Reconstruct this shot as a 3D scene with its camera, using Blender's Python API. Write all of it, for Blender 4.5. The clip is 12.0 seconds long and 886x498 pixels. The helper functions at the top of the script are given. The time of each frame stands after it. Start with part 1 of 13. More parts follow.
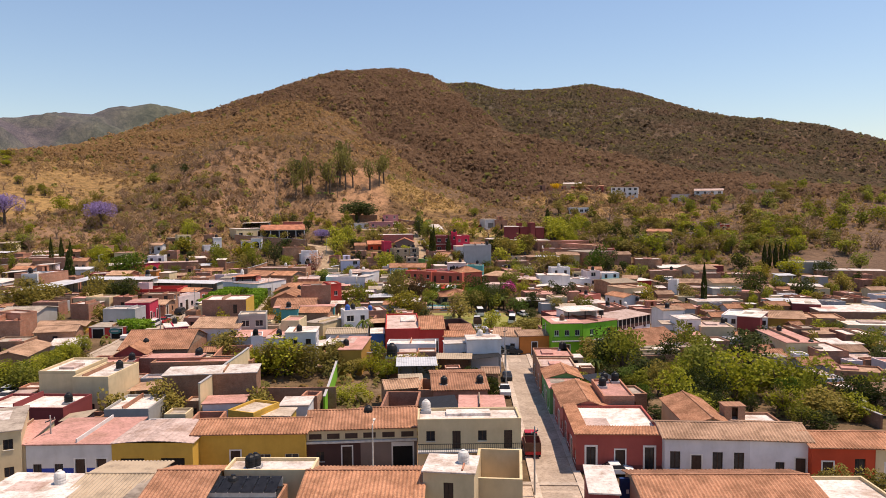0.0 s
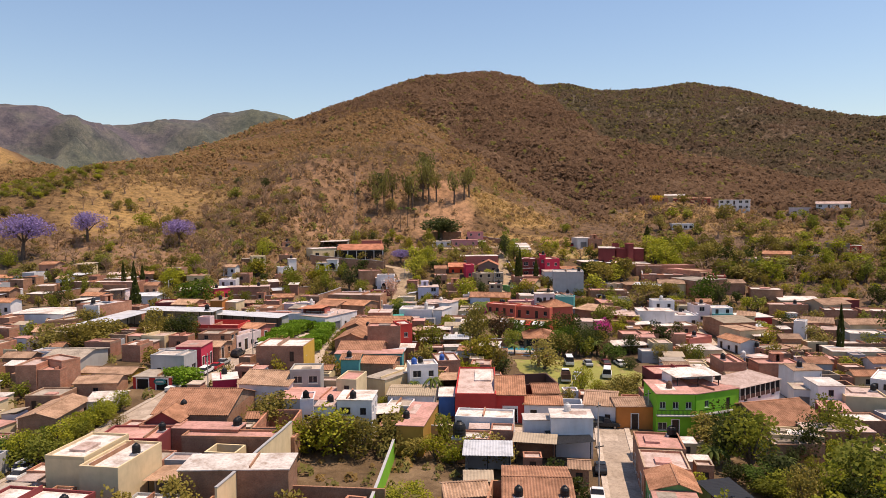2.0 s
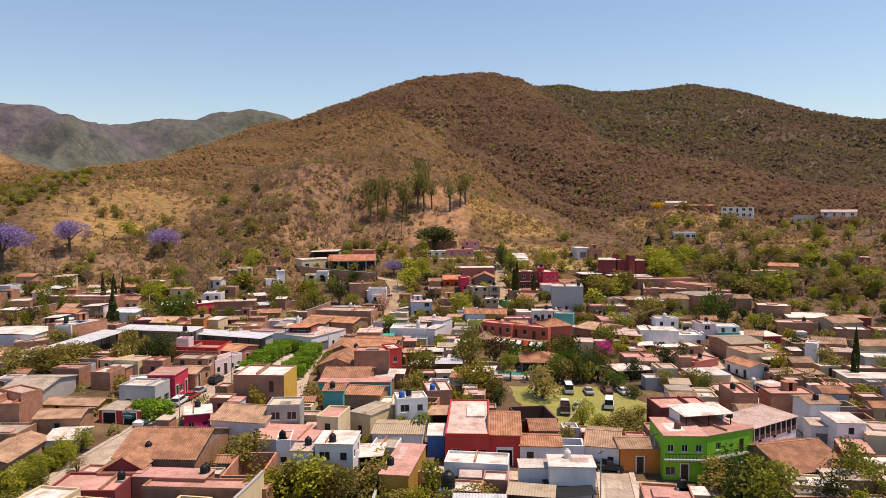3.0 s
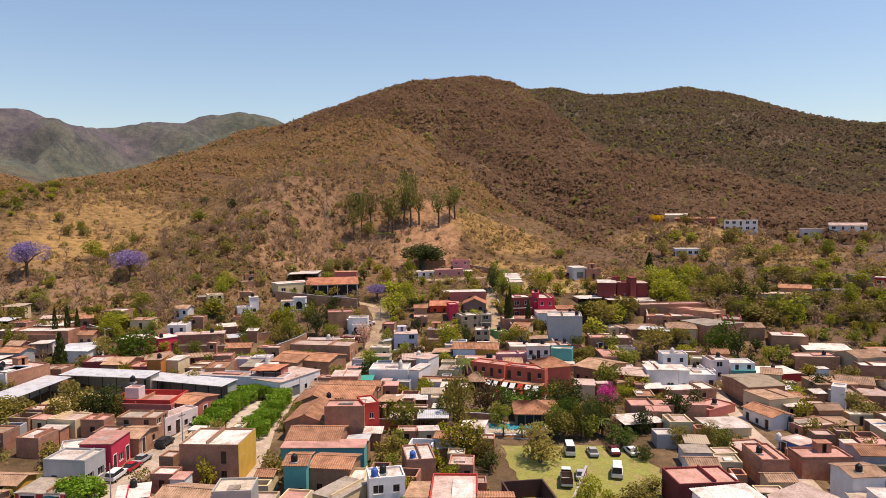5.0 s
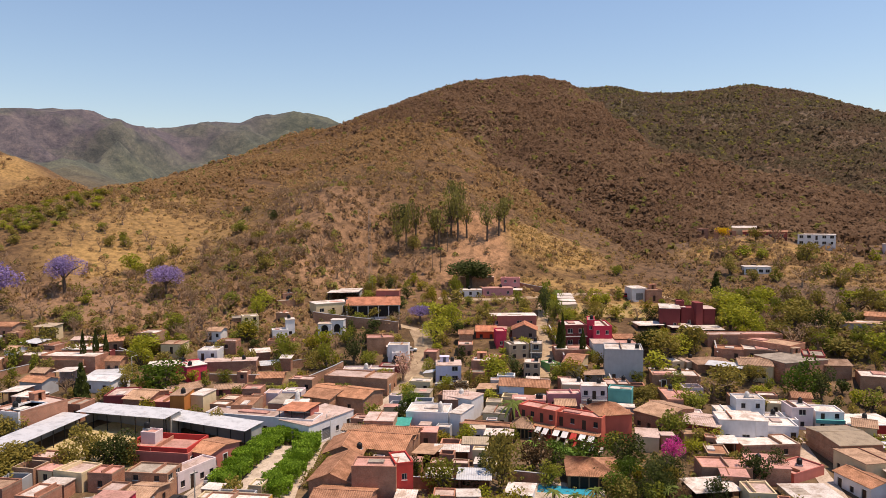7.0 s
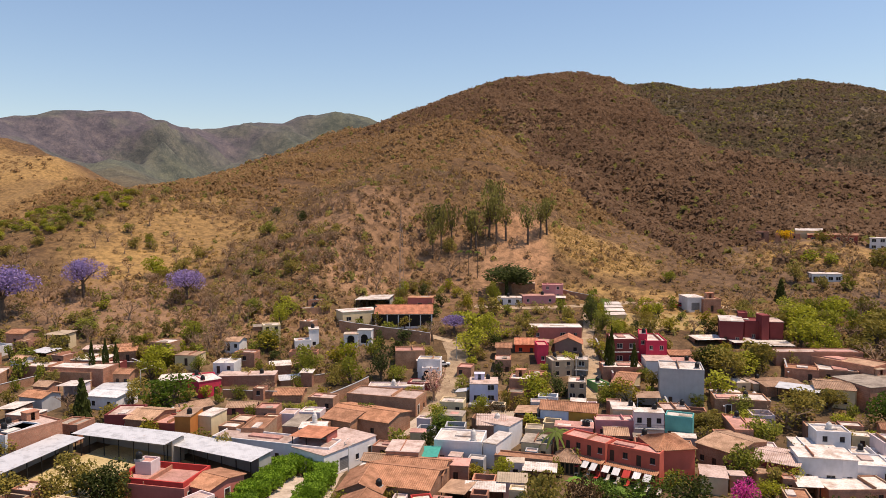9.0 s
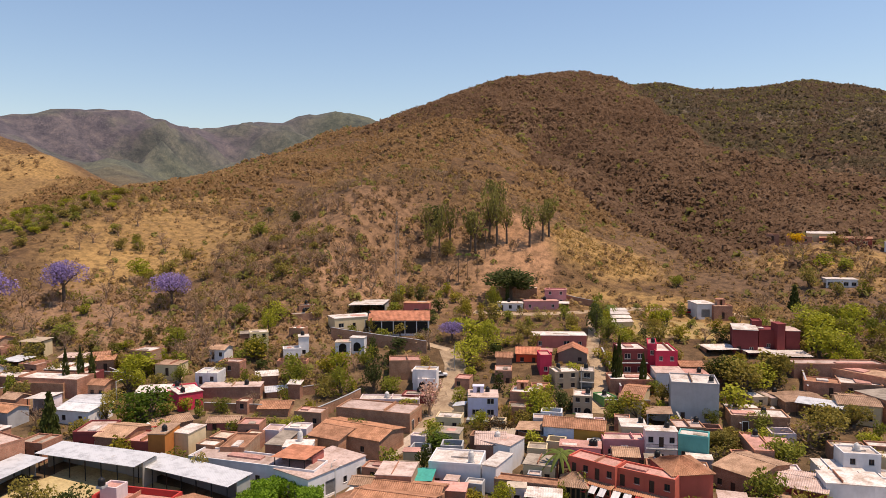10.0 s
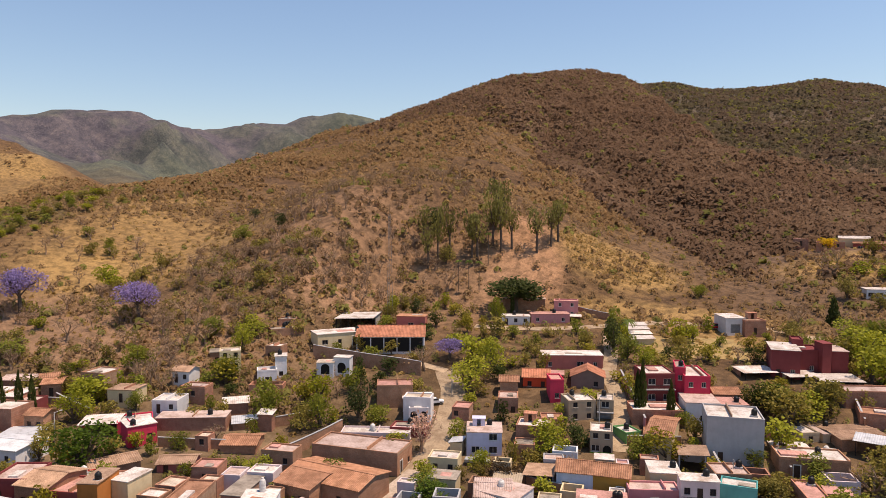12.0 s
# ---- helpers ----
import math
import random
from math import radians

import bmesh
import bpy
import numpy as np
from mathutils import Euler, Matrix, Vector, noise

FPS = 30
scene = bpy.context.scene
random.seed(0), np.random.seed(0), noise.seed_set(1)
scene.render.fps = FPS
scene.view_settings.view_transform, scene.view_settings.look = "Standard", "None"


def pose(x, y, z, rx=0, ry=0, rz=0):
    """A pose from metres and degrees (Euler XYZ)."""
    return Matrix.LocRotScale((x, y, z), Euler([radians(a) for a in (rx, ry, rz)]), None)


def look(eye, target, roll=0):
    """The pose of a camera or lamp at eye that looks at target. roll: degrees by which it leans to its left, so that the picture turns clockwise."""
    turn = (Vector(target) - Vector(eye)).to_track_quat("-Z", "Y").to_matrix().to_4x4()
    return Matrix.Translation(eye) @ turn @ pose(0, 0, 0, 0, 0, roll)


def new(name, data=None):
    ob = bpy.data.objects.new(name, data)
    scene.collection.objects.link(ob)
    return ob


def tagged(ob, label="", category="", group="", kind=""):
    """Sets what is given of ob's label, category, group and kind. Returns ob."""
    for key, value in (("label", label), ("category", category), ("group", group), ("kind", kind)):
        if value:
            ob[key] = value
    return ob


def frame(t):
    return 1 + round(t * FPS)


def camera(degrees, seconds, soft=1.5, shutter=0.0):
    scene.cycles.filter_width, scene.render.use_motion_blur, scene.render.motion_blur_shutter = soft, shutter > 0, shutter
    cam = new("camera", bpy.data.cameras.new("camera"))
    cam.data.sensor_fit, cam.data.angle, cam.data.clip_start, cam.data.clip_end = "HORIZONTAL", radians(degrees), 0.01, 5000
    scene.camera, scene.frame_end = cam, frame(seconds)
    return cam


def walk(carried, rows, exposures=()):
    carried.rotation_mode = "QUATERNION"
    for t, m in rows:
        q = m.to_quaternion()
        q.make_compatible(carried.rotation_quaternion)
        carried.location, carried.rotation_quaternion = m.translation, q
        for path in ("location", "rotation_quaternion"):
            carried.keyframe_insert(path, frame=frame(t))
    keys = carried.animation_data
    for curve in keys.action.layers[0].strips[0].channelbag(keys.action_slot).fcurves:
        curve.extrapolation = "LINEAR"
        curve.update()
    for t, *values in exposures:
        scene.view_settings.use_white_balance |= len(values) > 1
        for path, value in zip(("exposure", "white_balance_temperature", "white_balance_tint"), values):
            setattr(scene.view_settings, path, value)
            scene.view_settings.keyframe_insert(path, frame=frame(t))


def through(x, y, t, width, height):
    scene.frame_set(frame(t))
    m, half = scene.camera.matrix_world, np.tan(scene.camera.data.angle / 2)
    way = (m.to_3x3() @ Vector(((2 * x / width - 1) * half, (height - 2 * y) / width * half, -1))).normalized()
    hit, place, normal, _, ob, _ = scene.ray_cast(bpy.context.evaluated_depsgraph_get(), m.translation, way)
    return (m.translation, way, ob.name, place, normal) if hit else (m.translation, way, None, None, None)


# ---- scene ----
cam = camera(63.8, 12.0, soft=0.8)
ROWS = [
    (0.0, 1.59, -6.09, 31.94, 1.93, -3.55, -0.45),
    (0.5, 1.81, -0.06, 33.71, 6.32, -3.51, -0.58),
    (1.0, 2.28, 5.98, 35.48, 9.33, -3.43, -0.58),
    (1.5, 2.70, 11.73, 37.41, 9.39, -3.44, -0.50),
    (2.0, 2.78, 17.48, 39.43, 9.35, -3.46, -0.41),
    (2.5, 2.74, 22.91, 41.46, 9.28, -3.48, -0.35),
    (3.0, 2.57, 28.01, 43.37, 9.22, -3.49, -0.26),
    (5.0, 1.33, 48.66, 49.86, 8.61, -3.38, -0.50),
    (5.5, 1.01, 53.36, 51.84, 8.52, -3.45, -0.41),
    (6.0, 0.35, 57.54, 53.94, 12.24, -3.52, -0.32),
    (6.5, 0.81, 61.97, 55.78, 12.94, -3.60, -0.36),
    (7.0, 0.14, 66.26, 56.50, 12.81, -3.56, -0.26),
    (7.5, -0.46, 70.31, 56.56, 15.69, -3.50, -0.25),
    (9.5, -3.89, 91.07, 56.83, 16.16, -3.54, -0.20),
    (10.0, -5.18, 96.80, 56.90, 16.14, -3.51, -0.04),
    (10.5, -6.25, 102.89, 56.76, 16.18, -3.44, 0.00),
    (11.0, -7.62, 108.87, 56.65, 16.66, -3.38, 0.09),
    (11.5, -8.87, 114.99, 56.75, 16.57, -3.40, 0.06),
    (12.0, -10.24, 121.34, 56.81, 16.49, -3.35, 0.04),
]
walk(cam, [(t, pose(x, y, z, 90 + pitch, -roll, yaw)) for t, x, y, z, yaw, pitch, roll in ROWS],
     exposures=[(0.0, -0.1, 7000, 18), (12.0, -0.13, 7000, 18)])

# ---- light ----
SUN_HEIGHT, SUN_BEARING = 70.0, 80.0   # degrees; bearing clockwise from +y
world = bpy.data.worlds.new("world")
scene.world = world
world.use_nodes = True
sky = world.node_tree.nodes.new("ShaderNodeTexSky")
sky.sky_type, sky.sun_disc = "NISHITA", False
sky.sun_elevation, sky.sun_rotation = radians(SUN_HEIGHT), radians(SUN_BEARING)
sky.altitude, sky.air_density, sky.dust_density, sky.ozone_density = 400, 1.35, 0.3, 5.0
backing = world.node_tree.nodes["Background"]
backing.inputs["Strength"].default_value = 0.15
world.node_tree.links.new(sky.outputs[0], backing.inputs["Color"])
sun_data = bpy.data.lights.new("sun", "SUN")
sun_data.energy, sun_data.angle, sun_data.color = 5.8, radians(0.5), (1.0, 0.87, 0.70)
sun = new("sun", sun_data)
b, e = radians(SUN_BEARING), radians(SUN_HEIGHT)
sun.matrix_world = look((0, 0, 300), (-math.sin(b) * math.cos(e), -math.cos(b) * math.cos(e), 300 - math.sin(e)))

# ---- materials ----
def ramp_node(tree, stops, source=None):
    n = tree.nodes.new("ShaderNodeValToRGB")
    while len(n.color_ramp.elements) < len(stops):
        n.color_ramp.elements.new(0.5)
    for el, (at, col) in zip(n.color_ramp.elements, stops):
        el.position, el.color = at, (*col, 1)
    if source is not None:
        tree.links.new(source, n.inputs[0])
    return n.outputs[0]


def noise_node(tree, scale, detail=4, rough=0.6, coord=None):
    n = tree.nodes.new("ShaderNodeTexNoise")
    n.inputs["Scale"].default_value, n.inputs["Detail"].default_value, n.inputs["Roughness"].default_value = scale, detail, rough
    if coord is not None:
        tree.links.new(coord, n.inputs["Vector"])
    return n.outputs[0]


def mix_node(tree, a, b, factor, mode="MIX"):
    n = tree.nodes.new("ShaderNodeMix")
    n.data_type, n.blend_type = "RGBA", mode
    for socket, value in ((n.inputs[0], factor), (n.inputs[6], a), (n.inputs[7], b)):
        if isinstance(value, bpy.types.NodeSocket):
            tree.links.new(value, socket)
        else:
            socket.default_value = value if isinstance(value, (int, float)) else (*value, 1)
    return n.outputs[2]


def bump_node(tree, height, strength, distance, shader):
    n = tree.nodes.new("ShaderNodeBump")
    n.inputs["Strength"].default_value, n.inputs["Distance"].default_value = strength, distance
    tree.links.new(height, n.inputs["Height"])
    tree.links.new(n.outputs[0], shader.inputs["Normal"])


def stretched(tree, coord, sx, sy, sz):
    n = tree.nodes.new("ShaderNodeMapping")
    n.inputs["Scale"].default_value = (sx, sy, sz)
    tree.links.new(coord, n.inputs["Vector"])
    return n.outputs[0]


def fresh(name, rough=0.9):
    m = bpy.data.materials.new(name)
    m.use_nodes = True
    t = m.node_tree
    shader = t.nodes["Principled BSDF"]
    shader.inputs["Roughness"].default_value = rough
    shader.inputs["Specular IOR Level"].default_value = 0.25
    return m, t, shader, t.nodes.new("ShaderNodeNewGeometry").outputs["Position"]


def own_random(tree):
    return tree.nodes.new("ShaderNodeObjectInfo").outputs["Random"]


def times(col, f):
    return tuple(min(1.0, c * f) for c in col)


def plaster(name, col, dirt=0.78, lift=0.08):
    """Painted render: patchy, with streaks of dirt that run down and a slight difference from house to house."""
    m, t, p, at = fresh(name, 0.88)
    patch = ramp_node(t, [(0.30, times(col, 0.5 + dirt * 0.5)), (0.52, col), (0.75, times(col, 1 + lift))], noise_node(t, 0.55, 5, 0.62, at))
    streak = ramp_node(t, [(0.36, (dirt, dirt * 0.96, dirt * 0.90)), (0.56, (1, 1, 1))], noise_node(t, 1.0, 4, 0.6, stretched(t, at, 0.9, 0.9, 0.25)))
    shade = ramp_node(t, [(0.0, (0.88, 0.87, 0.86)), (1.0, (1.06, 1.04, 1.02))], own_random(t))
    c = mix_node(t, mix_node(t, patch, streak, 0.28, "MULTIPLY"), shade, 1.0, "MULTIPLY")
    t.links.new(c, p.inputs["Base Color"])
    bump_node(t, noise_node(t, 9, 3, 0.6, at), 0.25, 0.03, p)
    return m


def brickwork(name, col):
    """Bare brick between concrete bands, uneven from brick to brick."""
    m, t, p, at = fresh(name, 0.92)
    turn = t.nodes.new("ShaderNodeTexCoord").outputs["Object"]
    mapped = t.nodes.new("ShaderNodeMapping")
    mapped.inputs["Rotation"].default_value = (radians(90), 0, 0)
    t.links.new(turn, mapped.inputs["Vector"])
    b = t.nodes.new("ShaderNodeTexBrick")
    b.inputs["Scale"].default_value, b.inputs["Mortar Size"].default_value = 3.2, 0.018
    b.inputs["Color1"].default_value, b.inputs["Color2"].default_value = (*col, 1), (*times(col, 0.72), 1)
    b.inputs["Mortar"].default_value = (0.38, 0.30, 0.22, 1)
    t.links.new(mapped.outputs[0], b.inputs["Vector"])
    stain = ramp_node(t, [(0.33, (0.78, 0.74, 0.71)), (0.62, (1.12, 1.08, 1.05))], noise_node(t, 0.7, 5, 0.65, at))
    shade = ramp_node(t, [(0.0, (0.78, 0.78, 0.8)), (1.0, (1.12, 1.08, 1.04))], own_random(t))
    t.links.new(mix_node(t, mix_node(t, b.outputs[0], stain, 1.0, "MULTIPLY"), shade, 1.0, "MULTIPLY"), p.inputs["Base Color"])
    bump_node(t, b.outputs["Fac"], 0.4, 0.02, p)
    return m


def roof_coat(name, col, worn):
    """A flat roof's coat of paint, with worn patches, old puddles and dust."""
    m, t, p, at = fresh(name, 0.85)
    big = ramp_node(t, [(0.36, worn), (0.50, times(col, 0.86)), (0.60, col)], noise_node(t, 0.33, 6, 0.68, at))
    fine = ramp_node(t, [(0.32, (0.60, 0.57, 0.54)), (0.54, (1.05, 1.05, 1.05))], noise_node(t, 2.4, 5, 0.7, at))
    shade = ramp_node(t, [(0.0, (0.80, 0.79, 0.78)), (1.0, (1.06, 1.05, 1.04))], own_random(t))
    t.links.new(mix_node(t, mix_node(t, big, fine, 0.8, "MULTIPLY"), shade, 1.0, "MULTIPLY"), p.inputs["Base Color"])
    bump_node(t, noise_node(t, 4, 4, 0.6, at), 0.3, 0.04, p)
    return m


def clay_tiles(name, a, b, c):
    """Old clay tiles: many burnt shades, grey lichen in patches."""
    m, t, p, at = fresh(name, 0.93)
    small = ramp_node(t, [(0.28, a), (0.5, b), (0.72, c)], noise_node(t, 5.5, 5, 0.8, at))
    grey = ramp_node(t, [(0.40, (0.60, 0.58, 0.55)), (0.58, (1, 1, 1))], noise_node(t, 0.5, 5, 0.65, at))
    shade = ramp_node(t, [(0.0, (0.80, 0.80, 0.82)), (1.0, (1.10, 1.06, 1.02))], own_random(t))
    t.links.new(mix_node(t, mix_node(t, small, grey, 0.9, "MULTIPLY"), shade, 1.0, "MULTIPLY"), p.inputs["Base Color"])
    bump_node(t, noise_node(t, 7, 3, 0.7, at), 0.5, 0.05, p)
    return m


def sheet_metal(name, col, metal=0.35):
    m, t, p, at = fresh(name, 0.5)
    p.inputs["Metallic"].default_value = metal
    c = ramp_node(t, [(0.34, times(col, 0.62)), (0.5, times(col, 0.92)), (0.7, col)], noise_node(t, 0.5, 6, 0.7, at))
    rust = ramp_node(t, [(0.60, (1, 1, 1)), (0.74, (0.62, 0.42, 0.28))], noise_node(t, 0.9, 5, 0.7, at))
    t.links.new(mix_node(t, c, rust, 0.6, "MULTIPLY"), p.inputs["Base Color"])
    return m


def plain(name, col, rough=0.6, metal=0.0, vary=0.25):
    m, t, p, at = fresh(name, rough)
    p.inputs["Metallic"].default_value = metal
    t.links.new(ramp_node(t, [(0.3, times(col, 1 - vary)), (0.7, times(col, 1 + vary * 0.5))], noise_node(t, 1.7, 4, 0.6, at)), p.inputs["Base Color"])
    return m


def leaf_material(name, dark, mid, light, through=0.4):
    """Foliage: each leaf clump of its own shade, light passing through."""
    m, t, p, at = fresh(name, 0.75)
    geo = t.nodes.new("ShaderNodeNewGeometry")
    tone = ramp_node(t, [(0.0, tuple(0.6 * a + 0.4 * b for a, b in zip(dark, mid))), (0.5, mid), (1.0, light)], geo.outputs["Random Per Island"])
    shade = ramp_node(t, [(0.0, (0.78, 0.80, 0.75)), (1.0, (1.15, 1.12, 1.0))], own_random(t))
    c = mix_node(t, tone, shade, 1.0, "MULTIPLY")
    t.links.new(c, p.inputs["Base Color"])
    see = t.nodes.new("ShaderNodeBsdfTranslucent")
    t.links.new(c, see.inputs["Color"])
    mixer = t.nodes.new("ShaderNodeMixShader")
    mixer.inputs[0].default_value = through
    t.links.new(p.outputs[0], mixer.inputs[1])
    t.links.new(see.outputs[0], mixer.inputs[2])
    t.links.new(mixer.outputs[0], t.nodes["Material Output"].inputs["Surface"])
    return m


def ground_material():
    m, t, p, at = fresh("dry_earth", 0.96)
    big, mid, fine = noise_node(t, 0.011, 5, 0.6, at), noise_node(t, 0.085, 6, 0.68, at), noise_node(t, 0.8, 6, 0.72, at)
    hill = mix_node(t, ramp_node(t, [(0.32, (0.100, 0.056, 0.029)), (0.5, (0.122, 0.070, 0.034)), (0.66, (0.155, 0.092, 0.042))], big),
                    ramp_node(t, [(0.36, (0.092, 0.052, 0.028)), (0.5, (0.122, 0.070, 0.034)), (0.68, (0.185, 0.110, 0.048))], mid), 0.55)
    # trodden, paler earth between the houses
    town = ramp_node(t, [(0.34, (0.075, 0.050, 0.026)), (0.5, (0.135, 0.088, 0.048)), (0.66, (0.24, 0.165, 0.098))], mid)
    split = t.nodes.new("ShaderNodeSeparateXYZ")
    t.links.new(at, split.inputs[0])
    edge = t.nodes.new("ShaderNodeMapRange")
    edge.inputs["From Min"].default_value, edge.inputs["From Max"].default_value = 255, 330
    t.links.new(split.outputs["Y"], edge.inputs["Value"])
    c = mix_node(t, town, hill, edge.outputs[0])
    # leaf litter under the leafless woods right of the bare spur
    lean = t.nodes.new("ShaderNodeVectorMath")
    lean.operation = "DOT_PRODUCT"
    t.links.new(at, lean.inputs[0])
    lean.inputs[1].default_value = (1.0, 0.4, 0.0)
    woods = t.nodes.new("ShaderNodeMapRange")
    woods.inputs["From Min"].default_value, woods.inputs["From Max"].default_value = 150, 220
    t.links.new(lean.outputs["Value"], woods.inputs["Value"])
    c = mix_node(t, c, ramp_node(t, [(0.35, (0.125, 0.078, 0.050)), (0.65, (0.160, 0.101, 0.065))], mid), woods.outputs[0])
    # straw-coloured grass on open slopes and terraces, bare reddish earth where it is cleared
    straw, bare, olive, clay = (0.33, 0.205, 0.078), (0.29, 0.172, 0.102), (0.11, 0.095, 0.036), (0.34, 0.19, 0.105)
    for x, y, rx, ry, thick, cover in ((-206, 362, 50, 54, 0.66, straw), (-255, 425, 40, 40, 0.5, straw), (-200, 326, 30, 24, 0.8, straw), (-160, 290, 62, 26, 0.75, bare), (-54, 371, 15, 34, 1.0, clay), (-105, 352, 55, 40, 0.6, bare),
                                       (-22, 396, 26, 24, 0.8, straw), (0, 356, 40, 14, 0.85, straw), (72, 416, 40, 18, 0.85, straw), (98, 388, 34, 16, 0.6, straw), (-600, 600, 120, 70, 0.8, straw), (10, 335, 24, 12, 0.7, straw), (-290, 366, 36, 30, 0.7, olive),
                                       (-440, 530, 90, 60, 0.55, straw), (-110, 330, 30, 14, 0.7, bare)):
        shift = t.nodes.new("ShaderNodeVectorMath")
        shift.operation = "SUBTRACT"
        t.links.new(at, shift.inputs[0])
        shift.inputs[1].default_value = (x, y, 0)
        squash = t.nodes.new("ShaderNodeVectorMath")
        squash.operation = "MULTIPLY"
        t.links.new(shift.outputs[0], squash.inputs[0])
        squash.inputs[1].default_value = (1 / rx, 1 / ry, 0)
        far = t.nodes.new("ShaderNodeVectorMath")
        far.operation = "LENGTH"
        t.links.new(squash.outputs[0], far.inputs[0])
        near = t.nodes.new("ShaderNodeMapRange")
        near.inputs["From Min"].default_value, near.inputs["From Max"].default_value = 1.1, 0.7
        t.links.new(far.outputs["Value"], near.inputs["Value"])
        patch = t.nodes.new("ShaderNodeMath")
        patch.operation = "MULTIPLY"
        t.links.new(near.outputs[0], patch.inputs[0])
        t.links.new(ramp_node(t, [(0.26, (thick * 0.45, thick * 0.45, thick * 0.45)), (0.46, (thick, thick, thick))], mid), patch.inputs[1])
        c = mix_node(t, c, cover, patch.outputs[0])
    # the far range carries a closed, grey-green dry forest; bluish haze is put into its colour
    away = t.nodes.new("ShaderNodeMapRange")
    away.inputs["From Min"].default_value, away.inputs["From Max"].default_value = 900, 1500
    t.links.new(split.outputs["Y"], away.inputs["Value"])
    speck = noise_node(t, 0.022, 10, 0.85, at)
    hazy_mauve = ramp_node(t, [(0.36, (0.042, 0.042, 0.060)), (0.5, (0.092, 0.082, 0.098)), (0.64, (0.165, 0.138, 0.140))], speck)
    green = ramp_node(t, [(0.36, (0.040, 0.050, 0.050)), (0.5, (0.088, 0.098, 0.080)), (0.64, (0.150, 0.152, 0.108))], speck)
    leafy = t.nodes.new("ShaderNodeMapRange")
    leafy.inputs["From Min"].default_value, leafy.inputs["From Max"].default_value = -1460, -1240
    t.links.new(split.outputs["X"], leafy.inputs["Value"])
    forest = mix_node(t, mix_node(t, hazy_mauve, green, ramp_node(t, [(0.50, (0, 0, 0)), (0.62, (0.6, 0.6, 0.6))], noise_node(t, 0.004, 4, 0.6, at))), green, leafy.outputs[0])
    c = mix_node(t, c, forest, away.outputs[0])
    # low dry brush all over the hill, too small to stand out singly
    brush = ramp_node(t, [(0.40, (0.66, 0.66, 0.64)), (0.58, (1.18, 1.17, 1.14))], noise_node(t, 0.34, 5, 0.7, at))
    c = mix_node(t, c, mix_node(t, c, brush, 1.0, "MULTIPLY"), edge.outputs[0])
    grain = ramp_node(t, [(0.3, (0.74, 0.73, 0.72)), (0.7, (1.20, 1.18, 1.15))], fine)
    t.links.new(mix_node(t, c, grain, 1.0, "MULTIPLY"), p.inputs["Base Color"])
    bump_node(t, fine, 0.6, 0.8, p)
    return m


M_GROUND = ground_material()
WALLS = {n: plaster(n + "_render", c) for n, c in {
    "cream": (0.66, 0.53, 0.33), "white": (0.72, 0.71, 0.72), "white_dado": (0.72, 0.70, 0.72), "dado_blue": (0.66, 0.64, 0.62), "yellow": (0.62, 0.38, 0.07),
    "ochre": (0.45, 0.25, 0.05), "orange": (0.55, 0.20, 0.05), "red": (0.50, 0.055, 0.045), "red_orange": (0.60, 0.085, 0.035), "brick_red": (0.36, 0.085, 0.07),
    "crimson": (0.58, 0.045, 0.09), "maroon": (0.22, 0.05, 0.05), "pink": (0.62, 0.27, 0.27), "salmon": (0.48, 0.16, 0.13), "pinkwhite": (0.70, 0.58, 0.58), "coral": (0.55, 0.125, 0.085),
    # the bluish violet one is white render with sky-lit shade in its colour
    "lime": (0.20, 0.50, 0.035), "green": (0.13, 0.32, 0.12), "teal": (0.10, 0.36, 0.35), "blue": (0.06, 0.16, 0.42), "light_blue": (0.52, 0.60, 0.74), "shadewhite": (0.58, 0.58, 0.74),
    "grey": (0.36, 0.35, 0.33), "concrete": (0.40, 0.40, 0.41), "grey_brown": (0.24, 0.18, 0.15), "dark_brown": (0.085, 0.045, 0.04), "tan_wall": (0.40, 0.31, 0.22), "wood": (0.20, 0.12, 0.07)}.items()}
WALLS["brown"] = brickwork("adobe_brick", (0.44, 0.232, 0.142))
WALLS["brick"] = brickwork("bare_brick", (0.50, 0.235, 0.155))
ROOFS = {
    "white": roof_coat("white_roof_coat", (0.74, 0.67, 0.62), (0.42, 0.33, 0.27)), "whitepink": roof_coat("faded_roof_coat", (0.58, 0.44, 0.39), (0.36, 0.25, 0.20)),
    "pink": roof_coat("red_roof_coat", (0.60, 0.32, 0.27), (0.40, 0.22, 0.17)), "cream": roof_coat("cream_roof_coat", (0.60, 0.50, 0.40), (0.36, 0.29, 0.22)),
    "grey": roof_coat("bare_concrete_roof", (0.40, 0.34, 0.28), (0.22, 0.18, 0.145)), "soil": roof_coat("yard_earth", (0.36, 0.26, 0.17), (0.19, 0.13, 0.085)),
    "maroon": WALLS["maroon"], "black": plain("black_sheet", (0.018, 0.018, 0.02), 0.5), "teal": plain("teal_sheet", (0.05, 0.33, 0.27), 0.6),
    "terra": clay_tiles("terracotta_tiles", (0.23, 0.105, 0.06), (0.44, 0.22, 0.13), (0.61, 0.37, 0.235)),
    "terra_bright": clay_tiles("new_terracotta_tiles", (0.40, 0.15, 0.085), (0.52, 0.22, 0.13), (0.60, 0.30, 0.19)),
    "tan": clay_tiles("weathered_tiles", (0.24, 0.14, 0.09), (0.45, 0.29, 0.195), (0.61, 0.435, 0.31)),
    "tanmetal": sheet_metal("rusty_sheet", (0.46, 0.36, 0.25), 0.1), "silver": sheet_metal("galvanised_sheet", (0.62, 0.62, 0.63), 0.25)}
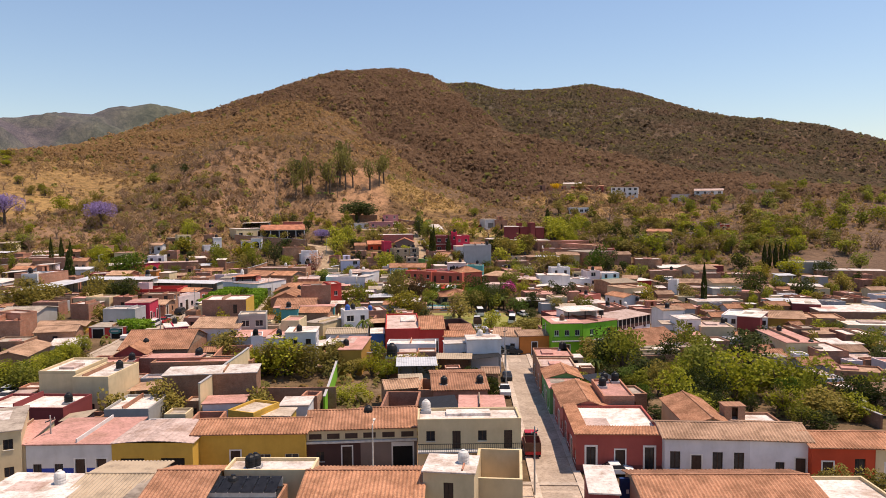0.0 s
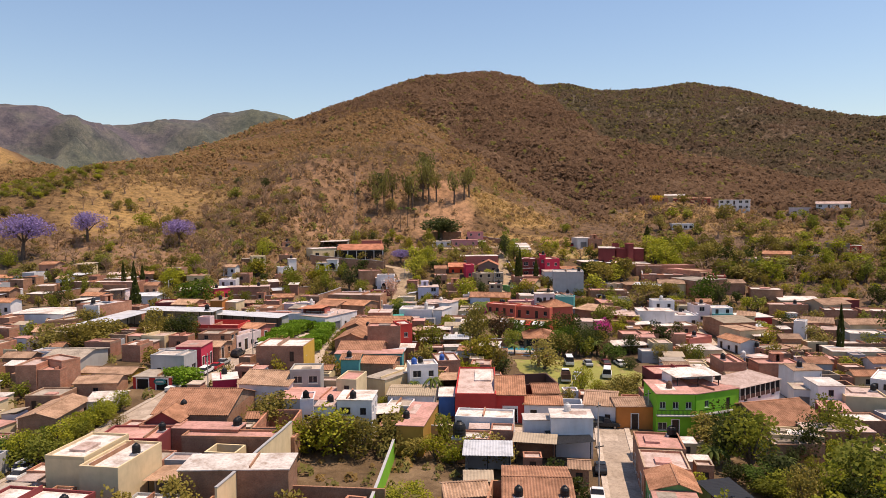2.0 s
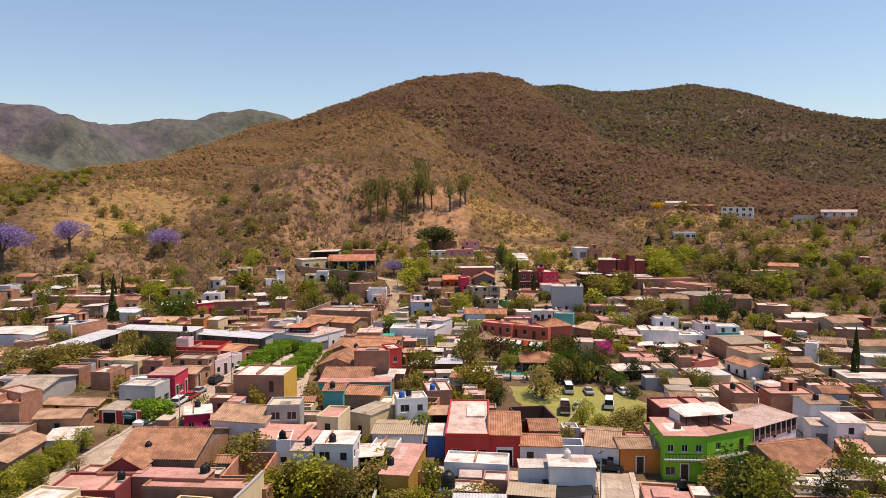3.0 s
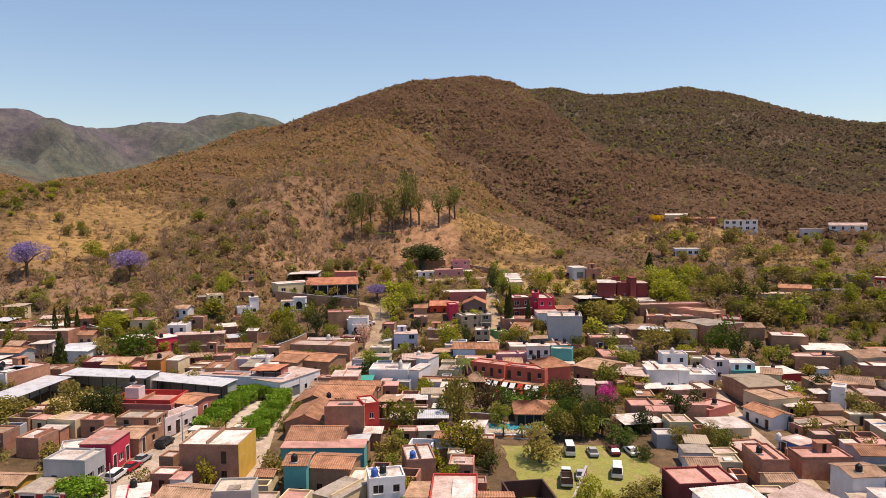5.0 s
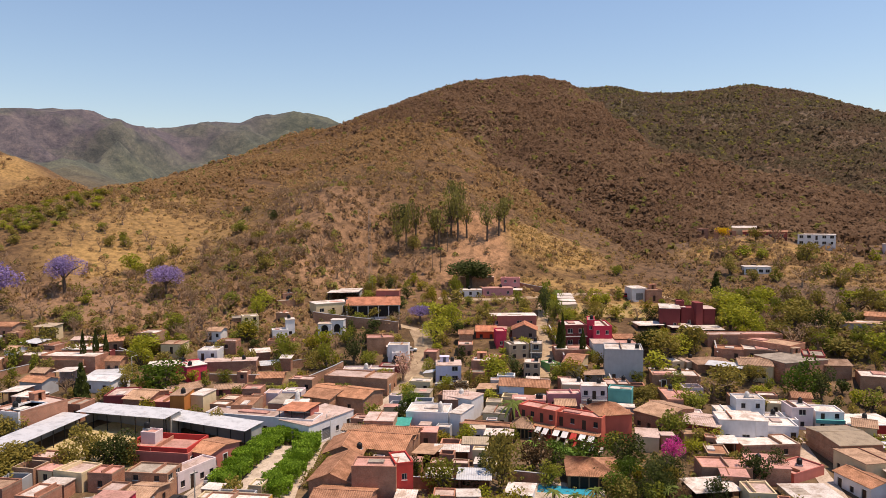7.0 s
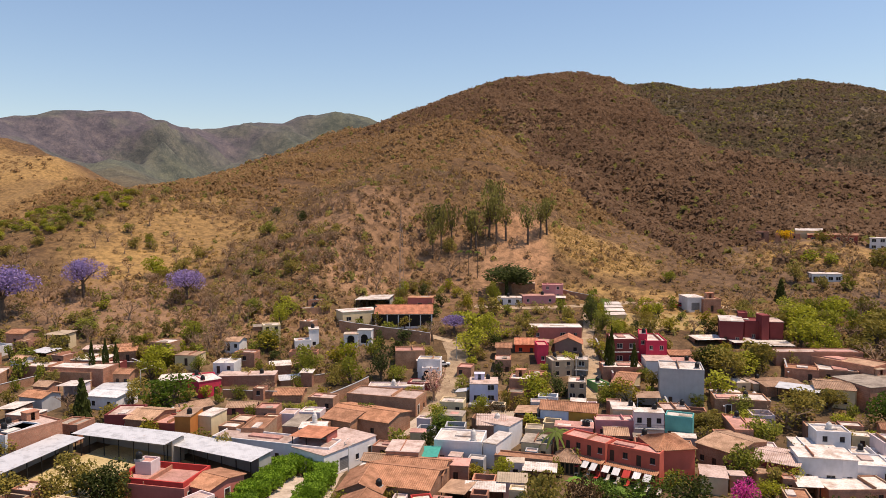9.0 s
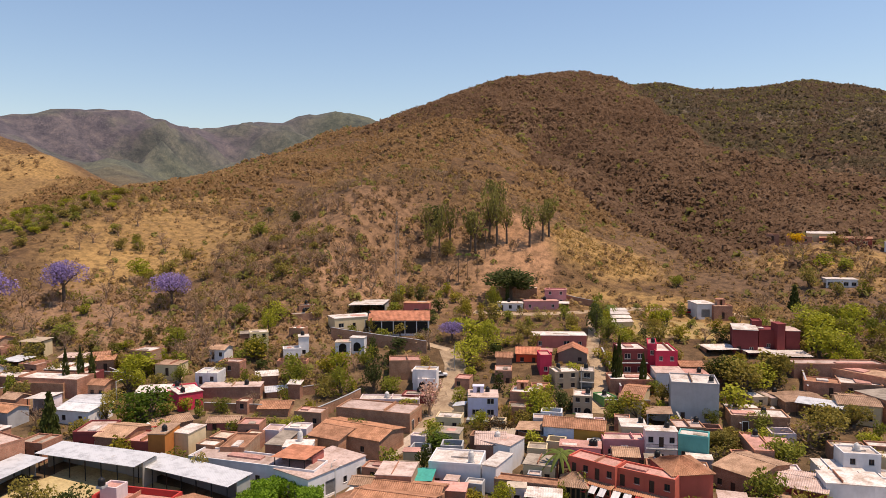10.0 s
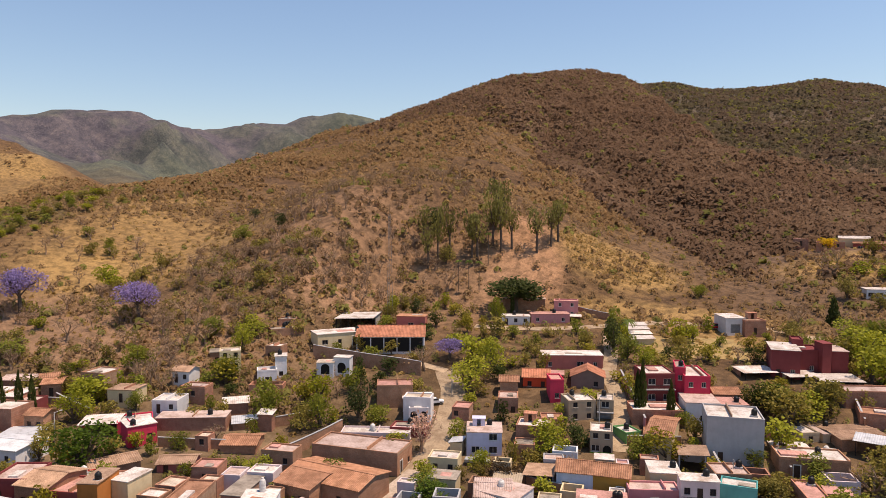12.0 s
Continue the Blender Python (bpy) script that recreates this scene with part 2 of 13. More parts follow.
M_GLASS = plain("window_glass", (0.035, 0.035, 0.04), 0.12, 0.0, 0.5)
# near-black in place of the shade inside openings; also black garage doors
M_DARK = plain("inner_shade_and_black_doors", (0.02, 0.017, 0.015), 0.9)
M_FRAME = plain("pale_frame", (0.62, 0.58, 0.52), 0.7)
M_TRIM = plain("white_surround", (0.74, 0.70, 0.64), 0.8, 0.0, 0.1)
M_DOOR = plain("dark_wood", (0.07, 0.042, 0.03), 0.7)
M_IRON = plain("dark_iron", (0.03, 0.03, 0.032), 0.5, 0.6)
M_SHUTTER = plain("grey_shutter", (0.22, 0.22, 0.22), 0.5, 0.3)
M_CONCRETE = WALLS["concrete"]
M_DADO = {"white_dado": plain("red_dado", (0.20, 0.07, 0.05), 0.85), "dado_blue": plain("blue_dado", (0.03, 0.06, 0.34), 0.8), "brick_red": plain("dark_dado", (0.16, 0.05, 0.045), 0.85),
          "red_orange": plain("brown_dado", (0.17, 0.09, 0.055), 0.85), "yellow": plain("ochre_dado", (0.36, 0.20, 0.05), 0.85)}

# ---- the shape of the land ----
def lattice_noise(x, y, seed=0):
    """Smooth value noise on a unit lattice, between -1 and 1, for arrays."""
    xi, yi = np.floor(x), np.floor(y)
    u, v = x - xi, y - yi
    u, v = u * u * (3 - 2 * u), v * v * (3 - 2 * v)

    def corner(a, b):
        h = np.sin(a * 127.1 + b * 311.7 + seed * 74.7) * 43758.5453
        return 2 * (h - np.floor(h)) - 1

    low = corner(xi, yi) * (1 - u) + corner(xi + 1, yi) * u
    high = corner(xi, yi + 1) * (1 - u) + corner(xi + 1, yi + 1) * u
    return low * (1 - v) + high * v


def ridge(x, y, crest, fall, width):
    """Height of a ridge that runs along a crest of (x, y, z) and falls off to both sides."""
    best = np.full(np.shape(x), -1e4)
    for (ax, ay, az), (bx, by, bz) in zip(crest, crest[1:]):
        dx, dy = bx - ax, by - ay
        s = np.clip(((x - ax) * dx + (y - ay) * dy) / (dx * dx + dy * dy), 0, 1)
        away = np.hypot(x - ax - s * dx, y - ay - s * dy)
        best = np.maximum(best, az + s * (bz - az) - fall * (np.sqrt(away * away + width * width) - width))
    return best


# the main hill: its top and the long left shoulder that sinks to the golden hills
HILL_CREST = ((-50, 1012, 183.4), (-80, 995, 214.1), (-103, 983, 214.1), (-123, 970, 212.6), (-150, 951, 207.3), (-168, 932, 197.3), (-185, 913, 184.6), (-201, 889, 169.5), (-215, 865, 155.5), (-232, 829, 142.3), (-243, 784, 128.2), (-250, 734, 117), (-255, 689, 106.7), (-260, 649, 99.3), (-263, 592, 94.5), (-266, 528, 80.7), (-267, 487, 74.6), (-272, 442, 68.3), (-272, 411, 62.4), (-270, 388, 56.7))
# the blunt nose of the front slope, and the bare spur that comes down to the town
HILL_NOSE = ((-150, 600, 118), (-128, 510, 94), (-120, 455, 82), (-117, 425, 74), (-112, 385, 51), (-104, 352, 29))
BARE_SPUR = ((-164, 928, 193.9), (-159, 827, 155.6), (-137, 729, 128.3), (-114, 663, 109.5), (-92, 606, 94), (-65, 539, 74.9), (-41, 491, 58.4), (-22, 463, 44.4), (-3, 438, 28.8), (10, 418, 20.6))
# the wooded shoulder that runs down to the right of the top
SHOULDER = ((-80, 995, 215.1), (-63, 981, 185.7), (-30, 963, 153.8), (2, 943, 140.6), (25, 913, 129.5), (42, 852, 105.4), (69, 760, 83.6), (107, 674, 69.7), (137, 612, 60.5), (162, 564, 54.1), (182, 525, 47.2), (199, 490, 42.7), (219, 447, 40.3))
# the ridge behind
BACK_RIDGE = ((-86, 1250, 239.9), (-64, 1282, 247), (-41, 1303, 248.7), (2, 1323, 252.6), (57, 1342, 243.1), (115, 1348, 240.3), (163, 1343, 244), (221, 1324, 245), (261, 1276, 230.5), (301, 1226, 202.4), (344, 1151, 174.8), (385, 1095, 161.5), (418, 1039, 147.7), (444, 983, 136.2), (460, 942, 123.9), (468, 892, 111.2), (479, 792, 78))
# lesser spurs off the ridge behind and off the shoulder
SIDE_SPURS = [
    ((182, 525, 45), (172, 480, 41), (165, 412, 33)),
    ((107, 600, 62), (82, 490, 46), (70, 440, 40)),
    ((221, 1324, 242.6), (144, 1124, 177.1), (101, 948, 117.8)),
    ((301, 1226, 198.6), (212, 1010, 136.3), (150, 799, 84.8)),
    ((366, 1123, 165.8), (269, 871, 103.6), (191, 664, 58.3)),
    ((42, 852, 108.9), (22, 633, 63.9), (16, 543, 36.8), (17, 493, 26)),
    ((107, 674, 77.2), (72, 579, 53.8), (47, 511, 37.5), (38, 482, 28.2)),
    ((418, 1039, 145.3), (298, 753, 79.2), (231, 586, 52.5)),
]
FAR_RANGE = ((-1727, 1330, 204.9), (-1782, 1508, 247.8), (-1761, 1689, 298.5), (-1762, 1805, 338.5), (-1743, 1923, 361.8), (-1711, 1981, 355.9), (-1676, 2039, 369.3), (-1656, 2134, 358.6), (-1632, 2217, 342.8), (-1593, 2492, 351.2), (-1532, 2590, 383.8), (-1449, 2640, 395.5), (-1416, 2715, 373.9), (-1348, 2806, 420.7), (-1286, 2892, 461.7), (-1212, 2957, 448.3), (-1085, 3029, 406.8), (-900, 3091, 339.9))
GOLDEN_HILL = ((-900, 780, 168), (-663, 680, 126), (-570, 632, 109), (-478, 582, 88), (-387, 529, 62))
# where the near hillside breaks off into the green valley in front of the ridge behind
VALLEY_RIM = ((-60, 1010, 0), (-35, 935, 0), (-9, 878, 0), (14, 780, 0), (28, 735, 0), (41, 699, 0), (66, 655, 0), (95, 642, 0), (131, 625, 0), (165, 612, 0), (200, 585, 0), (240, 545, 0), (300, 490, 0))
FAR_SPURS = [
    ((-1743, 1923, 352), (-1500, 1400, 200), (-1200, 1050, 120)), ((-1676, 2039, 360), (-1480, 1850, 270), (-1350, 1650, 190), (-1000, 1250, 110)),
    ((-1640, 2200, 335), (-1400, 2050, 262), (-1180, 1800, 170)), ((-1593, 2492, 345), (-1300, 2150, 250), (-1060, 1750, 150)),
    ((-1449, 2640, 385), (-1230, 2330, 280), (-960, 1900, 160)), ((-1286, 2892, 450), (-1120, 2550, 330), (-900, 2100, 220), (-680, 1500, 120)),
]
RIDGES = ([(HILL_CREST, 0.38, 26), (HILL_NOSE, 0.50, 22), (BARE_SPUR, 0.46, 12), (SHOULDER, 0.30, 25), (BACK_RIDGE, 0.40, 26), (GOLDEN_HILL, 0.55, 25), (FAR_RANGE, 0.36, 70)]
          + [(line, 0.42, 18) for line in SIDE_SPURS] + [(line, 0.42, 45) for line in FAR_SPURS])


def flat_away(x, y, line):
    """How far a place lies from a line, in plan."""
    return -ridge(x, y, [(a, b, 0) for a, b, _ in line], 1.0, 0.1)


NEAR_HILL = (HILL_CREST, HILL_NOSE, BARE_SPUR, SHOULDER, SIDE_SPURS[5], SIDE_SPURS[6])


def beyond_rim(x, y):
    """How far a place lies behind the rim of the near hillside; nothing in front of it."""
    rim = np.interp(x, [p[0] for p in VALLEY_RIM], [p[1] for p in VALLEY_RIM])
    behind = np.clip((y - rim) / 30, 0, 1) * np.clip((x + 60) / 25, 0, 1)
    return flat_away(x, y, VALLEY_RIM) * behind


def ground_height(x, y):
    """The height of the ground, in metres, for arrays of places."""
    x, y = np.asarray(x, float), np.asarray(y, float)
    base = np.interp(y, (-300, 120, 150, 180, 210, 240, 260, 280, 295, 310, 330, 360, 400, 460, 700, 1500),
                     (0, 0, 1.0, 2.0, 3.0, 4.5, 6.5, 10.5, 14, 16.5, 19.5, 21.5, 27, 34, 50, 80))
    base = base + np.clip((y - 80) / 120, 0, 1) * 0.07 * np.clip(-60 - x, 0, 120)
    # the town climbs faster round the plaza
    base = base + 1.8 * np.clip((-30 - x) / 28, 0, 1) * (1 - 0.5 * np.clip((-85 - x) / 45, 0, 1)) * np.clip((y - 118) / 36, 0, 1) * np.clip((215 - y) / 40, 0, 1)
    base = base - np.clip((y - 90) / 60, 0, 1) * 0.045 * np.clip(x + 10, 0, 75) * np.clip((400 - y) / 80, 0, 1)
    total = np.exp(base / 5.0)
    cut = 0.75 * beyond_rim(x, y)
    for crest, fall, width in RIDGES:
        near = crest in NEAR_HILL
        total = total + np.exp(np.clip(ridge(x, y, crest, fall, width) - (cut if near else 0), -60, 600) / 5.0)
    hill = 5.0 * np.log(total) - 0.3
    # the slope eases out towards the last houses
    ease = np.clip((x + 120) / 25, 0, 1) * np.clip((70 - x) / 20, 0, 1)
    hill = hill - np.maximum(hill - base, 0) * 0.9 * ease * np.clip((392 - y) / 48, 0, 1)
    # the ravine behind the bare spur
    away = flat_away(x, y, ((30, 447, 0), (12, 500, 0), (-20, 560, 0), (-62, 640, 0), (-100, 740, 0)))
    hill = hill - 9 * np.exp(-(away / 22) ** 2) * np.clip((y - 440) / 60, 0, 1)
    rough = np.clip((hill - base - 3) / 40, 0, 1)
    # gullies, shallow along the crests and deeper down the flanks
    flank = np.clip((np.minimum(flat_away(x, y, HILL_CREST), flat_away(x, y, BACK_RIDGE)) - 10) / 90, 0.12, 1)
    gully = sum((0.27 - np.abs(lattice_noise(x / s + 3.3 * k, y / s, k))) * s * a for k, (s, a) in enumerate(((120.0, 0.13), (60.0, 0.19), (30.0, 0.19), (14.0, 0.16))))
    folds = (0.10 - np.abs(lattice_noise(x / 260 + 0.4, y / 330, 31))) * 165 + (0.10 - np.abs(lattice_noise(x / 110, y / 140, 32))) * 105
    far_flank = np.clip(flat_away(x, y, FAR_RANGE) / 260, 0.04, 1)
    hill = hill + np.clip((y - 1450) / 300, 0, 1) * np.clip((-500 - x) / 200, 0, 1) * rough * folds * far_flank
    return np.maximum(hill + rough * flank * gully, base) + 0.12 * lattice_noise(x / 9, y / 9, 9)

# ---- the ground, one sheet from the town to the far range ----
def steps(*spans):
    """Coordinates from spans of (start, end, step), each a little wider than the last where the step grows."""
    out = []
    for a, b, d in spans:
        out += list(np.arange(a, b, d))
    return np.array(sorted(set(round(float(v), 2) for v in out)))


gx = steps((-4200, -2000, 120), (-2000, -1000, 40), (-1000, -440, 14), (-440, 440, 5), (440, 1000, 16), (1000, 4000, 150))
gy = steps((-900, -60, 60), (-60, 460, 4), (460, 1060, 6), (1060, 1420, 9), (1420, 3200, 28), (3200, 4700, 120))
GX, GY = np.meshgrid(gx, gy)
GZ = ground_height(GX, GY)
ground_mesh = bpy.data.meshes.new("ground")
nx, ny = len(gx), len(gy)
ids = np.arange(nx * ny).reshape(ny, nx)
quads = np.stack([ids[:-1, :-1], ids[:-1, 1:], ids[1:, 1:], ids[1:, :-1]], -1).reshape(-1, 4)
ground_mesh.vertices.add(nx * ny)
ground_mesh.vertices.foreach_set("co", np.stack([GX, GY, GZ], -1).astype(np.float32).ravel())
ground_mesh.loops.add(quads.size)
ground_mesh.loops.foreach_set("vertex_index", quads.ravel().astype(np.int32))
ground_mesh.polygons.add(len(quads))
ground_mesh.polygons.foreach_set("loop_start", np.arange(0, quads.size, 4, dtype=np.int32))
ground_mesh.polygons.foreach_set("use_smooth", np.ones(len(quads), dtype=bool))
ground_mesh.update(calc_edges=True)
ground = tagged(new("ground", ground_mesh), "dusty dry earth and brown hillsides round the town", "ground", kind="structure")
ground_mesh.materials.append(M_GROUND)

# ---- streets, pavements, plaza, yards ----
M_ROAD = roof_coat("worn_concrete_road", (0.52, 0.42, 0.335), (0.38, 0.30, 0.235))
M_DIRT = roof_coat("pale_dirt_road", (0.47, 0.35, 0.23), (0.30, 0.21, 0.135))
M_PAVE = roof_coat("pavement_slabs", (0.55, 0.46, 0.38), (0.38, 0.31, 0.25))
M_LAWN = roof_coat("dry_lawn", (0.30, 0.30, 0.075), (0.36, 0.28, 0.12))
M_STRAW = roof_coat("straw_grass", (0.36, 0.25, 0.10), (0.24, 0.17, 0.075))
M_GRASS = roof_coat("watered_lawn", (0.13, 0.24, 0.035), (0.10, 0.17, 0.03))
M_YARD = roof_coat("straw_yard", (0.52, 0.41, 0.21), (0.40, 0.30, 0.15))


def strip(name, points, width, material, lift, label, category, offset=0.0, kerb=0.0):
    """A ribbon laid over the ground along a line of points; a kerb gives it sides."""
    line = []
    for (ax, ay), (bx, by) in zip(points, points[1:]):
        n = max(1, int(math.hypot(bx - ax, by - ay) / 2.5))
        line += [(ax + (bx - ax) * k / n, ay + (by - ay) * k / n) for k in range(n)]
    line.append(points[-1])
    bm = bmesh.new()
    rows = []
    for k, (px, py) in enumerate(line):
        (ax, ay), (bx, by) = line[max(0, k - 2)], line[min(len(line) - 1, k + 2)]
        long = math.hypot(bx - ax, by - ay)
        nx, ny = -(by - ay) / long, (bx - ax) / long
        cells = 4 if kerb == 0 else 1
        row = []
        for i in range(cells + 1):
            s = offset + width * (i / cells - 0.5)
            qx, qy = px + nx * s, py + ny * s
            row.append(bm.verts.new((qx, qy, float(ground_height(qx, qy)) + lift)))
        if kerb:
            low = [bm.verts.new((v.co.x, v.co.y, v.co.z - kerb)) for v in (row[0], row[-1])]
            row = [low[0], *row, low[1]]
        rows.append(row)
    for a, b in zip(rows, rows[1:]):
        for i in range(len(a) - 1):
            bm.faces.new((a[i], a[i + 1], b[i + 1], b[i]))
    ob = part_free(name, bm, material)
    return tagged(ob, label, category, kind="structure")


def part_free(name, bm, material):
    me = bpy.data.meshes.new(name)
    bmesh.ops.recalc_face_normals(bm, faces=bm.faces)
    bm.to_mesh(me)
    bm.free()
    me.materials.append(material)
    return new(name, me)


def patch(name, x0, x1, y0, y1, material, lift, label, category, turn=0.0):
    """A piece of ground with its own cover, laid over the land, with an uneven rim."""
    bm = bmesh.new()
    n = 12
    cx, cy, t = (x0 + x1) / 2, (y0 + y1) / 2, radians(turn)
    rows = []
    for j in range(n + 1):
        row = []
        for i in range(n + 1):
            u, v = x0 + (x1 - x0) * i / n - cx, y0 + (y1 - y0) * j / n - cy
            if i in (0, n) or j in (0, n):
                u, v = u * random.uniform(0.93, 1.03), v * random.uniform(0.93, 1.03)
            qx, qy = cx + u * math.cos(t) - v * math.sin(t), cy + u * math.sin(t) + v * math.cos(t)
            row.append(bm.verts.new((qx, qy, float(ground_height(qx, qy)) + lift)))
        rows.append(row)
    for a, b in zip(rows, rows[1:]):
        for i in range(n):
            bm.faces.new((a[i], a[i + 1], b[i + 1], b[i]))
    return tagged(part_free(name, bm, material), label, category, kind="structure")


STREETS = {
    "main_street": [(11.8, 40), (11.8, 64), (11.8, 150)],
    "cross_street": [(-80, 71.0), (-40, 71.0), (0, 71.2), (30, 70.6), (70, 68.5)],
    "second_street": [(-22, 138.6), (10, 139.4), (26, 139.8), (36, 146), (44, 157), (47.2, 172), (46.8, 186), (45.5, 196), (44, 210), (43.6, 224), (43.4, 242)],
    "west_street": [(-74, 92), (-73.5, 128), (-71.5, 151.7), (-71, 164), (-70.4, 174), (-70.3, 183), (-70.5, 188)],
    "plaza_street": [(-50, 144.2), (-51.5, 161), (-54.5, 176), (-57.7, 187), (-59.3, 198), (-62.6, 211), (-63.2, 219), (-61.2, 227), (-58.2, 234), (-55, 243), (-53.4, 250)]}
for n, pts in STREETS.items():
    w = 3.4 if n == "second_street" else 4.4
    strip("road", pts, w, M_ROAD, 0.10, "worn pale concrete street between the house rows", "road")
    if n in ("main_street", "cross_street", "west_street"):
        for s in (-1, 1):
            strip("pavement", pts, 0.85, M_PAVE, 0.24, "narrow raised concrete pavement along the street", "pavement", s * (w / 2 + 0.42), 0.3)
EARTH_ROADS = [
    [(-53.4, 248), (-52.7, 261), (-53.5, 271), (-55, 281), (-57, 288), (-61, 296)],
    [(-61, 296), (-73, 299), (-84, 294.5), (-99, 297)],
    [(-16, 266), (-16.3, 275), (-16.4, 283), (-17.8, 291), (-19.5, 297), (-20.5, 305), (-20.5, 314), (-22, 330)],
    [(-62, 331), (-51.7, 331.3), (-41.7, 333), (-30, 338), (-22.5, 343), (-9.2, 349), (4, 352.5), (12, 354.5), (24, 352), (34, 346), (60, 350)],
]
strip("road", EARTH_ROADS[0], 6.0, M_DIRT, 0.08, "wide dusty earth road climbing to the hill", "road")
strip("road", EARTH_ROADS[1], 2.6, M_DIRT, 0.08, "narrow earth track below the terrace wall", "road")
strip("road", EARTH_ROADS[2], 3.6, M_DIRT, 0.08, "steep earth lane between upper houses", "road")
strip("road", EARTH_ROADS[3], 4.0, M_DIRT, 0.08, "pale earth road along the foot of the hill", "road")
patch("yard", -112, -88, 183, 207, M_YARD, 0.09, "straw-coloured earth yard between the market sheds", "yard", -6)
patch("lawn", -6, 22, 165, 192, M_LAWN, 0.08, "sunburnt yellow-green lawn where cars park", "lawn", 12)
patch("lawn", -17, -2, 218, 224, M_GRASS, 0.08, "watered green lawn below the hotel wing", "lawn", -20)
patch("lawn", -16, -9, 95, 103, M_GRASS, 0.08, "bright green grass in a walled garden", "lawn")
patch("plaza", -67.9, -62.3, 180, 209, M_PAVE, 0.12, "paved walk between the plaza hedges", "plaza", 6)
patch("meadow", -12, 14, 318, 336, M_STRAW, 0.06, "dry grassy slope below the earth road", "meadow", 10)

# ---- building kit ----
def part(name, bm, material, parent, label="", at=None):
    """Links a bmesh as one mesh object under a thing or a part."""
    me = bpy.data.meshes.new(name)
    bmesh.ops.recalc_face_normals(bm, faces=bm.faces)
    bm.to_mesh(me)
    bm.free()
    for m in material if isinstance(material, (list, tuple)) else (material,):
        me.materials.append(m)
    ob = new(name, me)
    ob.parent = parent
    if at is not None:
        ob.matrix_basis = at
    if label:
        ob["label"] = label
    return ob


def box(bm, x0, x1, y0, y1, z0, z1, slot=0):
    v = [bm.verts.new((x, y, z)) for z in (z0, z1) for x, y in ((x0, y0), (x1, y0), (x1, y1), (x0, y1))]
    for f in ((0, 3, 2, 1), (4, 5, 6, 7), (0, 1, 5, 4), (1, 2, 6, 5), (2, 3, 7, 6), (3, 0, 4, 7)):
        bm.faces.new([v[i] for i in f]).material_index = slot
    return v


def lattice(bm, us, vs, filled, w0, w1, place):
    """One solid of the filled cells of a lattice of us by vs, from w0 to w1; place(u, v, w) gives the point."""
    verts = {}

    def vert(i, j, k):
        if (i, j, k) not in verts:
            verts[i, j, k] = bm.verts.new(place(us[i], vs[j], (w0, w1)[k]))
        return verts[i, j, k]

    cells = {(i, j) for i in range(len(us) - 1) for j in range(len(vs) - 1) if filled(i, j)}
    for i, j in cells:
        for k in (0, 1):
            bm.faces.new((vert(i, j, k), vert(i + 1, j, k), vert(i + 1, j + 1, k), vert(i, j + 1, k)))
        for (di, dj), (a, b) in (((-1, 0), ((i, j), (i, j + 1))), ((1, 0), ((i + 1, j), (i + 1, j + 1))), ((0, -1), ((i, j), (i + 1, j))), ((0, 1), ((i, j + 1), (i + 1, j + 1)))):
            if (i + di, j + dj) not in cells:
                bm.faces.new((vert(*a, 0), vert(*b, 0), vert(*b, 1), vert(*a, 1)))


def upright(u, v, w):
    return (u, w, v)


def level(u, v, w):
    return (u, v, w)


def tube(bm, x, y, z0, z1, r0, r1=None, n=8):
    r1 = r0 if r1 is None else r1
    a = [bm.verts.new((x + r0 * math.cos(k * math.tau / n), y + r0 * math.sin(k * math.tau / n), z0)) for k in range(n)]
    b = [bm.verts.new((x + r1 * math.cos(k * math.tau / n), y + r1 * math.sin(k * math.tau / n), z1)) for k in range(n)]
    for k in range(n):
        bm.faces.new((a[k], a[(k + 1) % n], b[(k + 1) % n], b[k]))
    bm.faces.new(a[::-1])
    bm.faces.new(b)


def stick(bm, p, q, r0, r1, n=5):
    """A tapered limb from p to q."""
    p, q = Vector(p), Vector(q)
    way = (q - p).normalized()
    side = way.orthogonal().normalized()
    other = way.cross(side)
    rings = []
    for c, r in ((p, r0), (q, r1)):
        rings.append([bm.verts.new(c + r * (math.cos(k * math.tau / n) * side + math.sin(k * math.tau / n) * other)) for k in range(n)])
    for k in range(n):
        bm.faces.new((rings[0][k], rings[0][(k + 1) % n], rings[1][(k + 1) % n], rings[1][k]))
    bm.faces.new(rings[1])


def wall_face(bm, place, length, z0, z1, holes, dado=0.0):
    """One outer face of a wall, with openings cut through it and their reveals. place(u, v, z): u along the wall, v inwards."""
    us = sorted({0.0, length, *(u for h in holes for u in h[:2])})
    zs = sorted({z0, z1, *(z for h in holes for z in h[2:4]), *((dado,) if dado else ())})
    grid = {}

    def vert(u, z):
        key = (round(u, 4), round(z, 4))
        if key not in grid:
            grid[key] = bm.verts.new(place(u, 0, z))
        return grid[key]

    for a, b in zip(us, us[1:]):
        for c, d in zip(zs, zs[1:]):
            mu, mz = (a + b) / 2, (c + d) / 2
            if any(h[0] < mu < h[1] and h[2] < mz < h[3] for h in holes):
                continue
            bm.faces.new((vert(a, c), vert(b, c), vert(b, d), vert(a, d))).material_index = 1 if dado and d <= dado + 1e-4 else 0
    for a, b, c, d in holes:
        out = [bm.verts.new(place(u, 0.0, z)) for u, z in ((a, c), (b, c), (b, d), (a, d))]
        deep = [bm.verts.new(place(u, 0.28, z)) for u, z in ((a, c), (b, c), (b, d), (a, d))]
        for k in range(4):
            bm.faces.new((out[k], out[(k + 1) % 4], deep[(k + 1) % 4], deep[k]))


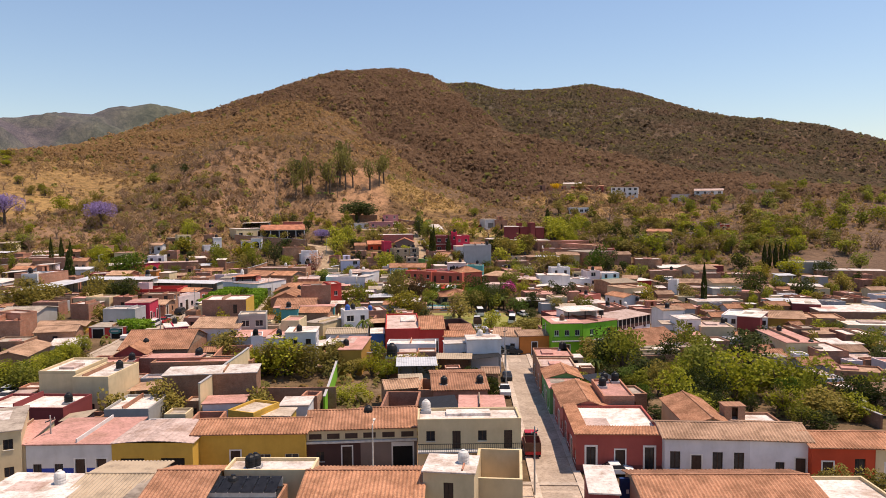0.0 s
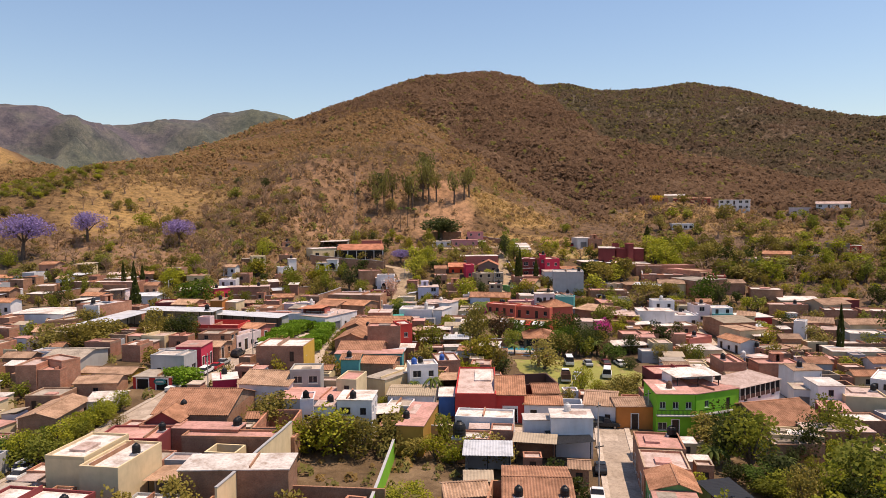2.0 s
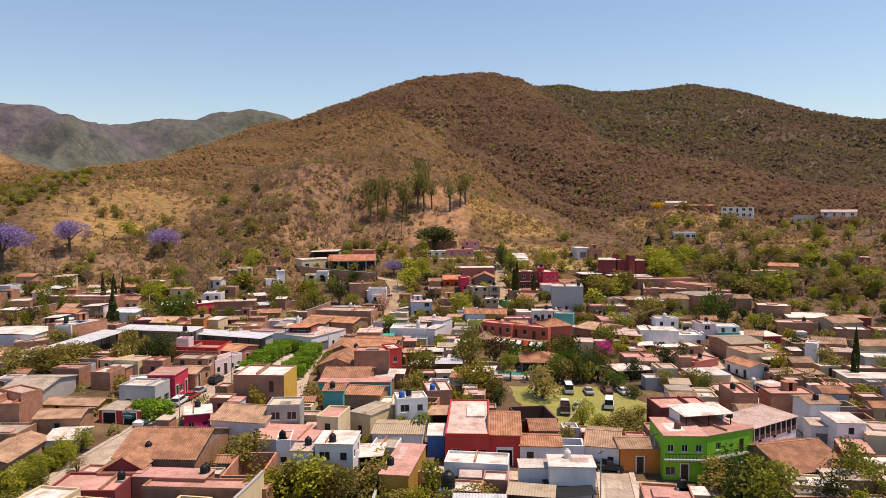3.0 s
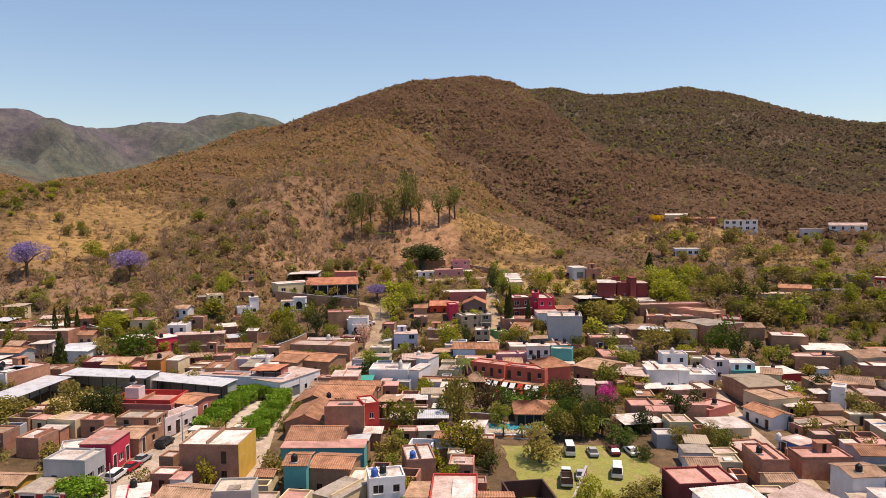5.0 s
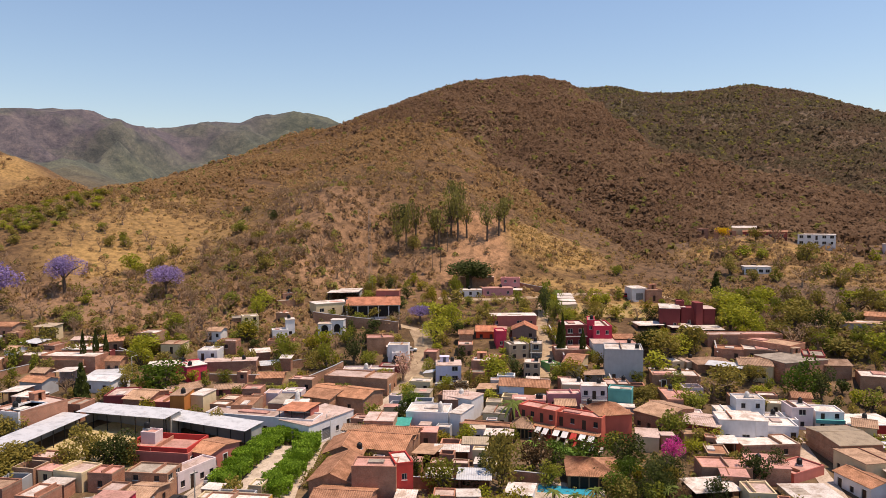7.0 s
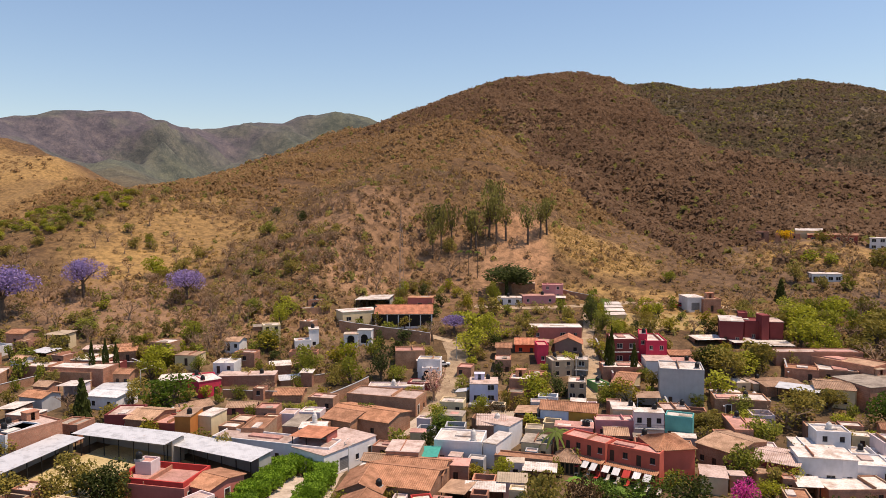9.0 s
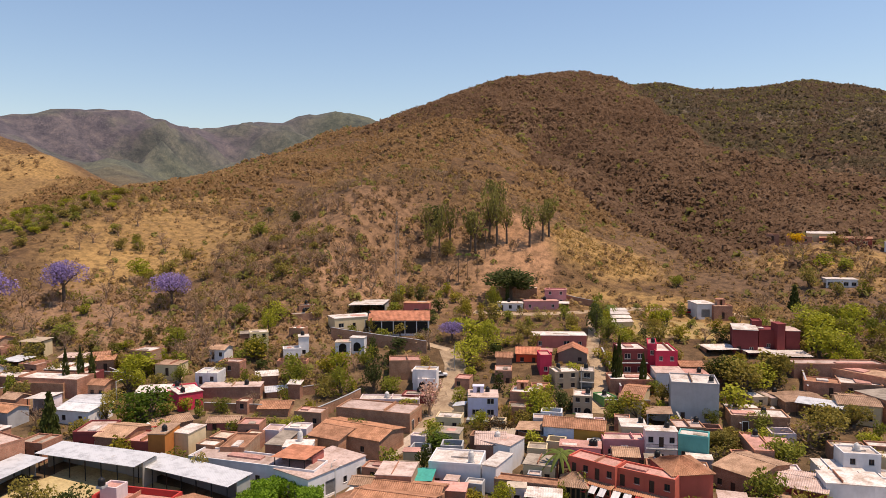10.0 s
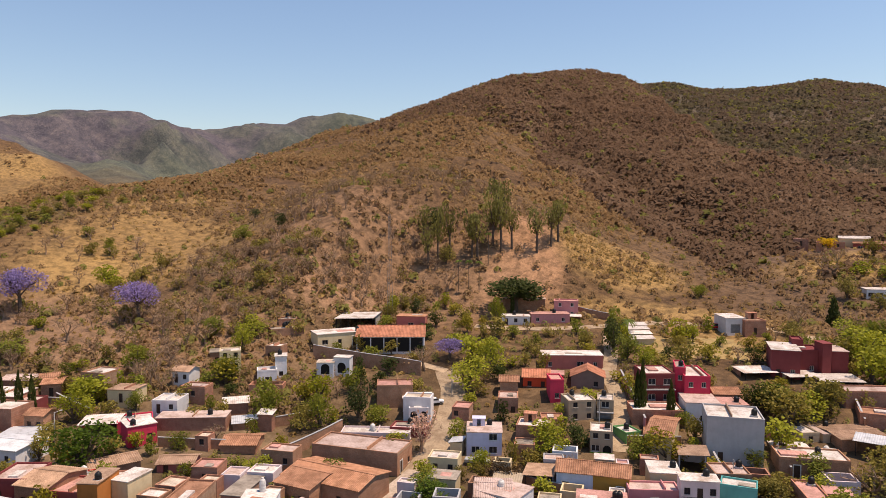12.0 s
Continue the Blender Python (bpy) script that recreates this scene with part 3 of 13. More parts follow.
def sheet(bm, p00, p10, p11, p01, pitch=0.38, lift=0.085, thick=0.10):
    """A roof slope with raised rows from its lower edge p00-p10 to its upper edge p01-p11, and its underside."""
    p00, p10, p11, p01 = (Vector(p) for p in (p00, p10, p11, p01))
    up = (p10 - p00).cross(p01 - p00).normalized()
    if up.z < 0:
        up = -up
    n = max(2, int((p10 - p00).length / pitch))
    low, high, below = [], [], []
    for k in range(2 * n + 1):
        s = k / (2 * n)
        rise = up * (lift if k % 2 else -lift * 0.3)
        low.append(bm.verts.new(p00.lerp(p10, s) + rise))
        high.append(bm.verts.new(p01.lerp(p11, s) + rise))
    for k in range(2 * n):
        bm.faces.new((low[k], low[k + 1], high[k + 1], high[k]))
    base = [bm.verts.new(p - up * thick) for p in (p00, p10, p11, p01)]
    bm.faces.new(base[::-1])
    for a, b, c, d in ((low[0], low[-1], base[1], base[0]), (low[-1], high[-1], base[2], base[1]), (high[-1], high[0], base[3], base[2]), (high[0], low[0], base[0], base[3])):
        bm.faces.new((a, b, c, d))


KINDS = {  # opening: width, sill, head, what fills it
    "w": (1.0, 1.0, 2.2, "window"), "W": (1.7, 0.9, 2.3, "window"), "T": (1.1, 0.35, 3.1, "window"), "s": (1.6, 2.0, 2.9, "window"), "V": (1.15, 1.05, 3.15, "window"),
    "d": (0.95, 0.05, 2.2, "door"), "D": (1.15, 0.05, 2.75, "door"), "G": (2.8, 0.05, 2.7, "garage_door"), "S": (2.4, 0.05, 2.6, "shop_front"), "A": (2.2, 0.3, 3.0, "archway")}
WORDS = {"dado_blue": "white and blue", "white_dado": "white", "brick_red": "brick-red", "red_orange": "orange-red", "brown": "brown adobe", "brick": "bare brick", "lime": "lime-green", "pinkwhite": "pale pink",
         "light_blue": "pale blue", "grey_brown": "grey-brown", "dark_brown": "dark brown", "tan_wall": "tan", "concrete": "grey concrete", "wood": "timber"}
ROOF_WORDS = {"white": "a flat white roof", "whitepink": "a faded pinkish flat roof", "pink": "a flat red-coated roof", "cream": "a flat cream roof", "grey": "a bare concrete roof", "soil": "no roof over its earthen yard",
              "maroon": "a flat maroon roof", "black": "a black sheet roof", "teal": "a teal sheet roof", "terra": "a terracotta tiled roof", "terra_bright": "a bright terracotta roof", "tan": "a weathered tan tiled roof",
              "tanmetal": "a rusty corrugated roof", "silver": "a galvanised sheet roof"}


def opening_parts(home, kind, u0, u1, z0, z1, frame_at, wall):
    """The window, door, shutter or arch that fills an opening; frame_at maps (u, depth, z) into the house."""
    what = KINDS[kind][3]
    w, h = u1 - u0, z1 - z0
    m = frame_at(u0, z0)
    if what == "window":
        bm = bmesh.new()
        t = 0.09
        lattice(bm, (0, t, w / 2 - 0.035, w / 2 + 0.035, w - t, w), (0, t, h - t, h), lambda i, j: j != 1 or i in (0, 2, 4), 0.14, 0.24, upright)
        ob = part("window", bm, M_FRAME if kind not in "wTV" or wall in ("maroon", "crimson", "red", "lime", "salmon", "pink", "teal") else M_DOOR, home, at=m)
        bm = bmesh.new()
        box(bm, t, w - t, 0.20, 0.235, t, h - t)
        part("pane", bm, M_GLASS, ob)
        bm = bmesh.new()
        if kind == "T":
            lattice(bm, (-0.22, 0, w, w + 0.22), (-0.3, -0.02, h, h + 0.22), lambda i, j: i != 1 or j != 1, -0.05, 0.1, upright)
            part("surround", bm, M_TRIM, ob)
        else:
            box(bm, -0.06, w + 0.06, -0.07, 0.12, -0.09, -0.01)
            part("sill", bm, M_FRAME, ob)
    elif what == "door":
        bm = bmesh.new()
        box(bm, 0.05, w / 2 - 0.01, 0.13, 0.2, 0, h - 0.05), box(bm, w / 2 + 0.01, w - 0.05, 0.13, 0.2, 0, h - 0.05)
        for x0 in (0.13, w / 2 + 0.08):
            for a, b in ((0.2, 0.95), (1.1, h - 0.3)):
                box(bm, x0, x0 + w / 2 - 0.22, 0.10, 0.13, a, b)
        ob = part("door", bm, M_DOOR, home, at=m)
        if kind == "D":
            bm = bmesh.new()
            lattice(bm, (-0.16, 0, w, w + 0.16), (0, h, h + 0.16), lambda i, j: i != 1 or j, -0.04, 0.1, upright)
            part("surround", bm, M_TRIM, ob)
        # near-black sheet behind the leaves, painted for the unlit room
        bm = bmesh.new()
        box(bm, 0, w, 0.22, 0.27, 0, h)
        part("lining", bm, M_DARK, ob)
    elif what in ("garage_door", "shop_front"):
        bm = bmesh.new()
        if what == "garage_door":
            rows = [[bm.verts.new((x, 0.17 + 0.03 * (k % 2), h * k / 16)) for x in (0, w)] for k in range(17)]
            for low, high in zip(rows, rows[1:]):
                bm.faces.new((low[0], low[1], high[1], high[0]))
            part("garage_door", bm, M_DARK if wall in ("red", "yellow") else M_SHUTTER, home, at=m)
        else:
            # near-black slab stands in for the shade inside the shop
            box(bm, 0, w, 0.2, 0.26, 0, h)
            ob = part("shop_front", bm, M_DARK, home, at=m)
            bm = bmesh.new()
            lattice(bm, (-0.18, 0, w, w + 0.18), (0, h, h + 0.5), lambda i, j: i != 1 or j, -0.06, 0.1, upright)
            part("surround", bm, M_TRIM, ob)
    else:
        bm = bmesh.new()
        # near-black slab fills the arch where its inner shade would be
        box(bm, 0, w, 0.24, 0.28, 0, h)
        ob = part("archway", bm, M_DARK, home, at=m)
        bm = bmesh.new()  # the two haunches that round the top
        n, r = 6, w / 2
        for side in (0, 1):
            ring = [(r - r * math.cos(k * math.pi / 2 / n), h - r + r * math.sin(k * math.pi / 2 / n)) for k in range(n + 1)]
            ring = [(x if not side else w - x, z) for x, z in ring] + [(0 if not side else w, h)]
            a = [bm.verts.new((x, 0.02, z)) for x, z in ring]
            b = [bm.verts.new((x, 0.2, z)) for x, z in ring]
            bm.faces.new(a), bm.faces.new(b)
            for k in range(len(ring)):
                bm.faces.new((a[k], a[(k + 1) % len(ring)], b[(k + 1) % len(ring)], b[k]))
        part("haunch", bm, WALLS[wall], ob)


def flat_roof(home, w, d, h, roof, wall, parapet):
    x, y = w / 2, d / 2
    if parapet:
        bm = bmesh.new()
        box(bm, -x + 0.22, x - 0.22, -y + 0.22, y - 0.22, h - 0.55, h - 0.32)
        part("roof", bm, ROOFS[roof], home)
        bm = bmesh.new()
        lattice(bm, (-x - 0.02, -x + 0.2, x - 0.2, x + 0.02), (-y - 0.02, -y + 0.2, y - 0.2, y + 0.02), lambda i, j: i != 1 or j != 1, h - 0.45, h, level)
        part("parapet", bm, WALLS[wall], home)
    else:
        bm = bmesh.new()
        o = 0.16
        box(bm, -x - o, x + o, -y - o, y + o, h - 0.17, h)
        bmesh.ops.bevel(bm, geom=list(bm.edges), offset=0.03, segments=1, affect="EDGES")
        part("roof", bm, ROOFS[roof], home)


def roof_pieces(home, w, d, h, wall, chance):
    """What has been built on a flat roof over the years: a stair head, a low wall, a repaired strip."""
    z = h - 0.4
    luck = chance.random()
    if luck < 0.045 and w > 5.5 and d > 5:
        a, b = chance.uniform(-w / 2 + 0.5, w / 2 - 3.2), chance.uniform(0, max(0.1, d / 2 - 2.4))
        bm = bmesh.new()
        lattice(bm, (a, a + 0.15, a + 0.9, a + 1.7, a + 2.45, a + 2.6), (b, b + 0.15, b + 1.85, b + 2.0), lambda i, j: j != 1 and not (j == 0 and i == 2) or j == 1 and i in (0, 4), z, h + 1.45, level)
        box(bm, a - 0.12, a + 2.72, b - 0.12, b + 2.12, h + 1.45, h + 1.58)
        part("stair_head", bm, WALLS[wall if chance.random() < 0.6 else "brick"], home)
    if 0.08 < luck < 0.45:
        bm = bmesh.new()
        c = chance.uniform(-w * 0.3, w * 0.3)
        box(bm, c, c + 0.16, -d / 2 + 0.25, d / 2 - 0.25, z, h + chance.uniform(0.15, 0.5))
        part("roof_wall", bm, WALLS[chance.choice(("brick", "brown", wall))], home)
    if luck > 0.45:
        bm = bmesh.new()
        a, b = chance.uniform(-w / 2 + 0.3, 0), chance.uniform(-d / 2 + 0.3, 0)
        box(bm, a, a + w * chance.uniform(0.25, 0.45), b, b + d * chance.uniform(0.3, 0.45), h - 0.36, h + 0.012)
        part("roof_strip", bm, ROOFS[chance.choice(("white", "whitepink", "grey", "pink"))], home, "newer strip of roof coating")


house_count = 0
FOOTPRINTS = []


def house(x, y, z, w, d, h, yaw, style, wall, roof, front="-", lower="", left="", right="", storeys=1, rise=0.0, extra=""):
    """A house: walls with its openings cut through, a roof of its style, and its windows and doors. The front faces -y before the turn."""
    global house_count
    house_count += 1
    chance = random.Random(house_count * 17 + 3)
    what_kind = {"back": "outbuilding", "store": "storeroom"}.get(extra, "house")
    home = new({"shed": "open_shed", "ruin": "roofless_yard"}.get(style, {"back": "outbuilding", "store": "storeroom"}.get(extra, "house")))
    home.matrix_world = pose(x, y, z, 0, 0, yaw)
    hx, hy = w / 2, d / 2
    tops = {"front": h, "back": h, "left": h, "right": h}
    if style == "mono":   # a tiled roof that climbs from the street to its ridge and falls again behind
        d, hy = d * 1.75, hy * 1.75
        home.matrix_world = pose(x, y, z, 0, 0, yaw) @ pose(0, hy - hy / 1.75, 0)
    FOOTPRINTS.append((home.matrix_world.translation.x, home.matrix_world.translation.y, w / 2, d / 2, radians(yaw)))
    storey_h = h / storeys
    sides = {"front": (front, lower), "left": (left, ""), "right": (right, ""), "back": ("", "")}
    spots = {
        "front": (w, lambda u, v, zz: (-hx + u, -hy + v, zz), lambda u, zz: pose(-hx + u, -hy, zz)),
        "right": (d, lambda u, v, zz: (hx - v, -hy + u, zz), lambda u, zz: pose(hx, -hy + u, zz, 0, 0, 90)),
        "back": (w, lambda u, v, zz: (hx - u, hy - v, zz), lambda u, zz: pose(hx - u, hy, zz, 0, 0, 180)),
        "left": (d, lambda u, v, zz: (-hx + v, hy - u, zz), lambda u, zz: pose(-hx, hy - u, zz, 0, 0, -90))}
    dado = {"dado_blue": 1.7, "white_dado": 0.7}.get(wall, 0.9) if wall in M_DADO else 0.0
    skirt = -3.0
    fills = []
    shell = bmesh.new()
    if style == "ruin":
        if d < 2.5:
            box(shell, -hx, hx, -0.15, 0.15, skirt, h)
        else:
            lattice(shell, (-hx, -hx + 0.3, hx - 0.3, hx), (-hy, -hy + 0.3, hy - 0.3, hy), lambda i, j: i != 1 or j != 1, skirt, h, level)
    elif style == "shed":
        lattice(shell, (-hx, -hx + 0.25, hx - 0.25, hx), (-hy * 0.2, hy - 0.25, hy), lambda i, j: i != 1 or j, skirt, h - 0.3, level)
    else:
        for side, (length, place, at) in spots.items():
            holes = []
            upper, low = sides[side]
            rows = [(upper, storeys - 1)] + ([(low, 0)] if low and storeys > 1 else [])
            if storeys > 1 and not low and side == "front":
                rows.append((upper.replace("d", "w"), 0))
            for spec, floor_no in rows:
                names = [k for k in spec.split(",") if k]
                for i, k in enumerate(names):
                    if k not in KINDS:
                        continue
                    kw, sill, head, _ = KINDS[k]
                    slot = length / len(names)
                    kw = min(kw, slot * 0.72)
                    c = slot * (i + 0.5)
                    z0 = floor_no * storey_h + sill
                    z1 = min(floor_no * storey_h + head, (floor_no + 1) * storey_h - 0.35)
                    if kw < 0.4 or z1 - z0 < 0.4:
                        continue
                    holes.append((c - kw / 2, c + kw / 2, z0, z1))
                    fills.append((k, c - kw / 2, c + kw / 2, z0, z1, at))
            wall_face(shell, place, length, skirt, tops[side] - 0.1, holes, dado)
        if style in ("flat", "metal", "vault"):
            box(shell, -hx + 0.3, hx - 0.3, -hy + 0.3, hy - 0.3, h - 0.75, h - 0.6)
    mats = [WALLS[wall]] + ([M_DADO[wall]] if dado else [])
    # gable ends close the wall under a pitched roof
    if style in ("gx", "mono"):
        for sx in (-hx + 0.02, hx - 0.02):
            a = [shell.verts.new(p) for p in ((sx, -hy, h - 0.1), (sx, hy, h - 0.1), (sx, (-hy + hy * 2 / 1.75) if style == "mono" else 0, h + rise - 0.15))]
            shell.faces.new(a)
    if style == "gy":
        for sy in (-hy + 0.02, hy - 0.02):
            a = [shell.verts.new(p) for p in ((-hx, sy, h - 0.1), (hx, sy, h - 0.1), (0, sy, h + rise - 0.15))]
            shell.faces.new(a)
    part("wall", shell, mats, home)
    o = 0.35
    if style == "flat":
        flat_roof(home, w, d, h, roof, wall, chance.random() < (0.75 if wall in ("brick", "brown", "grey", "concrete") else 0.5))
    elif style in ("gx", "mono"):
        ry = (-hy + hy * 2 / 1.75) if style == "mono" else 0.0
        bm = bmesh.new()
        k = rise / (ry + hy)
        sheet(bm, (-hx - o, -hy - o, h - k * o), (hx + o, -hy - o, h - k * o), (hx + o, ry, h + rise), (-hx - o, ry, h + rise))
        part("roof_slope", bm, ROOFS[roof], home)
        bm = bmesh.new()
        k2 = rise / (hy - ry)
        sheet(bm, (hx + o, hy + o, h - k2 * o), (-hx - o, hy + o, h - k2 * o), (-hx - o, ry, h + rise), (hx + o, ry, h + rise))
        part("roof_slope", bm, ROOFS[roof], home)
        bm = bmesh.new()
        box(bm, -hx - o, hx + o, ry - 0.13, ry + 0.13, h + rise - 0.02, h + rise + 0.1)
        part("ridge_cap", bm, ROOFS[roof], home)
    elif style == "gy":
        bm = bmesh.new()
        k = rise / hx
        sheet(bm, (-hx - o, hy + o, h - k * o), (-hx - o, -hy - o, h - k * o), (0, -hy - o, h + rise), (0, hy + o, h + rise))
        part("roof_slope", bm, ROOFS[roof], home)
        bm = bmesh.new()
        sheet(bm, (hx + o, -hy - o, h - k * o), (hx + o, hy + o, h - k * o), (0, hy + o, h + rise), (0, -hy - o, h + rise))
        part("roof_slope", bm, ROOFS[roof], home)
        bm = bmesh.new()
        box(bm, -0.13, 0.13, -hy - o, hy + o, h + rise - 0.02, h + rise + 0.1)
        part("ridge_cap", bm, ROOFS[roof], home)
    elif style == "hip":
        r = max(0.3, hx - hy) if hx > hy else 0.3
        for a, b, c, e in (((-hx - o, -hy - o), (hx + o, -hy - o), (r, 0), (-r, 0)), ((hx + o, hy + o), (-hx - o, hy + o), (-r, 0), (r, 0)),
                           ((-hx - o, hy + o), (-hx - o, -hy - o), (-r, -0.05), (-r, 0.05)), ((hx + o, -hy - o), (hx + o, hy + o), (r, 0.05), (r, -0.05))):
            bm = bmesh.new()
            sheet(bm, (*a, h - 0.1), (*b, h - 0.1), (*c, h + rise), (*e, h + rise))
            part("roof_slope", bm, ROOFS[roof], home)
    elif style in ("shed", "metal"):
        bm = bmesh.new()
        tilt = 0.3 if style == "shed" else 0.5
        if w >= d:
            sheet(bm, (-hx - o, -hy - o, h - 0.1), (hx + o, -hy - o, h - 0.1), (hx + o, hy + o, h - 0.1 + tilt), (-hx - o, hy + o, h - 0.1 + tilt), 0.42, 0.035, 0.04)
        else:
            sheet(bm, (-hx - o, hy + o, h - 0.1), (-hx - o, -hy - o, h - 0.1), (hx + o, -hy - o, h - 0.1 + tilt), (hx + o, hy + o, h - 0.1 + tilt), 0.42, 0.035, 0.04)
        part("roof", bm, ROOFS[roof], home)
        if style == "shed":
            n = max(2, int(w / 3.2) + 1)
            for i in range(n):
                bm = bmesh.new()
                px = -hx + 0.2 + (w - 0.4) * i / (n - 1)
                box(bm, px - 0.07, px + 0.07, -hy + 0.1, -hy + 0.24, skirt, h - 0.1)
                part("post", bm, M_IRON, home)
    elif style == "vault":
        n = 8
        ring = [(-hx - 0.2 + (w + 0.4) * k / n, h - 0.1 + 0.3 * math.sin(math.pi * k / n)) for k in range(n + 1)]
        for (a, za), (b, zb) in zip(ring, ring[1:]):
            bm = bmesh.new()
            sheet(bm, (a, -hy - 0.2, za), (b, -hy - 0.2, zb), (b, hy, zb), (a, hy, za), 0.5, 0.03, 0.05)
            part("roof_sheet", bm, ROOFS[roof], home)
    if style == "flat" and w > 4.2 and d > 3.6 and extra != "store":
        roof_pieces(home, w, d, h, wall, chance)
    for k, u0, u1, z0, z1, at in fills:
        opening_parts(home, k, u0, u1, z0, z1, at, wall)
    for what in extra.split(","):
        if what in TRIMS:
            TRIMS[what](home, w, d, h, storey_h)
    if style in ("shed",):
        words = f"open shed of {WORDS.get(wall, wall)} walls under {ROOF_WORDS[roof]}"
        kind = "shed"
    elif style == "ruin":
        words, kind = f"roofless {WORDS.get(wall, wall)} walls round an earthen yard", "ruin"
    else:
        size = "two-storey" if storeys > 1 or h > 6 else "single-storey"
        if extra in ("back", "store"):
            size = "low"
        words, kind = f"{size} {WORDS.get(wall, wall)} {what_kind} with {ROOF_WORDS[roof]}", what_kind
    tagged(home, words, kind, group="houses of the town")
    return home


def trim_rail(home, w, d, h, sh):
    """A balcony slab with an iron rail along the upper storey."""
    bm = bmesh.new()
    box(bm, -w / 2, w / 2, -d / 2 - 0.9, -d / 2 - 0.01, h - sh - 0.16, h - sh)
    slab = part("balcony", bm, M_CONCRETE, home)
    bm = bmesh.new()
    z = h - sh
    box(bm, -w / 2, w / 2, -d / 2 - 0.88, -d / 2 - 0.82, z + 0.9, z + 0.96)
    for k in range(int(w / 0.22) + 1):
        a = -w / 2 + 0.22 * k
        box(bm, a, a + 0.035, -d / 2 - 0.87, -d / 2 - 0.83, z, z + 0.9)
    part("railing", bm, M_IRON, slab, "black iron railing")


def trim_band(home, w, d, h, sh):
    """A paler band with vents under the eaves."""
    bm = bmesh.new()
    box(bm, -w / 2, w / 2, -d / 2 - 0.04, -d / 2 + 0.02, h - 1.45, h - 0.12)
    band = part("eaves_band", bm, WALLS["cream"], home, "pale band under the eaves")
    for k in range(3):
        bm = bmesh.new()
        a = -w / 2 + w * (k + 0.5) / 3
        box(bm, a - 0.75, a + 0.75, -d / 2 - 0.06, -d / 2 - 0.03, h - 1.25, h - 0.6)
        part("vent", bm, M_DOOR, band, "dark louvred vent")
    bm = bmesh.new()
    box(bm, -w / 2, w / 2, -d / 2 - 0.3, -d / 2 + 0.02, h - 1.75, h - 1.5)
    part("canopy", bm, M_FRAME, home)


def trim_tilefront(home, w, d, h, sh):
    """A strip of tiles along the street edges of a flat roof."""
    for a, b, c, e in (((-w / 2 - 0.3, -d / 2 - 0.3), (w / 2, -d / 2 - 0.3), (w / 2, -d / 2 + 1.6), (-w / 2 + 1.4, -d / 2 + 1.6)),
                       ((-w / 2 - 0.3, d / 2), (-w / 2 - 0.3, -d / 2 - 0.3), (-w / 2 + 1.4, -d / 2 + 1.6), (-w / 2 + 1.4, d / 2))):
        bm = bmesh.new()
        sheet(bm, (*a, h + 0.02), (*b, h + 0.02), (*c, h + 0.45), (*e, h + 0.45))
        part("tile_strip", bm, ROOFS["terra"], home)


def trim_gallery(home, w, d, h, sh):
    """An open upper gallery: a near-black band painted for its shade behind white posts."""
    bm = bmesh.new()
    box(bm, -w / 2 - 0.02, w / 2 + 0.02, -d / 2 - 0.03, -d / 2 + 0.05, h - 2.3, h - 0.25)
    band = part("gallery", bm, M_DARK, home, "near-black band in place of the gallery's shade")
    n = 9
    for k in range(n):
        bm = bmesh.new()
        a = -w / 2 + 0.1 + (w - 0.3) * k / (n - 1)
        box(bm, a, a + 0.16, -d / 2 - 0.16, -d / 2 - 0.03, h - 2.3, h - 0.25)
        part("post", bm, M_FRAME, band)
    bm = bmesh.new()
    box(bm, -w / 2, w / 2, -d / 2 - 0.15, -d / 2 - 0.04, h - 2.3, h - 1.6)
    part("parapet", bm, WALLS["dark_brown"], home)


def trim_side(colour, right_only=True):
    def paint(home, w, d, h, sh):
        bm = bmesh.new()
        box(bm, w / 2 - 0.01, w / 2 + 0.035, -d / 2, d / 2, -0.5, h - 0.1)
        part("painted_side", bm, WALLS[colour], home, f"{colour} painted side wall")
    return paint


def trim_teal(home, w, d, h, sh):
    bm = bmesh.new()
    box(bm, -w / 2 - 0.02, w / 2 + 0.02, -d / 2 - 0.8, -d / 2 - 0.02, h - sh - 0.1, h - sh + 0.75)
    part("balcony", bm, WALLS["teal"], home, "teal balcony front")


def trim_greenlow(home, w, d, h, sh):
    bm = bmesh.new()
    box(bm, -w / 2 - 0.01, w / 2 + 0.01, -d / 2 - 0.035, -d / 2 + 0.01, -0.5, sh * 0.3)
    part("painted_base", bm, WALLS["lime"], home, "lime-green painted base")


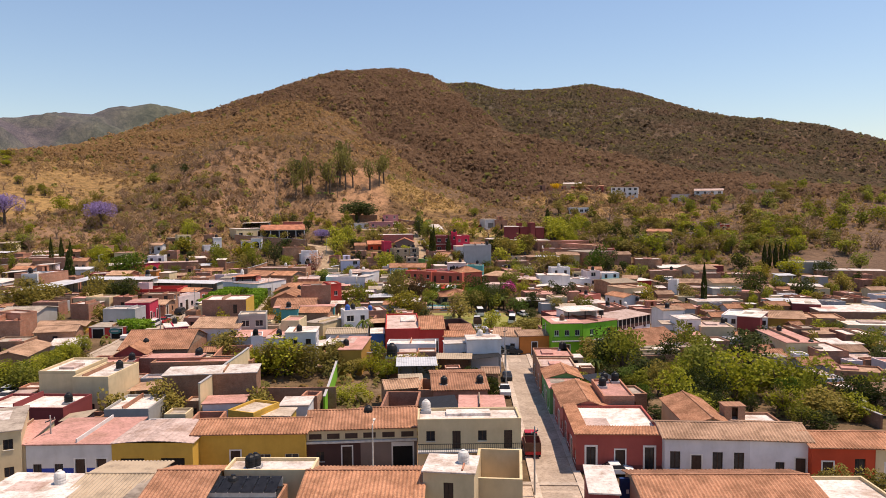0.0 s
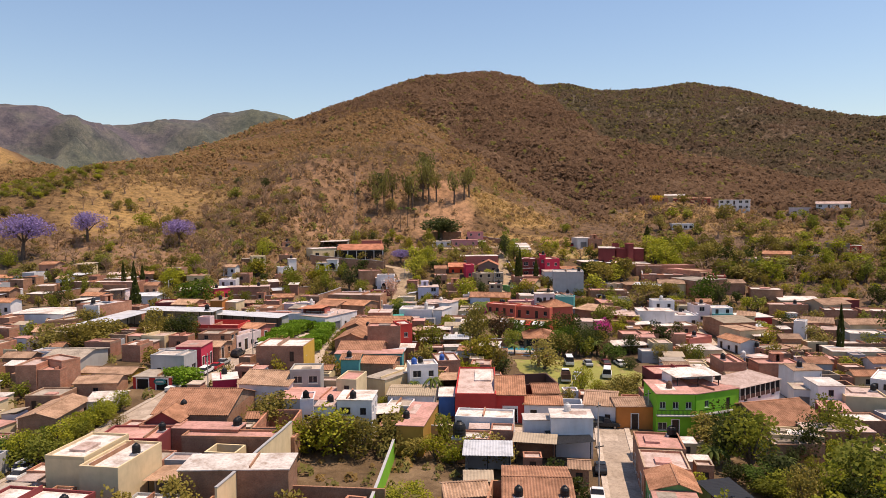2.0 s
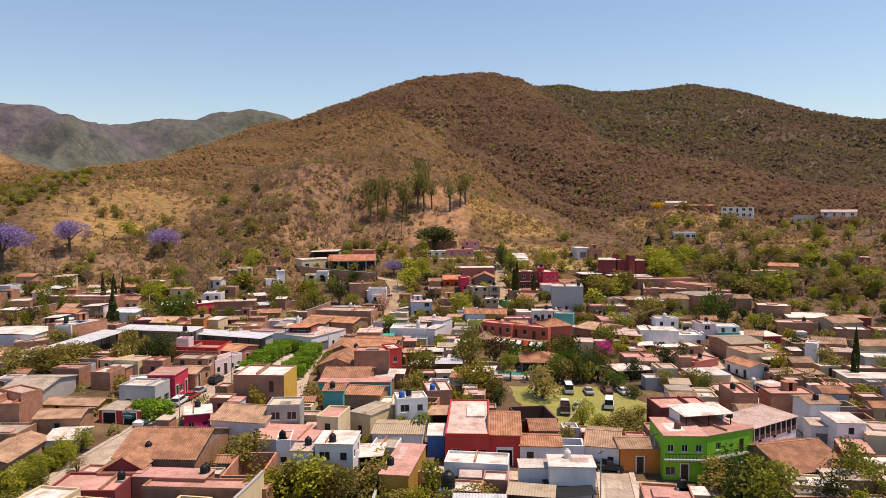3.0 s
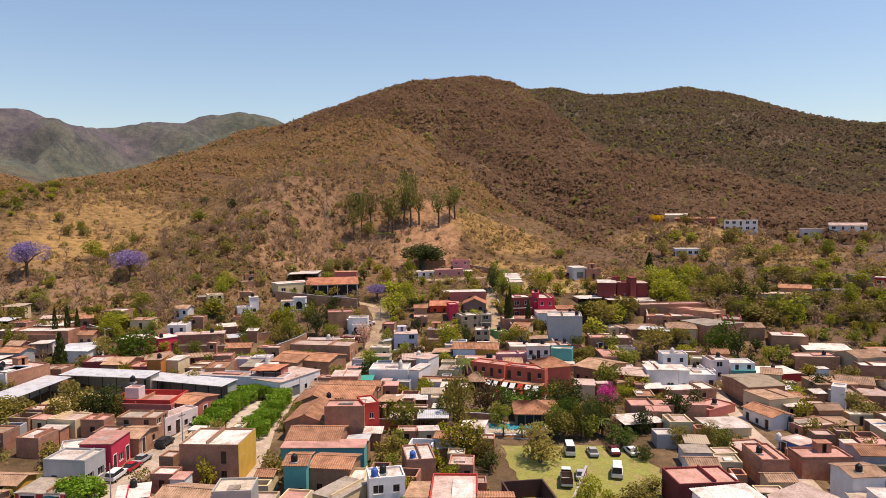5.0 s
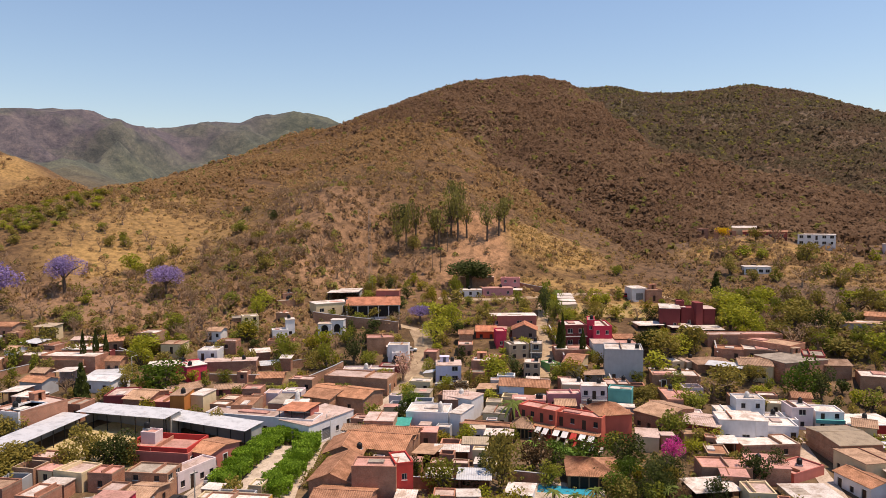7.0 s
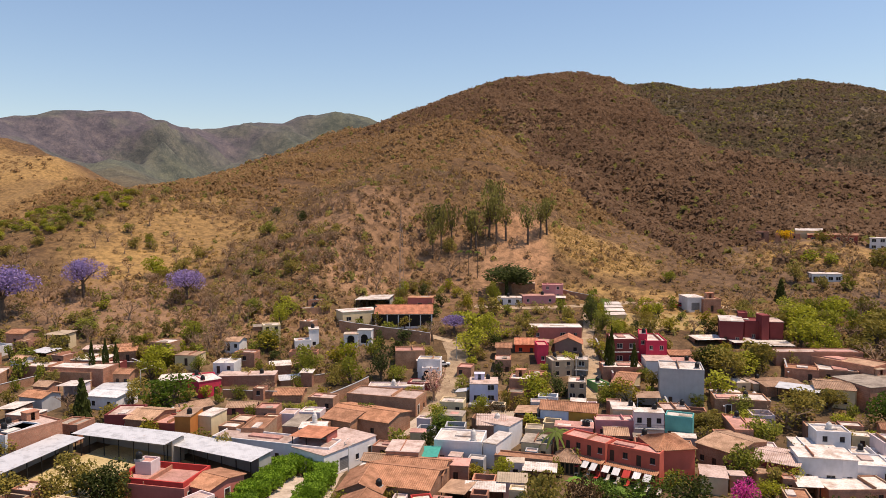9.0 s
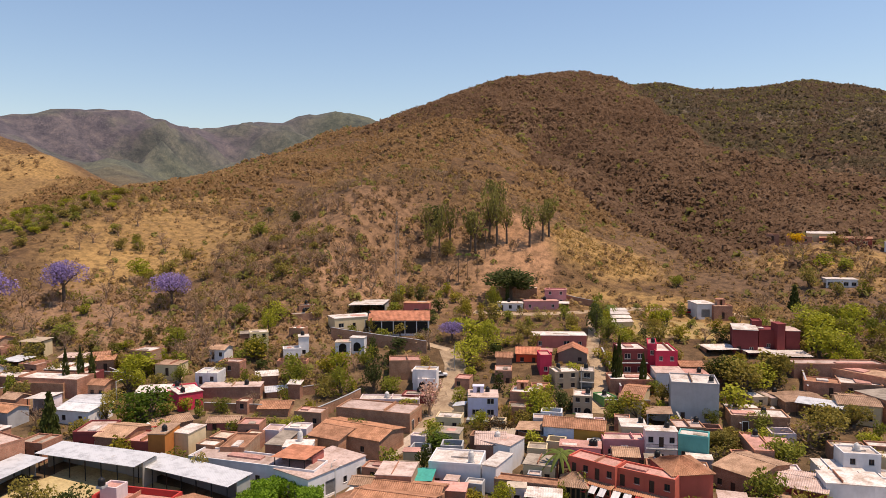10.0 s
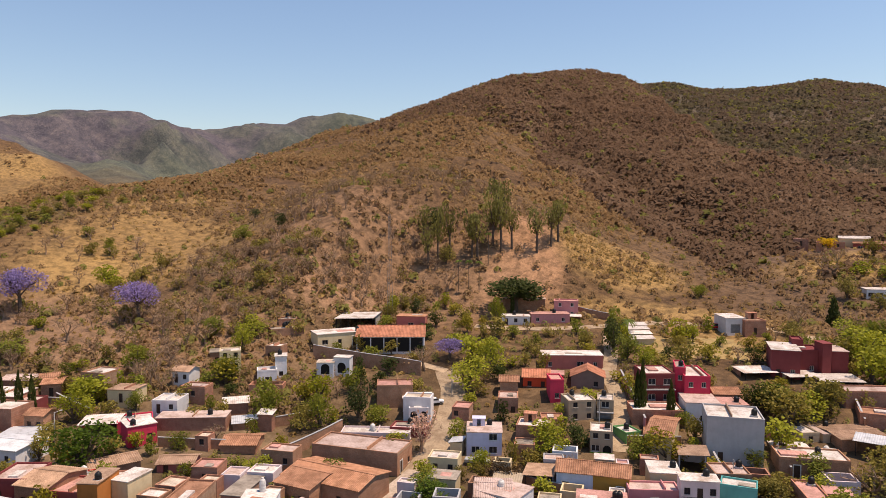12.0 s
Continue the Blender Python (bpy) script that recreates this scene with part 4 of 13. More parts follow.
def trim_hotel(home, w, d, h, sh):
    """A deep ground-floor porch on posts along the long pink wing, white canvas awnings hung from its edge."""
    bm = bmesh.new()
    sheet(bm, (-w / 2, -d / 2 - 1.6, h - sh - 0.45), (w / 2, -d / 2 - 1.6, h - sh - 0.45), (w / 2, -d / 2, h - sh - 0.1), (-w / 2, -d / 2, h - sh - 0.1))
    porch = part("porch_roof", bm, ROOFS["terra"], home)
    for k in range(4):
        bm = bmesh.new()
        a = -w / 2 + 0.2 + (w - 0.5) * k / 3
        box(bm, a, a + 0.2, -d / 2 - 1.6, -d / 2 - 1.4, -1.0, h - sh - 0.5)
        part("post", bm, WALLS["coral"], porch)
    for k in range(5):
        bm = bmesh.new()
        a, drop = -w / 2 + 0.35 + (w - 0.6) * k / 5, 0.12 * (k % 3)
        sheet(bm, (a, -d / 2 - 3.0, h - sh - 1.35 - drop), (a + w / 5 * 0.66, -d / 2 - 3.0, h - sh - 1.35 - drop), (a + w / 5 * 0.66, -d / 2 - 1.5, h - sh - 0.45), (a, -d / 2 - 1.5, h - sh - 0.45), pitch=0.6, lift=0.03, thick=0.04)
        part("awning", bm, WALLS["white"] if k != 2 else WALLS["red"], home, "white canvas awning" if k != 2 else "red canvas awning")


def trim_solar(home, w, d, h, sh):
    """Rows of dark solar panels on a tilted white frame."""
    bm = bmesh.new()
    box(bm, -w / 2 + 0.3, w / 2 - 0.3, -d / 2 + 0.5, -d / 2 + 0.6, h, h + 0.5)
    box(bm, -w / 2 + 0.3, w / 2 - 0.3, d / 2 - 0.6, d / 2 - 0.5, h, h + 0.9)
    rack = part("panel_rack", bm, M_FRAME, home)
    n = 7
    for k in range(n):
        bm = bmesh.new()
        a, b = -w / 2 + 0.3 + (w - 0.6) * k / n, -w / 2 + 0.3 + (w - 0.6) * (k + 1) / n - 0.06
        v = [bm.verts.new(p) for p in ((a, -d / 2 + 0.4, h + 0.5), (b, -d / 2 + 0.4, h + 0.5), (b, d / 2 - 0.4, h + 0.95), (a, d / 2 - 0.4, h + 0.95))]
        f = bm.faces.new(v)
        bmesh.ops.solidify(bm, geom=[f], thickness=0.06)
        part("solar_panel", bm, M_GLASS, rack, "black solar panel")


def trim_open(home, w, d, h, sh):
    """Near-black panels for the shade inside the openings all round an open-sided garden pavilion."""
    bm = bmesh.new()
    n = 5
    for k in range(n):
        a = -w / 2 + 0.3 + (w - 0.6) * k / n
        box(bm, a + 0.2, a + (w - 0.6) / n - 0.1, -d / 2 - 0.03, -d / 2 + 0.1, 0.2, h - 0.4)
    part("opening", bm, M_DARK, home)


def trim_oval(home, w, d, h, sh):
    """An oval green shop sign with plain bars for its writing."""
    bm = bmesh.new()
    ring = [bm.verts.new((w * 0.2 + 1.3 * math.cos(k * math.tau / 20), -d / 2 - 0.08, h - 1.0 + 0.65 * math.sin(k * math.tau / 20))) for k in range(20)]
    f = bm.faces.new(ring)
    bmesh.ops.solidify(bm, geom=[f], thickness=0.08)
    sign = part("shop_sign", bm, WALLS["teal"], home, "oval green shop sign")
    bm = bmesh.new()
    box(bm, w * 0.2 - 0.8, w * 0.2 + 0.8, -d / 2 - 0.2, -d / 2 - 0.14, h - 1.1, h - 0.85)
    part("sign_bar", bm, M_FRAME, sign)


TRIMS = {"rail": trim_rail, "band": trim_band, "tilefront": trim_tilefront, "gallery": trim_gallery, "yellow_side": trim_side("yellow"), "teal": trim_teal, "greenlow": trim_greenlow,
         "hotel": trim_hotel, "solar": trim_solar, "open": trim_open, "oval": trim_oval, "green": trim_rail}

# ---- the houses, street by street: place, base, width, depth, height, turn, style, walls, roof ----
house(-55.0, 76.6, -0.0, 5.3, 11.0, 6.5, 28, "flat", "cream", "grey", front="w,w", storeys=2)
house(-45.1, 78.6, 0.0, 9.9, 10.2, 4.6, 3, "flat", "dado_blue", "pink", front="w,w,D,D")
house(-53.6, 77.6, -0.0, 5.3, 9.8, 4.6, 13, "flat", "cream", "pink")
house(-35.3, 78.1, 0.1, 9.4, 8.6, 4.6, 2, "vault", "yellow", "whitepink", front="G,G")
house(-24.7, 78.4, 0.0, 13.4, 3.5, 4.9, 3, "mono", "yellow", "terra", front="-,D,W,W", rise=0.7)
house(-15.0, 80.4, 0.0, 6.5, 4.7, 5.0, 6, "mono", "dark_brown", "terra", front="w,D", rise=0.9, extra="band")
house(-8.4, 81.3, 0.0, 6.9, 5.0, 5.0, 6, "mono", "grey_brown", "terra", front="-,S", rise=1.0, extra="band")
house(1.6, 77.3, -0.0, 12.0, 4.6, 7.2, 3, "flat", "cream", "white", front="w,d,w,d", lower="-,G,-,G", storeys=2, extra="rail")
house(19.7, 83.4, -0.0, 10.3, 12.0, 4.7, -1, "flat", "brick_red", "white", front="T,D,T", left="D,W,D,W", extra="tilefront")
house(29.3, 77.5, 0.0, 9.6, 3.7, 4.8, -3, "mono", "white_dado", "tan", front="V,D,V,V", rise=0.7)
house(37.5, 77.1, -0.0, 6.7, 4.1, 4.8, -6, "mono", "white_dado", "tan", front="-,w,D", rise=0.8)
house(43.8, 75.3, 0.0, 7.0, 3.3, 4.5, -2, "mono", "red_orange", "terra", front="D,V", rise=0.7)
house(52.2, 74.8, 0.0, 9.9, 3.5, 4.5, -5, "mono", "cream", "terra", front="D,W,D", rise=0.7)
house(-40.8, 60.5, 0.1, 8.5, 7.3, 4.6, -2, "flat", "cream", "white")
house(-33.8, 60.4, 0.0, 6.4, 6.4, 4.4, 1, "mono", "grey", "tanmetal", rise=0.5)
house(-29.1, 60.4, 0.0, 3.3, 7.9, 4.8, 1, "flat", "brown", "grey")
house(-26.0, 59.3, 0.0, 5.7, 5.5, 4.8, 1, "mono", "cream", "terra", rise=1.1)
house(-20.5, 60.0, 0.0, 8.5, 3.8, 4.6, 1, "flat", "brown", "black", extra="solar")
house(-18.5, 64.8, -0.0, 8.9, 3.5, 5.6, 1, "flat", "cream", "white")
house(-8.5, 59.8, 0.1, 11.3, 5.4, 4.6, 1, "mono", "cream", "terra", rise=1.1)
house(-0.1, 62.5, 0.0, 4.9, 4.6, 6.6, -6, "flat", "cream", "white", front="d", storeys=2)
house(4.9, 69.6, 0.0, 5.0, 9.0, 4.0, -4, "ruin", "cream", "soil")
house(14.6, 62.8, -0.0, 2.7, 7.0, 5.0, -5, "flat", "maroon", "white")
house(26.1, 60.2, -0.0, 16.6, 4.8, 4.6, 1, "mono", "cream", "terra", rise=0.9)
house(37.6, 61.8, 0.0, 7.0, 6.9, 4.4, 1, "flat", "cream", "white")
house(3.5, 93.2, -0.0, 6.3, 6.4, 4.2, 0, "flat", "pink", "pink")
house(-2.7, 93.4, -0.1, 4.7, 5.8, 4.0, 7, "shed", "brown", "black")
house(-0.1, 106.4, -0.1, 8.2, 12.7, 4.2, 5, "gx", "brick", "terra", rise=1.0)
house(-3.2, 104.7, -0.1, 5.7, 7.0, 3.8, 0, "ruin", "brown", "soil")
house(-8.0, 92.3, 0.0, 5.1, 12.0, 4.2, 0, "ruin", "brick", "soil")
house(-25.4, 103.7, 0.0, 12.3, 2.0, 3.4, 3, "ruin", "brown", "soil")
house(-27.8, 89.2, -0.0, 4.2, 5.7, 4.6, -21, "flat", "yellow", "cream")
house(-24.5, 89.3, -0.0, 4.1, 3.7, 3.8, 0, "flat", "yellow", "cream")
house(-45.9, 93.1, 0.1, 6.1, 7.7, 4.0, 3, "flat", "grey", "white")
house(-38.2, 102.4, 0.0, 13.8, 5.7, 6.6, 10, "flat", "brown", "white")
house(23.5, 111.1, -0.5, 3.9, 6.0, 3.5, 14, "shed", "brown", "black")
house(40.0, 137.9, -1.2, 7.8, 4.6, 4.0, -2, "flat", "cream", "white", front="-,d")
house(-9.6, 134.8, 0.3, 9.6, 5.0, 4.4, 1, "flat", "white", "white", front="w,d,w")
house(-6.3, 129.5, 0.1, 3.5, 3.5, 4.0, 2, "flat", "brick", "white")
house(-10.6, 125.4, 0.0, 5.5, 4.1, 4.0, 0, "flat", "brick", "white", front="d")
house(-1.0, 126.3, -0.1, 6.1, 3.2, 3.6, -2, "shed", "brown", "tanmetal")
house(4.0, 129.4, -0.2, 5.8, 8.0, 3.6, 12, "shed", "brown", "black")
house(4.5, 131.1, -0.1, 6.5, 4.8, 6.4, 5, "flat", "white", "white")
house(-1.0, 132.5, 0.1, 4.2, 3.5, 5.0, 8, "flat", "white", "white", front="w")
house(-13.1, 151.9, 0.7, 7.3, 20.9, 5.4, 6, "flat", "red", "whitepink", front="s,G")
house(-6.3, 146.8, 0.6, 5.0, 7.7, 5.2, 5, "mono", "red", "terra", front="S", rise=1.5)
house(-2.1, 161.5, 0.8, 7.1, 9.0, 3.4, 17, "ruin", "dark_brown", "soil")
house(0.0, 154.4, 0.6, 4.7, 4.0, 3.2, 8, "mono", "brown", "terra", rise=0.8)
house(-0.3, 144.8, 0.4, 6.6, 3.5, 3.8, 4, "mono", "white", "terra", front="D,w", rise=0.6)
house(4.9, 146.9, 0.2, 3.9, 4.0, 3.6, 4, "ruin", "white", "soil")
house(10.1, 148.3, -0.0, 5.5, 6.0, 3.8, -6, "mono", "white", "tan", front="-,d", rise=0.8)
house(15.6, 146.6, -0.2, 6.4, 3.5, 4.2, 8, "mono", "orange", "tan", front="D", rise=0.6)
house(22.0, 148.1, -0.5, 6.6, 9.7, 7.4, 6, "flat", "lime", "pink", front="w,w,w", lower="W,D,-", storeys=2, extra="green")
house(27.8, 151.2, -0.8, 9.9, 9.0, 7.4, 33, "flat", "lime", "pink", front="w,d", lower="D,-", storeys=2, extra="green")
house(25.7, 169.1, -0.1, 10.0, 7.3, 5.4, 13, "flat", "maroon", "pink")
house(37.0, 156.7, -1.1, 12.5, 6.2, 7.6, 42, "metal", "white_dado", "whitepink", front="w,w,w", storeys=2, extra="gallery")
house(50.8, 167.7, -1.2, 4.5, 5.3, 4.2, -4, "flat", "white", "cream", front="G")
house(53.7, 165.1, -1.5, 4.9, 6.7, 6.2, 4, "flat", "white", "white", front="w", lower="w,-", storeys=2)
house(52.4, 172.9, -1.0, 5.8, 3.5, 6.5, 12, "mono", "white", "tan", front="w", rise=0.5)
house(39.9, 150.4, -1.4, 11.6, 14.0, 3.6, 24, "gx", "brown", "terra", front="w", rise=2.2)
house(39.0, 136.0, -1.2, 7.9, 5.8, 3.4, 9, "flat", "brown", "cream")
house(47.6, 141.8, -1.4, 10.5, 4.4, 4.0, 4, "flat", "brown", "whitepink", front="d,w")
house(52.9, 158.0, -1.7, 4.7, 7.1, 3.6, -9, "flat", "maroon", "pink")
house(53.8, 149.8, -1.8, 7.9, 5.1, 4.0, 8, "flat", "brown", "white")
house(59.8, 164.1, -1.8, 7.5, 8.7, 5.0, -3, "flat", "cream", "whitepink", front="w")
house(-62.8, 117.7, 0.0, 9.7, 6.7, 4.5, 9, "flat", "maroon", "pink", front="w,G")
house(-60.8, 122.5, 0.2, 6.6, 3.5, 4.4, 9, "flat", "brick", "pink", front="d")
house(-61.4, 125.0, 0.4, 5.5, 5.0, 4.4, 8, "gy", "maroon", "terra", front="d,w", rise=1.6)
house(-53.0, 122.5, 0.1, 11.0, 3.6, 4.4, 4, "flat", "brick", "pink", front="w")
house(-46.4, 120.4, -0.0, 17.9, 3.5, 4.2, 5, "flat", "brown", "pink", front="d,w")
house(-43.6, 128.2, 0.3, 5.9, 10.0, 4.0, 9, "ruin", "brick", "soil")
house(-59.4, 134.1, 0.7, 12.7, 15.0, 4.2, 6, "gx", "brown", "terra", rise=2.4)
house(-51.9, 147.0, 1.7, 10.1, 10.0, 4.6, -3, "gx", "white", "tan", front="-,w", rise=1.5)
house(-86.6, 143.4, 2.6, 8.0, 6.0, 3.2, 14, "gx", "brown", "tan", front="w", rise=0.8)
house(-85.2, 128.6, 1.0, 6.4, 12.0, 3.3, 10, "gy", "brown", "tan", right="w,d,w", rise=0.9)
house(-91.8, 136.0, 1.9, 6.5, 6.0, 3.2, 8, "flat", "brown", "grey", front="d,w")
house(-101.0, 155.2, 3.9, 8.3, 12.0, 4.2, 8, "gx", "grey", "grey", rise=1.0)
house(-56.8, 165.0, 3.0, 10.3, 9.1, 6.8, 5, "flat", "brick", "white", front="-,d", right="w,d", storeys=2, extra="yellow_side")
house(-45.3, 146.9, 1.6, 5.7, 5.2, 7.2, 12, "flat", "grey", "cream", front="W,W", storeys=2)
house(-35.9, 145.3, 1.0, 3.8, 6.7, 6.8, -1, "flat", "cream", "pink", front="w", lower="W", storeys=2)
house(-40.0, 172.9, 2.3, 15.2, 4.5, 4.2, 8, "flat", "teal", "pink", front="d,w")
house(-40.3, 159.4, 2.0, 3.7, 3.5, 6.0, 8, "mono", "teal", "terra", front="w,w", rise=0.5)
house(-35.2, 164.1, 1.7, 7.0, 7.0, 5.0, 1, "gx", "brown", "terra", front="w,-", rise=0.8)
house(-31.4, 155.0, 1.3, 4.8, 8.0, 4.5, -23, "flat", "cream", "grey", front="d")
house(-29.6, 161.5, 1.3, 4.5, 6.0, 4.2, 8, "flat", "cream", "white", front="d")
house(-24.7, 146.6, 0.8, 8.5, 4.3, 3.8, 6, "mono", "white", "tanmetal", front="w", rise=0.3)
house(-24.5, 156.2, 1.2, 5.6, 4.6, 7.0, 20, "flat", "white", "white", front="W,w", lower="d,w,w", storeys=2)
house(-18.7, 157.3, 1.2, 4.6, 6.0, 4.0, -0, "shed", "brown", "tan")
house(-22.3, 172.5, 1.7, 5.1, 8.0, 4.2, 18, "flat", "brick", "white")
house(-20.5, 131.7, 0.1, 4.3, 13.3, 5.0, -0, "flat", "ochre", "pink", front="W")
house(-18.2, 147.9, 0.8, 2.9, 6.6, 3.8, 8, "flat", "blue", "white")
house(-31.1, 132.5, 0.4, 5.8, 6.2, 7.2, 6, "flat", "white", "white", front="W,w", lower="D", right="w,w", storeys=2)
house(-35.8, 130.2, 0.4, 3.3, 3.5, 6.2, 8, "flat", "white", "whitepink", front="D")
house(-41.7, 137.4, 0.8, 2.3, 5.0, 5.0, 15, "flat", "white", "white", front="w")
house(-42.1, 140.0, 0.9, 10.7, 8.0, 4.6, 2, "flat", "white", "pink", front="w,-")
house(-27.3, 137.8, 0.5, 4.0, 6.0, 3.4, 8, "shed", "brown", "white")
house(-25.7, 141.7, 0.6, 4.3, 5.0, 3.4, 1, "flat", "white", "grey", front="w")
house(-48.0, 189.6, 3.0, 8.1, 12.0, 4.0, 4, "gy", "brown", "terra", front="w,-", rise=1.6)
house(-51.1, 202.2, 3.2, 7.9, 10.0, 4.0, 8, "gy", "brown", "terra", front="w,-", rise=1.6)
house(-43.2, 178.6, 2.6, 9.9, 9.0, 4.0, 5, "gx", "brick", "terra", front="-,d", rise=1.2)
house(-39.6, 185.6, 2.6, 7.9, 4.9, 8.0, 9, "flat", "brick", "pink", storeys=2)
house(-35.7, 188.2, 2.4, 3.2, 6.0, 8.4, 29, "flat", "red", "white", front="w", storeys=2)
house(-45.6, 206.5, 3.1, 13.7, 11.0, 4.2, -1, "gx", "brown", "terra", front="w", rise=1.5)
house(-44.9, 212.1, 3.1, 12.2, 8.0, 4.2, 2, "gx", "brown", "terra", rise=1.2)
house(-48.3, 215.7, 3.2, 6.4, 6.6, 6.2, 8, "flat", "brick", "whitepink", front="-,d")
house(-44.4, 219.1, 3.4, 3.5, 6.0, 4.0, 9, "shed", "brick", "teal")
house(-40.4, 216.2, 3.3, 9.7, 4.0, 3.6, 8, "flat", "brick", "pink", front="-,d")
house(-39.7, 226.1, 3.6, 9.8, 7.6, 5.4, 5, "flat", "white", "white", front="w,d,w")
house(-32.1, 226.9, 3.7, 2.8, 8.0, 5.2, -12, "flat", "white", "white")
house(-33.4, 236.8, 4.2, 7.3, 6.4, 5.4, -17, "flat", "white", "whitepink")
house(-25.9, 223.4, 3.6, 11.5, 3.2, 3.4, -1, "flat", "brown", "terra", front="w,w")
house(-22.2, 219.2, 3.4, 5.9, 3.5, 3.0, 5, "shed", "brown", "white")
house(-35.2, 206.7, 3.0, 4.4, 6.0, 3.0, -6, "shed", "brown", "tan")
house(-30.5, 208.1, 3.0, 6.8, 3.3, 3.0, 10, "shed", "brown", "white")
house(-65.0, 237.6, 4.6, 16.6, 10.0, 4.0, -11, "gx", "brown", "terra", front="d,w", rise=1.0)
house(-103.8, 204.2, 6.2, 22.3, 5.9, 4.4, -2, "shed", "grey", "silver")
house(-83.7, 205.1, 5.0, 22.2, 5.6, 4.4, -11, "shed", "grey", "silver")
house(-113.8, 188.0, 6.3, 23.8, 5.7, 4.2, 92, "shed", "grey", "silver")
house(-76.6, 215.4, 4.2, 27.0, 5.6, 4.4, -1, "flat", "white", "whitepink", front="w,w,W,D,w,w,w,w")
house(-68.6, 217.0, 3.8, 6.8, 7.0, 6.2, -4, "shed", "salmon", "terra_bright")
house(-64.5, 218.0, 3.6, 15.2, 9.0, 4.6, 70, "flat", "white", "whitepink", front="w,G,w,D")
house(-121.9, 193.9, 7.0, 4.6, 8.1, 6.4, -1, "flat", "white", "pink", front="w,w")
house(-122.3, 196.3, 7.0, 11.4, 8.0, 6.4, 76, "flat", "brick", "whitepink")
house(-127.9, 187.3, 7.0, 8.7, 6.0, 3.2, 35, "flat", "brown", "cream")
house(-150.6, 237.8, 10.7, 24.3, 6.6, 4.0, 7, "flat", "brick", "white", front="w,-")
house(-147.8, 236.7, 10.4, 12.1, 6.0, 3.4, 11, "flat", "brown", "white")
house(-127.4, 225.1, 8.3, 8.5, 4.5, 3.4, 3, "mono", "white", "silver", front="w,w", rise=0.4)
house(-165.9, 228.3, 10.9, 6.8, 9.0, 3.4, 27, "flat", "brown", "white")
house(-13.7, 228.6, 3.7, 9.5, 4.4, 6.6, -24, "flat", "coral", "pink", front="d,w,d,w", storeys=2, extra="hotel")
house(-4.6, 225.9, 3.4, 10.7, 4.0, 6.6, -19, "flat", "coral", "pink", front="d,w,d,w", storeys=2, extra="hotel")
house(1.1, 230.0, 3.2, 7.6, 9.0, 6.8, 24, "hip", "coral", "terra", front="w", rise=1.6)
house(12.7, 238.5, 3.3, 8.3, 7.0, 4.4, -38, "mono", "brown", "tan", front="w,d,w", rise=0.9)
house(22.2, 235.5, 2.7, 8.1, 5.3, 4.0, -16, "mono", "maroon", "whitepink", rise=0.4)
house(-2.0, 205.7, 2.3, 9.6, 10.0, 3.0, 6, "hip", "wood", "terra", rise=1.6, extra="open")
house(29.3, 236.8, 2.5, 7.8, 6.0, 5.6, 4, "flat", "white", "white", front="w,W")
house(34.5, 238.5, 2.2, 2.7, 7.0, 5.6, 7, "flat", "white", "white", front="w")
house(39.6, 240.8, 2.1, 6.5, 7.1, 4.2, 5, "flat", "white", "white", front="w,-,D")
house(23.5, 213.9, 1.5, 9.6, 6.0, 3.6, 7, "flat", "brown", "pink")
house(24.7, 209.4, 1.4, 4.9, 5.0, 3.6, 0, "flat", "brown", "pink")
house(26.2, 228.0, 2.1, 3.7, 5.0, 3.2, -0, "shed", "brown", "white")
house(23.3, 221.7, 1.9, 4.3, 6.0, 3.2, 3, "flat", "brown", "terra", front="-,d")
house(20.4, 231.8, 2.6, 6.7, 4.0, 3.0, 15, "flat", "brown", "tan", front="w")
house(16.7, 253.0, 4.0, 3.8, 11.7, 4.4, 8, "flat", "brick", "pink", front="w,w")
house(41.4, 278.9, 7.2, 8.6, 7.5, 4.6, -2, "gx", "cream", "tan", front="w,w", rise=1.0)
house(33.5, 276.9, 7.5, 9.2, 5.0, 3.8, -19, "shed", "brown", "silver")
house(36.6, 290.7, 10.2, 8.0, 6.0, 3.4, -8, "flat", "brick", "terra", front="-,d")
house(45.4, 293.4, 10.1, 9.3, 9.0, 3.4, -4, "flat", "brown", "white", front="w,w")
house(51.8, 282.5, 7.0, 14.7, 11.8, 6.0, 30, "flat", "brick", "grey", front="d", storeys=2)
house(52.0, 231.5, 1.0, 9.4, 7.1, 5.0, 17, "mono", "brown", "tanmetal", front="d,w", rise=0.6)
house(52.6, 223.6, 0.6, 8.2, 9.0, 4.8, 23, "flat", "cream", "tan", front="w,w", left="d,w,d")
house(50.8, 187.5, -0.6, 9.2, 5.6, 4.4, 8, "flat", "brick", "pink", front="-,d")
house(39.8, 182.9, -0.3, 4.8, 8.8, 5.4, 8, "flat", "brick", "pink", front="-,d")
house(58.7, 244.7, 1.6, 4.7, 7.0, 4.4, -14, "gx", "cream", "tan", front="w", rise=0.8)
house(87.4, 261.6, 2.9, 9.7, 9.0, 4.8, 20, "gx", "tan_wall", "tan", front="w,d,w", rise=1.2)
house(94.0, 265.3, 3.5, 6.1, 6.0, 5.0, 8, "flat", "maroon", "terra", front="w")
house(87.7, 253.3, 2.2, 9.2, 6.0, 4.6, -4, "flat", "brick", "white", front="-,d")
house(71.3, 240.1, 1.0, 10.0, 8.0, 4.0, 8, "flat", "brown", "tan")
house(68.3, 225.8, 0.3, 2.8, 4.0, 7.0, -26, "flat", "white", "white")
house(77.5, 233.8, 0.6, 10.2, 10.0, 3.6, -4, "flat", "brown", "whitepink", front="w,-")
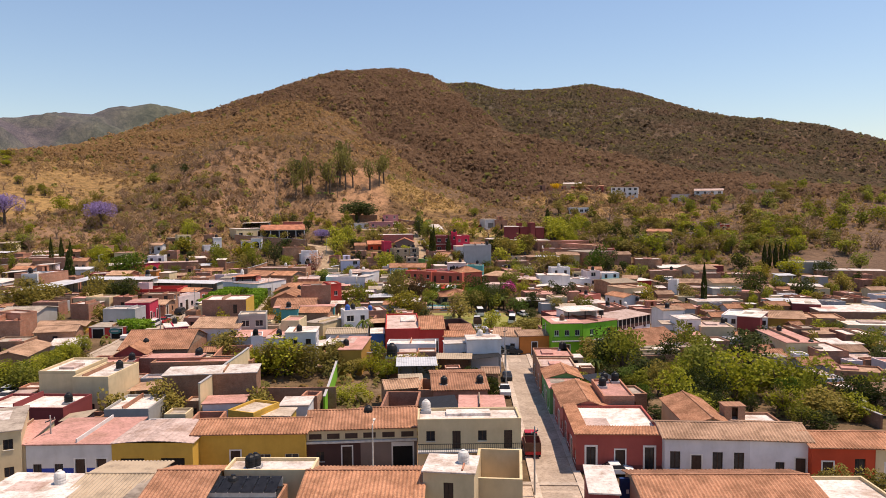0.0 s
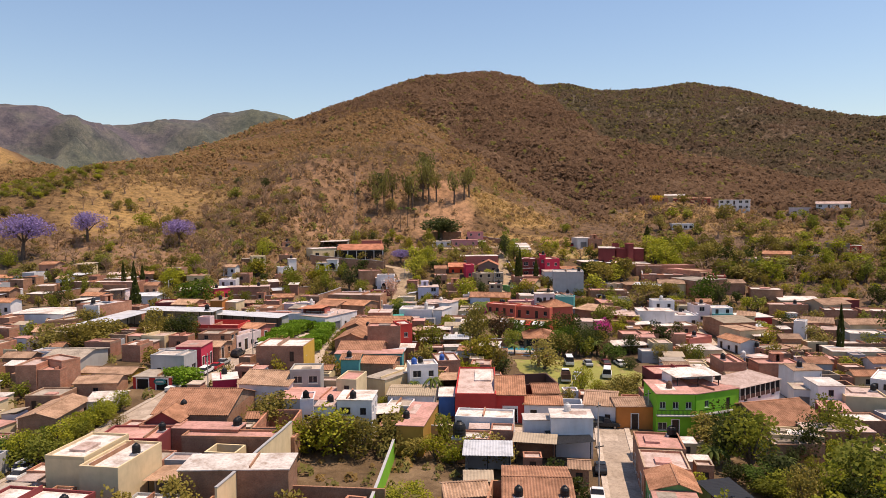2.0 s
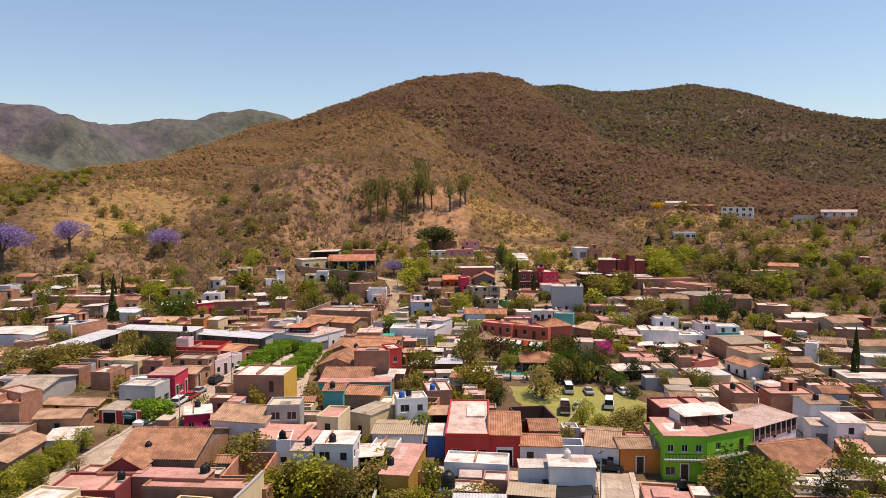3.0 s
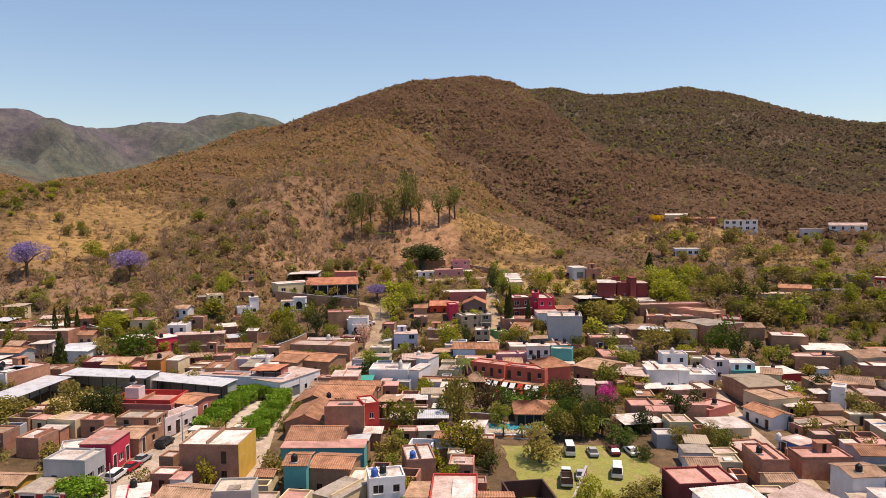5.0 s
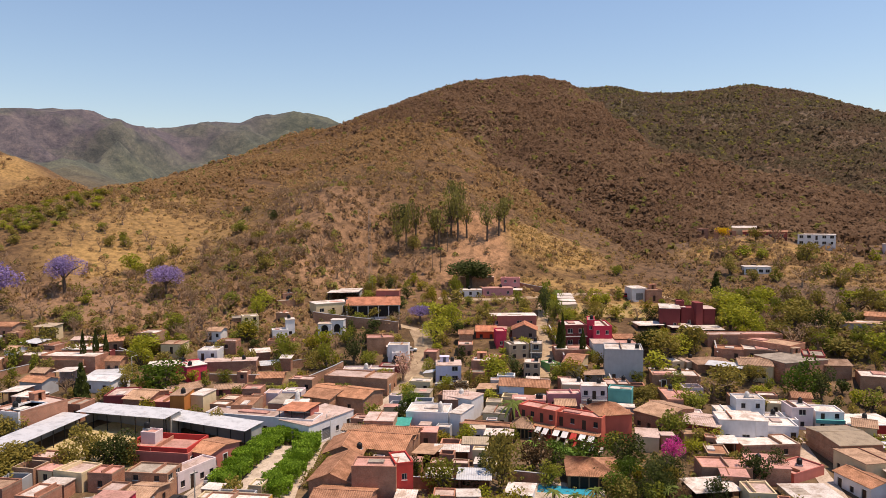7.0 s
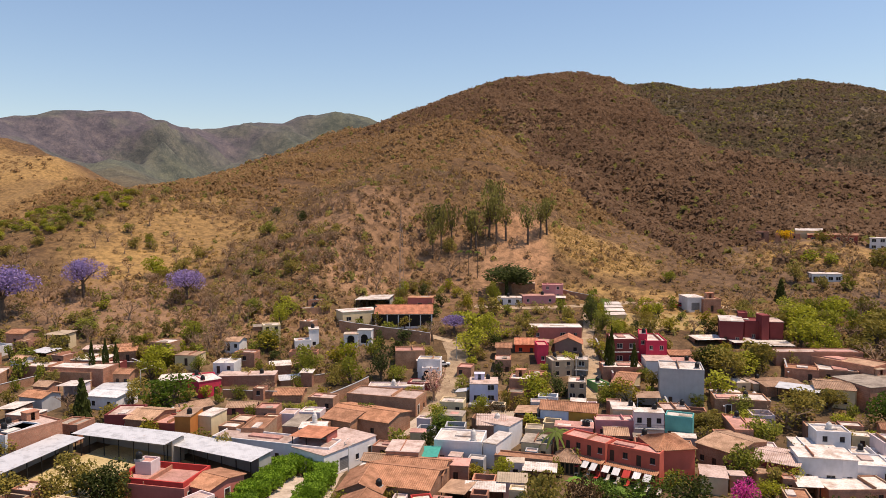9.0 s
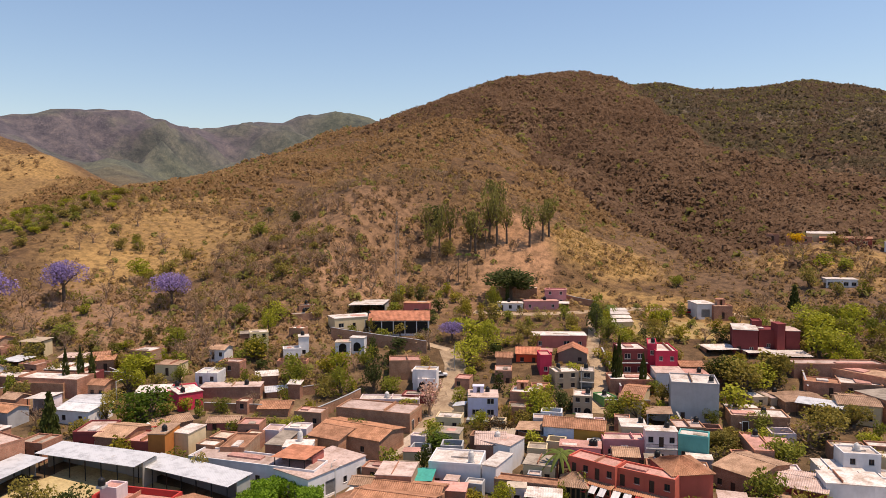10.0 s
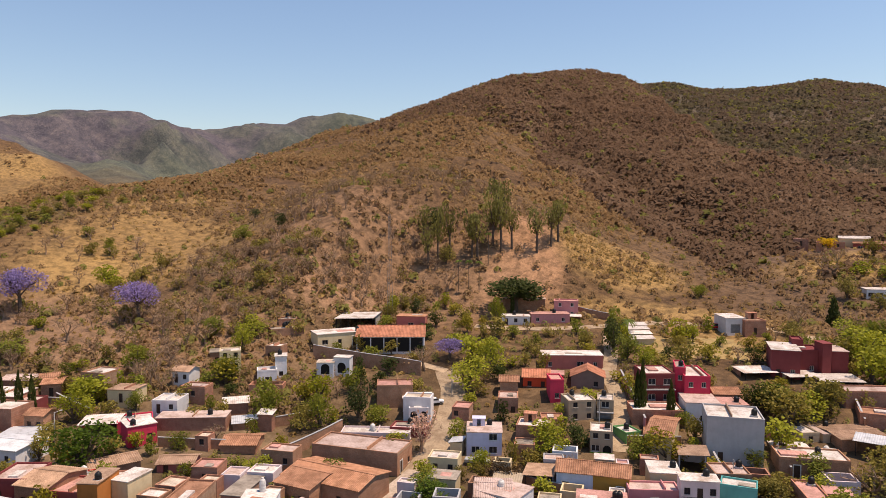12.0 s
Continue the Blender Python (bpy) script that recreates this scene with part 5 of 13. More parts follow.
house(88.3, 237.4, 0.7, 10.8, 8.0, 4.6, 8, "gx", "cream", "tan", front="-,d", rise=1.0)
house(82.9, 222.1, 0.1, 9.0, 7.0, 5.0, -0, "flat", "grey", "white")
house(79.5, 216.8, -0.1, 12.3, 5.0, 3.4, 8, "flat", "brown", "white", front="w,d,w")
house(75.2, 207.8, -0.6, 12.4, 6.0, 3.6, 3, "flat", "cream", "white", front="w,w,w")
house(73.2, 278.6, 6.1, 10.2, 8.0, 4.0, -8, "flat", "brown", "white")
house(42.5, 281.2, 7.6, 8.2, 8.0, 4.2, -3, "gx", "cream", "tan", front="w", rise=0.9)
house(58.7, 286.7, 8.1, 5.6, 8.0, 5.6, -10, "flat", "brick_red", "grey", front="d")
house(63.3, 284.1, 7.4, 7.0, 7.0, 4.2, 7, "gx", "brown", "tan", rise=0.9)
house(68.1, 173.3, -1.7, 3.7, 10.0, 6.2, -30, "flat", "white", "white", front="w,w", storeys=2)
house(71.9, 170.7, -1.8, 5.2, 10.9, 6.4, -31, "flat", "maroon", "white", front="w,-")
house(73.3, 171.2, -1.8, 1.7, 8.0, 6.0, -1, "flat", "white", "white", front="w", storeys=2)
house(82.2, 177.7, -1.6, 8.8, 9.0, 4.6, -13, "gx", "ochre", "tan", front="-,d", rise=1.2)
house(96.9, 197.3, -1.0, 7.0, 11.5, 5.0, -20, "flat", "maroon", "white", front="d")
house(104.4, 189.0, -1.3, 17.9, 12.0, 4.4, -7, "flat", "brown", "white")
house(91.9, 179.6, -1.5, 10.6, 9.0, 4.2, -11, "flat", "brown", "tan", front="w,-")
house(70.7, 149.6, -2.2, 6.5, 15.4, 5.2, -0, "flat", "cream", "pink", front="D,D")
house(91.0, 161.2, -2.2, 6.6, 8.0, 4.0, -1, "flat", "brick", "white")
house(74.7, 141.7, -2.0, 5.8, 9.4, 4.2, -0, "flat", "brick", "white")
house(70.8, 121.2, -1.6, 7.8, 5.4, 4.0, -16, "flat", "brown", "tan")
house(99.8, 170.4, -1.8, 12.4, 9.0, 4.2, -8, "flat", "cream", "white", front="w,w")
house(131.9, 273.5, 4.8, 16.7, 10.0, 4.2, -13, "flat", "grey", "white")
house(114.0, 233.8, 0.7, 9.4, 5.0, 3.6, -12, "shed", "brown", "white")
house(77.8, 241.9, 1.0, 8.2, 8.0, 3.8, -15, "gx", "brown", "tan", rise=1.0)
house(87.7, 223.0, 0.0, 12.3, 10.0, 4.0, -15, "flat", "brown", "tan", front="w,w")
house(100.8, 255.9, 2.4, 11.8, 8.0, 4.0, -3, "flat", "brick", "tan")
house(143.7, 263.5, 3.1, 22.8, 8.0, 3.6, -14, "flat", "brown", "white")
house(-23.1, 250.0, 5.2, 6.4, 6.0, 4.6, 2, "gx", "light_blue", "terra", front="D,-", rise=1.2)
house(-16.6, 250.0, 5.2, 6.2, 6.0, 4.6, -1, "gx", "ochre", "terra", front="-,D", rise=1.2)
house(5.4, 271.5, 7.2, 10.4, 9.3, 9.2, 2, "flat", "concrete", "white", front="d,w")
house(-0.1, 284.7, 10.2, 7.0, 8.0, 5.0, 9, "flat", "white", "whitepink", front="w")
house(6.3, 285.3, 10.3, 5.9, 6.0, 4.6, 12, "flat", "pink", "pink", front="w,-")
house(18.9, 268.3, 6.1, 12.2, 6.6, 4.2, 5, "flat", "brown", "white", front="D,-")
house(-2.3, 246.2, 4.5, 6.2, 3.5, 7.0, 8, "flat", "pinkwhite", "white", front="w,d,w", storeys=2, extra="rail")
house(4.4, 249.0, 4.5, 5.8, 4.0, 5.8, -8, "flat", "teal", "white", front="W,W")
house(3.4, 256.3, 5.2, 6.2, 5.7, 4.8, 12, "flat", "brown", "whitepink")
house(-9.7, 246.8, 4.8, 8.5, 4.1, 4.2, 12, "flat", "pink", "whitepink", front="w,D,-")
house(-2.0, 248.6, 4.8, 6.5, 2.0, 3.6, 10, "flat", "pink", "pink", front="w,D,w")
house(-7.9, 253.7, 5.4, 5.3, 6.0, 4.6, 8, "flat", "cream", "white", front="w")
house(-17.8, 240.3, 4.4, 8.1, 4.2, 4.4, 4, "flat", "pink", "pink", front="w,w")
house(-35.7, 237.6, 4.2, 6.0, 8.1, 5.0, 12, "gx", "brick", "whitepink", front="-,d", rise=0.8)
house(-9.6, 292.1, 12.3, 6.9, 8.7, 7.0, 17, "flat", "maroon", "white", front="W,W", storeys=2, extra="rail")
house(-4.0, 293.8, 12.6, 2.3, 8.0, 8.0, 2, "flat", "crimson", "whitepink", front="w", storeys=2)
house(-1.3, 293.7, 12.0, 5.6, 11.2, 7.2, 11, "flat", "crimson", "white", front="w,w", lower="w,w", storeys=2)
house(21.5, 315.6, 15.1, 6.5, 11.0, 7.0, -2, "flat", "maroon", "white", front="d,w")
house(27.4, 317.9, 15.5, 5.3, 7.0, 6.2, 9, "flat", "maroon", "maroon", front="w")
house(30.4, 315.0, 15.1, 2.2, 4.0, 8.6, 17, "flat", "maroon", "maroon")
house(33.9, 319.0, 15.2, 3.8, 8.0, 6.4, 6, "flat", "maroon", "whitepink")
house(25.4, 321.3, 16.2, 2.6, 5.0, 7.2, -1, "flat", "maroon", "maroon")
house(42.0, 301.5, 12.2, 23.1, 5.6, 4.0, 13, "flat", "brick", "whitepink")
house(5.6, 292.1, 12.0, 5.7, 6.0, 3.4, 12, "gx", "brown", "terra", rise=0.8)
house(-9.4, 281.9, 10.1, 10.7, 7.0, 3.4, 12, "flat", "brick", "white")
house(-8.1, 268.4, 7.3, 4.9, 8.0, 5.0, -8, "mono", "cream", "terra", rise=1.0)
house(-31.9, 287.6, 11.7, 3.1, 6.0, 5.4, 17, "flat", "crimson", "pink", front="w")
house(-30.7, 273.7, 8.7, 4.8, 5.0, 3.0, 12, "flat", "brick", "terra", front="w,w")
house(11.8, 346.6, 20.2, 5.6, 8.8, 4.6, 17, "flat", "white", "white", front="G")
house(17.4, 345.3, 20.0, 6.0, 7.0, 4.4, 17, "flat", "brick", "tan", front="d")
house(-94.7, 317.4, 21.1, 11.0, 12.2, 3.4, 11, "shed", "grey", "white")
house(-94.8, 301.9, 18.4, 12.5, 7.0, 4.0, 42, "flat", "cream", "white", front="W,w,D")
house(-79.1, 321.5, 20.5, 8.5, 5.0, 4.2, 9, "flat", "salmon", "terra", front="W")
house(-85.9, 287.0, 14.4, 4.2, 3.0, 4.4, 7, "flat", "white", "white", front="A")
house(-89.8, 285.2, 14.3, 4.3, 4.0, 3.4, 17, "flat", "white", "cream", front="A")
house(-113.6, 278.8, 15.2, 5.2, 5.0, 5.4, 33, "flat", "cream", "white", front="w,w", storeys=2)
house(-60.7, 272.4, 8.8, 6.2, 4.1, 5.6, 8, "flat", "white", "cream", front="W")
house(-60.4, 271.7, 8.5, 4.3, 5.0, 3.8, 17, "flat", "white", "tan", front="A,A")
house(-68.8, 235.4, 4.8, 7.7, 11.0, 3.8, -11, "gx", "brown", "terra", front="-,d", rise=0.9)
house(-72.3, 224.0, 4.5, 5.6, 4.2, 4.6, 17, "flat", "white", "white")
house(-112.2, 243.0, 8.2, 5.7, 6.0, 4.2, 53, "flat", "crimson", "white", front="-,d")
house(-108.4, 216.8, 6.6, 6.5, 9.0, 4.2, 2, "gx", "brown", "tan", front="w,w", rise=1.0)
house(-98.8, 217.1, 5.9, 3.4, 7.0, 6.0, 13, "flat", "orange", "tan", front="w")
house(-95.8, 221.3, 5.9, 3.5, 6.0, 5.0, 0, "flat", "cream", "white")
house(-114.8, 216.7, 7.0, 6.3, 8.0, 4.2, 17, "flat", "maroon", "whitepink", front="d,w")
house(-103.0, 216.6, 6.2, 5.8, 7.0, 4.0, 7, "flat", "brick_red", "pink", front="w,w")
house(-84.4, 222.0, 5.1, 5.0, 8.9, 4.2, 11, "flat", "brown", "terra", front="w,-")
house(-78.1, 227.9, 4.9, 3.6, 9.0, 3.6, 5, "flat", "brick", "grey")
house(-150.3, 246.4, 11.4, 8.8, 8.0, 3.6, 10, "flat", "brick", "white", front="w,-")
house(-146.2, 255.5, 12.5, 4.3, 7.0, 3.2, 31, "gx", "brown", "terra", front="d", rise=0.7)
house(-51.2, 275.5, 9.1, 3.9, 5.0, 3.0, 3, "flat", "brick", "pink", front="w,-")
house(84.2, 322.6, 13.9, 18.0, 6.0, 3.6, 2, "flat", "grey", "tan", front="w,w,w,w,w,w")
house(91.0, 329.0, 15.0, 10.5, 7.0, 4.0, -16, "gx", "brown", "terra", rise=1.0)
house(62.6, 388.4, 26.6, 10.5, 7.0, 3.4, 2, "flat", "white", "white", front="W,W,W,W")
house(48.4, 446.4, 40.9, 5.4, 5.0, 3.0, -7, "flat", "brick", "white", front="d")
house(58.3, 441.1, 40.1, 10.1, 6.0, 3.0, -9, "flat", "brick", "terra", front="w,w")
house(67.8, 445.6, 41.1, 10.8, 7.0, 3.4, -10, "gx", "cream", "white", rise=0.8)
house(76.6, 441.2, 39.3, 19.6, 8.0, 3.4, -12, "gx", "brick_red", "terra", front="W,W,W,W", rise=0.8)
house(98.3, 435.2, 36.2, 16.0, 8.0, 5.6, -15, "flat", "white", "white", front="W,W,d,W,W", lower="W,d,W,W,w", storeys=2)
house(146.0, 426.0, 33.6, 16.0, 9.0, 5.6, -18, "gx", "white", "whitepink", front="W,d,W,W", storeys=2, rise=1.2)
house(150.6, 415.6, 33.2, 10.0, 5.0, 3.0, -18, "flat", "white", "cream", front="W,W,W")
house(132.2, 434.0, 33.0, 11.0, 7.0, 4.4, -14, "flat", "pinkwhite", "grey", front="W,W")
house(119.0, 342.6, 17.7, 8.0, 6.0, 4.8, -8, "flat", "grey_brown", "grey", front="w,w")
house(125.8, 344.0, 18.2, 5.0, 5.0, 3.4, -8, "flat", "red", "white", front="W")
house(102.0, 330.0, 15.9, 13.0, 4.0, 2.4, 2, "flat", "grey", "white", front="w,-,w")
house(171.7, 417.3, 35.3, 17.9, 9.0, 4.0, -22, "flat", "cream", "terra_bright", front="W,W,W")
house(48.9, 297.1, 11.1, 18.0, 9.0, 4.0, -40, "flat", "brick", "tan", front="d,w")
house(-61.8, 105.2, 0.0, 5.8, 9.8, 6.8, -0, "flat", "cream", "white", front="-,d")
house(-55.6, 103.5, -0.0, 5.5, 10.1, 6.4, 0, "flat", "cream", "white", front="w")
house(-59.6, 91.4, 0.1, 12.0, 7.2, 4.6, -1, "flat", "maroon", "white", front="d,w")
house(-14.3, 191.6, 2.3, 4.6, 5.3, 3.0, -3, "shed", "white", "white")
house(-17.6, 226.6, 3.6, 5.0, 5.0, 2.6, 0, "hip", "wood", "tan", rise=1.8, extra="open")
house(-137.6, 192.9, 7.6, 15.8, 12.0, 3.6, 8, "vault", "white", "white")
house(16.2, 95.3, -0.1, 11.4, 3.4, 4.6, -90, "mono", "salmon", "terra", front="D,W,D,W", rise=0.9)
house(22.2, 95.2, -0.2, 4.2, 9.5, 5.9, 0, "flat", "brick", "pink", front="D,w")
house(16.6, 104.0, -0.3, 6.2, 5.2, 4.4, -90, "flat", "green", "pink", front="D,W")
house(15.7, 110.2, -0.4, 6.4, 3.2, 4.6, -90, "mono", "green", "terra", front="W,D", rise=0.9)
house(16.9, 117.1, -0.5, 7.2, 6.0, 5.0, -90, "flat", "brick", "whitepink", front="w,D,w")
house(17.2, 124.6, -0.5, 7.4, 6.6, 5.2, -90, "flat", "brown", "pink", front="w,D,w")
house(30.6, 88.6, -0.1, 12.0, 3.0, 4.4, -90, "mono", "cream", "terra", rise=0.9)
house(37.5, 86.0, 0.0, 8.0, 5.5, 4.0, 0, "flat", "brown", "white")
house(-77.6, 163.4, 4.1, 5.6, 7.2, 5.2, 8, "flat", "crimson", "pink", front="w", right="D,W,D")
house(-78.4, 156.2, 3.8, 7.4, 5.8, 4.9, 2, "flat", "concrete", "white", front="w,w", right="W,W")
house(-76.6, 171.6, 4.4, 4.6, 7.6, 3.3, 4, "gx", "brown", "tan", front="w", right="D,w", rise=0.7)
house(26.3, 104.0, -0.4, 4.5, 5.0, 3.4, 8, "flat", "brown", "grey", front="d")

# the upper town, between the plaza and the foot of the hill
house(-79.5, 304.6, 17.3, 18.5, 6.2, 4.4, 17, "mono", "white", "terra_bright", rise=2.0, extra="open")
house(-41.1, 342.6, 20.6, 11.9, 5.0, 3.4, 18, "flat", "pink", "pink", front="w,-,w")
house(-36.8, 350.3, 21.5, 7.6, 5.0, 5.7, 7, "flat", "pink", "pink", front="w,w", storeys=2)
house(-50.8, 338.0, 20.6, 8.6, 5.0, 2.9, 11, "flat", "white", "white", front="d,w,w")
house(-50.6, 351.2, 22.6, 13.7, 3.0, 4.6, 10, "flat", "brown", "whitepink")
house(-33.3, 345.6, 20.8, 3.1, 3.0, 2.2, 6, "shed", "brown", "white")
house(-12.9, 325.5, 18.4, 6.3, 2.6, 2.2, 19, "metal", "cream", "white")
house(-13.6, 329.5, 19.1, 6.0, 2.6, 2.2, 20, "metal", "cream", "white")
house(-14.2, 335.5, 19.4, 5.7, 2.6, 2.2, 21, "metal", "cream", "white")
house(-14.8, 339.5, 19.9, 5.4, 2.6, 2.2, 23, "metal", "cream", "white")
house(-30.2, 306.1, 15.2, 15.3, 6.0, 4.0, 14, "flat", "salmon", "white", front="w,-,W,w")
house(-37.4, 294.2, 12.5, 6.4, 6.0, 3.3, 9, "gx", "red_orange", "terra_bright", front="w,d", rise=1.3)
house(-32.3, 294.4, 12.8, 3.2, 5.0, 3.7, 7, "flat", "red", "pink", front="w")
house(-25.1, 296.2, 13.0, 7.8, 7.0, 3.4, 5, "gy", "grey_brown", "terra_bright", front="-,w", rise=1.7)
house(-43.0, 288.1, 11.9, 4.3, 4.0, 3.7, 11, "gx", "brown", "terra", rise=0.9)
house(-41.8, 281.2, 9.5, 4.5, 6.0, 4.2, 11, "flat", "brick", "whitepink", front="w,d")
house(-25.8, 280.4, 9.4, 6.2, 6.0, 5.2, 24, "flat", "tan_wall", "white", front="w,w", lower="w,w", storeys=2)
house(-19.9, 282.0, 9.4, 3.6, 6.0, 5.3, 3, "flat", "tan_wall", "white", front="W", lower="G", storeys=2, extra="rail")
house(-43.2, 263.0, 6.1, 7.1, 7.0, 5.3, 13, "flat", "shadewhite", "whitepink", front="-,W", lower="W,W", storeys=2)
house(-19.8, 268.0, 6.9, 4.5, 6.0, 5.1, 4, "flat", "tan_wall", "white", front="w,w", lower="W,A", storeys=2, extra="greenlow")
house(-14.9, 272.4, 8.0, 3.6, 5.0, 2.8, 35, "flat", "green", "white", front="w")
house(-8.9, 273.8, 8.0, 4.8, 5.0, 2.2, -0, "gx", "brown", "terra", front="w", rise=0.8)
house(-102.7, 278.1, 12.5, 4.8, 4.0, 4.0, 31, "flat", "white", "white", front="d")
house(-100.7, 281.6, 13.3, 2.9, 4.0, 6.1, 29, "flat", "white", "white", front="w")
house(-106.0, 288.7, 16.1, 4.4, 4.0, 4.3, 3, "flat", "brown", "white", front="d,w")
house(-100.0, 273.7, 11.1, 8.2, 4.0, 2.9, 17, "ruin", "brick", "soil")
house(-68.4, 277.8, 9.9, 8.4, 6.0, 5.6, 20, "flat", "brown", "pink")
house(-62.6, 277.2, 9.4, 6.7, 5.0, 3.6, 19, "flat", "white", "white", front="A,w")
house(-60.6, 266.0, 6.8, 7.8, 4.5, 2.6, 5, "flat", "maroon", "pink", front="d,-")
house(-65.6, 251.4, 5.0, 18.4, 8.0, 4.8, -2, "flat", "brown", "whitepink", right="D,w")
house(-66.6, 261.5, 6.4, 14.7, 4.5, 2.8, 14, "flat", "pinkwhite", "white", right="w")
house(-101.5, 262.3, 9.2, 5.4, 4.0, 3.3, 33, "metal", "brick", "white")
house(-95.4, 256.8, 8.0, 5.7, 4.0, 2.2, 32, "metal", "brown", "silver")
house(-90.9, 248.2, 6.8, 7.1, 7.0, 2.2, 16, "gx", "brown", "terra", rise=0.8)
house(-132.5, 233.5, 8.5, 8.4, 9.0, 2.5, 20, "metal", "cream", "silver", front="w,w")
house(-122.2, 243.7, 8.6, 7.3, 6.0, 3.1, 27, "shed", "crimson", "white")
house(-116.7, 247.3, 8.4, 7.1, 6.0, 3.3, 40, "flat", "crimson", "white", front="-,d", right="w")
house(-105.7, 252.5, 8.1, 14.7, 5.0, 3.7, 20, "flat", "brick", "whitepink")
house(-107.5, 230.0, 6.4, 8.6, 6.0, 2.7, 55, "gx", "brown", "tan", rise=0.8)
house(-105.8, 222.3, 5.6, 3.9, 6.0, 3.6, 43, "flat", "red", "grey", front="w,w")
house(-100.5, 224.8, 5.8, 5.3, 5.0, 3.1, 19, "flat", "brick", "white", front="-,w")
house(-96.9, 235.5, 6.3, 6.7, 5.0, 2.3, 20, "gx", "salmon", "tan", front="d,w", rise=0.6)
house(-157.7, 257.2, 12.5, 7.6, 6.0, 2.8, 16, "gx", "brown", "whitepink", rise=0.5)
house(-152.3, 260.0, 12.4, 4.1, 5.0, 3.0, 46, "gx", "brown", "terra", rise=0.6)
house(-144.4, 245.1, 10.3, 7.3, 6.0, 3.8, 15, "flat", "maroon", "whitepink", front="w,d")
house(-118.4, 283.0, 15.7, 6.7, 5.0, 3.6, 34, "flat", "brown", "grey", front="w,w")
house(-110.3, 301.3, 19.8, 9.2, 6.0, 3.1, 41, "flat", "brown", "grey")
house(-111.6, 305.2, 21.8, 5.2, 4.0, 3.0, 29, "flat", "brick", "grey", front="W")
house(14.4, 310.3, 14.6, 8.2, 6.0, 2.2, 21, "shed", "brown", "white")
house(24.4, 310.7, 14.2, 7.5, 6.0, 2.2, 21, "shed", "brown", "white")
house(32.4, 309.7, 13.3, 9.7, 7.0, 2.8, 11, "shed", "brown", "white")
house(35.8, 304.3, 12.5, 9.7, 6.0, 2.8, 10, "flat", "brown", "whitepink")
house(14.7, 280.4, 8.3, 3.2, 6.0, 2.5, -9, "flat", "brown", "white", front="d")
house(20.1, 282.0, 8.1, 3.7, 6.0, 3.0, 22, "flat", "tan_wall", "white", front="w")
house(24.5, 283.2, 8.2, 4.0, 6.0, 2.7, 18, "flat", "tan_wall", "whitepink", front="d")
house(16.7, 273.8, 6.5, 7.0, 8.0, 2.8, 6, "flat", "grey_brown", "white", front="-,w")
house(23.1, 273.5, 6.4, 5.5, 6.0, 2.5, 9, "flat", "tan_wall", "white", front="w,w")
house(29.5, 283.1, 7.7, 10.2, 9.0, 3.2, 21, "gx", "brown", "tan", rise=0.4)
house(-86.0, 191.8, 4.6, 14.4, 9.4, 3.8, 3, "flat", "salmon", "pink", right="D,w,D")
house(-76.4, 193.2, 4.3, 6.0, 8.4, 4.0, -12, "gx", "salmon", "terra", right="w,D,w", rise=0.7)
house(-75.2, 183.2, 4.3, 3.4, 9.2, 4.0, -15, "flat", "pinkwhite", "whitepink", right="w,D,w,w")
house(-86.0, 191.8, 4.6, 13.6, 8.6, 4.6, 3, "ruin", "red", "soil")
house(-90.4, 193.2, 8.1, 3.2, 2.8, 2.4, 3, "flat", "pinkwhite", "pink", extra="store")

# the middle of the town, on both sides of the garden
house(26.5, 152.5, 6.6, 8.5, 5.5, 2.0, 20, "shed", "white", "white")
house(-100.4, 142.6, 2.4, 4.0, 7.0, 6.7, 11, "flat", "brick", "whitepink", front="w")
house(-96.3, 143.6, 2.6, 4.3, 7.0, 5.5, 12, "flat", "brick", "pink")
house(-97.0, 145.5, 3.0, 3.9, 7.0, 6.4, 69, "flat", "brick", "whitepink")
house(-90.1, 152.1, 3.3, 11.1, 5.0, 2.2, 3, "gx", "yellow", "tan", front="w,w", rise=0.7)
house(-78.1, 150.4, 2.6, 8.1, 7.0, 3.1, 4, "flat", "red", "grey", front="S,S", right="S,w", extra="oval")
house(-81.3, 137.6, 1.2, 4.9, 7.0, 3.0, 13, "gx", "white", "white", rise=0.7)
house(-82.9, 164.5, 3.6, 7.1, 7.0, 3.8, 31, "flat", "concrete", "white", front="w,W")
house(-78.9, 177.3, 4.5, 8.0, 5.2, 4.9, 5, "flat", "brown", "grey", front="w,w", right="W,W", storeys=2)
house(-63.6, 149.6, 1.9, 4.8, 6.0, 3.8, 28, "flat", "crimson", "white", front="w,d")
house(-57.4, 148.2, 1.8, 4.7, 6.0, 3.0, 26, "gx", "white", "tan", front="-,w", rise=0.9)
house(30.7, 247.5, 2.8, 7.8, 7.0, 3.8, 6, "flat", "white", "white", front="W,W")
house(34.5, 249.9, 2.9, 6.7, 5.0, 6.5, 7, "flat", "white", "white", front="w,w", storeys=2)
house(41.1, 247.1, 2.3, 6.9, 6.0, 3.5, 5, "flat", "white", "white", front="w,d,w")
house(45.8, 250.1, 2.5, 5.0, 6.0, 5.6, 10, "flat", "pinkwhite", "white", front="W", lower="w", storeys=2)
house(52.2, 250.7, 2.1, 6.3, 6.0, 5.2, 4, "flat", "white", "white", front="d,w", lower="w,w", storeys=2, extra="teal")
house(61.3, 253.3, 2.0, 11.8, 9.0, 2.4, 13, "flat", "red", "white")
house(81.9, 272.6, 4.4, 12.4, 8.0, 2.9, -2, "metal", "cream", "white", front="-,w")
house(75.5, 263.3, 2.9, 11.9, 6.0, 4.0, -0, "flat", "brown", "whitepink")
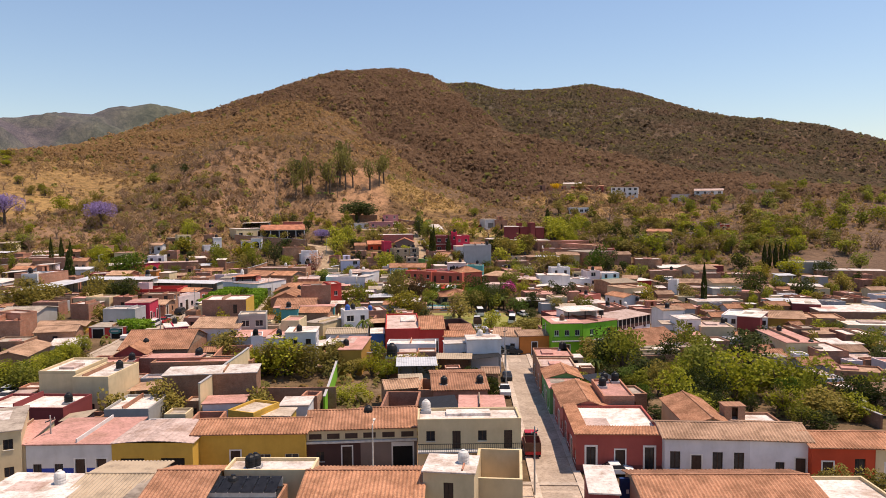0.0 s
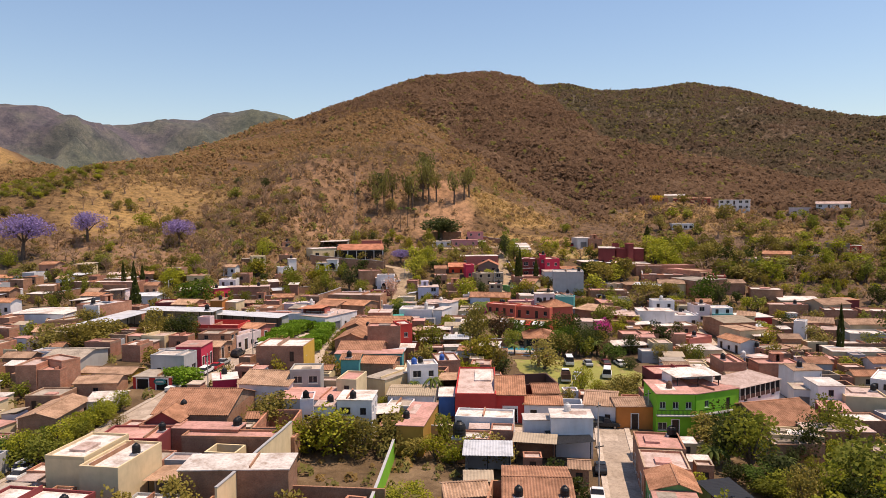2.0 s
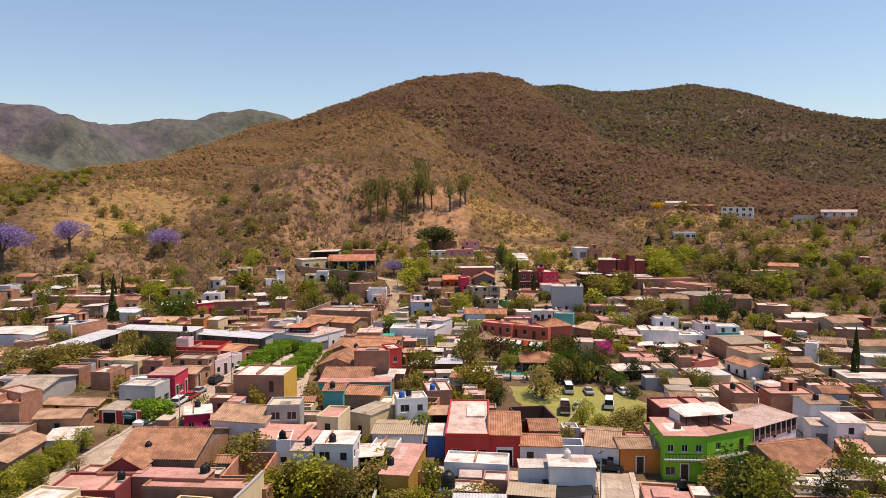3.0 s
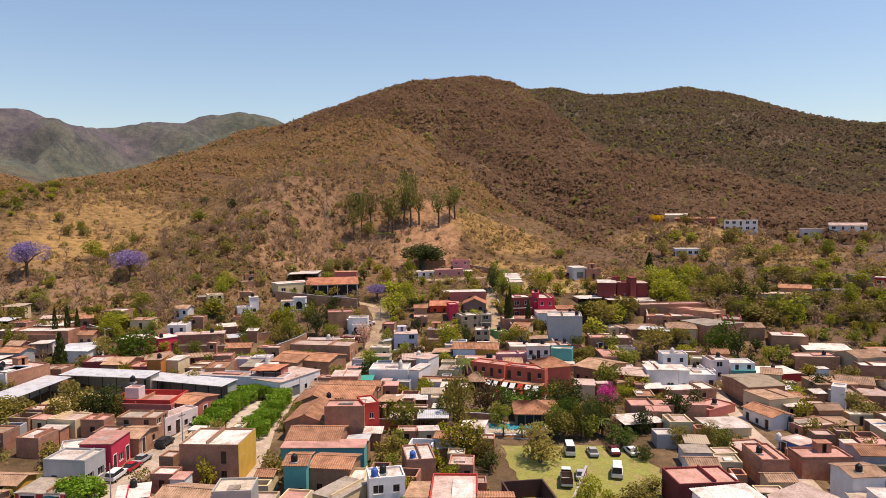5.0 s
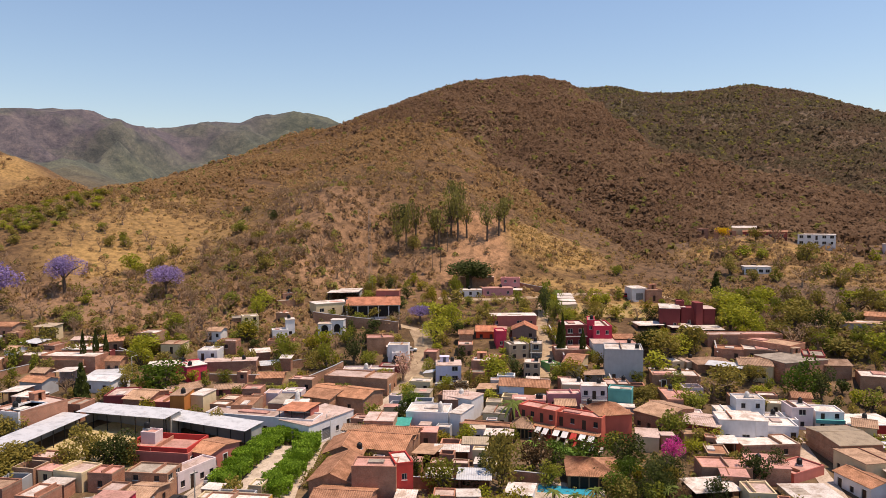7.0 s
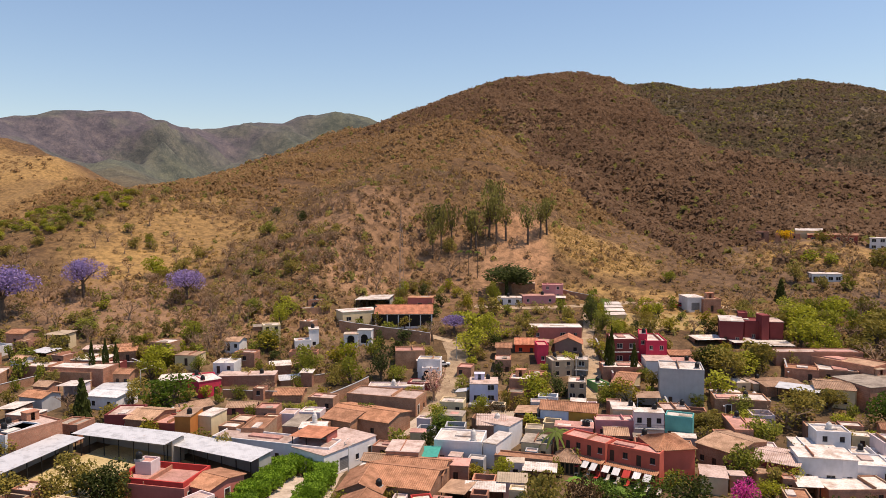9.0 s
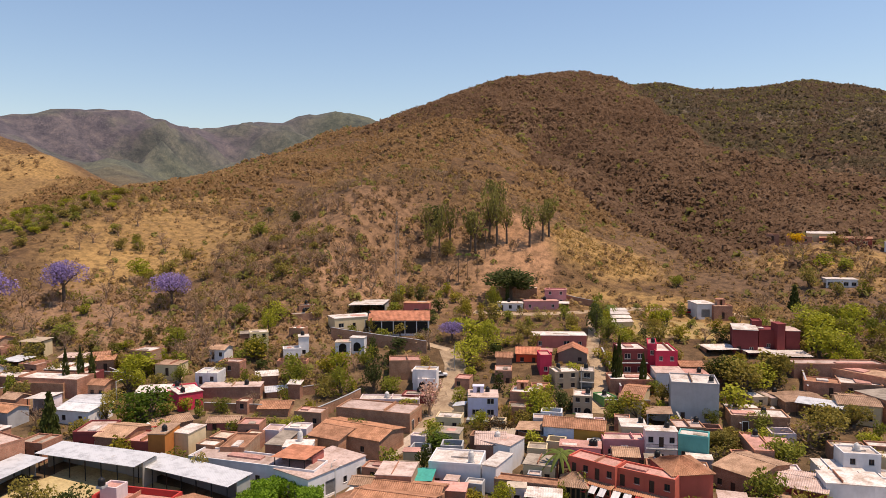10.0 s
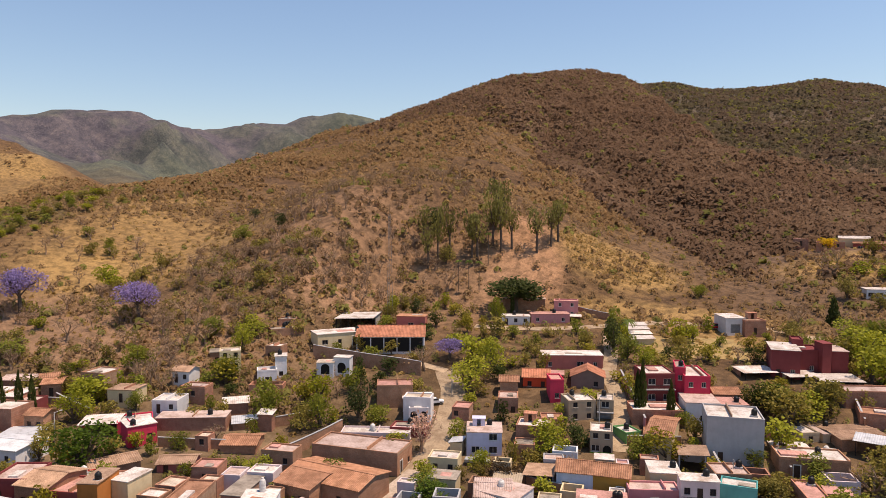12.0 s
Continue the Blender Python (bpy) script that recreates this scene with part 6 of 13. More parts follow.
house(34.7, 232.2, 1.3, 12.9, 7.0, 3.2, 17, "flat", "brick", "white", front="-,w")
house(32.1, 217.2, 1.0, 7.1, 8.0, 3.9, 5, "flat", "brick", "pink")
house(38.6, 220.9, 0.7, 9.7, 6.0, 2.5, 42, "flat", "salmon", "pink")
house(38.3, 208.5, 0.3, 8.9, 8.0, 2.2, 13, "flat", "cream", "white")
house(40.6, 195.2, -0.3, 7.0, 8.0, 2.2, 18, "flat", "brick", "whitepink", front="-,w")
house(51.0, 239.8, 1.2, 9.9, 6.0, 2.2, 9, "metal", "brown", "tanmetal")
house(49.6, 215.6, -0.2, 5.9, 9.0, 3.7, 26, "gy", "white", "terra", left="D,w,D", rise=0.8)
house(57.5, 212.4, -0.7, 9.3, 6.0, 3.0, 21, "flat", "brick", "white", front="w,-", left="D,w")
house(50.6, 198.5, -0.8, 5.2, 5.0, 3.3, 31, "flat", "blue", "whitepink", left="D,w")
house(53.1, 193.8, -1.0, 10.3, 7.0, 2.6, 15, "flat", "brick", "pink", front="-,w,-", left="D,w")
house(62.7, 214.4, -0.7, 7.0, 6.0, 2.7, 13, "shed", "brown", "tan")
house(71.2, 236.6, 0.5, 3.7, 3.0, 3.4, 12, "flat", "white", "white")
house(20.0, 204.8, 0.6, 8.6, 6.0, 3.2, 20, "shed", "brown", "white")

# lower back buildings that fill the blocks between them
house(-92.1, 89.8, 0.1, 5.2, 6.0, 3.8, 8, "shed", "cream", "white", extra="back")
house(-34.6, 89.9, 0.1, 4.0, 5.7, 2.7, 6, "ruin", "brick", "soil", extra="back")
house(67.3, 87.1, 0.0, 6.4, 4.5, 3.8, 1, "shed", "white", "silver", extra="back")
house(86.7, 89.7, 0.0, 5.9, 4.8, 3.1, 7, "flat", "brick", "whitepink", extra="back")
house(94.0, 86.8, -0.0, 4.4, 5.7, 3.3, 1, "flat", "cream", "cream", front="d,w", extra="back")
house(115.1, 87.4, -0.0, 6.3, 4.2, 3.9, 4, "flat", "brown", "whitepink", front="d", extra="back")
house(125.2, 88.5, 0.0, 4.4, 5.5, 3.1, 4, "flat", "brown", "white", extra="back")
house(135.4, 90.0, -0.1, 6.3, 6.2, 4.0, 2, "flat", "pinkwhite", "pink", extra="back")
house(145.8, 89.1, -0.1, 4.1, 4.9, 2.3, 7, "ruin", "cream", "soil", extra="back")
house(-85.8, 95.8, 0.2, 6.4, 4.8, 3.6, 2, "flat", "brown", "pink", front="d,w", extra="back")
house(-33.9, 95.6, -0.0, 5.8, 4.2, 3.8, 8, "flat", "white", "pink", extra="back")
house(69.2, 93.4, -0.1, 6.9, 4.6, 3.6, 7, "shed", "brick", "tanmetal", extra="back")
house(93.3, 93.7, -0.2, 5.6, 4.2, 3.5, 7, "gx", "brick", "terra", front="d,w", rise=0.8, extra="back")
house(99.9, 95.7, -0.3, 4.4, 6.3, 3.4, 9, "shed", "brick", "silver", extra="back")
house(107.5, 94.8, -0.3, 5.4, 5.2, 3.6, 8, "shed", "white", "silver", extra="back")
house(120.9, 95.4, -0.3, 6.4, 5.7, 3.6, 5, "gx", "concrete", "tan", rise=0.8, extra="back")
house(-184.3, 100.7, 1.4, 4.0, 4.5, 3.6, 4, "flat", "pinkwhite", "white", front="d,w", extra="back")
house(-176.6, 100.2, 1.4, 5.8, 5.0, 3.5, 6, "flat", "cream", "white", front="w", extra="back")
house(-164.6, 99.3, 1.1, 5.1, 4.4, 3.5, 3, "gx", "brick", "tan", front="d,w", rise=0.8, extra="back")
house(-153.3, 98.5, 0.9, 6.9, 4.8, 3.3, 7, "flat", "white", "pink", extra="back")
house(-131.8, 99.1, 0.8, 4.7, 6.5, 4.0, 2, "flat", "brown", "grey", front="d,w", extra="back")
house(-124.8, 100.4, 0.7, 5.0, 5.9, 3.1, 3, "shed", "brown", "tan", extra="back")
house(-111.9, 99.3, 0.6, 5.3, 5.3, 3.9, -2, "flat", "pinkwhite", "white", extra="back")
house(-99.1, 100.4, 0.5, 5.2, 4.1, 3.9, 3, "shed", "brick", "silver", extra="back")
house(-92.9, 99.6, 0.4, 4.5, 5.5, 3.4, 8, "flat", "concrete", "whitepink", front="w", extra="back")
house(68.2, 100.1, -0.5, 5.0, 5.9, 3.7, 7, "flat", "white", "whitepink", front="d", extra="back")
house(89.4, 100.8, -0.7, 4.6, 5.2, 3.0, 2, "flat", "cream", "cream", extra="back")
house(107.9, 101.0, -0.7, 6.0, 4.2, 3.1, 7, "flat", "cream", "white", extra="back")
house(138.5, 100.7, -0.6, 5.1, 4.8, 3.7, 9, "flat", "cream", "whitepink", front="w", extra="back")
house(147.0, 101.9, -0.7, 5.3, 6.4, 3.6, 12, "flat", "cream", "cream", front="d", extra="back")
house(-183.2, 107.0, 2.0, 6.6, 4.2, 4.0, 1, "flat", "white", "grey", front="d,w", extra="back")
house(-173.1, 107.7, 1.9, 6.0, 6.5, 3.4, 13, "flat", "brown", "cream", front="w", extra="back")
house(-165.6, 104.8, 1.5, 4.6, 5.4, 3.3, 2, "flat", "cream", "grey", extra="back")
house(-158.0, 105.7, 1.4, 6.5, 5.0, 3.1, 7, "flat", "brown", "pink", extra="back")
house(-147.0, 104.3, 1.2, 4.6, 4.1, 3.8, -5, "flat", "cream", "white", front="d,w", extra="back")
house(-131.1, 107.1, 1.0, 6.8, 5.3, 3.3, -0, "gx", "white", "terra", front="d", rise=0.8, extra="back")
house(-120.8, 107.7, 1.0, 5.7, 5.3, 3.3, 16, "flat", "concrete", "white", extra="back")
house(-113.1, 106.7, 0.9, 6.9, 6.0, 3.5, 5, "shed", "white", "white", extra="back")
house(-92.7, 107.0, 0.5, 6.0, 6.4, 3.4, 10, "flat", "concrete", "cream", front="d,w", extra="back")
house(-50.0, 106.2, 0.0, 4.6, 5.2, 3.0, 3, "shed", "white", "tan", extra="back")
house(-9.2, 105.5, 0.0, 5.3, 4.7, 3.5, 17, "gx", "brick", "tan", rise=0.8, extra="back")
house(67.5, 107.2, -1.0, 4.7, 4.5, 3.5, 7, "gx", "cream", "tan", front="w", rise=0.8, extra="back")
house(77.0, 106.7, -0.9, 5.7, 4.5, 3.1, -6, "flat", "concrete", "pink", front="w", extra="back")
house(87.1, 107.4, -1.0, 6.2, 4.4, 3.7, 9, "flat", "concrete", "whitepink", front="d", extra="back")
house(101.6, 106.5, -1.0, 6.0, 4.3, 3.2, 10, "shed", "white", "silver", extra="back")
house(115.8, 105.8, -0.9, 5.6, 6.4, 3.3, 6, "flat", "concrete", "white", front="d", extra="back")
house(126.9, 105.4, -0.9, 6.6, 6.1, 3.0, 3, "shed", "white", "tanmetal", extra="back")
house(134.4, 107.0, -0.9, 5.2, 5.4, 3.6, 12, "flat", "brick", "whitepink", front="d,w", extra="back")
house(-184.4, 112.5, 2.3, 6.1, 4.4, 3.8, -4, "flat", "brick", "whitepink", front="w", extra="back")
house(-159.4, 113.9, 1.9, 4.7, 6.0, 3.8, 8, "gx", "brown", "terra", front="w", rise=0.8, extra="back")
house(-150.9, 110.6, 1.6, 4.2, 6.3, 3.9, 12, "gx", "brown", "terra", rise=0.8, extra="back")
house(-144.7, 111.7, 1.6, 4.7, 4.3, 3.7, 13, "gx", "cream", "tan", front="d", rise=0.8, extra="back")
house(-100.1, 113.7, 0.8, 6.8, 5.9, 3.1, 3, "flat", "cream", "whitepink", extra="back")
house(-86.1, 113.6, 0.5, 5.9, 6.1, 3.2, 5, "flat", "brown", "pink", extra="back")
house(-56.0, 112.1, 0.0, 4.3, 4.4, 3.1, 2, "flat", "brick", "grey", extra="back")
house(102.9, 112.1, -1.3, 5.1, 4.8, 3.5, 5, "gx", "pinkwhite", "terra", front="w", rise=0.8, extra="back")
house(115.4, 113.9, -1.4, 7.0, 4.6, 3.7, 9, "flat", "brick", "whitepink", front="d,w", extra="back")
house(133.8, 112.8, -1.2, 6.7, 4.2, 2.8, 5, "ruin", "brick", "soil", extra="back")
house(141.0, 113.3, -1.3, 6.5, 5.8, 2.3, 1, "ruin", "concrete", "soil", extra="back")
house(147.5, 111.1, -1.2, 5.3, 4.4, 3.3, 4, "flat", "brown", "white", front="w", extra="back")
house(-152.2, 118.2, 2.1, 4.8, 6.4, 3.7, 7, "flat", "cream", "grey", front="d,w", extra="back")
house(-145.9, 119.9, 2.1, 5.5, 6.0, 3.9, 8, "flat", "brown", "pink", front="d", extra="back")
house(-137.9, 117.2, 1.7, 5.8, 6.1, 2.3, -3, "ruin", "cream", "soil", extra="back")
house(-112.9, 118.8, 1.2, 5.4, 6.1, 3.7, 8, "shed", "brown", "silver", extra="back")
house(-7.6, 119.4, -0.0, 6.6, 5.2, 4.0, 5, "shed", "concrete", "silver", extra="back")
house(80.2, 116.9, -1.5, 5.7, 6.2, 3.6, 2, "flat", "brick", "tan", extra="back")
house(96.1, 116.6, -1.5, 4.3, 4.2, 3.5, 5, "flat", "brick", "whitepink", extra="back")
house(107.9, 118.8, -1.6, 6.4, 4.2, 3.2, 10, "flat", "white", "whitepink", extra="back")
house(122.4, 118.0, -1.6, 5.1, 4.1, 4.0, 5, "flat", "concrete", "pink", front="d,w", extra="back")
house(132.6, 118.2, -1.5, 5.4, 5.0, 3.2, 7, "gx", "cream", "tan", rise=0.8, extra="back")
house(-186.3, 123.1, 3.2, 5.0, 5.0, 3.5, 0, "shed", "cream", "white", extra="back")
house(-176.7, 125.5, 3.4, 5.8, 4.6, 3.0, 6, "flat", "cream", "white", front="d,w", extra="back")
house(-160.5, 122.8, 2.7, 5.7, 5.9, 3.4, 9, "flat", "concrete", "whitepink", front="w", extra="back")
house(-152.8, 125.4, 2.7, 4.7, 6.3, 3.1, 1, "flat", "brown", "whitepink", extra="back")
house(-127.3, 122.8, 1.8, 6.5, 6.1, 3.0, 3, "flat", "cream", "grey", extra="back")
house(-120.2, 125.7, 2.0, 4.8, 4.3, 3.9, 8, "flat", "cream", "white", front="d,w", extra="back")
house(81.1, 123.3, -1.8, 6.4, 5.3, 3.0, 3, "flat", "cream", "white", extra="back")
house(125.4, 123.7, -1.8, 5.2, 5.0, 3.1, 4, "flat", "cream", "white", front="d", extra="back")
house(138.5, 125.7, -1.8, 5.0, 5.8, 3.3, 5, "flat", "brick", "grey", extra="back")
house(147.4, 125.9, -1.8, 6.8, 4.9, 3.3, -1, "flat", "brick", "white", extra="back")
house(-183.7, 131.0, 4.3, 6.8, 4.5, 3.6, 7, "flat", "cream", "tan", front="d", extra="back")
house(-170.1, 130.7, 3.9, 5.3, 4.7, 3.1, 6, "flat", "cream", "grey", extra="back")
house(-144.1, 130.5, 3.2, 5.7, 5.7, 3.8, 5, "flat", "brick", "whitepink", front="w", extra="back")
house(-132.0, 129.4, 2.6, 4.8, 5.5, 3.3, 8, "flat", "concrete", "whitepink", extra="back")
house(-113.8, 128.7, 2.2, 6.9, 6.3, 3.3, 12, "flat", "pinkwhite", "grey", front="d,w", extra="back")
house(67.9, 131.9, -2.0, 6.4, 4.9, 3.3, 8, "gx", "concrete", "terra", rise=0.8, extra="back")
house(83.2, 131.9, -2.0, 5.1, 5.1, 3.5, 5, "flat", "pinkwhite", "pink", extra="back")
house(92.9, 131.8, -2.0, 6.2, 5.4, 3.1, 12, "flat", "pinkwhite", "grey", extra="back")
house(108.4, 130.3, -1.9, 5.5, 5.4, 2.9, 10, "ruin", "brown", "soil", extra="back")
house(120.3, 130.6, -2.0, 5.0, 5.8, 3.7, 6, "shed", "cream", "silver", extra="back")
house(-180.3, 137.6, 5.2, 5.7, 4.0, 3.7, 10, "flat", "cream", "whitepink", front="d", extra="back")
house(-159.2, 137.2, 4.4, 4.5, 5.6, 3.7, -0, "shed", "brick", "white", extra="back")
house(-153.0, 134.7, 3.9, 5.9, 5.5, 3.8, -1, "flat", "brick", "whitepink", extra="back")
house(-126.3, 136.7, 3.3, 4.2, 4.7, 4.0, 1, "shed", "brick", "tan", extra="back")
house(-107.0, 135.8, 2.7, 5.0, 4.7, 3.2, 8, "shed", "cream", "silver", extra="back")
house(102.1, 136.7, -2.1, 4.6, 4.5, 3.6, 4, "flat", "white", "whitepink", extra="back")
house(112.5, 137.3, -2.0, 7.0, 4.2, 3.6, 8, "flat", "white", "white", front="d,w", extra="back")
house(127.9, 137.9, -2.2, 6.3, 5.3, 3.7, 11, "flat", "brick", "white", front="w", extra="back")
house(138.9, 137.2, -2.1, 4.1, 6.3, 3.1, -0, "flat", "cream", "tan", front="d,w", extra="back")
house(147.5, 137.1, -2.0, 4.5, 6.0, 3.4, 2, "gx", "brown", "tan", rise=0.8, extra="back")
house(-171.7, 143.8, 5.7, 4.3, 4.7, 3.8, 13, "gx", "white", "tan", front="w", rise=0.8, extra="back")
house(-153.2, 141.7, 4.6, 6.3, 4.5, 3.5, 3, "gx", "cream", "terra", front="d", rise=0.8, extra="back")
house(-144.4, 142.9, 4.5, 4.0, 6.1, 3.2, 5, "flat", "concrete", "whitepink", extra="back")
house(-131.6, 142.4, 3.9, 4.1, 4.9, 3.1, 5, "flat", "white", "tan", extra="back")
house(-114.5, 140.5, 3.4, 4.8, 4.3, 3.4, 6, "flat", "cream", "cream", front="w", extra="back")
house(62.9, 141.1, -2.1, 6.0, 5.7, 3.1, 2, "gx", "cream", "terra", rise=0.8, extra="back")
house(89.9, 141.0, -2.2, 5.5, 4.8, 3.3, 7, "flat", "pinkwhite", "whitepink", front="d,w", extra="back")
house(-185.3, 148.6, 6.6, 5.4, 4.1, 3.4, 10, "flat", "cream", "tan", front="d,w", extra="back")
house(-166.3, 149.7, 6.1, 6.3, 5.4, 3.1, 5, "flat", "brick", "whitepink", extra="back")
house(-157.5, 148.9, 5.6, 5.1, 5.8, 3.6, 5, "flat", "brick", "white", front="d", extra="back")
house(-132.0, 149.6, 4.7, 5.2, 5.4, 3.0, -1, "flat", "white", "white", extra="back")
house(-114.7, 146.0, 4.0, 5.8, 4.5, 3.3, 8, "flat", "brown", "cream", extra="back")
house(81.8, 146.5, -2.4, 6.6, 5.2, 3.1, 5, "gx", "white", "tan", rise=0.8, extra="back")
house(101.3, 148.6, -2.4, 6.6, 4.6, 3.6, 11, "gx", "brown", "terra", front="w", rise=0.8, extra="back")
house(120.9, 147.9, -2.3, 5.2, 4.6, 3.7, 9, "shed", "brick", "tan", extra="back")
house(127.5, 149.2, -2.3, 6.0, 4.9, 3.2, 12, "flat", "concrete", "white", extra="back")
house(148.2, 147.6, -2.3, 4.2, 5.5, 3.5, 1, "shed", "brick", "tanmetal", extra="back")
house(-177.2, 156.0, 7.3, 4.7, 4.2, 3.7, 10, "shed", "brick", "silver", extra="back")
house(-152.2, 154.7, 6.0, 4.2, 5.3, 3.6, 8, "flat", "brown", "white", extra="back")
house(-146.6, 155.3, 5.9, 4.8, 5.4, 3.1, 5, "flat", "brick", "cream", extra="back")
house(-112.2, 153.1, 4.6, 6.2, 4.1, 3.2, 7, "gx", "brown", "tan", front="d", rise=0.8, extra="back")
house(108.6, 153.0, -2.3, 4.3, 6.0, 3.2, 9, "shed", "brick", "tanmetal", extra="back")
house(128.7, 155.7, -2.2, 5.6, 4.2, 3.6, 2, "flat", "cream", "tan", extra="back")
house(141.5, 153.3, -2.3, 5.2, 5.2, 3.1, -2, "flat", "brick", "cream", extra="back")
house(-186.5, 160.4, 7.9, 5.8, 6.0, 3.3, 0, "flat", "pinkwhite", "whitepink", front="d", extra="back")
house(-159.1, 160.8, 6.9, 4.3, 5.5, 3.6, 6, "gx", "brick", "terra", front="d", rise=0.8, extra="back")
house(-125.3, 160.8, 5.4, 5.7, 6.0, 3.6, 2, "flat", "brick", "cream", front="w", extra="back")
house(21.0, 158.6, -0.1, 5.4, 4.5, 3.6, 5, "flat", "brick", "grey", front="d", extra="back")
house(73.9, 161.3, -1.9, 6.5, 5.9, 3.4, 3, "flat", "brown", "white", front="d,w", extra="back")
house(83.4, 161.4, -2.0, 5.7, 4.0, 3.6, 4, "flat", "brick", "tan", front="d", extra="back")
house(101.6, 160.8, -2.0, 5.6, 5.7, 3.3, 3, "flat", "pinkwhite", "white", extra="back")
house(109.3, 160.1, -2.0, 4.0, 5.2, 3.8, 1, "flat", "brick", "cream", front="w", extra="back")
house(122.2, 158.9, -2.2, 5.8, 6.1, 3.5, 8, "shed", "brick", "tan", extra="back")
house(141.2, 159.0, -2.1, 5.4, 4.7, 3.6, 14, "flat", "brown", "white", extra="back")
house(-173.3, 167.7, 8.2, 4.4, 5.0, 3.1, 7, "flat", "brick", "white", front="d,w", extra="back")
house(-152.4, 165.4, 7.0, 4.4, 5.9, 3.7, 2, "flat", "brown", "whitepink", extra="back")
house(-102.3, 166.6, 5.2, 6.2, 4.6, 3.6, 4, "flat", "brick", "tan", front="d", extra="back")
house(-93.2, 166.1, 4.8, 4.5, 5.5, 3.7, 1, "flat", "brick", "white", extra="back")
house(34.2, 164.1, -0.6, 4.6, 4.9, 3.8, 9, "flat", "cream", "pink", front="w", extra="back")
house(81.8, 166.6, -1.8, 6.5, 4.7, 3.8, 4, "flat", "brown", "grey", front="d", extra="back")
house(-187.0, 170.1, 8.8, 4.0, 6.4, 3.4, 13, "flat", "pinkwhite", "whitepink", extra="back")
house(-164.0, 171.4, 8.1, 4.5, 4.3, 3.6, 4, "gx", "cream", "tan", rise=0.8, extra="back")
house(-153.9, 173.9, 7.9, 4.3, 4.6, 2.4, 0, "ruin", "brown", "soil", extra="back")
house(-144.3, 174.0, 7.3, 6.1, 6.3, 3.7, 8, "flat", "pinkwhite", "tan", extra="back")
house(-134.2, 172.9, 6.6, 6.2, 4.0, 3.6, 7, "flat", "brick", "whitepink", extra="back")
house(-121.2, 172.3, 6.2, 4.3, 5.1, 3.7, 9, "gx", "cream", "tan", rise=0.8, extra="back")
house(-60.8, 172.9, 3.7, 6.5, 5.7, 3.8, 8, "flat", "concrete", "grey", front="d", extra="back")
house(-14.3, 171.6, 1.8, 4.3, 4.9, 3.3, 3, "flat", "brick", "whitepink", front="d,w", extra="back")
house(115.5, 173.5, -1.7, 5.9, 5.5, 3.6, 13, "flat", "cream", "cream", front="w", extra="back")
house(133.1, 173.6, -1.6, 4.1, 5.7, 3.8, 13, "shed", "concrete", "silver", extra="back")
house(-183.3, 179.8, 9.8, 5.7, 6.2, 3.5, 6, "gx", "cream", "terra", rise=0.8, extra="back")
house(-177.5, 179.4, 9.6, 4.7, 6.2, 3.9, 0, "shed", "brick", "silver", extra="back")
house(-164.6, 179.6, 8.9, 4.5, 6.2, 3.2, 8, "flat", "cream", "white", front="w", extra="back")
house(-119.8, 179.0, 6.5, 4.7, 5.2, 3.3, 3, "flat", "brick", "whitepink", front="d", extra="back")
house(-93.9, 176.2, 5.4, 6.3, 5.1, 3.4, -3, "flat", "cream", "whitepink", front="w", extra="back")
house(27.9, 179.2, 0.2, 5.1, 5.4, 3.7, 5, "gx", "white", "tan", front="d,w", rise=0.8, extra="back")
house(61.5, 179.0, -1.3, 5.0, 5.1, 2.4, 2, "ruin", "brown", "soil", extra="back")
house(138.9, 177.0, -1.5, 4.9, 5.3, 3.4, -0, "flat", "brick", "whitepink", front="w", extra="back")
house(146.9, 179.5, -1.4, 4.4, 4.4, 3.2, 5, "flat", "concrete", "grey", front="w", extra="back")
house(-157.7, 183.0, 8.7, 4.7, 4.3, 3.5, 0, "flat", "brown", "white", front="d", extra="back")
house(-140.5, 182.3, 7.5, 5.1, 5.1, 3.8, -2, "flat", "brick", "cream", extra="back")
house(68.9, 185.6, -1.1, 5.6, 4.2, 3.0, 5, "gx", "cream", "terra", front="w", rise=0.8, extra="back")
house(122.2, 186.0, -1.2, 4.5, 6.0, 3.0, 6, "flat", "pinkwhite", "whitepink", front="d,w", extra="back")
house(-183.5, 191.9, 10.7, 7.0, 4.9, 3.6, 3, "flat", "brick", "whitepink", extra="back")
house(-165.8, 189.7, 9.7, 6.3, 5.0, 2.9, 2, "ruin", "concrete", "soil", extra="back")
house(-157.0, 190.3, 9.2, 6.9, 5.3, 3.8, 9, "flat", "brown", "white", front="w", extra="back")
house(60.7, 191.6, -0.7, 5.2, 6.5, 4.0, 4, "gx", "concrete", "terra", front="d,w", rise=0.8, extra="back")
house(76.2, 188.9, -1.1, 4.4, 5.9, 3.0, -0, "gx", "brick", "tan", front="d,w", rise=0.8, extra="back")
house(132.2, 191.7, -1.1, 5.7, 4.4, 2.5, 16, "ruin", "brick", "soil", extra="back")
house(-178.9, 197.1, 11.1, 5.6, 4.2, 3.3, 14, "flat", "brick", "grey", front="d,w", extra="back")
house(-153.7, 197.0, 9.4, 5.9, 4.8, 3.8, 4, "gx", "white", "terra", front="d,w", rise=0.8, extra="back")
house(-23.2, 194.3, 2.4, 5.9, 4.6, 3.9, 8, "shed", "brick", "silver", extra="back")
house(76.4, 197.6, -0.8, 4.2, 5.2, 3.2, 7, "gx", "pinkwhite", "terra", front="d", rise=0.8, extra="back")
house(88.5, 197.6, -0.8, 5.9, 6.1, 3.9, 3, "gx", "brown", "terra", front="d,w", rise=0.8, extra="back")
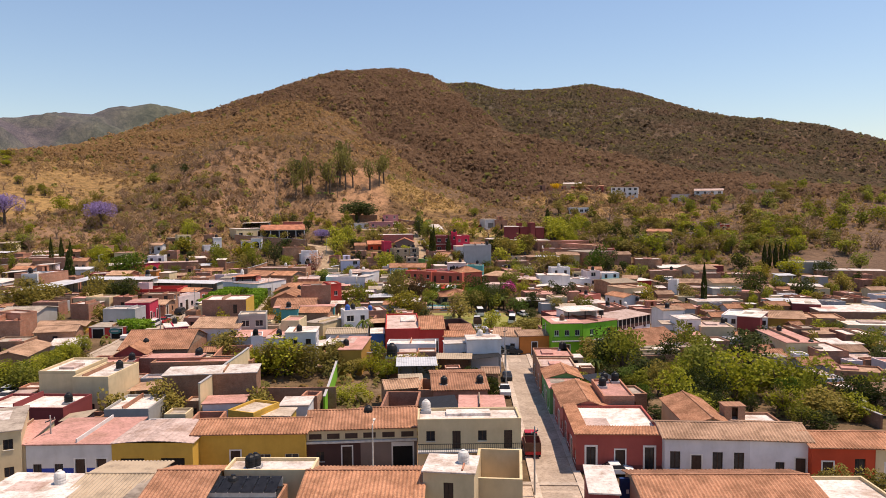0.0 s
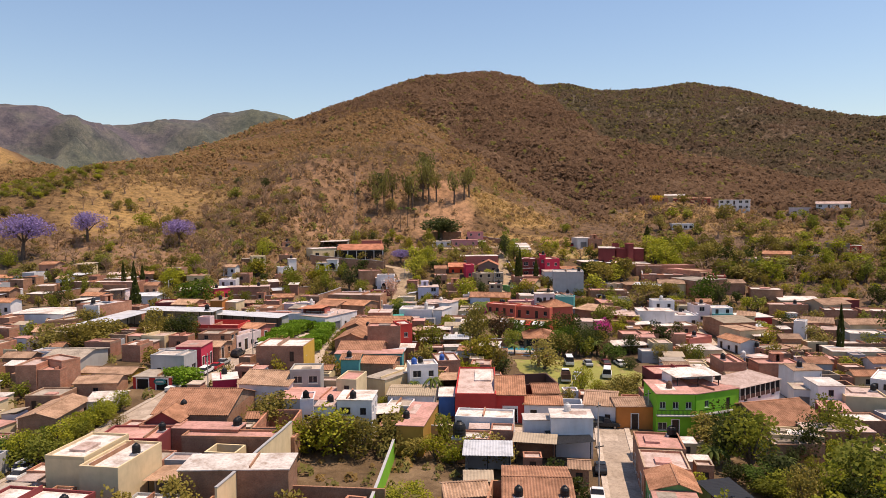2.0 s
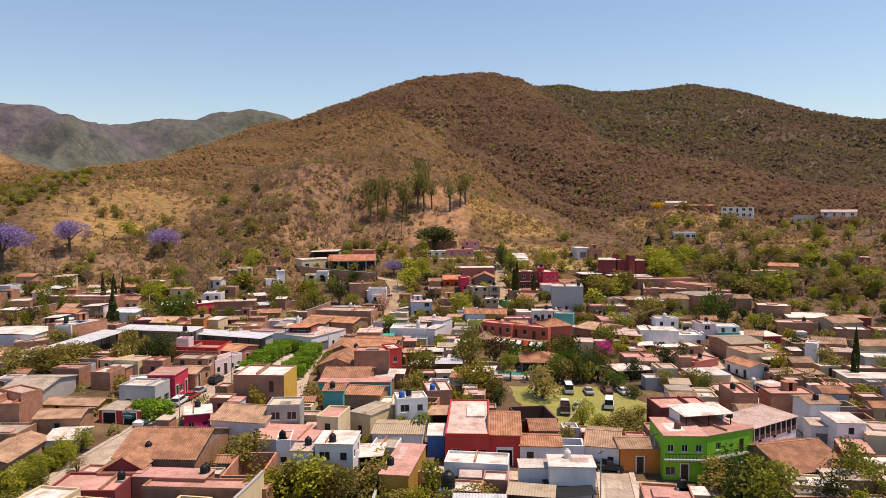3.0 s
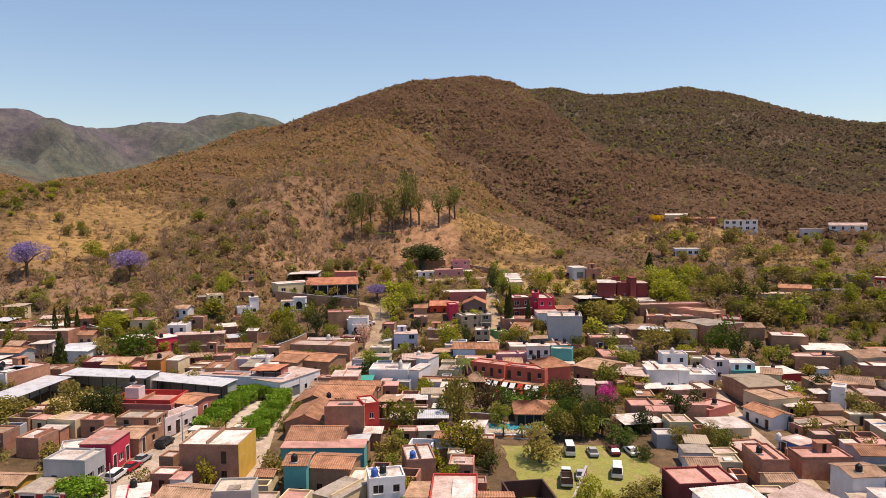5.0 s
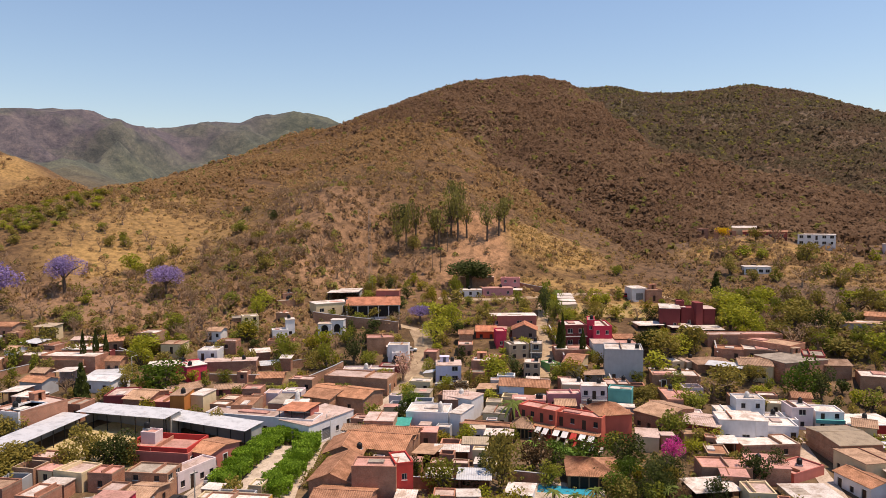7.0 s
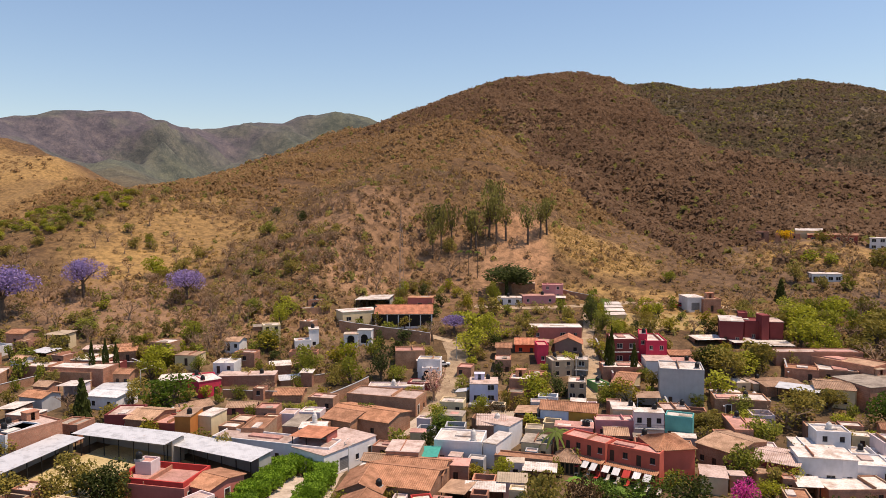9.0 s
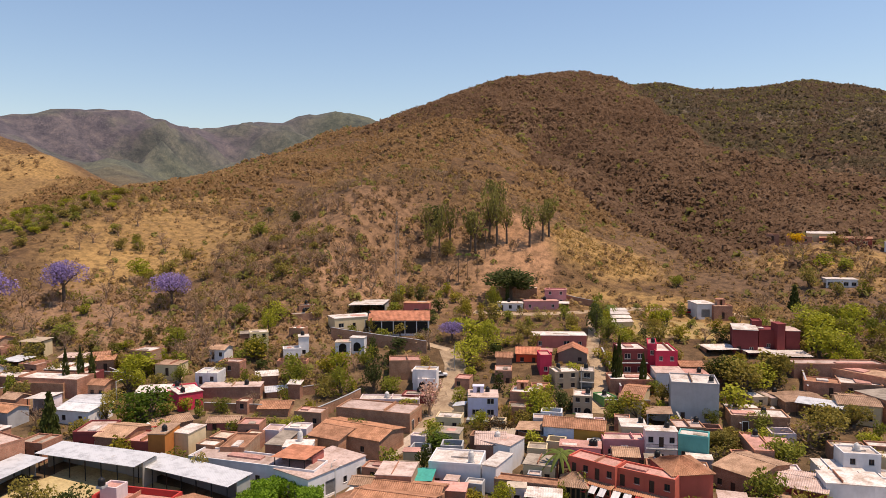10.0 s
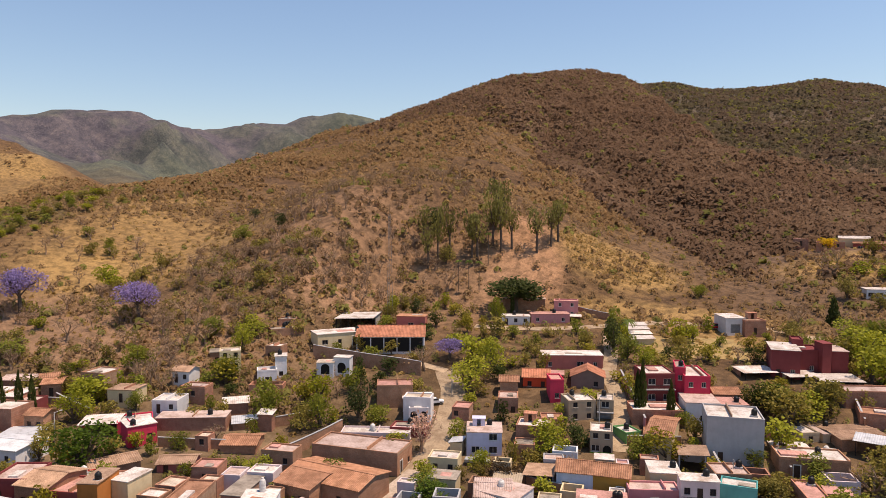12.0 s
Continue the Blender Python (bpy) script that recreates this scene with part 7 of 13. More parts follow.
house(-172.5, 201.5, 11.0, 6.6, 4.2, 4.0, 5, "flat", "brown", "grey", extra="back")
house(-163.9, 202.3, 10.4, 5.6, 5.9, 3.5, 10, "shed", "brown", "silver", extra="back")
house(27.7, 202.2, 1.1, 4.8, 5.5, 3.9, 8, "flat", "cream", "whitepink", extra="back")
house(107.4, 203.3, -0.6, 5.4, 4.8, 3.9, 4, "flat", "concrete", "whitepink", front="w", extra="back")
house(113.8, 201.0, -0.6, 4.2, 6.2, 3.0, -4, "flat", "cream", "white", front="d,w", extra="back")
house(119.3, 203.1, -0.5, 4.3, 4.4, 3.7, 2, "flat", "white", "whitepink", extra="back")
house(127.1, 200.1, -0.8, 4.3, 5.9, 3.2, 5, "shed", "pinkwhite", "tan", extra="back")
house(139.8, 200.6, -0.7, 6.1, 6.3, 3.7, -0, "flat", "pinkwhite", "white", front="d", extra="back")
house(-183.0, 209.0, 11.6, 5.2, 5.6, 3.7, 6, "flat", "concrete", "white", front="d,w", extra="back")
house(-173.6, 209.1, 11.1, 7.0, 5.2, 3.3, -0, "flat", "concrete", "whitepink", front="d,w", extra="back")
house(-138.7, 209.7, 8.7, 4.4, 5.6, 3.6, 7, "shed", "brick", "white", extra="back")
house(-132.5, 206.9, 8.2, 6.2, 4.7, 3.9, 2, "flat", "brick", "white", front="d,w", extra="back")
house(-120.2, 207.5, 7.3, 5.5, 5.3, 3.7, 3, "flat", "brick", "grey", front="d,w", extra="back")
house(95.0, 208.3, -0.5, 6.0, 5.8, 3.3, -2, "shed", "brown", "silver", extra="back")
house(112.6, 209.2, -0.4, 5.9, 5.1, 3.7, 3, "flat", "brown", "white", front="d", extra="back")
house(127.7, 207.4, -0.4, 6.1, 5.9, 3.4, 7, "flat", "brick", "white", extra="back")
house(147.8, 208.3, -0.4, 4.0, 5.7, 4.0, 3, "flat", "concrete", "whitepink", extra="back")
house(-166.8, 212.8, 10.6, 4.5, 5.3, 3.7, 5, "gx", "brown", "terra", front="d,w", rise=0.8, extra="back")
house(-158.2, 215.9, 10.1, 5.5, 5.0, 3.1, 5, "flat", "brown", "white", extra="back")
house(102.5, 213.8, -0.2, 6.0, 5.3, 3.5, 7, "flat", "brick", "white", extra="back")
house(119.7, 212.8, -0.3, 4.4, 5.8, 3.5, 9, "flat", "brown", "pink", extra="back")
house(128.6, 215.6, -0.1, 5.4, 5.2, 3.6, 2, "flat", "white", "tan", front="d,w", extra="back")
house(147.2, 215.9, -0.1, 4.0, 4.6, 3.9, 6, "gx", "brown", "tan", rise=0.8, extra="back")
house(-178.4, 221.2, 11.8, 6.1, 5.1, 3.6, 4, "flat", "concrete", "white", extra="back")
house(-170.9, 219.0, 11.1, 5.1, 4.1, 2.8, 8, "ruin", "white", "soil", extra="back")
house(-140.6, 218.4, 9.1, 6.8, 5.4, 3.4, -2, "gx", "concrete", "terra", front="w", rise=0.8, extra="back")
house(56.3, 220.3, 0.5, 4.5, 4.5, 3.6, 10, "shed", "cream", "white", extra="back")
house(63.3, 219.8, 0.2, 5.2, 4.4, 3.4, 8, "gx", "brown", "tan", rise=0.8, extra="back")
house(113.3, 219.5, 0.1, 5.8, 6.2, 2.4, 4, "ruin", "brick", "soil", extra="back")
house(121.0, 220.7, 0.2, 5.3, 6.2, 3.4, 10, "flat", "brown", "white", extra="back")
house(134.4, 219.8, 0.1, 4.1, 4.2, 3.1, 3, "flat", "white", "white", front="d,w", extra="back")
house(-184.5, 227.7, 12.3, 6.3, 5.0, 2.9, 5, "ruin", "brick", "soil", extra="back")
house(-145.5, 225.2, 9.8, 4.2, 4.1, 3.1, 1, "gx", "brick", "tan", front="d", rise=0.8, extra="back")
house(-138.5, 226.6, 9.4, 5.1, 5.3, 3.8, 7, "shed", "pinkwhite", "white", extra="back")
house(9.6, 226.5, 2.9, 4.8, 6.3, 3.3, -0, "flat", "cream", "whitepink", extra="back")
house(56.8, 227.9, 0.8, 6.9, 4.8, 3.1, 6, "gx", "brick", "terra", front="d", rise=0.8, extra="back")
house(102.7, 225.6, 0.4, 6.6, 4.4, 3.3, 10, "flat", "brown", "whitepink", extra="back")
house(132.8, 226.5, 0.5, 5.9, 5.2, 3.3, 5, "gx", "cream", "tan", front="w", rise=0.8, extra="back")
house(-185.1, 233.9, 12.6, 6.8, 4.1, 3.5, 2, "gx", "white", "terra", rise=0.8, extra="back")
house(-178.0, 231.4, 12.3, 5.2, 4.8, 3.4, 5, "flat", "brown", "white", front="d", extra="back")
house(-88.3, 232.8, 6.2, 4.9, 4.7, 3.5, 12, "flat", "brick", "pink", front="d", extra="back")
house(-24.4, 231.6, 4.0, 6.1, 5.8, 3.8, -1, "flat", "cream", "grey", front="d,w", extra="back")
house(99.7, 232.9, 0.7, 4.5, 6.2, 3.1, 8, "gx", "cream", "tan", front="d", rise=0.8, extra="back")
house(146.3, 234.0, 0.8, 4.3, 5.0, 3.4, 4, "shed", "brown", "tanmetal", extra="back")
house(-178.4, 238.0, 12.8, 4.5, 4.6, 3.2, 6, "flat", "brown", "whitepink", front="d,w", extra="back")
house(-165.8, 237.6, 12.0, 4.0, 4.3, 3.6, -0, "gx", "white", "tan", front="w", rise=0.8, extra="back")
house(-134.0, 239.5, 9.9, 4.4, 4.5, 3.6, 8, "gx", "brown", "terra", front="d,w", rise=0.8, extra="back")
house(-9.0, 239.5, 4.4, 4.7, 5.5, 3.9, 8, "gx", "brown", "tan", rise=0.8, extra="back")
house(-183.6, 245.2, 13.8, 4.9, 6.5, 3.0, -1, "ruin", "white", "soil", extra="back")
house(-166.7, 245.9, 12.9, 5.8, 5.1, 3.2, -3, "shed", "brick", "silver", extra="back")
house(-160.1, 245.2, 12.4, 6.0, 5.1, 3.3, -1, "flat", "brick", "whitepink", front="d,w", extra="back")
house(-79.4, 243.8, 6.3, 6.6, 4.3, 3.6, 3, "flat", "brown", "whitepink", front="d,w", extra="back")
house(101.2, 242.8, 1.5, 6.7, 5.7, 3.3, 5, "flat", "brick", "whitepink", extra="back")
house(138.2, 242.7, 1.4, 4.2, 5.5, 3.9, 2, "flat", "brick", "pink", front="d,w", extra="back")
house(-176.9, 250.2, 14.3, 4.3, 6.2, 3.6, 10, "flat", "brick", "tan", extra="back")
house(-48.3, 251.3, 5.7, 5.8, 4.4, 3.4, 5, "flat", "cream", "white", front="d,w", extra="back")
house(-29.5, 249.7, 5.5, 5.1, 5.9, 3.1, 1, "shed", "pinkwhite", "tan", extra="back")
house(114.7, 251.2, 2.2, 5.9, 4.1, 3.9, 3, "shed", "white", "silver", extra="back")
house(125.7, 251.7, 2.3, 6.5, 5.7, 3.2, 4, "flat", "concrete", "whitepink", extra="back")
house(-184.6, 255.3, 15.2, 6.1, 6.2, 3.8, 5, "gx", "brick", "terra", front="d", rise=0.8, extra="back")
house(-171.6, 256.7, 15.0, 5.9, 5.5, 4.0, 5, "shed", "cream", "tanmetal", extra="back")
house(-127.2, 257.4, 12.0, 6.4, 5.7, 3.1, 10, "flat", "cream", "tan", front="d", extra="back")
house(-114.7, 256.5, 10.8, 5.8, 6.2, 3.1, 13, "flat", "white", "white", front="d,w", extra="back")
house(34.6, 257.8, 4.3, 6.8, 4.0, 3.5, 2, "flat", "brown", "cream", front="w", extra="back")
house(144.5, 255.3, 2.7, 4.4, 4.2, 3.1, 3, "flat", "brick", "cream", extra="back")
house(-138.5, 262.0, 13.9, 6.4, 6.5, 3.4, 1, "flat", "brown", "white", front="w", extra="back")
house(-112.6, 263.4, 12.0, 6.0, 4.1, 3.3, 7, "flat", "brick", "whitepink", front="w", extra="back")
house(-2.4, 263.0, 6.7, 5.0, 5.6, 3.8, 3, "shed", "white", "tan", extra="back")
house(22.9, 262.3, 5.4, 5.0, 4.6, 2.9, 8, "ruin", "pinkwhite", "soil", extra="back")
house(49.0, 260.3, 3.9, 4.5, 4.1, 3.8, -1, "gx", "brick", "terra", front="d,w", rise=0.8, extra="back")
house(-120.0, 269.3, 14.1, 4.6, 4.8, 3.1, 4, "gx", "white", "tan", front="d,w", rise=0.8, extra="back")
house(-33.6, 267.6, 8.0, 6.8, 6.1, 4.0, 3, "flat", "brick", "white", extra="back")
house(-39.8, 87.1, 0.1, 4.8, 4.4, 2.7, 4, "ruin", "concrete", "soil", extra="back")
house(1.3, 87.7, -0.1, 3.5, 4.2, 3.6, 0, "flat", "pinkwhite", "whitepink", front="d", extra="back")
house(-83.1, 91.1, 0.1, 4.5, 3.1, 2.9, 8, "gx", "brick", "terra", front="d", rise=0.6, extra="back")
house(-79.9, 95.1, 0.2, 3.8, 3.0, 3.5, 4, "flat", "cream", "white", extra="back")
house(-23.4, 95.4, 0.1, 4.1, 4.5, 3.5, 3, "flat", "white", "white", extra="back")
house(81.8, 96.5, -0.4, 3.5, 3.3, 2.9, 1, "ruin", "brick", "soil", extra="back")
house(113.8, 96.3, -0.4, 5.0, 4.6, 3.4, 0, "ruin", "brick", "soil", extra="back")
house(-118.3, 99.4, 0.6, 3.9, 4.3, 3.2, 4, "flat", "cream", "white", extra="back")
house(-107.0, 100.5, 0.6, 3.8, 4.1, 3.6, 1, "flat", "tan_wall", "grey", front="w", extra="back")
house(-78.9, 99.5, 0.2, 4.5, 3.2, 3.5, 6, "ruin", "white", "soil", extra="back")
house(-138.5, 103.6, 1.1, 3.4, 4.0, 2.9, 0, "ruin", "tan_wall", "soil", extra="back")
house(-82.7, 104.7, 0.3, 3.7, 4.0, 2.7, 3, "flat", "cream", "whitepink", extra="back")
house(108.9, 108.1, -1.1, 3.6, 3.0, 3.5, 7, "flat", "brick", "white", extra="back")
house(-176.0, 112.8, 2.3, 4.4, 3.4, 3.4, -1, "gx", "concrete", "terra", rise=0.6, extra="back")
house(-111.8, 113.0, 1.0, 3.9, 3.1, 2.6, 3, "flat", "cream", "cream", extra="back")
house(-107.1, 111.2, 0.9, 4.6, 4.2, 3.1, 5, "flat", "pinkwhite", "whitepink", front="w", extra="back")
house(-51.3, 111.6, 0.0, 4.3, 3.0, 3.3, 5, "flat", "concrete", "whitepink", front="d", extra="back")
house(64.2, 112.7, -1.2, 3.5, 4.5, 2.7, 9, "flat", "brown", "white", extra="back")
house(88.2, 112.5, -1.3, 4.3, 3.8, 3.4, 4, "flat", "brick", "white", front="d", extra="back")
house(93.9, 112.1, -1.3, 4.5, 3.9, 2.8, 3, "flat", "tan_wall", "pink", front="w", extra="back")
house(-130.2, 115.6, 1.4, 5.2, 3.9, 3.1, 1, "metal", "concrete", "silver", extra="back")
house(-119.3, 116.6, 1.2, 4.9, 4.0, 3.5, -0, "gx", "white", "terra", rise=0.6, extra="back")
house(-47.1, 116.3, -0.0, 4.9, 3.8, 3.1, 0, "ruin", "cream", "soil", extra="back")
house(73.0, 115.0, -1.4, 3.4, 3.9, 3.3, 3, "flat", "tan_wall", "grey", extra="back")
house(-106.2, 119.0, 1.1, 3.7, 3.8, 3.3, 0, "flat", "brick", "whitepink", front="d", extra="back")
house(-90.7, 120.6, 0.8, 4.6, 4.6, 2.8, -4, "flat", "cream", "pink", front="d", extra="back")
house(117.0, 119.7, -1.7, 3.5, 4.1, 3.5, 1, "flat", "cream", "whitepink", extra="back")
house(-95.2, 124.6, 1.3, 3.7, 3.7, 2.9, 8, "flat", "cream", "pink", extra="back")
house(108.6, 124.2, -1.8, 3.4, 3.5, 3.5, 0, "metal", "brown", "white", extra="back")
house(117.0, 124.4, -1.9, 4.2, 4.5, 3.3, -0, "flat", "brick", "whitepink", front="w", extra="back")
house(-158.6, 128.3, 3.3, 4.9, 3.3, 3.1, 3, "ruin", "brown", "soil", extra="back")
house(-103.6, 128.5, 1.9, 4.5, 3.1, 2.9, 5, "flat", "white", "white", extra="back")
house(88.1, 127.8, -1.8, 3.9, 3.3, 2.6, -4, "flat", "tan_wall", "pink", front="w", extra="back")
house(-162.2, 132.6, 4.0, 5.1, 3.0, 2.9, 3, "flat", "white", "white", front="w", extra="back")
house(-139.0, 132.8, 3.2, 4.2, 3.3, 3.4, 3, "flat", "brown", "whitepink", extra="back")
house(17.1, 131.0, -0.4, 5.2, 3.2, 2.7, 6, "flat", "cream", "cream", front="d", extra="back")
house(113.8, 131.3, -2.0, 4.0, 4.5, 3.0, 3, "ruin", "brown", "soil", extra="back")
house(-142.6, 136.7, 3.8, 3.9, 4.0, 3.6, 2, "flat", "brick", "whitepink", front="w", extra="back")
house(52.9, 136.4, -1.6, 4.5, 3.8, 2.7, 10, "flat", "cream", "grey", front="w", extra="back")
house(89.0, 136.3, -2.2, 5.0, 3.7, 3.6, 5, "flat", "white", "whitepink", front="d", extra="back")
house(-119.2, 139.1, 3.3, 3.8, 4.2, 2.8, -5, "flat", "tan_wall", "whitepink", front="d", extra="back")
house(81.4, 139.6, -2.2, 4.4, 3.7, 2.8, 5, "flat", "cream", "whitepink", extra="back")
house(-162.6, 143.1, 5.1, 4.4, 3.7, 3.4, 3, "flat", "brick", "cream", front="w", extra="back")
house(-151.8, 148.2, 5.3, 4.8, 4.0, 3.4, 5, "flat", "brown", "cream", front="d", extra="back")
house(61.1, 148.5, -2.1, 4.4, 3.1, 3.1, 4, "flat", "brown", "pink", front="d", extra="back")
house(-171.7, 152.4, 6.8, 4.0, 3.7, 2.8, -4, "flat", "brick", "whitepink", front="d", extra="back")
house(-42.9, 151.7, 1.9, 4.2, 3.0, 3.4, 6, "flat", "tan_wall", "whitepink", front="w", extra="back")
house(81.4, 151.7, -2.4, 4.4, 4.1, 3.6, 1, "metal", "cream", "white", extra="back")
house(93.9, 151.0, -2.3, 5.1, 4.0, 3.3, 2, "ruin", "pinkwhite", "soil", extra="back")
house(-170.8, 156.7, 7.2, 4.2, 4.0, 3.3, -3, "ruin", "brown", "soil", extra="back")
house(-130.7, 156.0, 5.2, 4.3, 3.0, 3.2, 7, "ruin", "white", "soil", extra="back")
house(-62.2, 156.9, 3.1, 3.9, 3.4, 3.3, 3, "flat", "brick", "white", front="d", extra="back")
house(8.6, 156.2, 0.4, 4.1, 3.9, 2.8, 4, "flat", "brick", "white", front="d", extra="back")
house(16.2, 155.4, 0.1, 3.5, 3.5, 2.7, 1, "flat", "brick", "pink", extra="back")
house(61.9, 156.7, -2.0, 3.5, 3.1, 3.3, 10, "flat", "concrete", "white", front="w", extra="back")
house(113.4, 155.1, -2.3, 4.2, 4.3, 3.5, -1, "metal", "white", "white", extra="back")
house(-175.9, 160.5, 7.8, 3.5, 3.3, 3.4, 9, "flat", "white", "cream", front="w", extra="back")
house(-111.3, 159.6, 5.0, 4.3, 4.1, 2.8, 4, "flat", "white", "grey", extra="back")
house(-166.3, 163.5, 7.6, 4.7, 3.8, 3.3, 1, "flat", "white", "whitepink", extra="back")
house(-135.1, 163.0, 6.0, 4.5, 4.4, 3.5, 5, "flat", "cream", "white", extra="back")
house(-23.1, 164.7, 1.5, 4.7, 4.0, 3.5, -1, "ruin", "brick", "soil", extra="back")
house(116.2, 163.2, -2.0, 3.8, 4.3, 2.8, 7, "metal", "pinkwhite", "tanmetal", extra="back")
house(-159.1, 168.3, 7.6, 3.7, 3.2, 3.0, 6, "ruin", "brown", "soil", extra="back")
house(-146.2, 168.6, 7.0, 4.8, 3.5, 3.2, 4, "flat", "brown", "cream", front="d", extra="back")
house(-140.0, 168.0, 6.6, 5.0, 3.7, 3.1, 1, "metal", "brick", "silver", extra="back")
house(-134.8, 168.2, 6.3, 3.9, 3.2, 3.5, 4, "flat", "brick", "whitepink", extra="back")
house(-119.4, 167.2, 5.8, 3.9, 3.5, 3.2, 5, "flat", "pinkwhite", "pink", front="d", extra="back")
house(88.8, 167.7, -1.7, 4.5, 4.6, 2.6, 4, "gx", "brick", "tan", rise=0.6, extra="back")
house(108.3, 167.4, -1.8, 3.5, 4.2, 3.2, 8, "flat", "brown", "whitepink", extra="back")
house(-174.9, 173.0, 8.8, 4.1, 3.5, 3.1, 11, "ruin", "cream", "soil", extra="back")
house(-115.7, 172.6, 6.0, 3.8, 3.5, 3.3, 7, "flat", "cream", "cream", extra="back")
house(-102.9, 171.3, 5.4, 4.3, 3.4, 2.7, 11, "ruin", "concrete", "soil", extra="back")
house(-94.1, 171.5, 5.2, 4.4, 3.1, 2.7, 6, "flat", "brick", "white", extra="back")
house(-82.5, 171.5, 4.7, 3.9, 4.0, 3.3, 4, "flat", "brown", "whitepink", front="d", extra="back")
house(37.2, 171.2, -0.5, 4.5, 3.1, 3.1, 5, "flat", "cream", "whitepink", front="d", extra="back")
house(57.5, 172.0, -1.3, 4.6, 3.5, 3.4, 4, "flat", "pinkwhite", "pink", extra="back")
house(-103.2, 175.2, 5.7, 4.6, 4.0, 3.2, 1, "ruin", "brown", "soil", extra="back")
house(-87.9, 176.2, 5.2, 4.8, 3.9, 3.6, 4, "flat", "brick", "pink", front="w", extra="back")
house(40.1, 175.9, -0.4, 4.6, 4.0, 3.4, 7, "gx", "cream", "tan", rise=0.6, extra="back")
house(-151.9, 179.5, 8.1, 5.1, 4.0, 2.7, -0, "flat", "brick", "white", front="w", extra="back")
house(-147.2, 179.7, 7.8, 3.5, 3.1, 2.9, 6, "ruin", "cream", "soil", extra="back")
house(-103.5, 179.9, 5.8, 4.2, 3.8, 3.4, 1, "flat", "brick", "whitepink", front="w", extra="back")
house(-35.4, 179.6, 2.2, 4.0, 4.1, 3.2, 7, "metal", "brown", "silver", extra="back")
house(-23.2, 180.8, 2.0, 4.6, 3.7, 2.9, 0, "ruin", "white", "soil", extra="back")
house(53.3, 179.5, -0.8, 5.0, 3.2, 2.8, 8, "flat", "brick", "whitepink", extra="back")
house(72.0, 180.0, -1.3, 4.5, 3.2, 2.7, -3, "flat", "concrete", "whitepink", extra="back")
house(100.7, 179.1, -1.4, 4.9, 3.2, 2.7, 1, "flat", "brick", "white", front="w", extra="back")
house(116.6, 180.4, -1.5, 3.5, 4.3, 2.8, 7, "flat", "cream", "cream", extra="back")
house(-18.8, 183.1, 2.1, 3.6, 4.1, 3.6, -5, "gx", "concrete", "terra", rise=0.6, extra="back")
house(-15.0, 184.0, 2.1, 3.4, 3.5, 2.8, 1, "flat", "brown", "white", extra="back")
house(33.4, 183.6, 0.1, 4.3, 4.4, 3.2, 2, "flat", "cream", "cream", front="w", extra="back")
house(60.5, 184.4, -1.0, 4.3, 4.5, 3.1, 8, "ruin", "tan_wall", "soil", extra="back")
house(84.7, 184.9, -1.3, 3.6, 3.1, 2.6, 9, "flat", "pinkwhite", "white", front="w", extra="back")
house(117.7, 184.8, -1.3, 4.1, 3.3, 3.6, 5, "flat", "white", "whitepink", front="d", extra="back")
house(-27.5, 187.9, 2.3, 3.9, 3.6, 2.8, 8, "flat", "brick", "whitepink", front="w", extra="back")
house(-23.1, 187.8, 2.3, 4.1, 3.2, 3.1, 13, "flat", "cream", "white", front="d", extra="back")
house(28.5, 187.5, 0.5, 5.1, 4.6, 3.0, 4, "flat", "pinkwhite", "grey", front="d", extra="back")
house(33.9, 188.5, 0.3, 4.1, 3.3, 2.8, 9, "flat", "cream", "whitepink", extra="back")
house(89.0, 187.5, -1.2, 4.7, 3.2, 3.4, 4, "ruin", "white", "soil", extra="back")
house(29.6, 192.7, 0.7, 4.1, 3.5, 2.8, -0, "metal", "cream", "tanmetal", extra="back")
house(69.0, 192.8, -0.9, 4.4, 3.6, 3.0, 8, "flat", "brown", "whitepink", extra="back")
house(81.9, 191.8, -1.1, 3.8, 4.4, 3.5, 3, "flat", "cream", "grey", extra="back")
house(118.0, 191.3, -1.0, 4.5, 3.8, 3.1, 7, "flat", "cream", "whitepink", front="d", extra="back")
house(-39.9, 196.1, 2.9, 4.3, 3.2, 2.7, 6, "flat", "brick", "white", extra="back")
house(-30.5, 197.0, 2.5, 4.9, 4.0, 2.7, 8, "flat", "pinkwhite", "white", extra="back")
house(24.1, 196.1, 1.1, 4.0, 3.9, 2.8, 9, "flat", "concrete", "white", extra="back")
house(64.9, 199.7, -0.8, 4.8, 3.3, 3.2, -2, "flat", "brick", "pink", front="d", extra="back")
house(-22.6, 203.5, 2.8, 4.3, 3.6, 2.8, 4, "flat", "white", "white", front="d", extra="back")
house(56.7, 203.6, -0.2, 4.0, 3.8, 2.9, 4, "flat", "brown", "whitepink", extra="back")
house(65.6, 204.6, -0.6, 4.1, 4.0, 2.8, 0, "ruin", "brick", "soil", extra="back")
house(101.9, 204.5, -0.6, 4.0, 3.6, 2.9, 3, "flat", "cream", "white", front="w", extra="back")
house(-31.7, 212.9, 3.2, 4.3, 3.3, 2.6, 6, "ruin", "brick", "soil", extra="back")
house(-26.2, 212.0, 3.1, 5.0, 3.0, 3.4, 8, "metal", "pinkwhite", "tanmetal", extra="back")
house(-54.5, 215.5, 3.2, 4.4, 4.2, 3.4, 4, "gx", "white", "tan", rise=0.6, extra="back")
house(-90.0, 219.8, 5.6, 4.3, 3.4, 3.4, 2, "flat", "brown", "white", extra="back")
house(69.8, 219.2, 0.1, 5.2, 3.5, 2.7, 8, "flat", "cream", "white", front="d", extra="back")
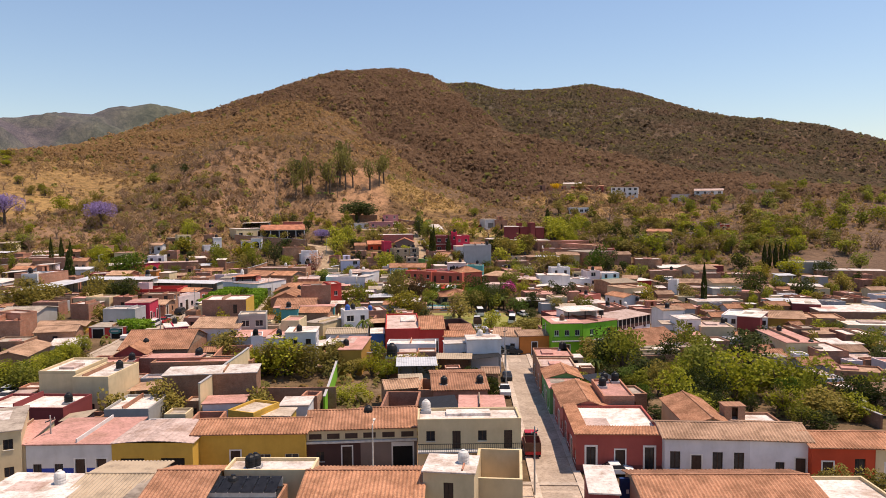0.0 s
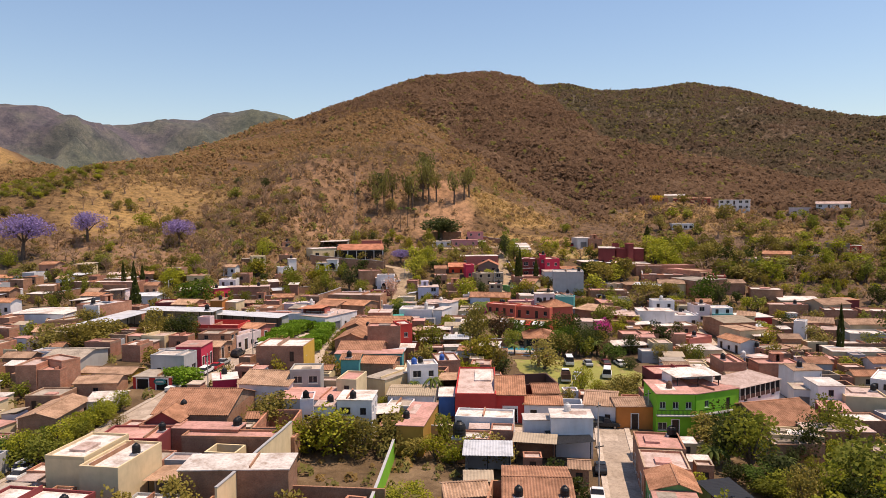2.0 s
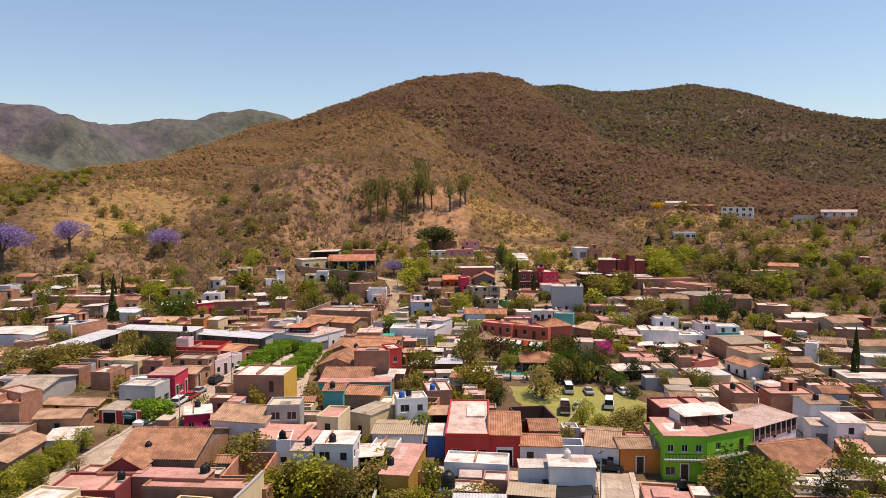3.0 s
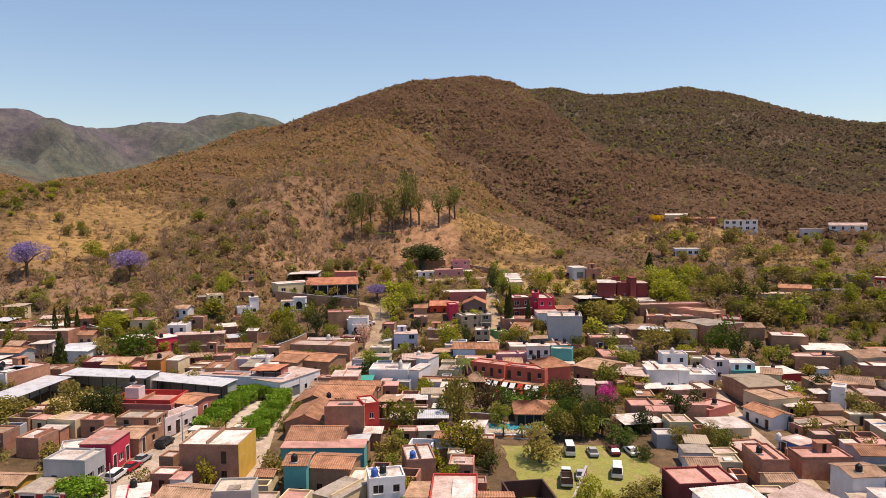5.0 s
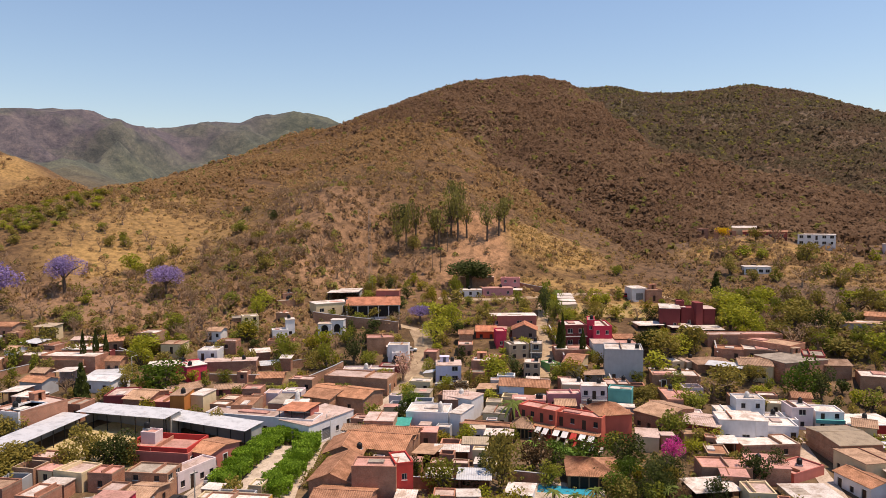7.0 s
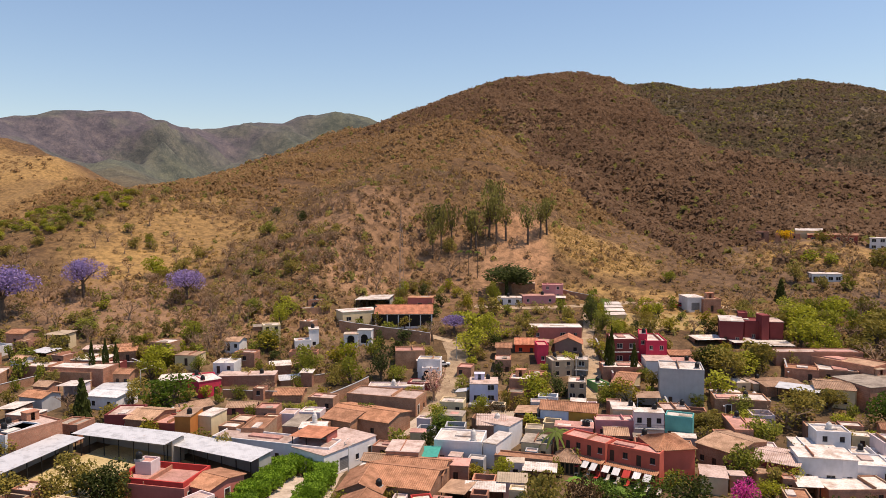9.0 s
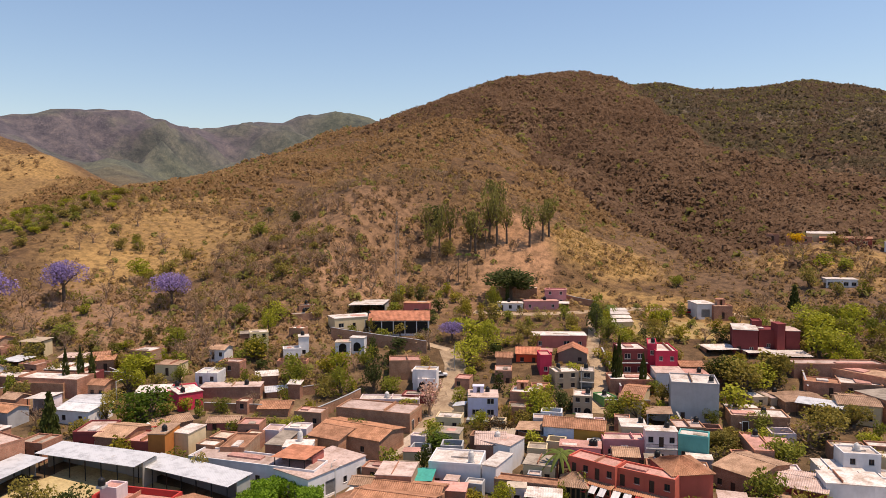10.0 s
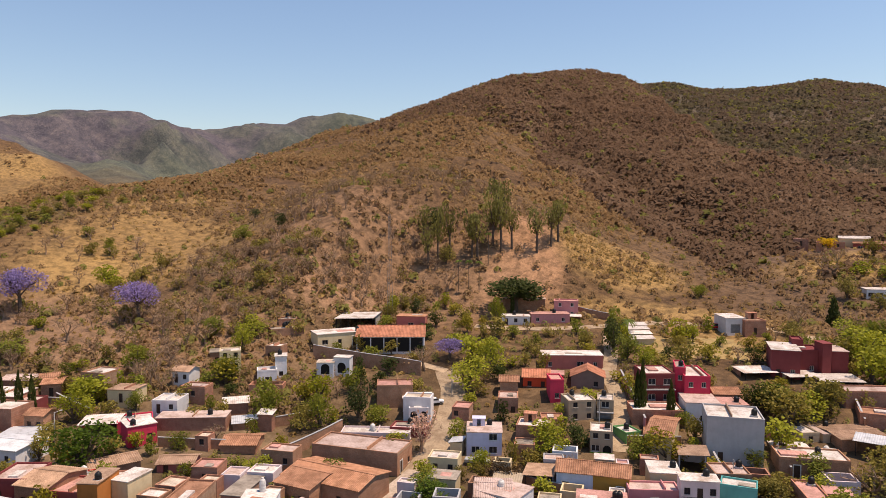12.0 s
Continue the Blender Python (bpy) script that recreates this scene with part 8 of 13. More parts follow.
house(101.8, 219.4, 0.1, 4.7, 3.5, 3.2, 5, "flat", "white", "white", front="d", extra="back")
house(-90.2, 224.9, 5.9, 4.0, 4.4, 3.1, 2, "flat", "brick", "cream", front="w", extra="back")
house(-55.3, 223.2, 3.7, 4.5, 3.8, 3.0, -1, "flat", "brick", "whitepink", front="w", extra="back")
house(-50.1, 225.0, 3.7, 5.0, 4.6, 2.8, 7, "flat", "tan_wall", "white", front="w", extra="back")
house(116.5, 228.4, 0.6, 4.4, 3.1, 3.3, 10, "flat", "cream", "pink", front="d", extra="back")
house(-82.6, 232.5, 5.8, 3.6, 4.2, 3.1, 8, "flat", "pinkwhite", "whitepink", extra="back")
house(92.3, 231.1, 0.6, 4.5, 4.2, 3.3, 6, "flat", "brown", "white", front="d", extra="back")
house(105.9, 232.2, 0.7, 4.2, 3.2, 2.7, 5, "gx", "brick", "terra", rise=0.6, extra="back")
house(-78.1, 235.1, 5.6, 5.0, 4.3, 3.3, 7, "flat", "pinkwhite", "white", front="w", extra="back")
house(-50.3, 235.8, 4.2, 3.9, 3.5, 2.6, 3, "ruin", "concrete", "soil", extra="back")
house(-43.6, 236.5, 4.3, 4.5, 4.0, 3.5, 9, "ruin", "concrete", "soil", extra="back")
house(-15.7, 235.5, 4.3, 4.6, 3.4, 2.9, 1, "flat", "white", "whitepink", front="w", extra="back")
house(-2.9, 236.9, 4.1, 4.2, 3.9, 3.5, 3, "ruin", "brick", "soil", extra="back")
house(-26.4, 239.7, 4.4, 3.9, 3.8, 3.4, 4, "flat", "cream", "grey", front="w", extra="back")
house(4.7, 240.9, 3.8, 3.8, 3.6, 2.7, 4, "flat", "brown", "white", front="w", extra="back")
house(-46.2, 243.8, 4.8, 5.1, 4.4, 3.3, 3, "flat", "cream", "grey", front="w", extra="back")
house(-39.3, 243.4, 4.8, 3.9, 3.6, 3.1, 1, "ruin", "brown", "soil", extra="back")
house(-34.7, 245.0, 4.9, 4.7, 3.5, 3.2, 4, "metal", "brick", "tanmetal", extra="back")
house(-23.1, 244.3, 4.9, 3.8, 3.8, 3.1, -0, "ruin", "cream", "soil", extra="back")
house(5.2, 244.8, 4.2, 4.8, 3.0, 2.7, 1, "flat", "concrete", "white", extra="back")
house(21.2, 243.7, 3.5, 3.9, 3.2, 3.3, 3, "flat", "pinkwhite", "white", extra="back")
house(13.2, 248.3, 4.2, 3.5, 3.1, 3.1, 6, "ruin", "brick", "soil", extra="back")
house(-27.8, 255.1, 6.0, 3.8, 3.4, 3.4, 8, "flat", "concrete", "whitepink", front="d", extra="back")
house(-18.5, 257.0, 6.3, 3.5, 3.1, 3.4, 4, "flat", "cream", "white", front="w", extra="back")
house(21.1, 256.4, 4.7, 4.2, 3.6, 3.2, 1, "flat", "cream", "pink", extra="back")
house(41.9, 255.7, 3.8, 4.0, 3.6, 3.2, -1, "flat", "cream", "white", front="d", extra="back")
house(49.2, 255.8, 3.4, 3.6, 4.6, 3.0, 3, "gx", "cream", "tan", front="w", rise=0.6, extra="back")
house(-34.3, 260.6, 6.6, 4.0, 4.3, 3.4, 8, "flat", "brick", "grey", front="w", extra="back")
house(-26.1, 259.4, 6.4, 4.8, 3.7, 3.3, 4, "ruin", "white", "soil", extra="back")
house(8.7, 260.6, 5.7, 4.0, 3.5, 2.8, 6, "ruin", "brick", "soil", extra="back")
house(40.9, 260.1, 4.3, 4.6, 3.4, 3.5, 3, "flat", "brick", "white", front="w", extra="back")
house(-96.8, 88.5, 0.2, 2.9, 2.9, 2.8, 6, "flat", "cream", "cream", front="d", extra="store")
house(-87.8, 88.3, 0.1, 2.6, 3.0, 3.5, 1, "ruin", "concrete", "soil", extra="store")
house(-76.4, 87.5, 0.0, 2.4, 2.9, 2.9, -0, "gx", "brown", "terra", front="d", rise=0.6, extra="store")
house(-69.9, 87.5, -0.0, 2.4, 2.9, 3.6, 9, "flat", "white", "white", extra="store")
house(-51.5, 87.6, 0.1, 3.0, 3.1, 3.5, 8, "metal", "brick", "tanmetal", extra="store")
house(-19.1, 88.0, 0.0, 2.3, 3.1, 3.3, 4, "metal", "white", "white", extra="store")
house(98.6, 88.3, -0.1, 2.5, 2.5, 3.2, 8, "flat", "white", "whitepink", front="d", extra="store")
house(106.9, 87.2, -0.1, 3.3, 3.1, 2.7, 7, "gx", "cream", "tan", front="w", rise=0.6, extra="store")
house(-51.5, 91.6, 0.1, 3.4, 2.8, 2.6, 1, "ruin", "brown", "soil", extra="store")
house(-39.4, 91.8, 0.1, 3.0, 3.1, 3.0, 2, "flat", "cream", "grey", extra="store")
house(115.3, 91.5, -0.1, 3.1, 3.0, 2.7, 7, "flat", "white", "white", front="w", extra="store")
house(-67.5, 94.3, 0.1, 2.4, 2.4, 3.4, 4, "gx", "brown", "tan", front="w", rise=0.6, extra="store")
house(77.9, 93.0, -0.2, 2.9, 2.3, 3.6, 5, "flat", "concrete", "white", front="d", extra="store")
house(85.9, 94.6, -0.3, 2.4, 2.7, 3.0, 8, "ruin", "cream", "soil", extra="store")
house(-171.3, 96.4, 1.1, 3.4, 2.3, 3.1, 3, "flat", "brown", "grey", front="w", extra="store")
house(-147.4, 98.0, 0.9, 2.7, 2.7, 2.8, 5, "metal", "cream", "silver", extra="store")
house(-97.1, 96.4, 0.4, 3.4, 3.1, 3.2, 6, "flat", "brown", "whitepink", front="w", extra="store")
house(-67.4, 97.7, 0.0, 2.8, 2.6, 3.4, -2, "flat", "cream", "grey", extra="store")
house(-64.5, 97.3, 0.0, 2.4, 2.3, 3.3, 5, "flat", "cream", "whitepink", front="w", extra="store")
house(-60.5, 97.5, -0.0, 2.8, 2.8, 3.4, 2, "flat", "brown", "white", extra="store")
house(-39.1, 97.6, -0.0, 2.3, 2.8, 3.3, 2, "flat", "brown", "white", front="w", extra="store")
house(95.1, 97.8, -0.4, 2.5, 2.6, 2.8, 5, "ruin", "brown", "soil", extra="store")
house(-87.1, 100.1, 0.4, 3.3, 2.5, 3.2, 1, "ruin", "brick", "soil", extra="store")
house(-67.4, 100.9, 0.1, 2.5, 2.5, 3.3, 10, "flat", "pinkwhite", "whitepink", front="d", extra="store")
house(-22.1, 99.5, 0.1, 2.5, 2.8, 3.5, -4, "ruin", "brick", "soil", extra="store")
house(-169.7, 103.1, 1.5, 3.3, 2.5, 3.1, 4, "metal", "tan_wall", "tanmetal", extra="store")
house(-141.8, 102.9, 1.1, 2.4, 3.1, 3.1, 11, "flat", "white", "grey", front="d", extra="store")
house(-67.6, 103.9, 0.1, 3.4, 3.0, 3.6, 3, "flat", "brick", "white", front="d", extra="store")
house(-106.0, 106.6, 0.7, 3.1, 2.2, 2.7, -3, "flat", "brown", "white", front="w", extra="store")
house(-168.2, 110.0, 1.9, 2.5, 2.7, 2.8, -0, "gx", "cream", "tan", front="w", rise=0.6, extra="store")
house(-97.6, 109.3, 0.7, 2.6, 2.4, 3.2, 0, "flat", "brick", "grey", front="w", extra="store")
house(-83.0, 108.9, 0.4, 2.6, 2.9, 2.9, 8, "metal", "brown", "silver", extra="store")
house(-79.7, 108.6, 0.3, 2.3, 2.8, 3.1, 3, "ruin", "concrete", "soil", extra="store")
house(-66.7, 109.8, 0.1, 2.9, 2.8, 3.3, 2, "flat", "cream", "whitepink", extra="store")
house(-46.2, 108.3, -0.1, 2.5, 2.3, 2.7, 2, "flat", "cream", "cream", front="w", extra="store")
house(-7.9, 109.7, 0.0, 3.4, 2.3, 3.4, 8, "metal", "cream", "tanmetal", extra="store")
house(92.9, 108.2, -1.1, 2.4, 3.0, 2.8, 9, "flat", "concrete", "whitepink", extra="store")
house(-138.7, 112.4, 1.5, 3.1, 2.5, 3.6, 1, "flat", "concrete", "whitepink", front="w", extra="store")
house(-135.1, 112.0, 1.3, 2.9, 2.9, 2.6, 4, "metal", "brown", "silver", extra="store")
house(-124.9, 112.9, 1.2, 3.1, 2.5, 2.7, 8, "gx", "brick", "terra", front="d", rise=0.6, extra="store")
house(-93.0, 112.6, 0.6, 2.5, 3.0, 3.0, 10, "flat", "brown", "grey", front="w", extra="store")
house(-60.2, 112.8, -0.0, 3.1, 2.9, 2.9, 4, "gx", "cream", "terra", front="d", rise=0.6, extra="store")
house(97.9, 111.8, -1.3, 3.1, 2.8, 3.4, 1, "flat", "white", "cream", extra="store")
house(-3.2, 114.3, -0.1, 3.0, 2.4, 3.2, 2, "ruin", "cream", "soil", extra="store")
house(-100.7, 118.9, 0.9, 3.2, 2.5, 2.7, 1, "ruin", "cream", "soil", extra="store")
house(5.5, 118.6, -0.3, 2.7, 2.9, 2.9, -0, "gx", "brown", "tan", front="w", rise=0.6, extra="store")
house(64.3, 117.7, -1.4, 2.8, 3.1, 3.2, 6, "flat", "white", "whitepink", front="d", extra="store")
house(-172.2, 120.3, 2.6, 2.7, 2.5, 3.2, 4, "ruin", "tan_wall", "soil", extra="store")
house(-169.2, 121.8, 2.7, 2.7, 2.7, 2.8, 8, "flat", "brown", "white", front="w", extra="store")
house(-133.4, 121.9, 1.9, 3.3, 3.1, 3.4, 4, "ruin", "brick", "soil", extra="store")
house(-121.7, 120.7, 1.5, 3.2, 3.0, 3.5, 3, "gx", "cream", "terra", front="d", rise=0.6, extra="store")
house(-1.2, 121.3, -0.1, 2.7, 2.5, 2.8, 6, "flat", "brick", "whitepink", front="d", extra="store")
house(23.1, 122.0, -0.7, 2.4, 2.2, 3.2, 3, "flat", "brown", "whitepink", front="w", extra="store")
house(112.9, 121.7, -1.8, 2.9, 2.7, 3.4, 5, "flat", "brown", "cream", front="w", extra="store")
house(-148.0, 124.2, 2.5, 2.5, 2.3, 3.6, 6, "flat", "brown", "grey", front="d", extra="store")
house(-108.4, 123.5, 1.6, 2.6, 3.0, 2.6, 1, "flat", "cream", "cream", extra="store")
house(-105.4, 123.3, 1.5, 3.0, 2.9, 3.2, 5, "ruin", "brick", "soil", extra="store")
house(-67.0, 123.8, 0.6, 2.8, 3.1, 3.3, 3, "flat", "brick", "whitepink", front="d", extra="store")
house(22.9, 124.7, -0.7, 3.0, 2.9, 2.9, -0, "flat", "white", "white", front="d", extra="store")
house(65.0, 124.6, -1.8, 3.3, 2.9, 2.8, 4, "flat", "concrete", "whitepink", front="w", extra="store")
house(104.5, 123.5, -1.8, 3.3, 3.2, 3.4, 1, "flat", "brick", "whitepink", extra="store")
house(-139.4, 126.9, 2.6, 2.5, 3.1, 3.2, 2, "ruin", "cream", "soil", extra="store")
house(-108.5, 126.8, 1.9, 2.4, 2.8, 3.0, 4, "metal", "pinkwhite", "tanmetal", extra="store")
house(-91.4, 126.3, 1.4, 2.8, 3.0, 2.7, 2, "metal", "pinkwhite", "tanmetal", extra="store")
house(-48.5, 126.3, 0.6, 2.5, 2.7, 3.0, 7, "flat", "tan_wall", "white", front="d", extra="store")
house(71.4, 126.4, -1.8, 3.2, 3.1, 3.3, 5, "flat", "brick", "pink", front="w", extra="store")
house(83.5, 127.9, -1.9, 2.9, 2.5, 3.3, 11, "flat", "brown", "white", front="w", extra="store")
house(-108.1, 130.2, 2.2, 2.9, 2.8, 3.0, 7, "metal", "cream", "tanmetal", extra="store")
house(-97.9, 129.4, 1.8, 2.6, 3.1, 3.3, 5, "flat", "cream", "pink", front="w", extra="store")
house(-48.5, 130.2, 0.8, 2.3, 2.3, 3.2, 7, "gx", "tan_wall", "terra", front="d", rise=0.6, extra="store")
house(-25.0, 130.7, 0.4, 3.3, 3.0, 3.1, 2, "flat", "brick", "whitepink", front="d", extra="store")
house(-10.1, 130.4, 0.3, 3.1, 2.7, 3.5, 5, "flat", "pinkwhite", "whitepink", front="w", extra="store")
house(-127.4, 133.1, 3.0, 2.8, 2.2, 3.3, 4, "flat", "cream", "whitepink", extra="store")
house(-124.0, 133.0, 2.9, 2.3, 2.6, 3.1, 5, "flat", "brick", "whitepink", front="d", extra="store")
house(-118.3, 133.7, 2.7, 2.5, 2.2, 3.0, 7, "flat", "concrete", "whitepink", front="w", extra="store")
house(-103.1, 132.2, 2.2, 2.3, 2.6, 3.1, 9, "ruin", "cream", "soil", extra="store")
house(-99.4, 132.7, 2.1, 2.5, 2.7, 3.0, 8, "flat", "cream", "white", front="w", extra="store")
house(22.4, 132.9, -0.6, 2.8, 3.0, 2.8, 3, "flat", "cream", "white", front="w", extra="store")
house(-168.9, 135.1, 4.4, 3.0, 3.2, 2.6, -1, "flat", "brick", "grey", front="d", extra="store")
house(-132.2, 135.8, 3.3, 2.5, 2.4, 2.8, 2, "flat", "brown", "white", front="w", extra="store")
house(-115.3, 135.3, 2.8, 2.9, 2.8, 3.3, 3, "flat", "tan_wall", "white", front="w", extra="store")
house(47.9, 136.3, -1.4, 3.0, 3.0, 2.6, 5, "flat", "brown", "white", front="d", extra="store")
house(62.6, 136.2, -2.0, 3.4, 3.2, 3.5, 9, "flat", "pinkwhite", "grey", extra="store")
house(77.2, 135.2, -2.0, 2.7, 2.7, 2.9, 9, "flat", "pinkwhite", "white", extra="store")
house(80.8, 135.8, -2.1, 2.9, 2.2, 3.1, 7, "flat", "brown", "pink", front="d", extra="store")
house(94.3, 136.9, -2.2, 3.0, 2.8, 2.6, 8, "flat", "pinkwhite", "cream", front="w", extra="store")
house(-175.5, 139.8, 5.3, 2.4, 2.3, 2.8, 3, "gx", "brick", "terra", front="w", rise=0.6, extra="store")
house(-172.4, 139.6, 5.1, 3.2, 2.4, 3.4, 5, "ruin", "brick", "soil", extra="store")
house(-169.3, 139.1, 5.0, 2.3, 2.7, 3.5, -1, "gx", "cream", "terra", front="d", rise=0.6, extra="store")
house(-136.0, 138.8, 3.7, 2.6, 2.4, 3.5, 7, "flat", "brick", "grey", front="d", extra="store")
house(-49.2, 138.6, 1.4, 2.6, 2.4, 2.6, -0, "flat", "brick", "white", front="w", extra="store")
house(-34.2, 138.9, 0.8, 3.1, 2.5, 3.1, 6, "flat", "pinkwhite", "pink", front="d", extra="store")
house(68.8, 139.1, -2.1, 2.5, 2.8, 3.5, 1, "ruin", "white", "soil", extra="store")
house(106.5, 138.4, -2.1, 2.9, 3.0, 3.2, 6, "gx", "cream", "terra", rise=0.6, extra="store")
house(-135.6, 142.6, 4.1, 2.3, 2.3, 3.0, -0, "flat", "brick", "whitepink", extra="store")
house(-31.7, 141.9, 0.8, 2.3, 2.4, 3.3, 8, "metal", "brown", "silver", extra="store")
house(115.5, 142.9, -2.2, 2.6, 2.8, 3.4, 2, "flat", "pinkwhite", "white", extra="store")
house(-138.1, 145.7, 4.6, 2.7, 2.7, 3.2, 2, "flat", "cream", "white", front="w", extra="store")
house(-105.3, 145.1, 3.5, 3.0, 3.0, 2.7, 0, "flat", "brown", "whitepink", front="w", extra="store")
house(-66.9, 144.3, 2.3, 2.4, 2.8, 3.3, 5, "flat", "brick", "cream", front="w", extra="store")
house(95.2, 145.1, -2.3, 3.3, 3.0, 3.5, 5, "metal", "brick", "tanmetal", extra="store")
house(103.1, 144.9, -2.3, 2.4, 2.7, 3.3, 3, "ruin", "brown", "soil", extra="store")
house(-175.5, 148.8, 6.4, 3.0, 3.0, 2.6, 3, "ruin", "tan_wall", "soil", extra="store")
house(-141.3, 147.3, 4.9, 2.3, 2.4, 2.7, 4, "flat", "tan_wall", "white", front="w", extra="store")
house(-109.3, 147.6, 3.9, 2.6, 2.3, 3.4, 6, "metal", "brick", "white", extra="store")
house(-40.5, 148.6, 1.6, 3.2, 2.6, 2.6, 9, "flat", "brick", "whitepink", front="w", extra="store")
house(65.7, 147.9, -2.3, 2.7, 2.3, 3.0, 14, "gx", "brown", "terra", front="w", rise=0.6, extra="store")
house(-139.8, 150.4, 5.1, 3.3, 2.3, 3.5, 12, "flat", "brown", "pink", extra="store")
house(-118.5, 151.3, 4.6, 3.1, 2.8, 3.1, -2, "ruin", "brown", "soil", extra="store")
house(76.2, 150.7, -2.3, 3.3, 3.2, 3.1, 2, "metal", "white", "tanmetal", extra="store")
house(86.3, 151.9, -2.3, 3.1, 3.2, 3.3, 2, "flat", "brown", "white", front="w", extra="store")
house(112.8, 150.6, -2.4, 2.5, 2.4, 3.4, 5, "gx", "brick", "terra", front="w", rise=0.6, extra="store")
house(-58.5, 155.0, 3.0, 2.3, 3.2, 3.4, 4, "flat", "white", "pink", front="d", extra="store")
house(-37.5, 153.3, 1.6, 2.6, 2.6, 3.0, 4, "metal", "brick", "silver", extra="store")
house(-162.7, 157.3, 6.8, 2.7, 2.5, 2.8, 7, "flat", "cream", "white", extra="store")
house(-142.6, 157.7, 5.9, 2.5, 2.3, 2.8, 6, "metal", "brick", "silver", extra="store")
house(-117.6, 156.0, 5.0, 3.0, 2.4, 3.4, 5, "ruin", "cream", "soil", extra="store")
house(-45.1, 156.2, 2.2, 2.7, 2.6, 3.2, 7, "ruin", "cream", "soil", extra="store")
house(4.7, 156.0, 0.5, 2.8, 2.9, 3.3, 8, "flat", "white", "whitepink", front="w", extra="store")
house(83.1, 157.0, -2.2, 2.4, 2.4, 2.9, 2, "flat", "brick", "white", front="d", extra="store")
house(-166.2, 159.3, 7.2, 2.4, 2.8, 2.9, 6, "gx", "cream", "terra", rise=0.6, extra="store")
house(-153.4, 159.4, 6.4, 3.1, 2.8, 3.3, 6, "flat", "cream", "whitepink", front="w", extra="store")
house(-45.9, 160.3, 2.5, 2.8, 2.8, 3.0, 1, "gx", "cream", "terra", front="w", rise=0.6, extra="store")
house(26.8, 160.9, -0.3, 2.4, 2.8, 2.6, 3, "flat", "brick", "whitepink", front="w", extra="store")
house(32.6, 159.5, -0.6, 2.7, 2.4, 3.0, 3, "ruin", "brick", "soil", extra="store")
house(65.3, 159.6, -2.0, 2.5, 2.6, 3.2, 7, "ruin", "brick", "soil", extra="store")
house(68.9, 160.6, -1.9, 2.5, 2.6, 2.8, 4, "ruin", "brown", "soil", extra="store")
house(-172.1, 163.4, 7.8, 2.3, 2.4, 2.7, -3, "flat", "pinkwhite", "pink", front="w", extra="store")
house(-145.0, 163.6, 6.5, 3.4, 2.4, 2.9, -2, "flat", "brown", "cream", extra="store")
house(-130.5, 163.5, 5.8, 2.3, 2.7, 3.4, 7, "metal", "cream", "white", extra="store")
house(-111.2, 163.4, 5.3, 3.1, 2.3, 2.8, 2, "gx", "tan_wall", "terra", front="d", rise=0.6, extra="store")
house(-65.0, 163.2, 3.5, 2.6, 3.1, 3.4, 0, "flat", "brown", "whitepink", extra="store")
house(66.0, 163.5, -1.9, 2.6, 3.1, 2.6, 5, "gx", "cream", "terra", rise=0.6, extra="store")
house(-126.3, 166.9, 5.9, 2.6, 2.5, 2.9, 10, "flat", "brown", "whitepink", front="w", extra="store")
house(-123.1, 166.7, 5.8, 2.9, 2.7, 3.3, 7, "flat", "white", "pink", front="w", extra="store")
house(-10.8, 165.3, 1.4, 2.8, 3.1, 2.7, 8, "flat", "brick", "whitepink", extra="store")
house(40.7, 166.7, -0.8, 2.6, 3.0, 3.3, 9, "ruin", "brown", "soil", extra="store")
house(76.3, 165.6, -1.8, 2.3, 2.2, 3.5, 9, "flat", "brown", "whitepink", extra="store")
house(112.2, 166.5, -1.8, 2.5, 3.2, 3.5, 8, "ruin", "brown", "soil", extra="store")
house(-168.7, 168.3, 8.1, 2.9, 2.7, 3.2, 9, "flat", "pinkwhite", "white", front="w", extra="store")
house(-28.2, 168.3, 1.6, 3.3, 3.1, 3.0, 4, "ruin", "brown", "soil", extra="store")
house(41.4, 169.9, -0.7, 2.4, 2.8, 3.4, 7, "flat", "cream", "white", front="w", extra="store")
house(76.8, 168.4, -1.8, 2.9, 2.4, 3.3, 3, "flat", "tan_wall", "whitepink", front="d", extra="store")
house(-169.9, 172.9, 8.5, 2.7, 3.1, 2.7, 7, "flat", "concrete", "white", extra="store")
house(82.3, 171.3, -1.6, 2.5, 2.7, 3.5, 8, "gx", "brown", "terra", front="w", rise=0.6, extra="store")
house(110.1, 171.3, -1.7, 3.2, 3.1, 3.0, 1, "flat", "white", "white", front="d", extra="store")
house(-99.0, 175.4, 5.6, 3.2, 2.9, 3.0, -2, "flat", "cream", "pink", front="w", extra="store")
house(-66.3, 174.2, 4.0, 2.4, 2.8, 2.8, 5, "flat", "cream", "white", extra="store")
house(-15.8, 175.7, 1.9, 3.1, 3.0, 3.3, 4, "flat", "tan_wall", "white", front="d", extra="store")
house(31.4, 174.9, -0.1, 2.6, 2.5, 3.2, 0, "flat", "white", "white", front="w", extra="store")
house(55.6, 175.3, -1.1, 2.4, 2.7, 3.4, 0, "flat", "brick", "cream", front="d", extra="store")
house(-170.0, 178.6, 9.1, 3.2, 2.6, 2.7, 3, "flat", "concrete", "whitepink", front="d", extra="store")
house(-160.5, 177.5, 8.5, 2.4, 2.6, 3.5, 3, "flat", "cream", "white", front="w", extra="store")
house(-138.5, 177.5, 7.1, 3.1, 2.3, 2.7, 6, "ruin", "cream", "soil", extra="store")
house(-135.3, 177.4, 7.0, 2.3, 3.0, 3.5, -2, "flat", "brick", "whitepink", extra="store")
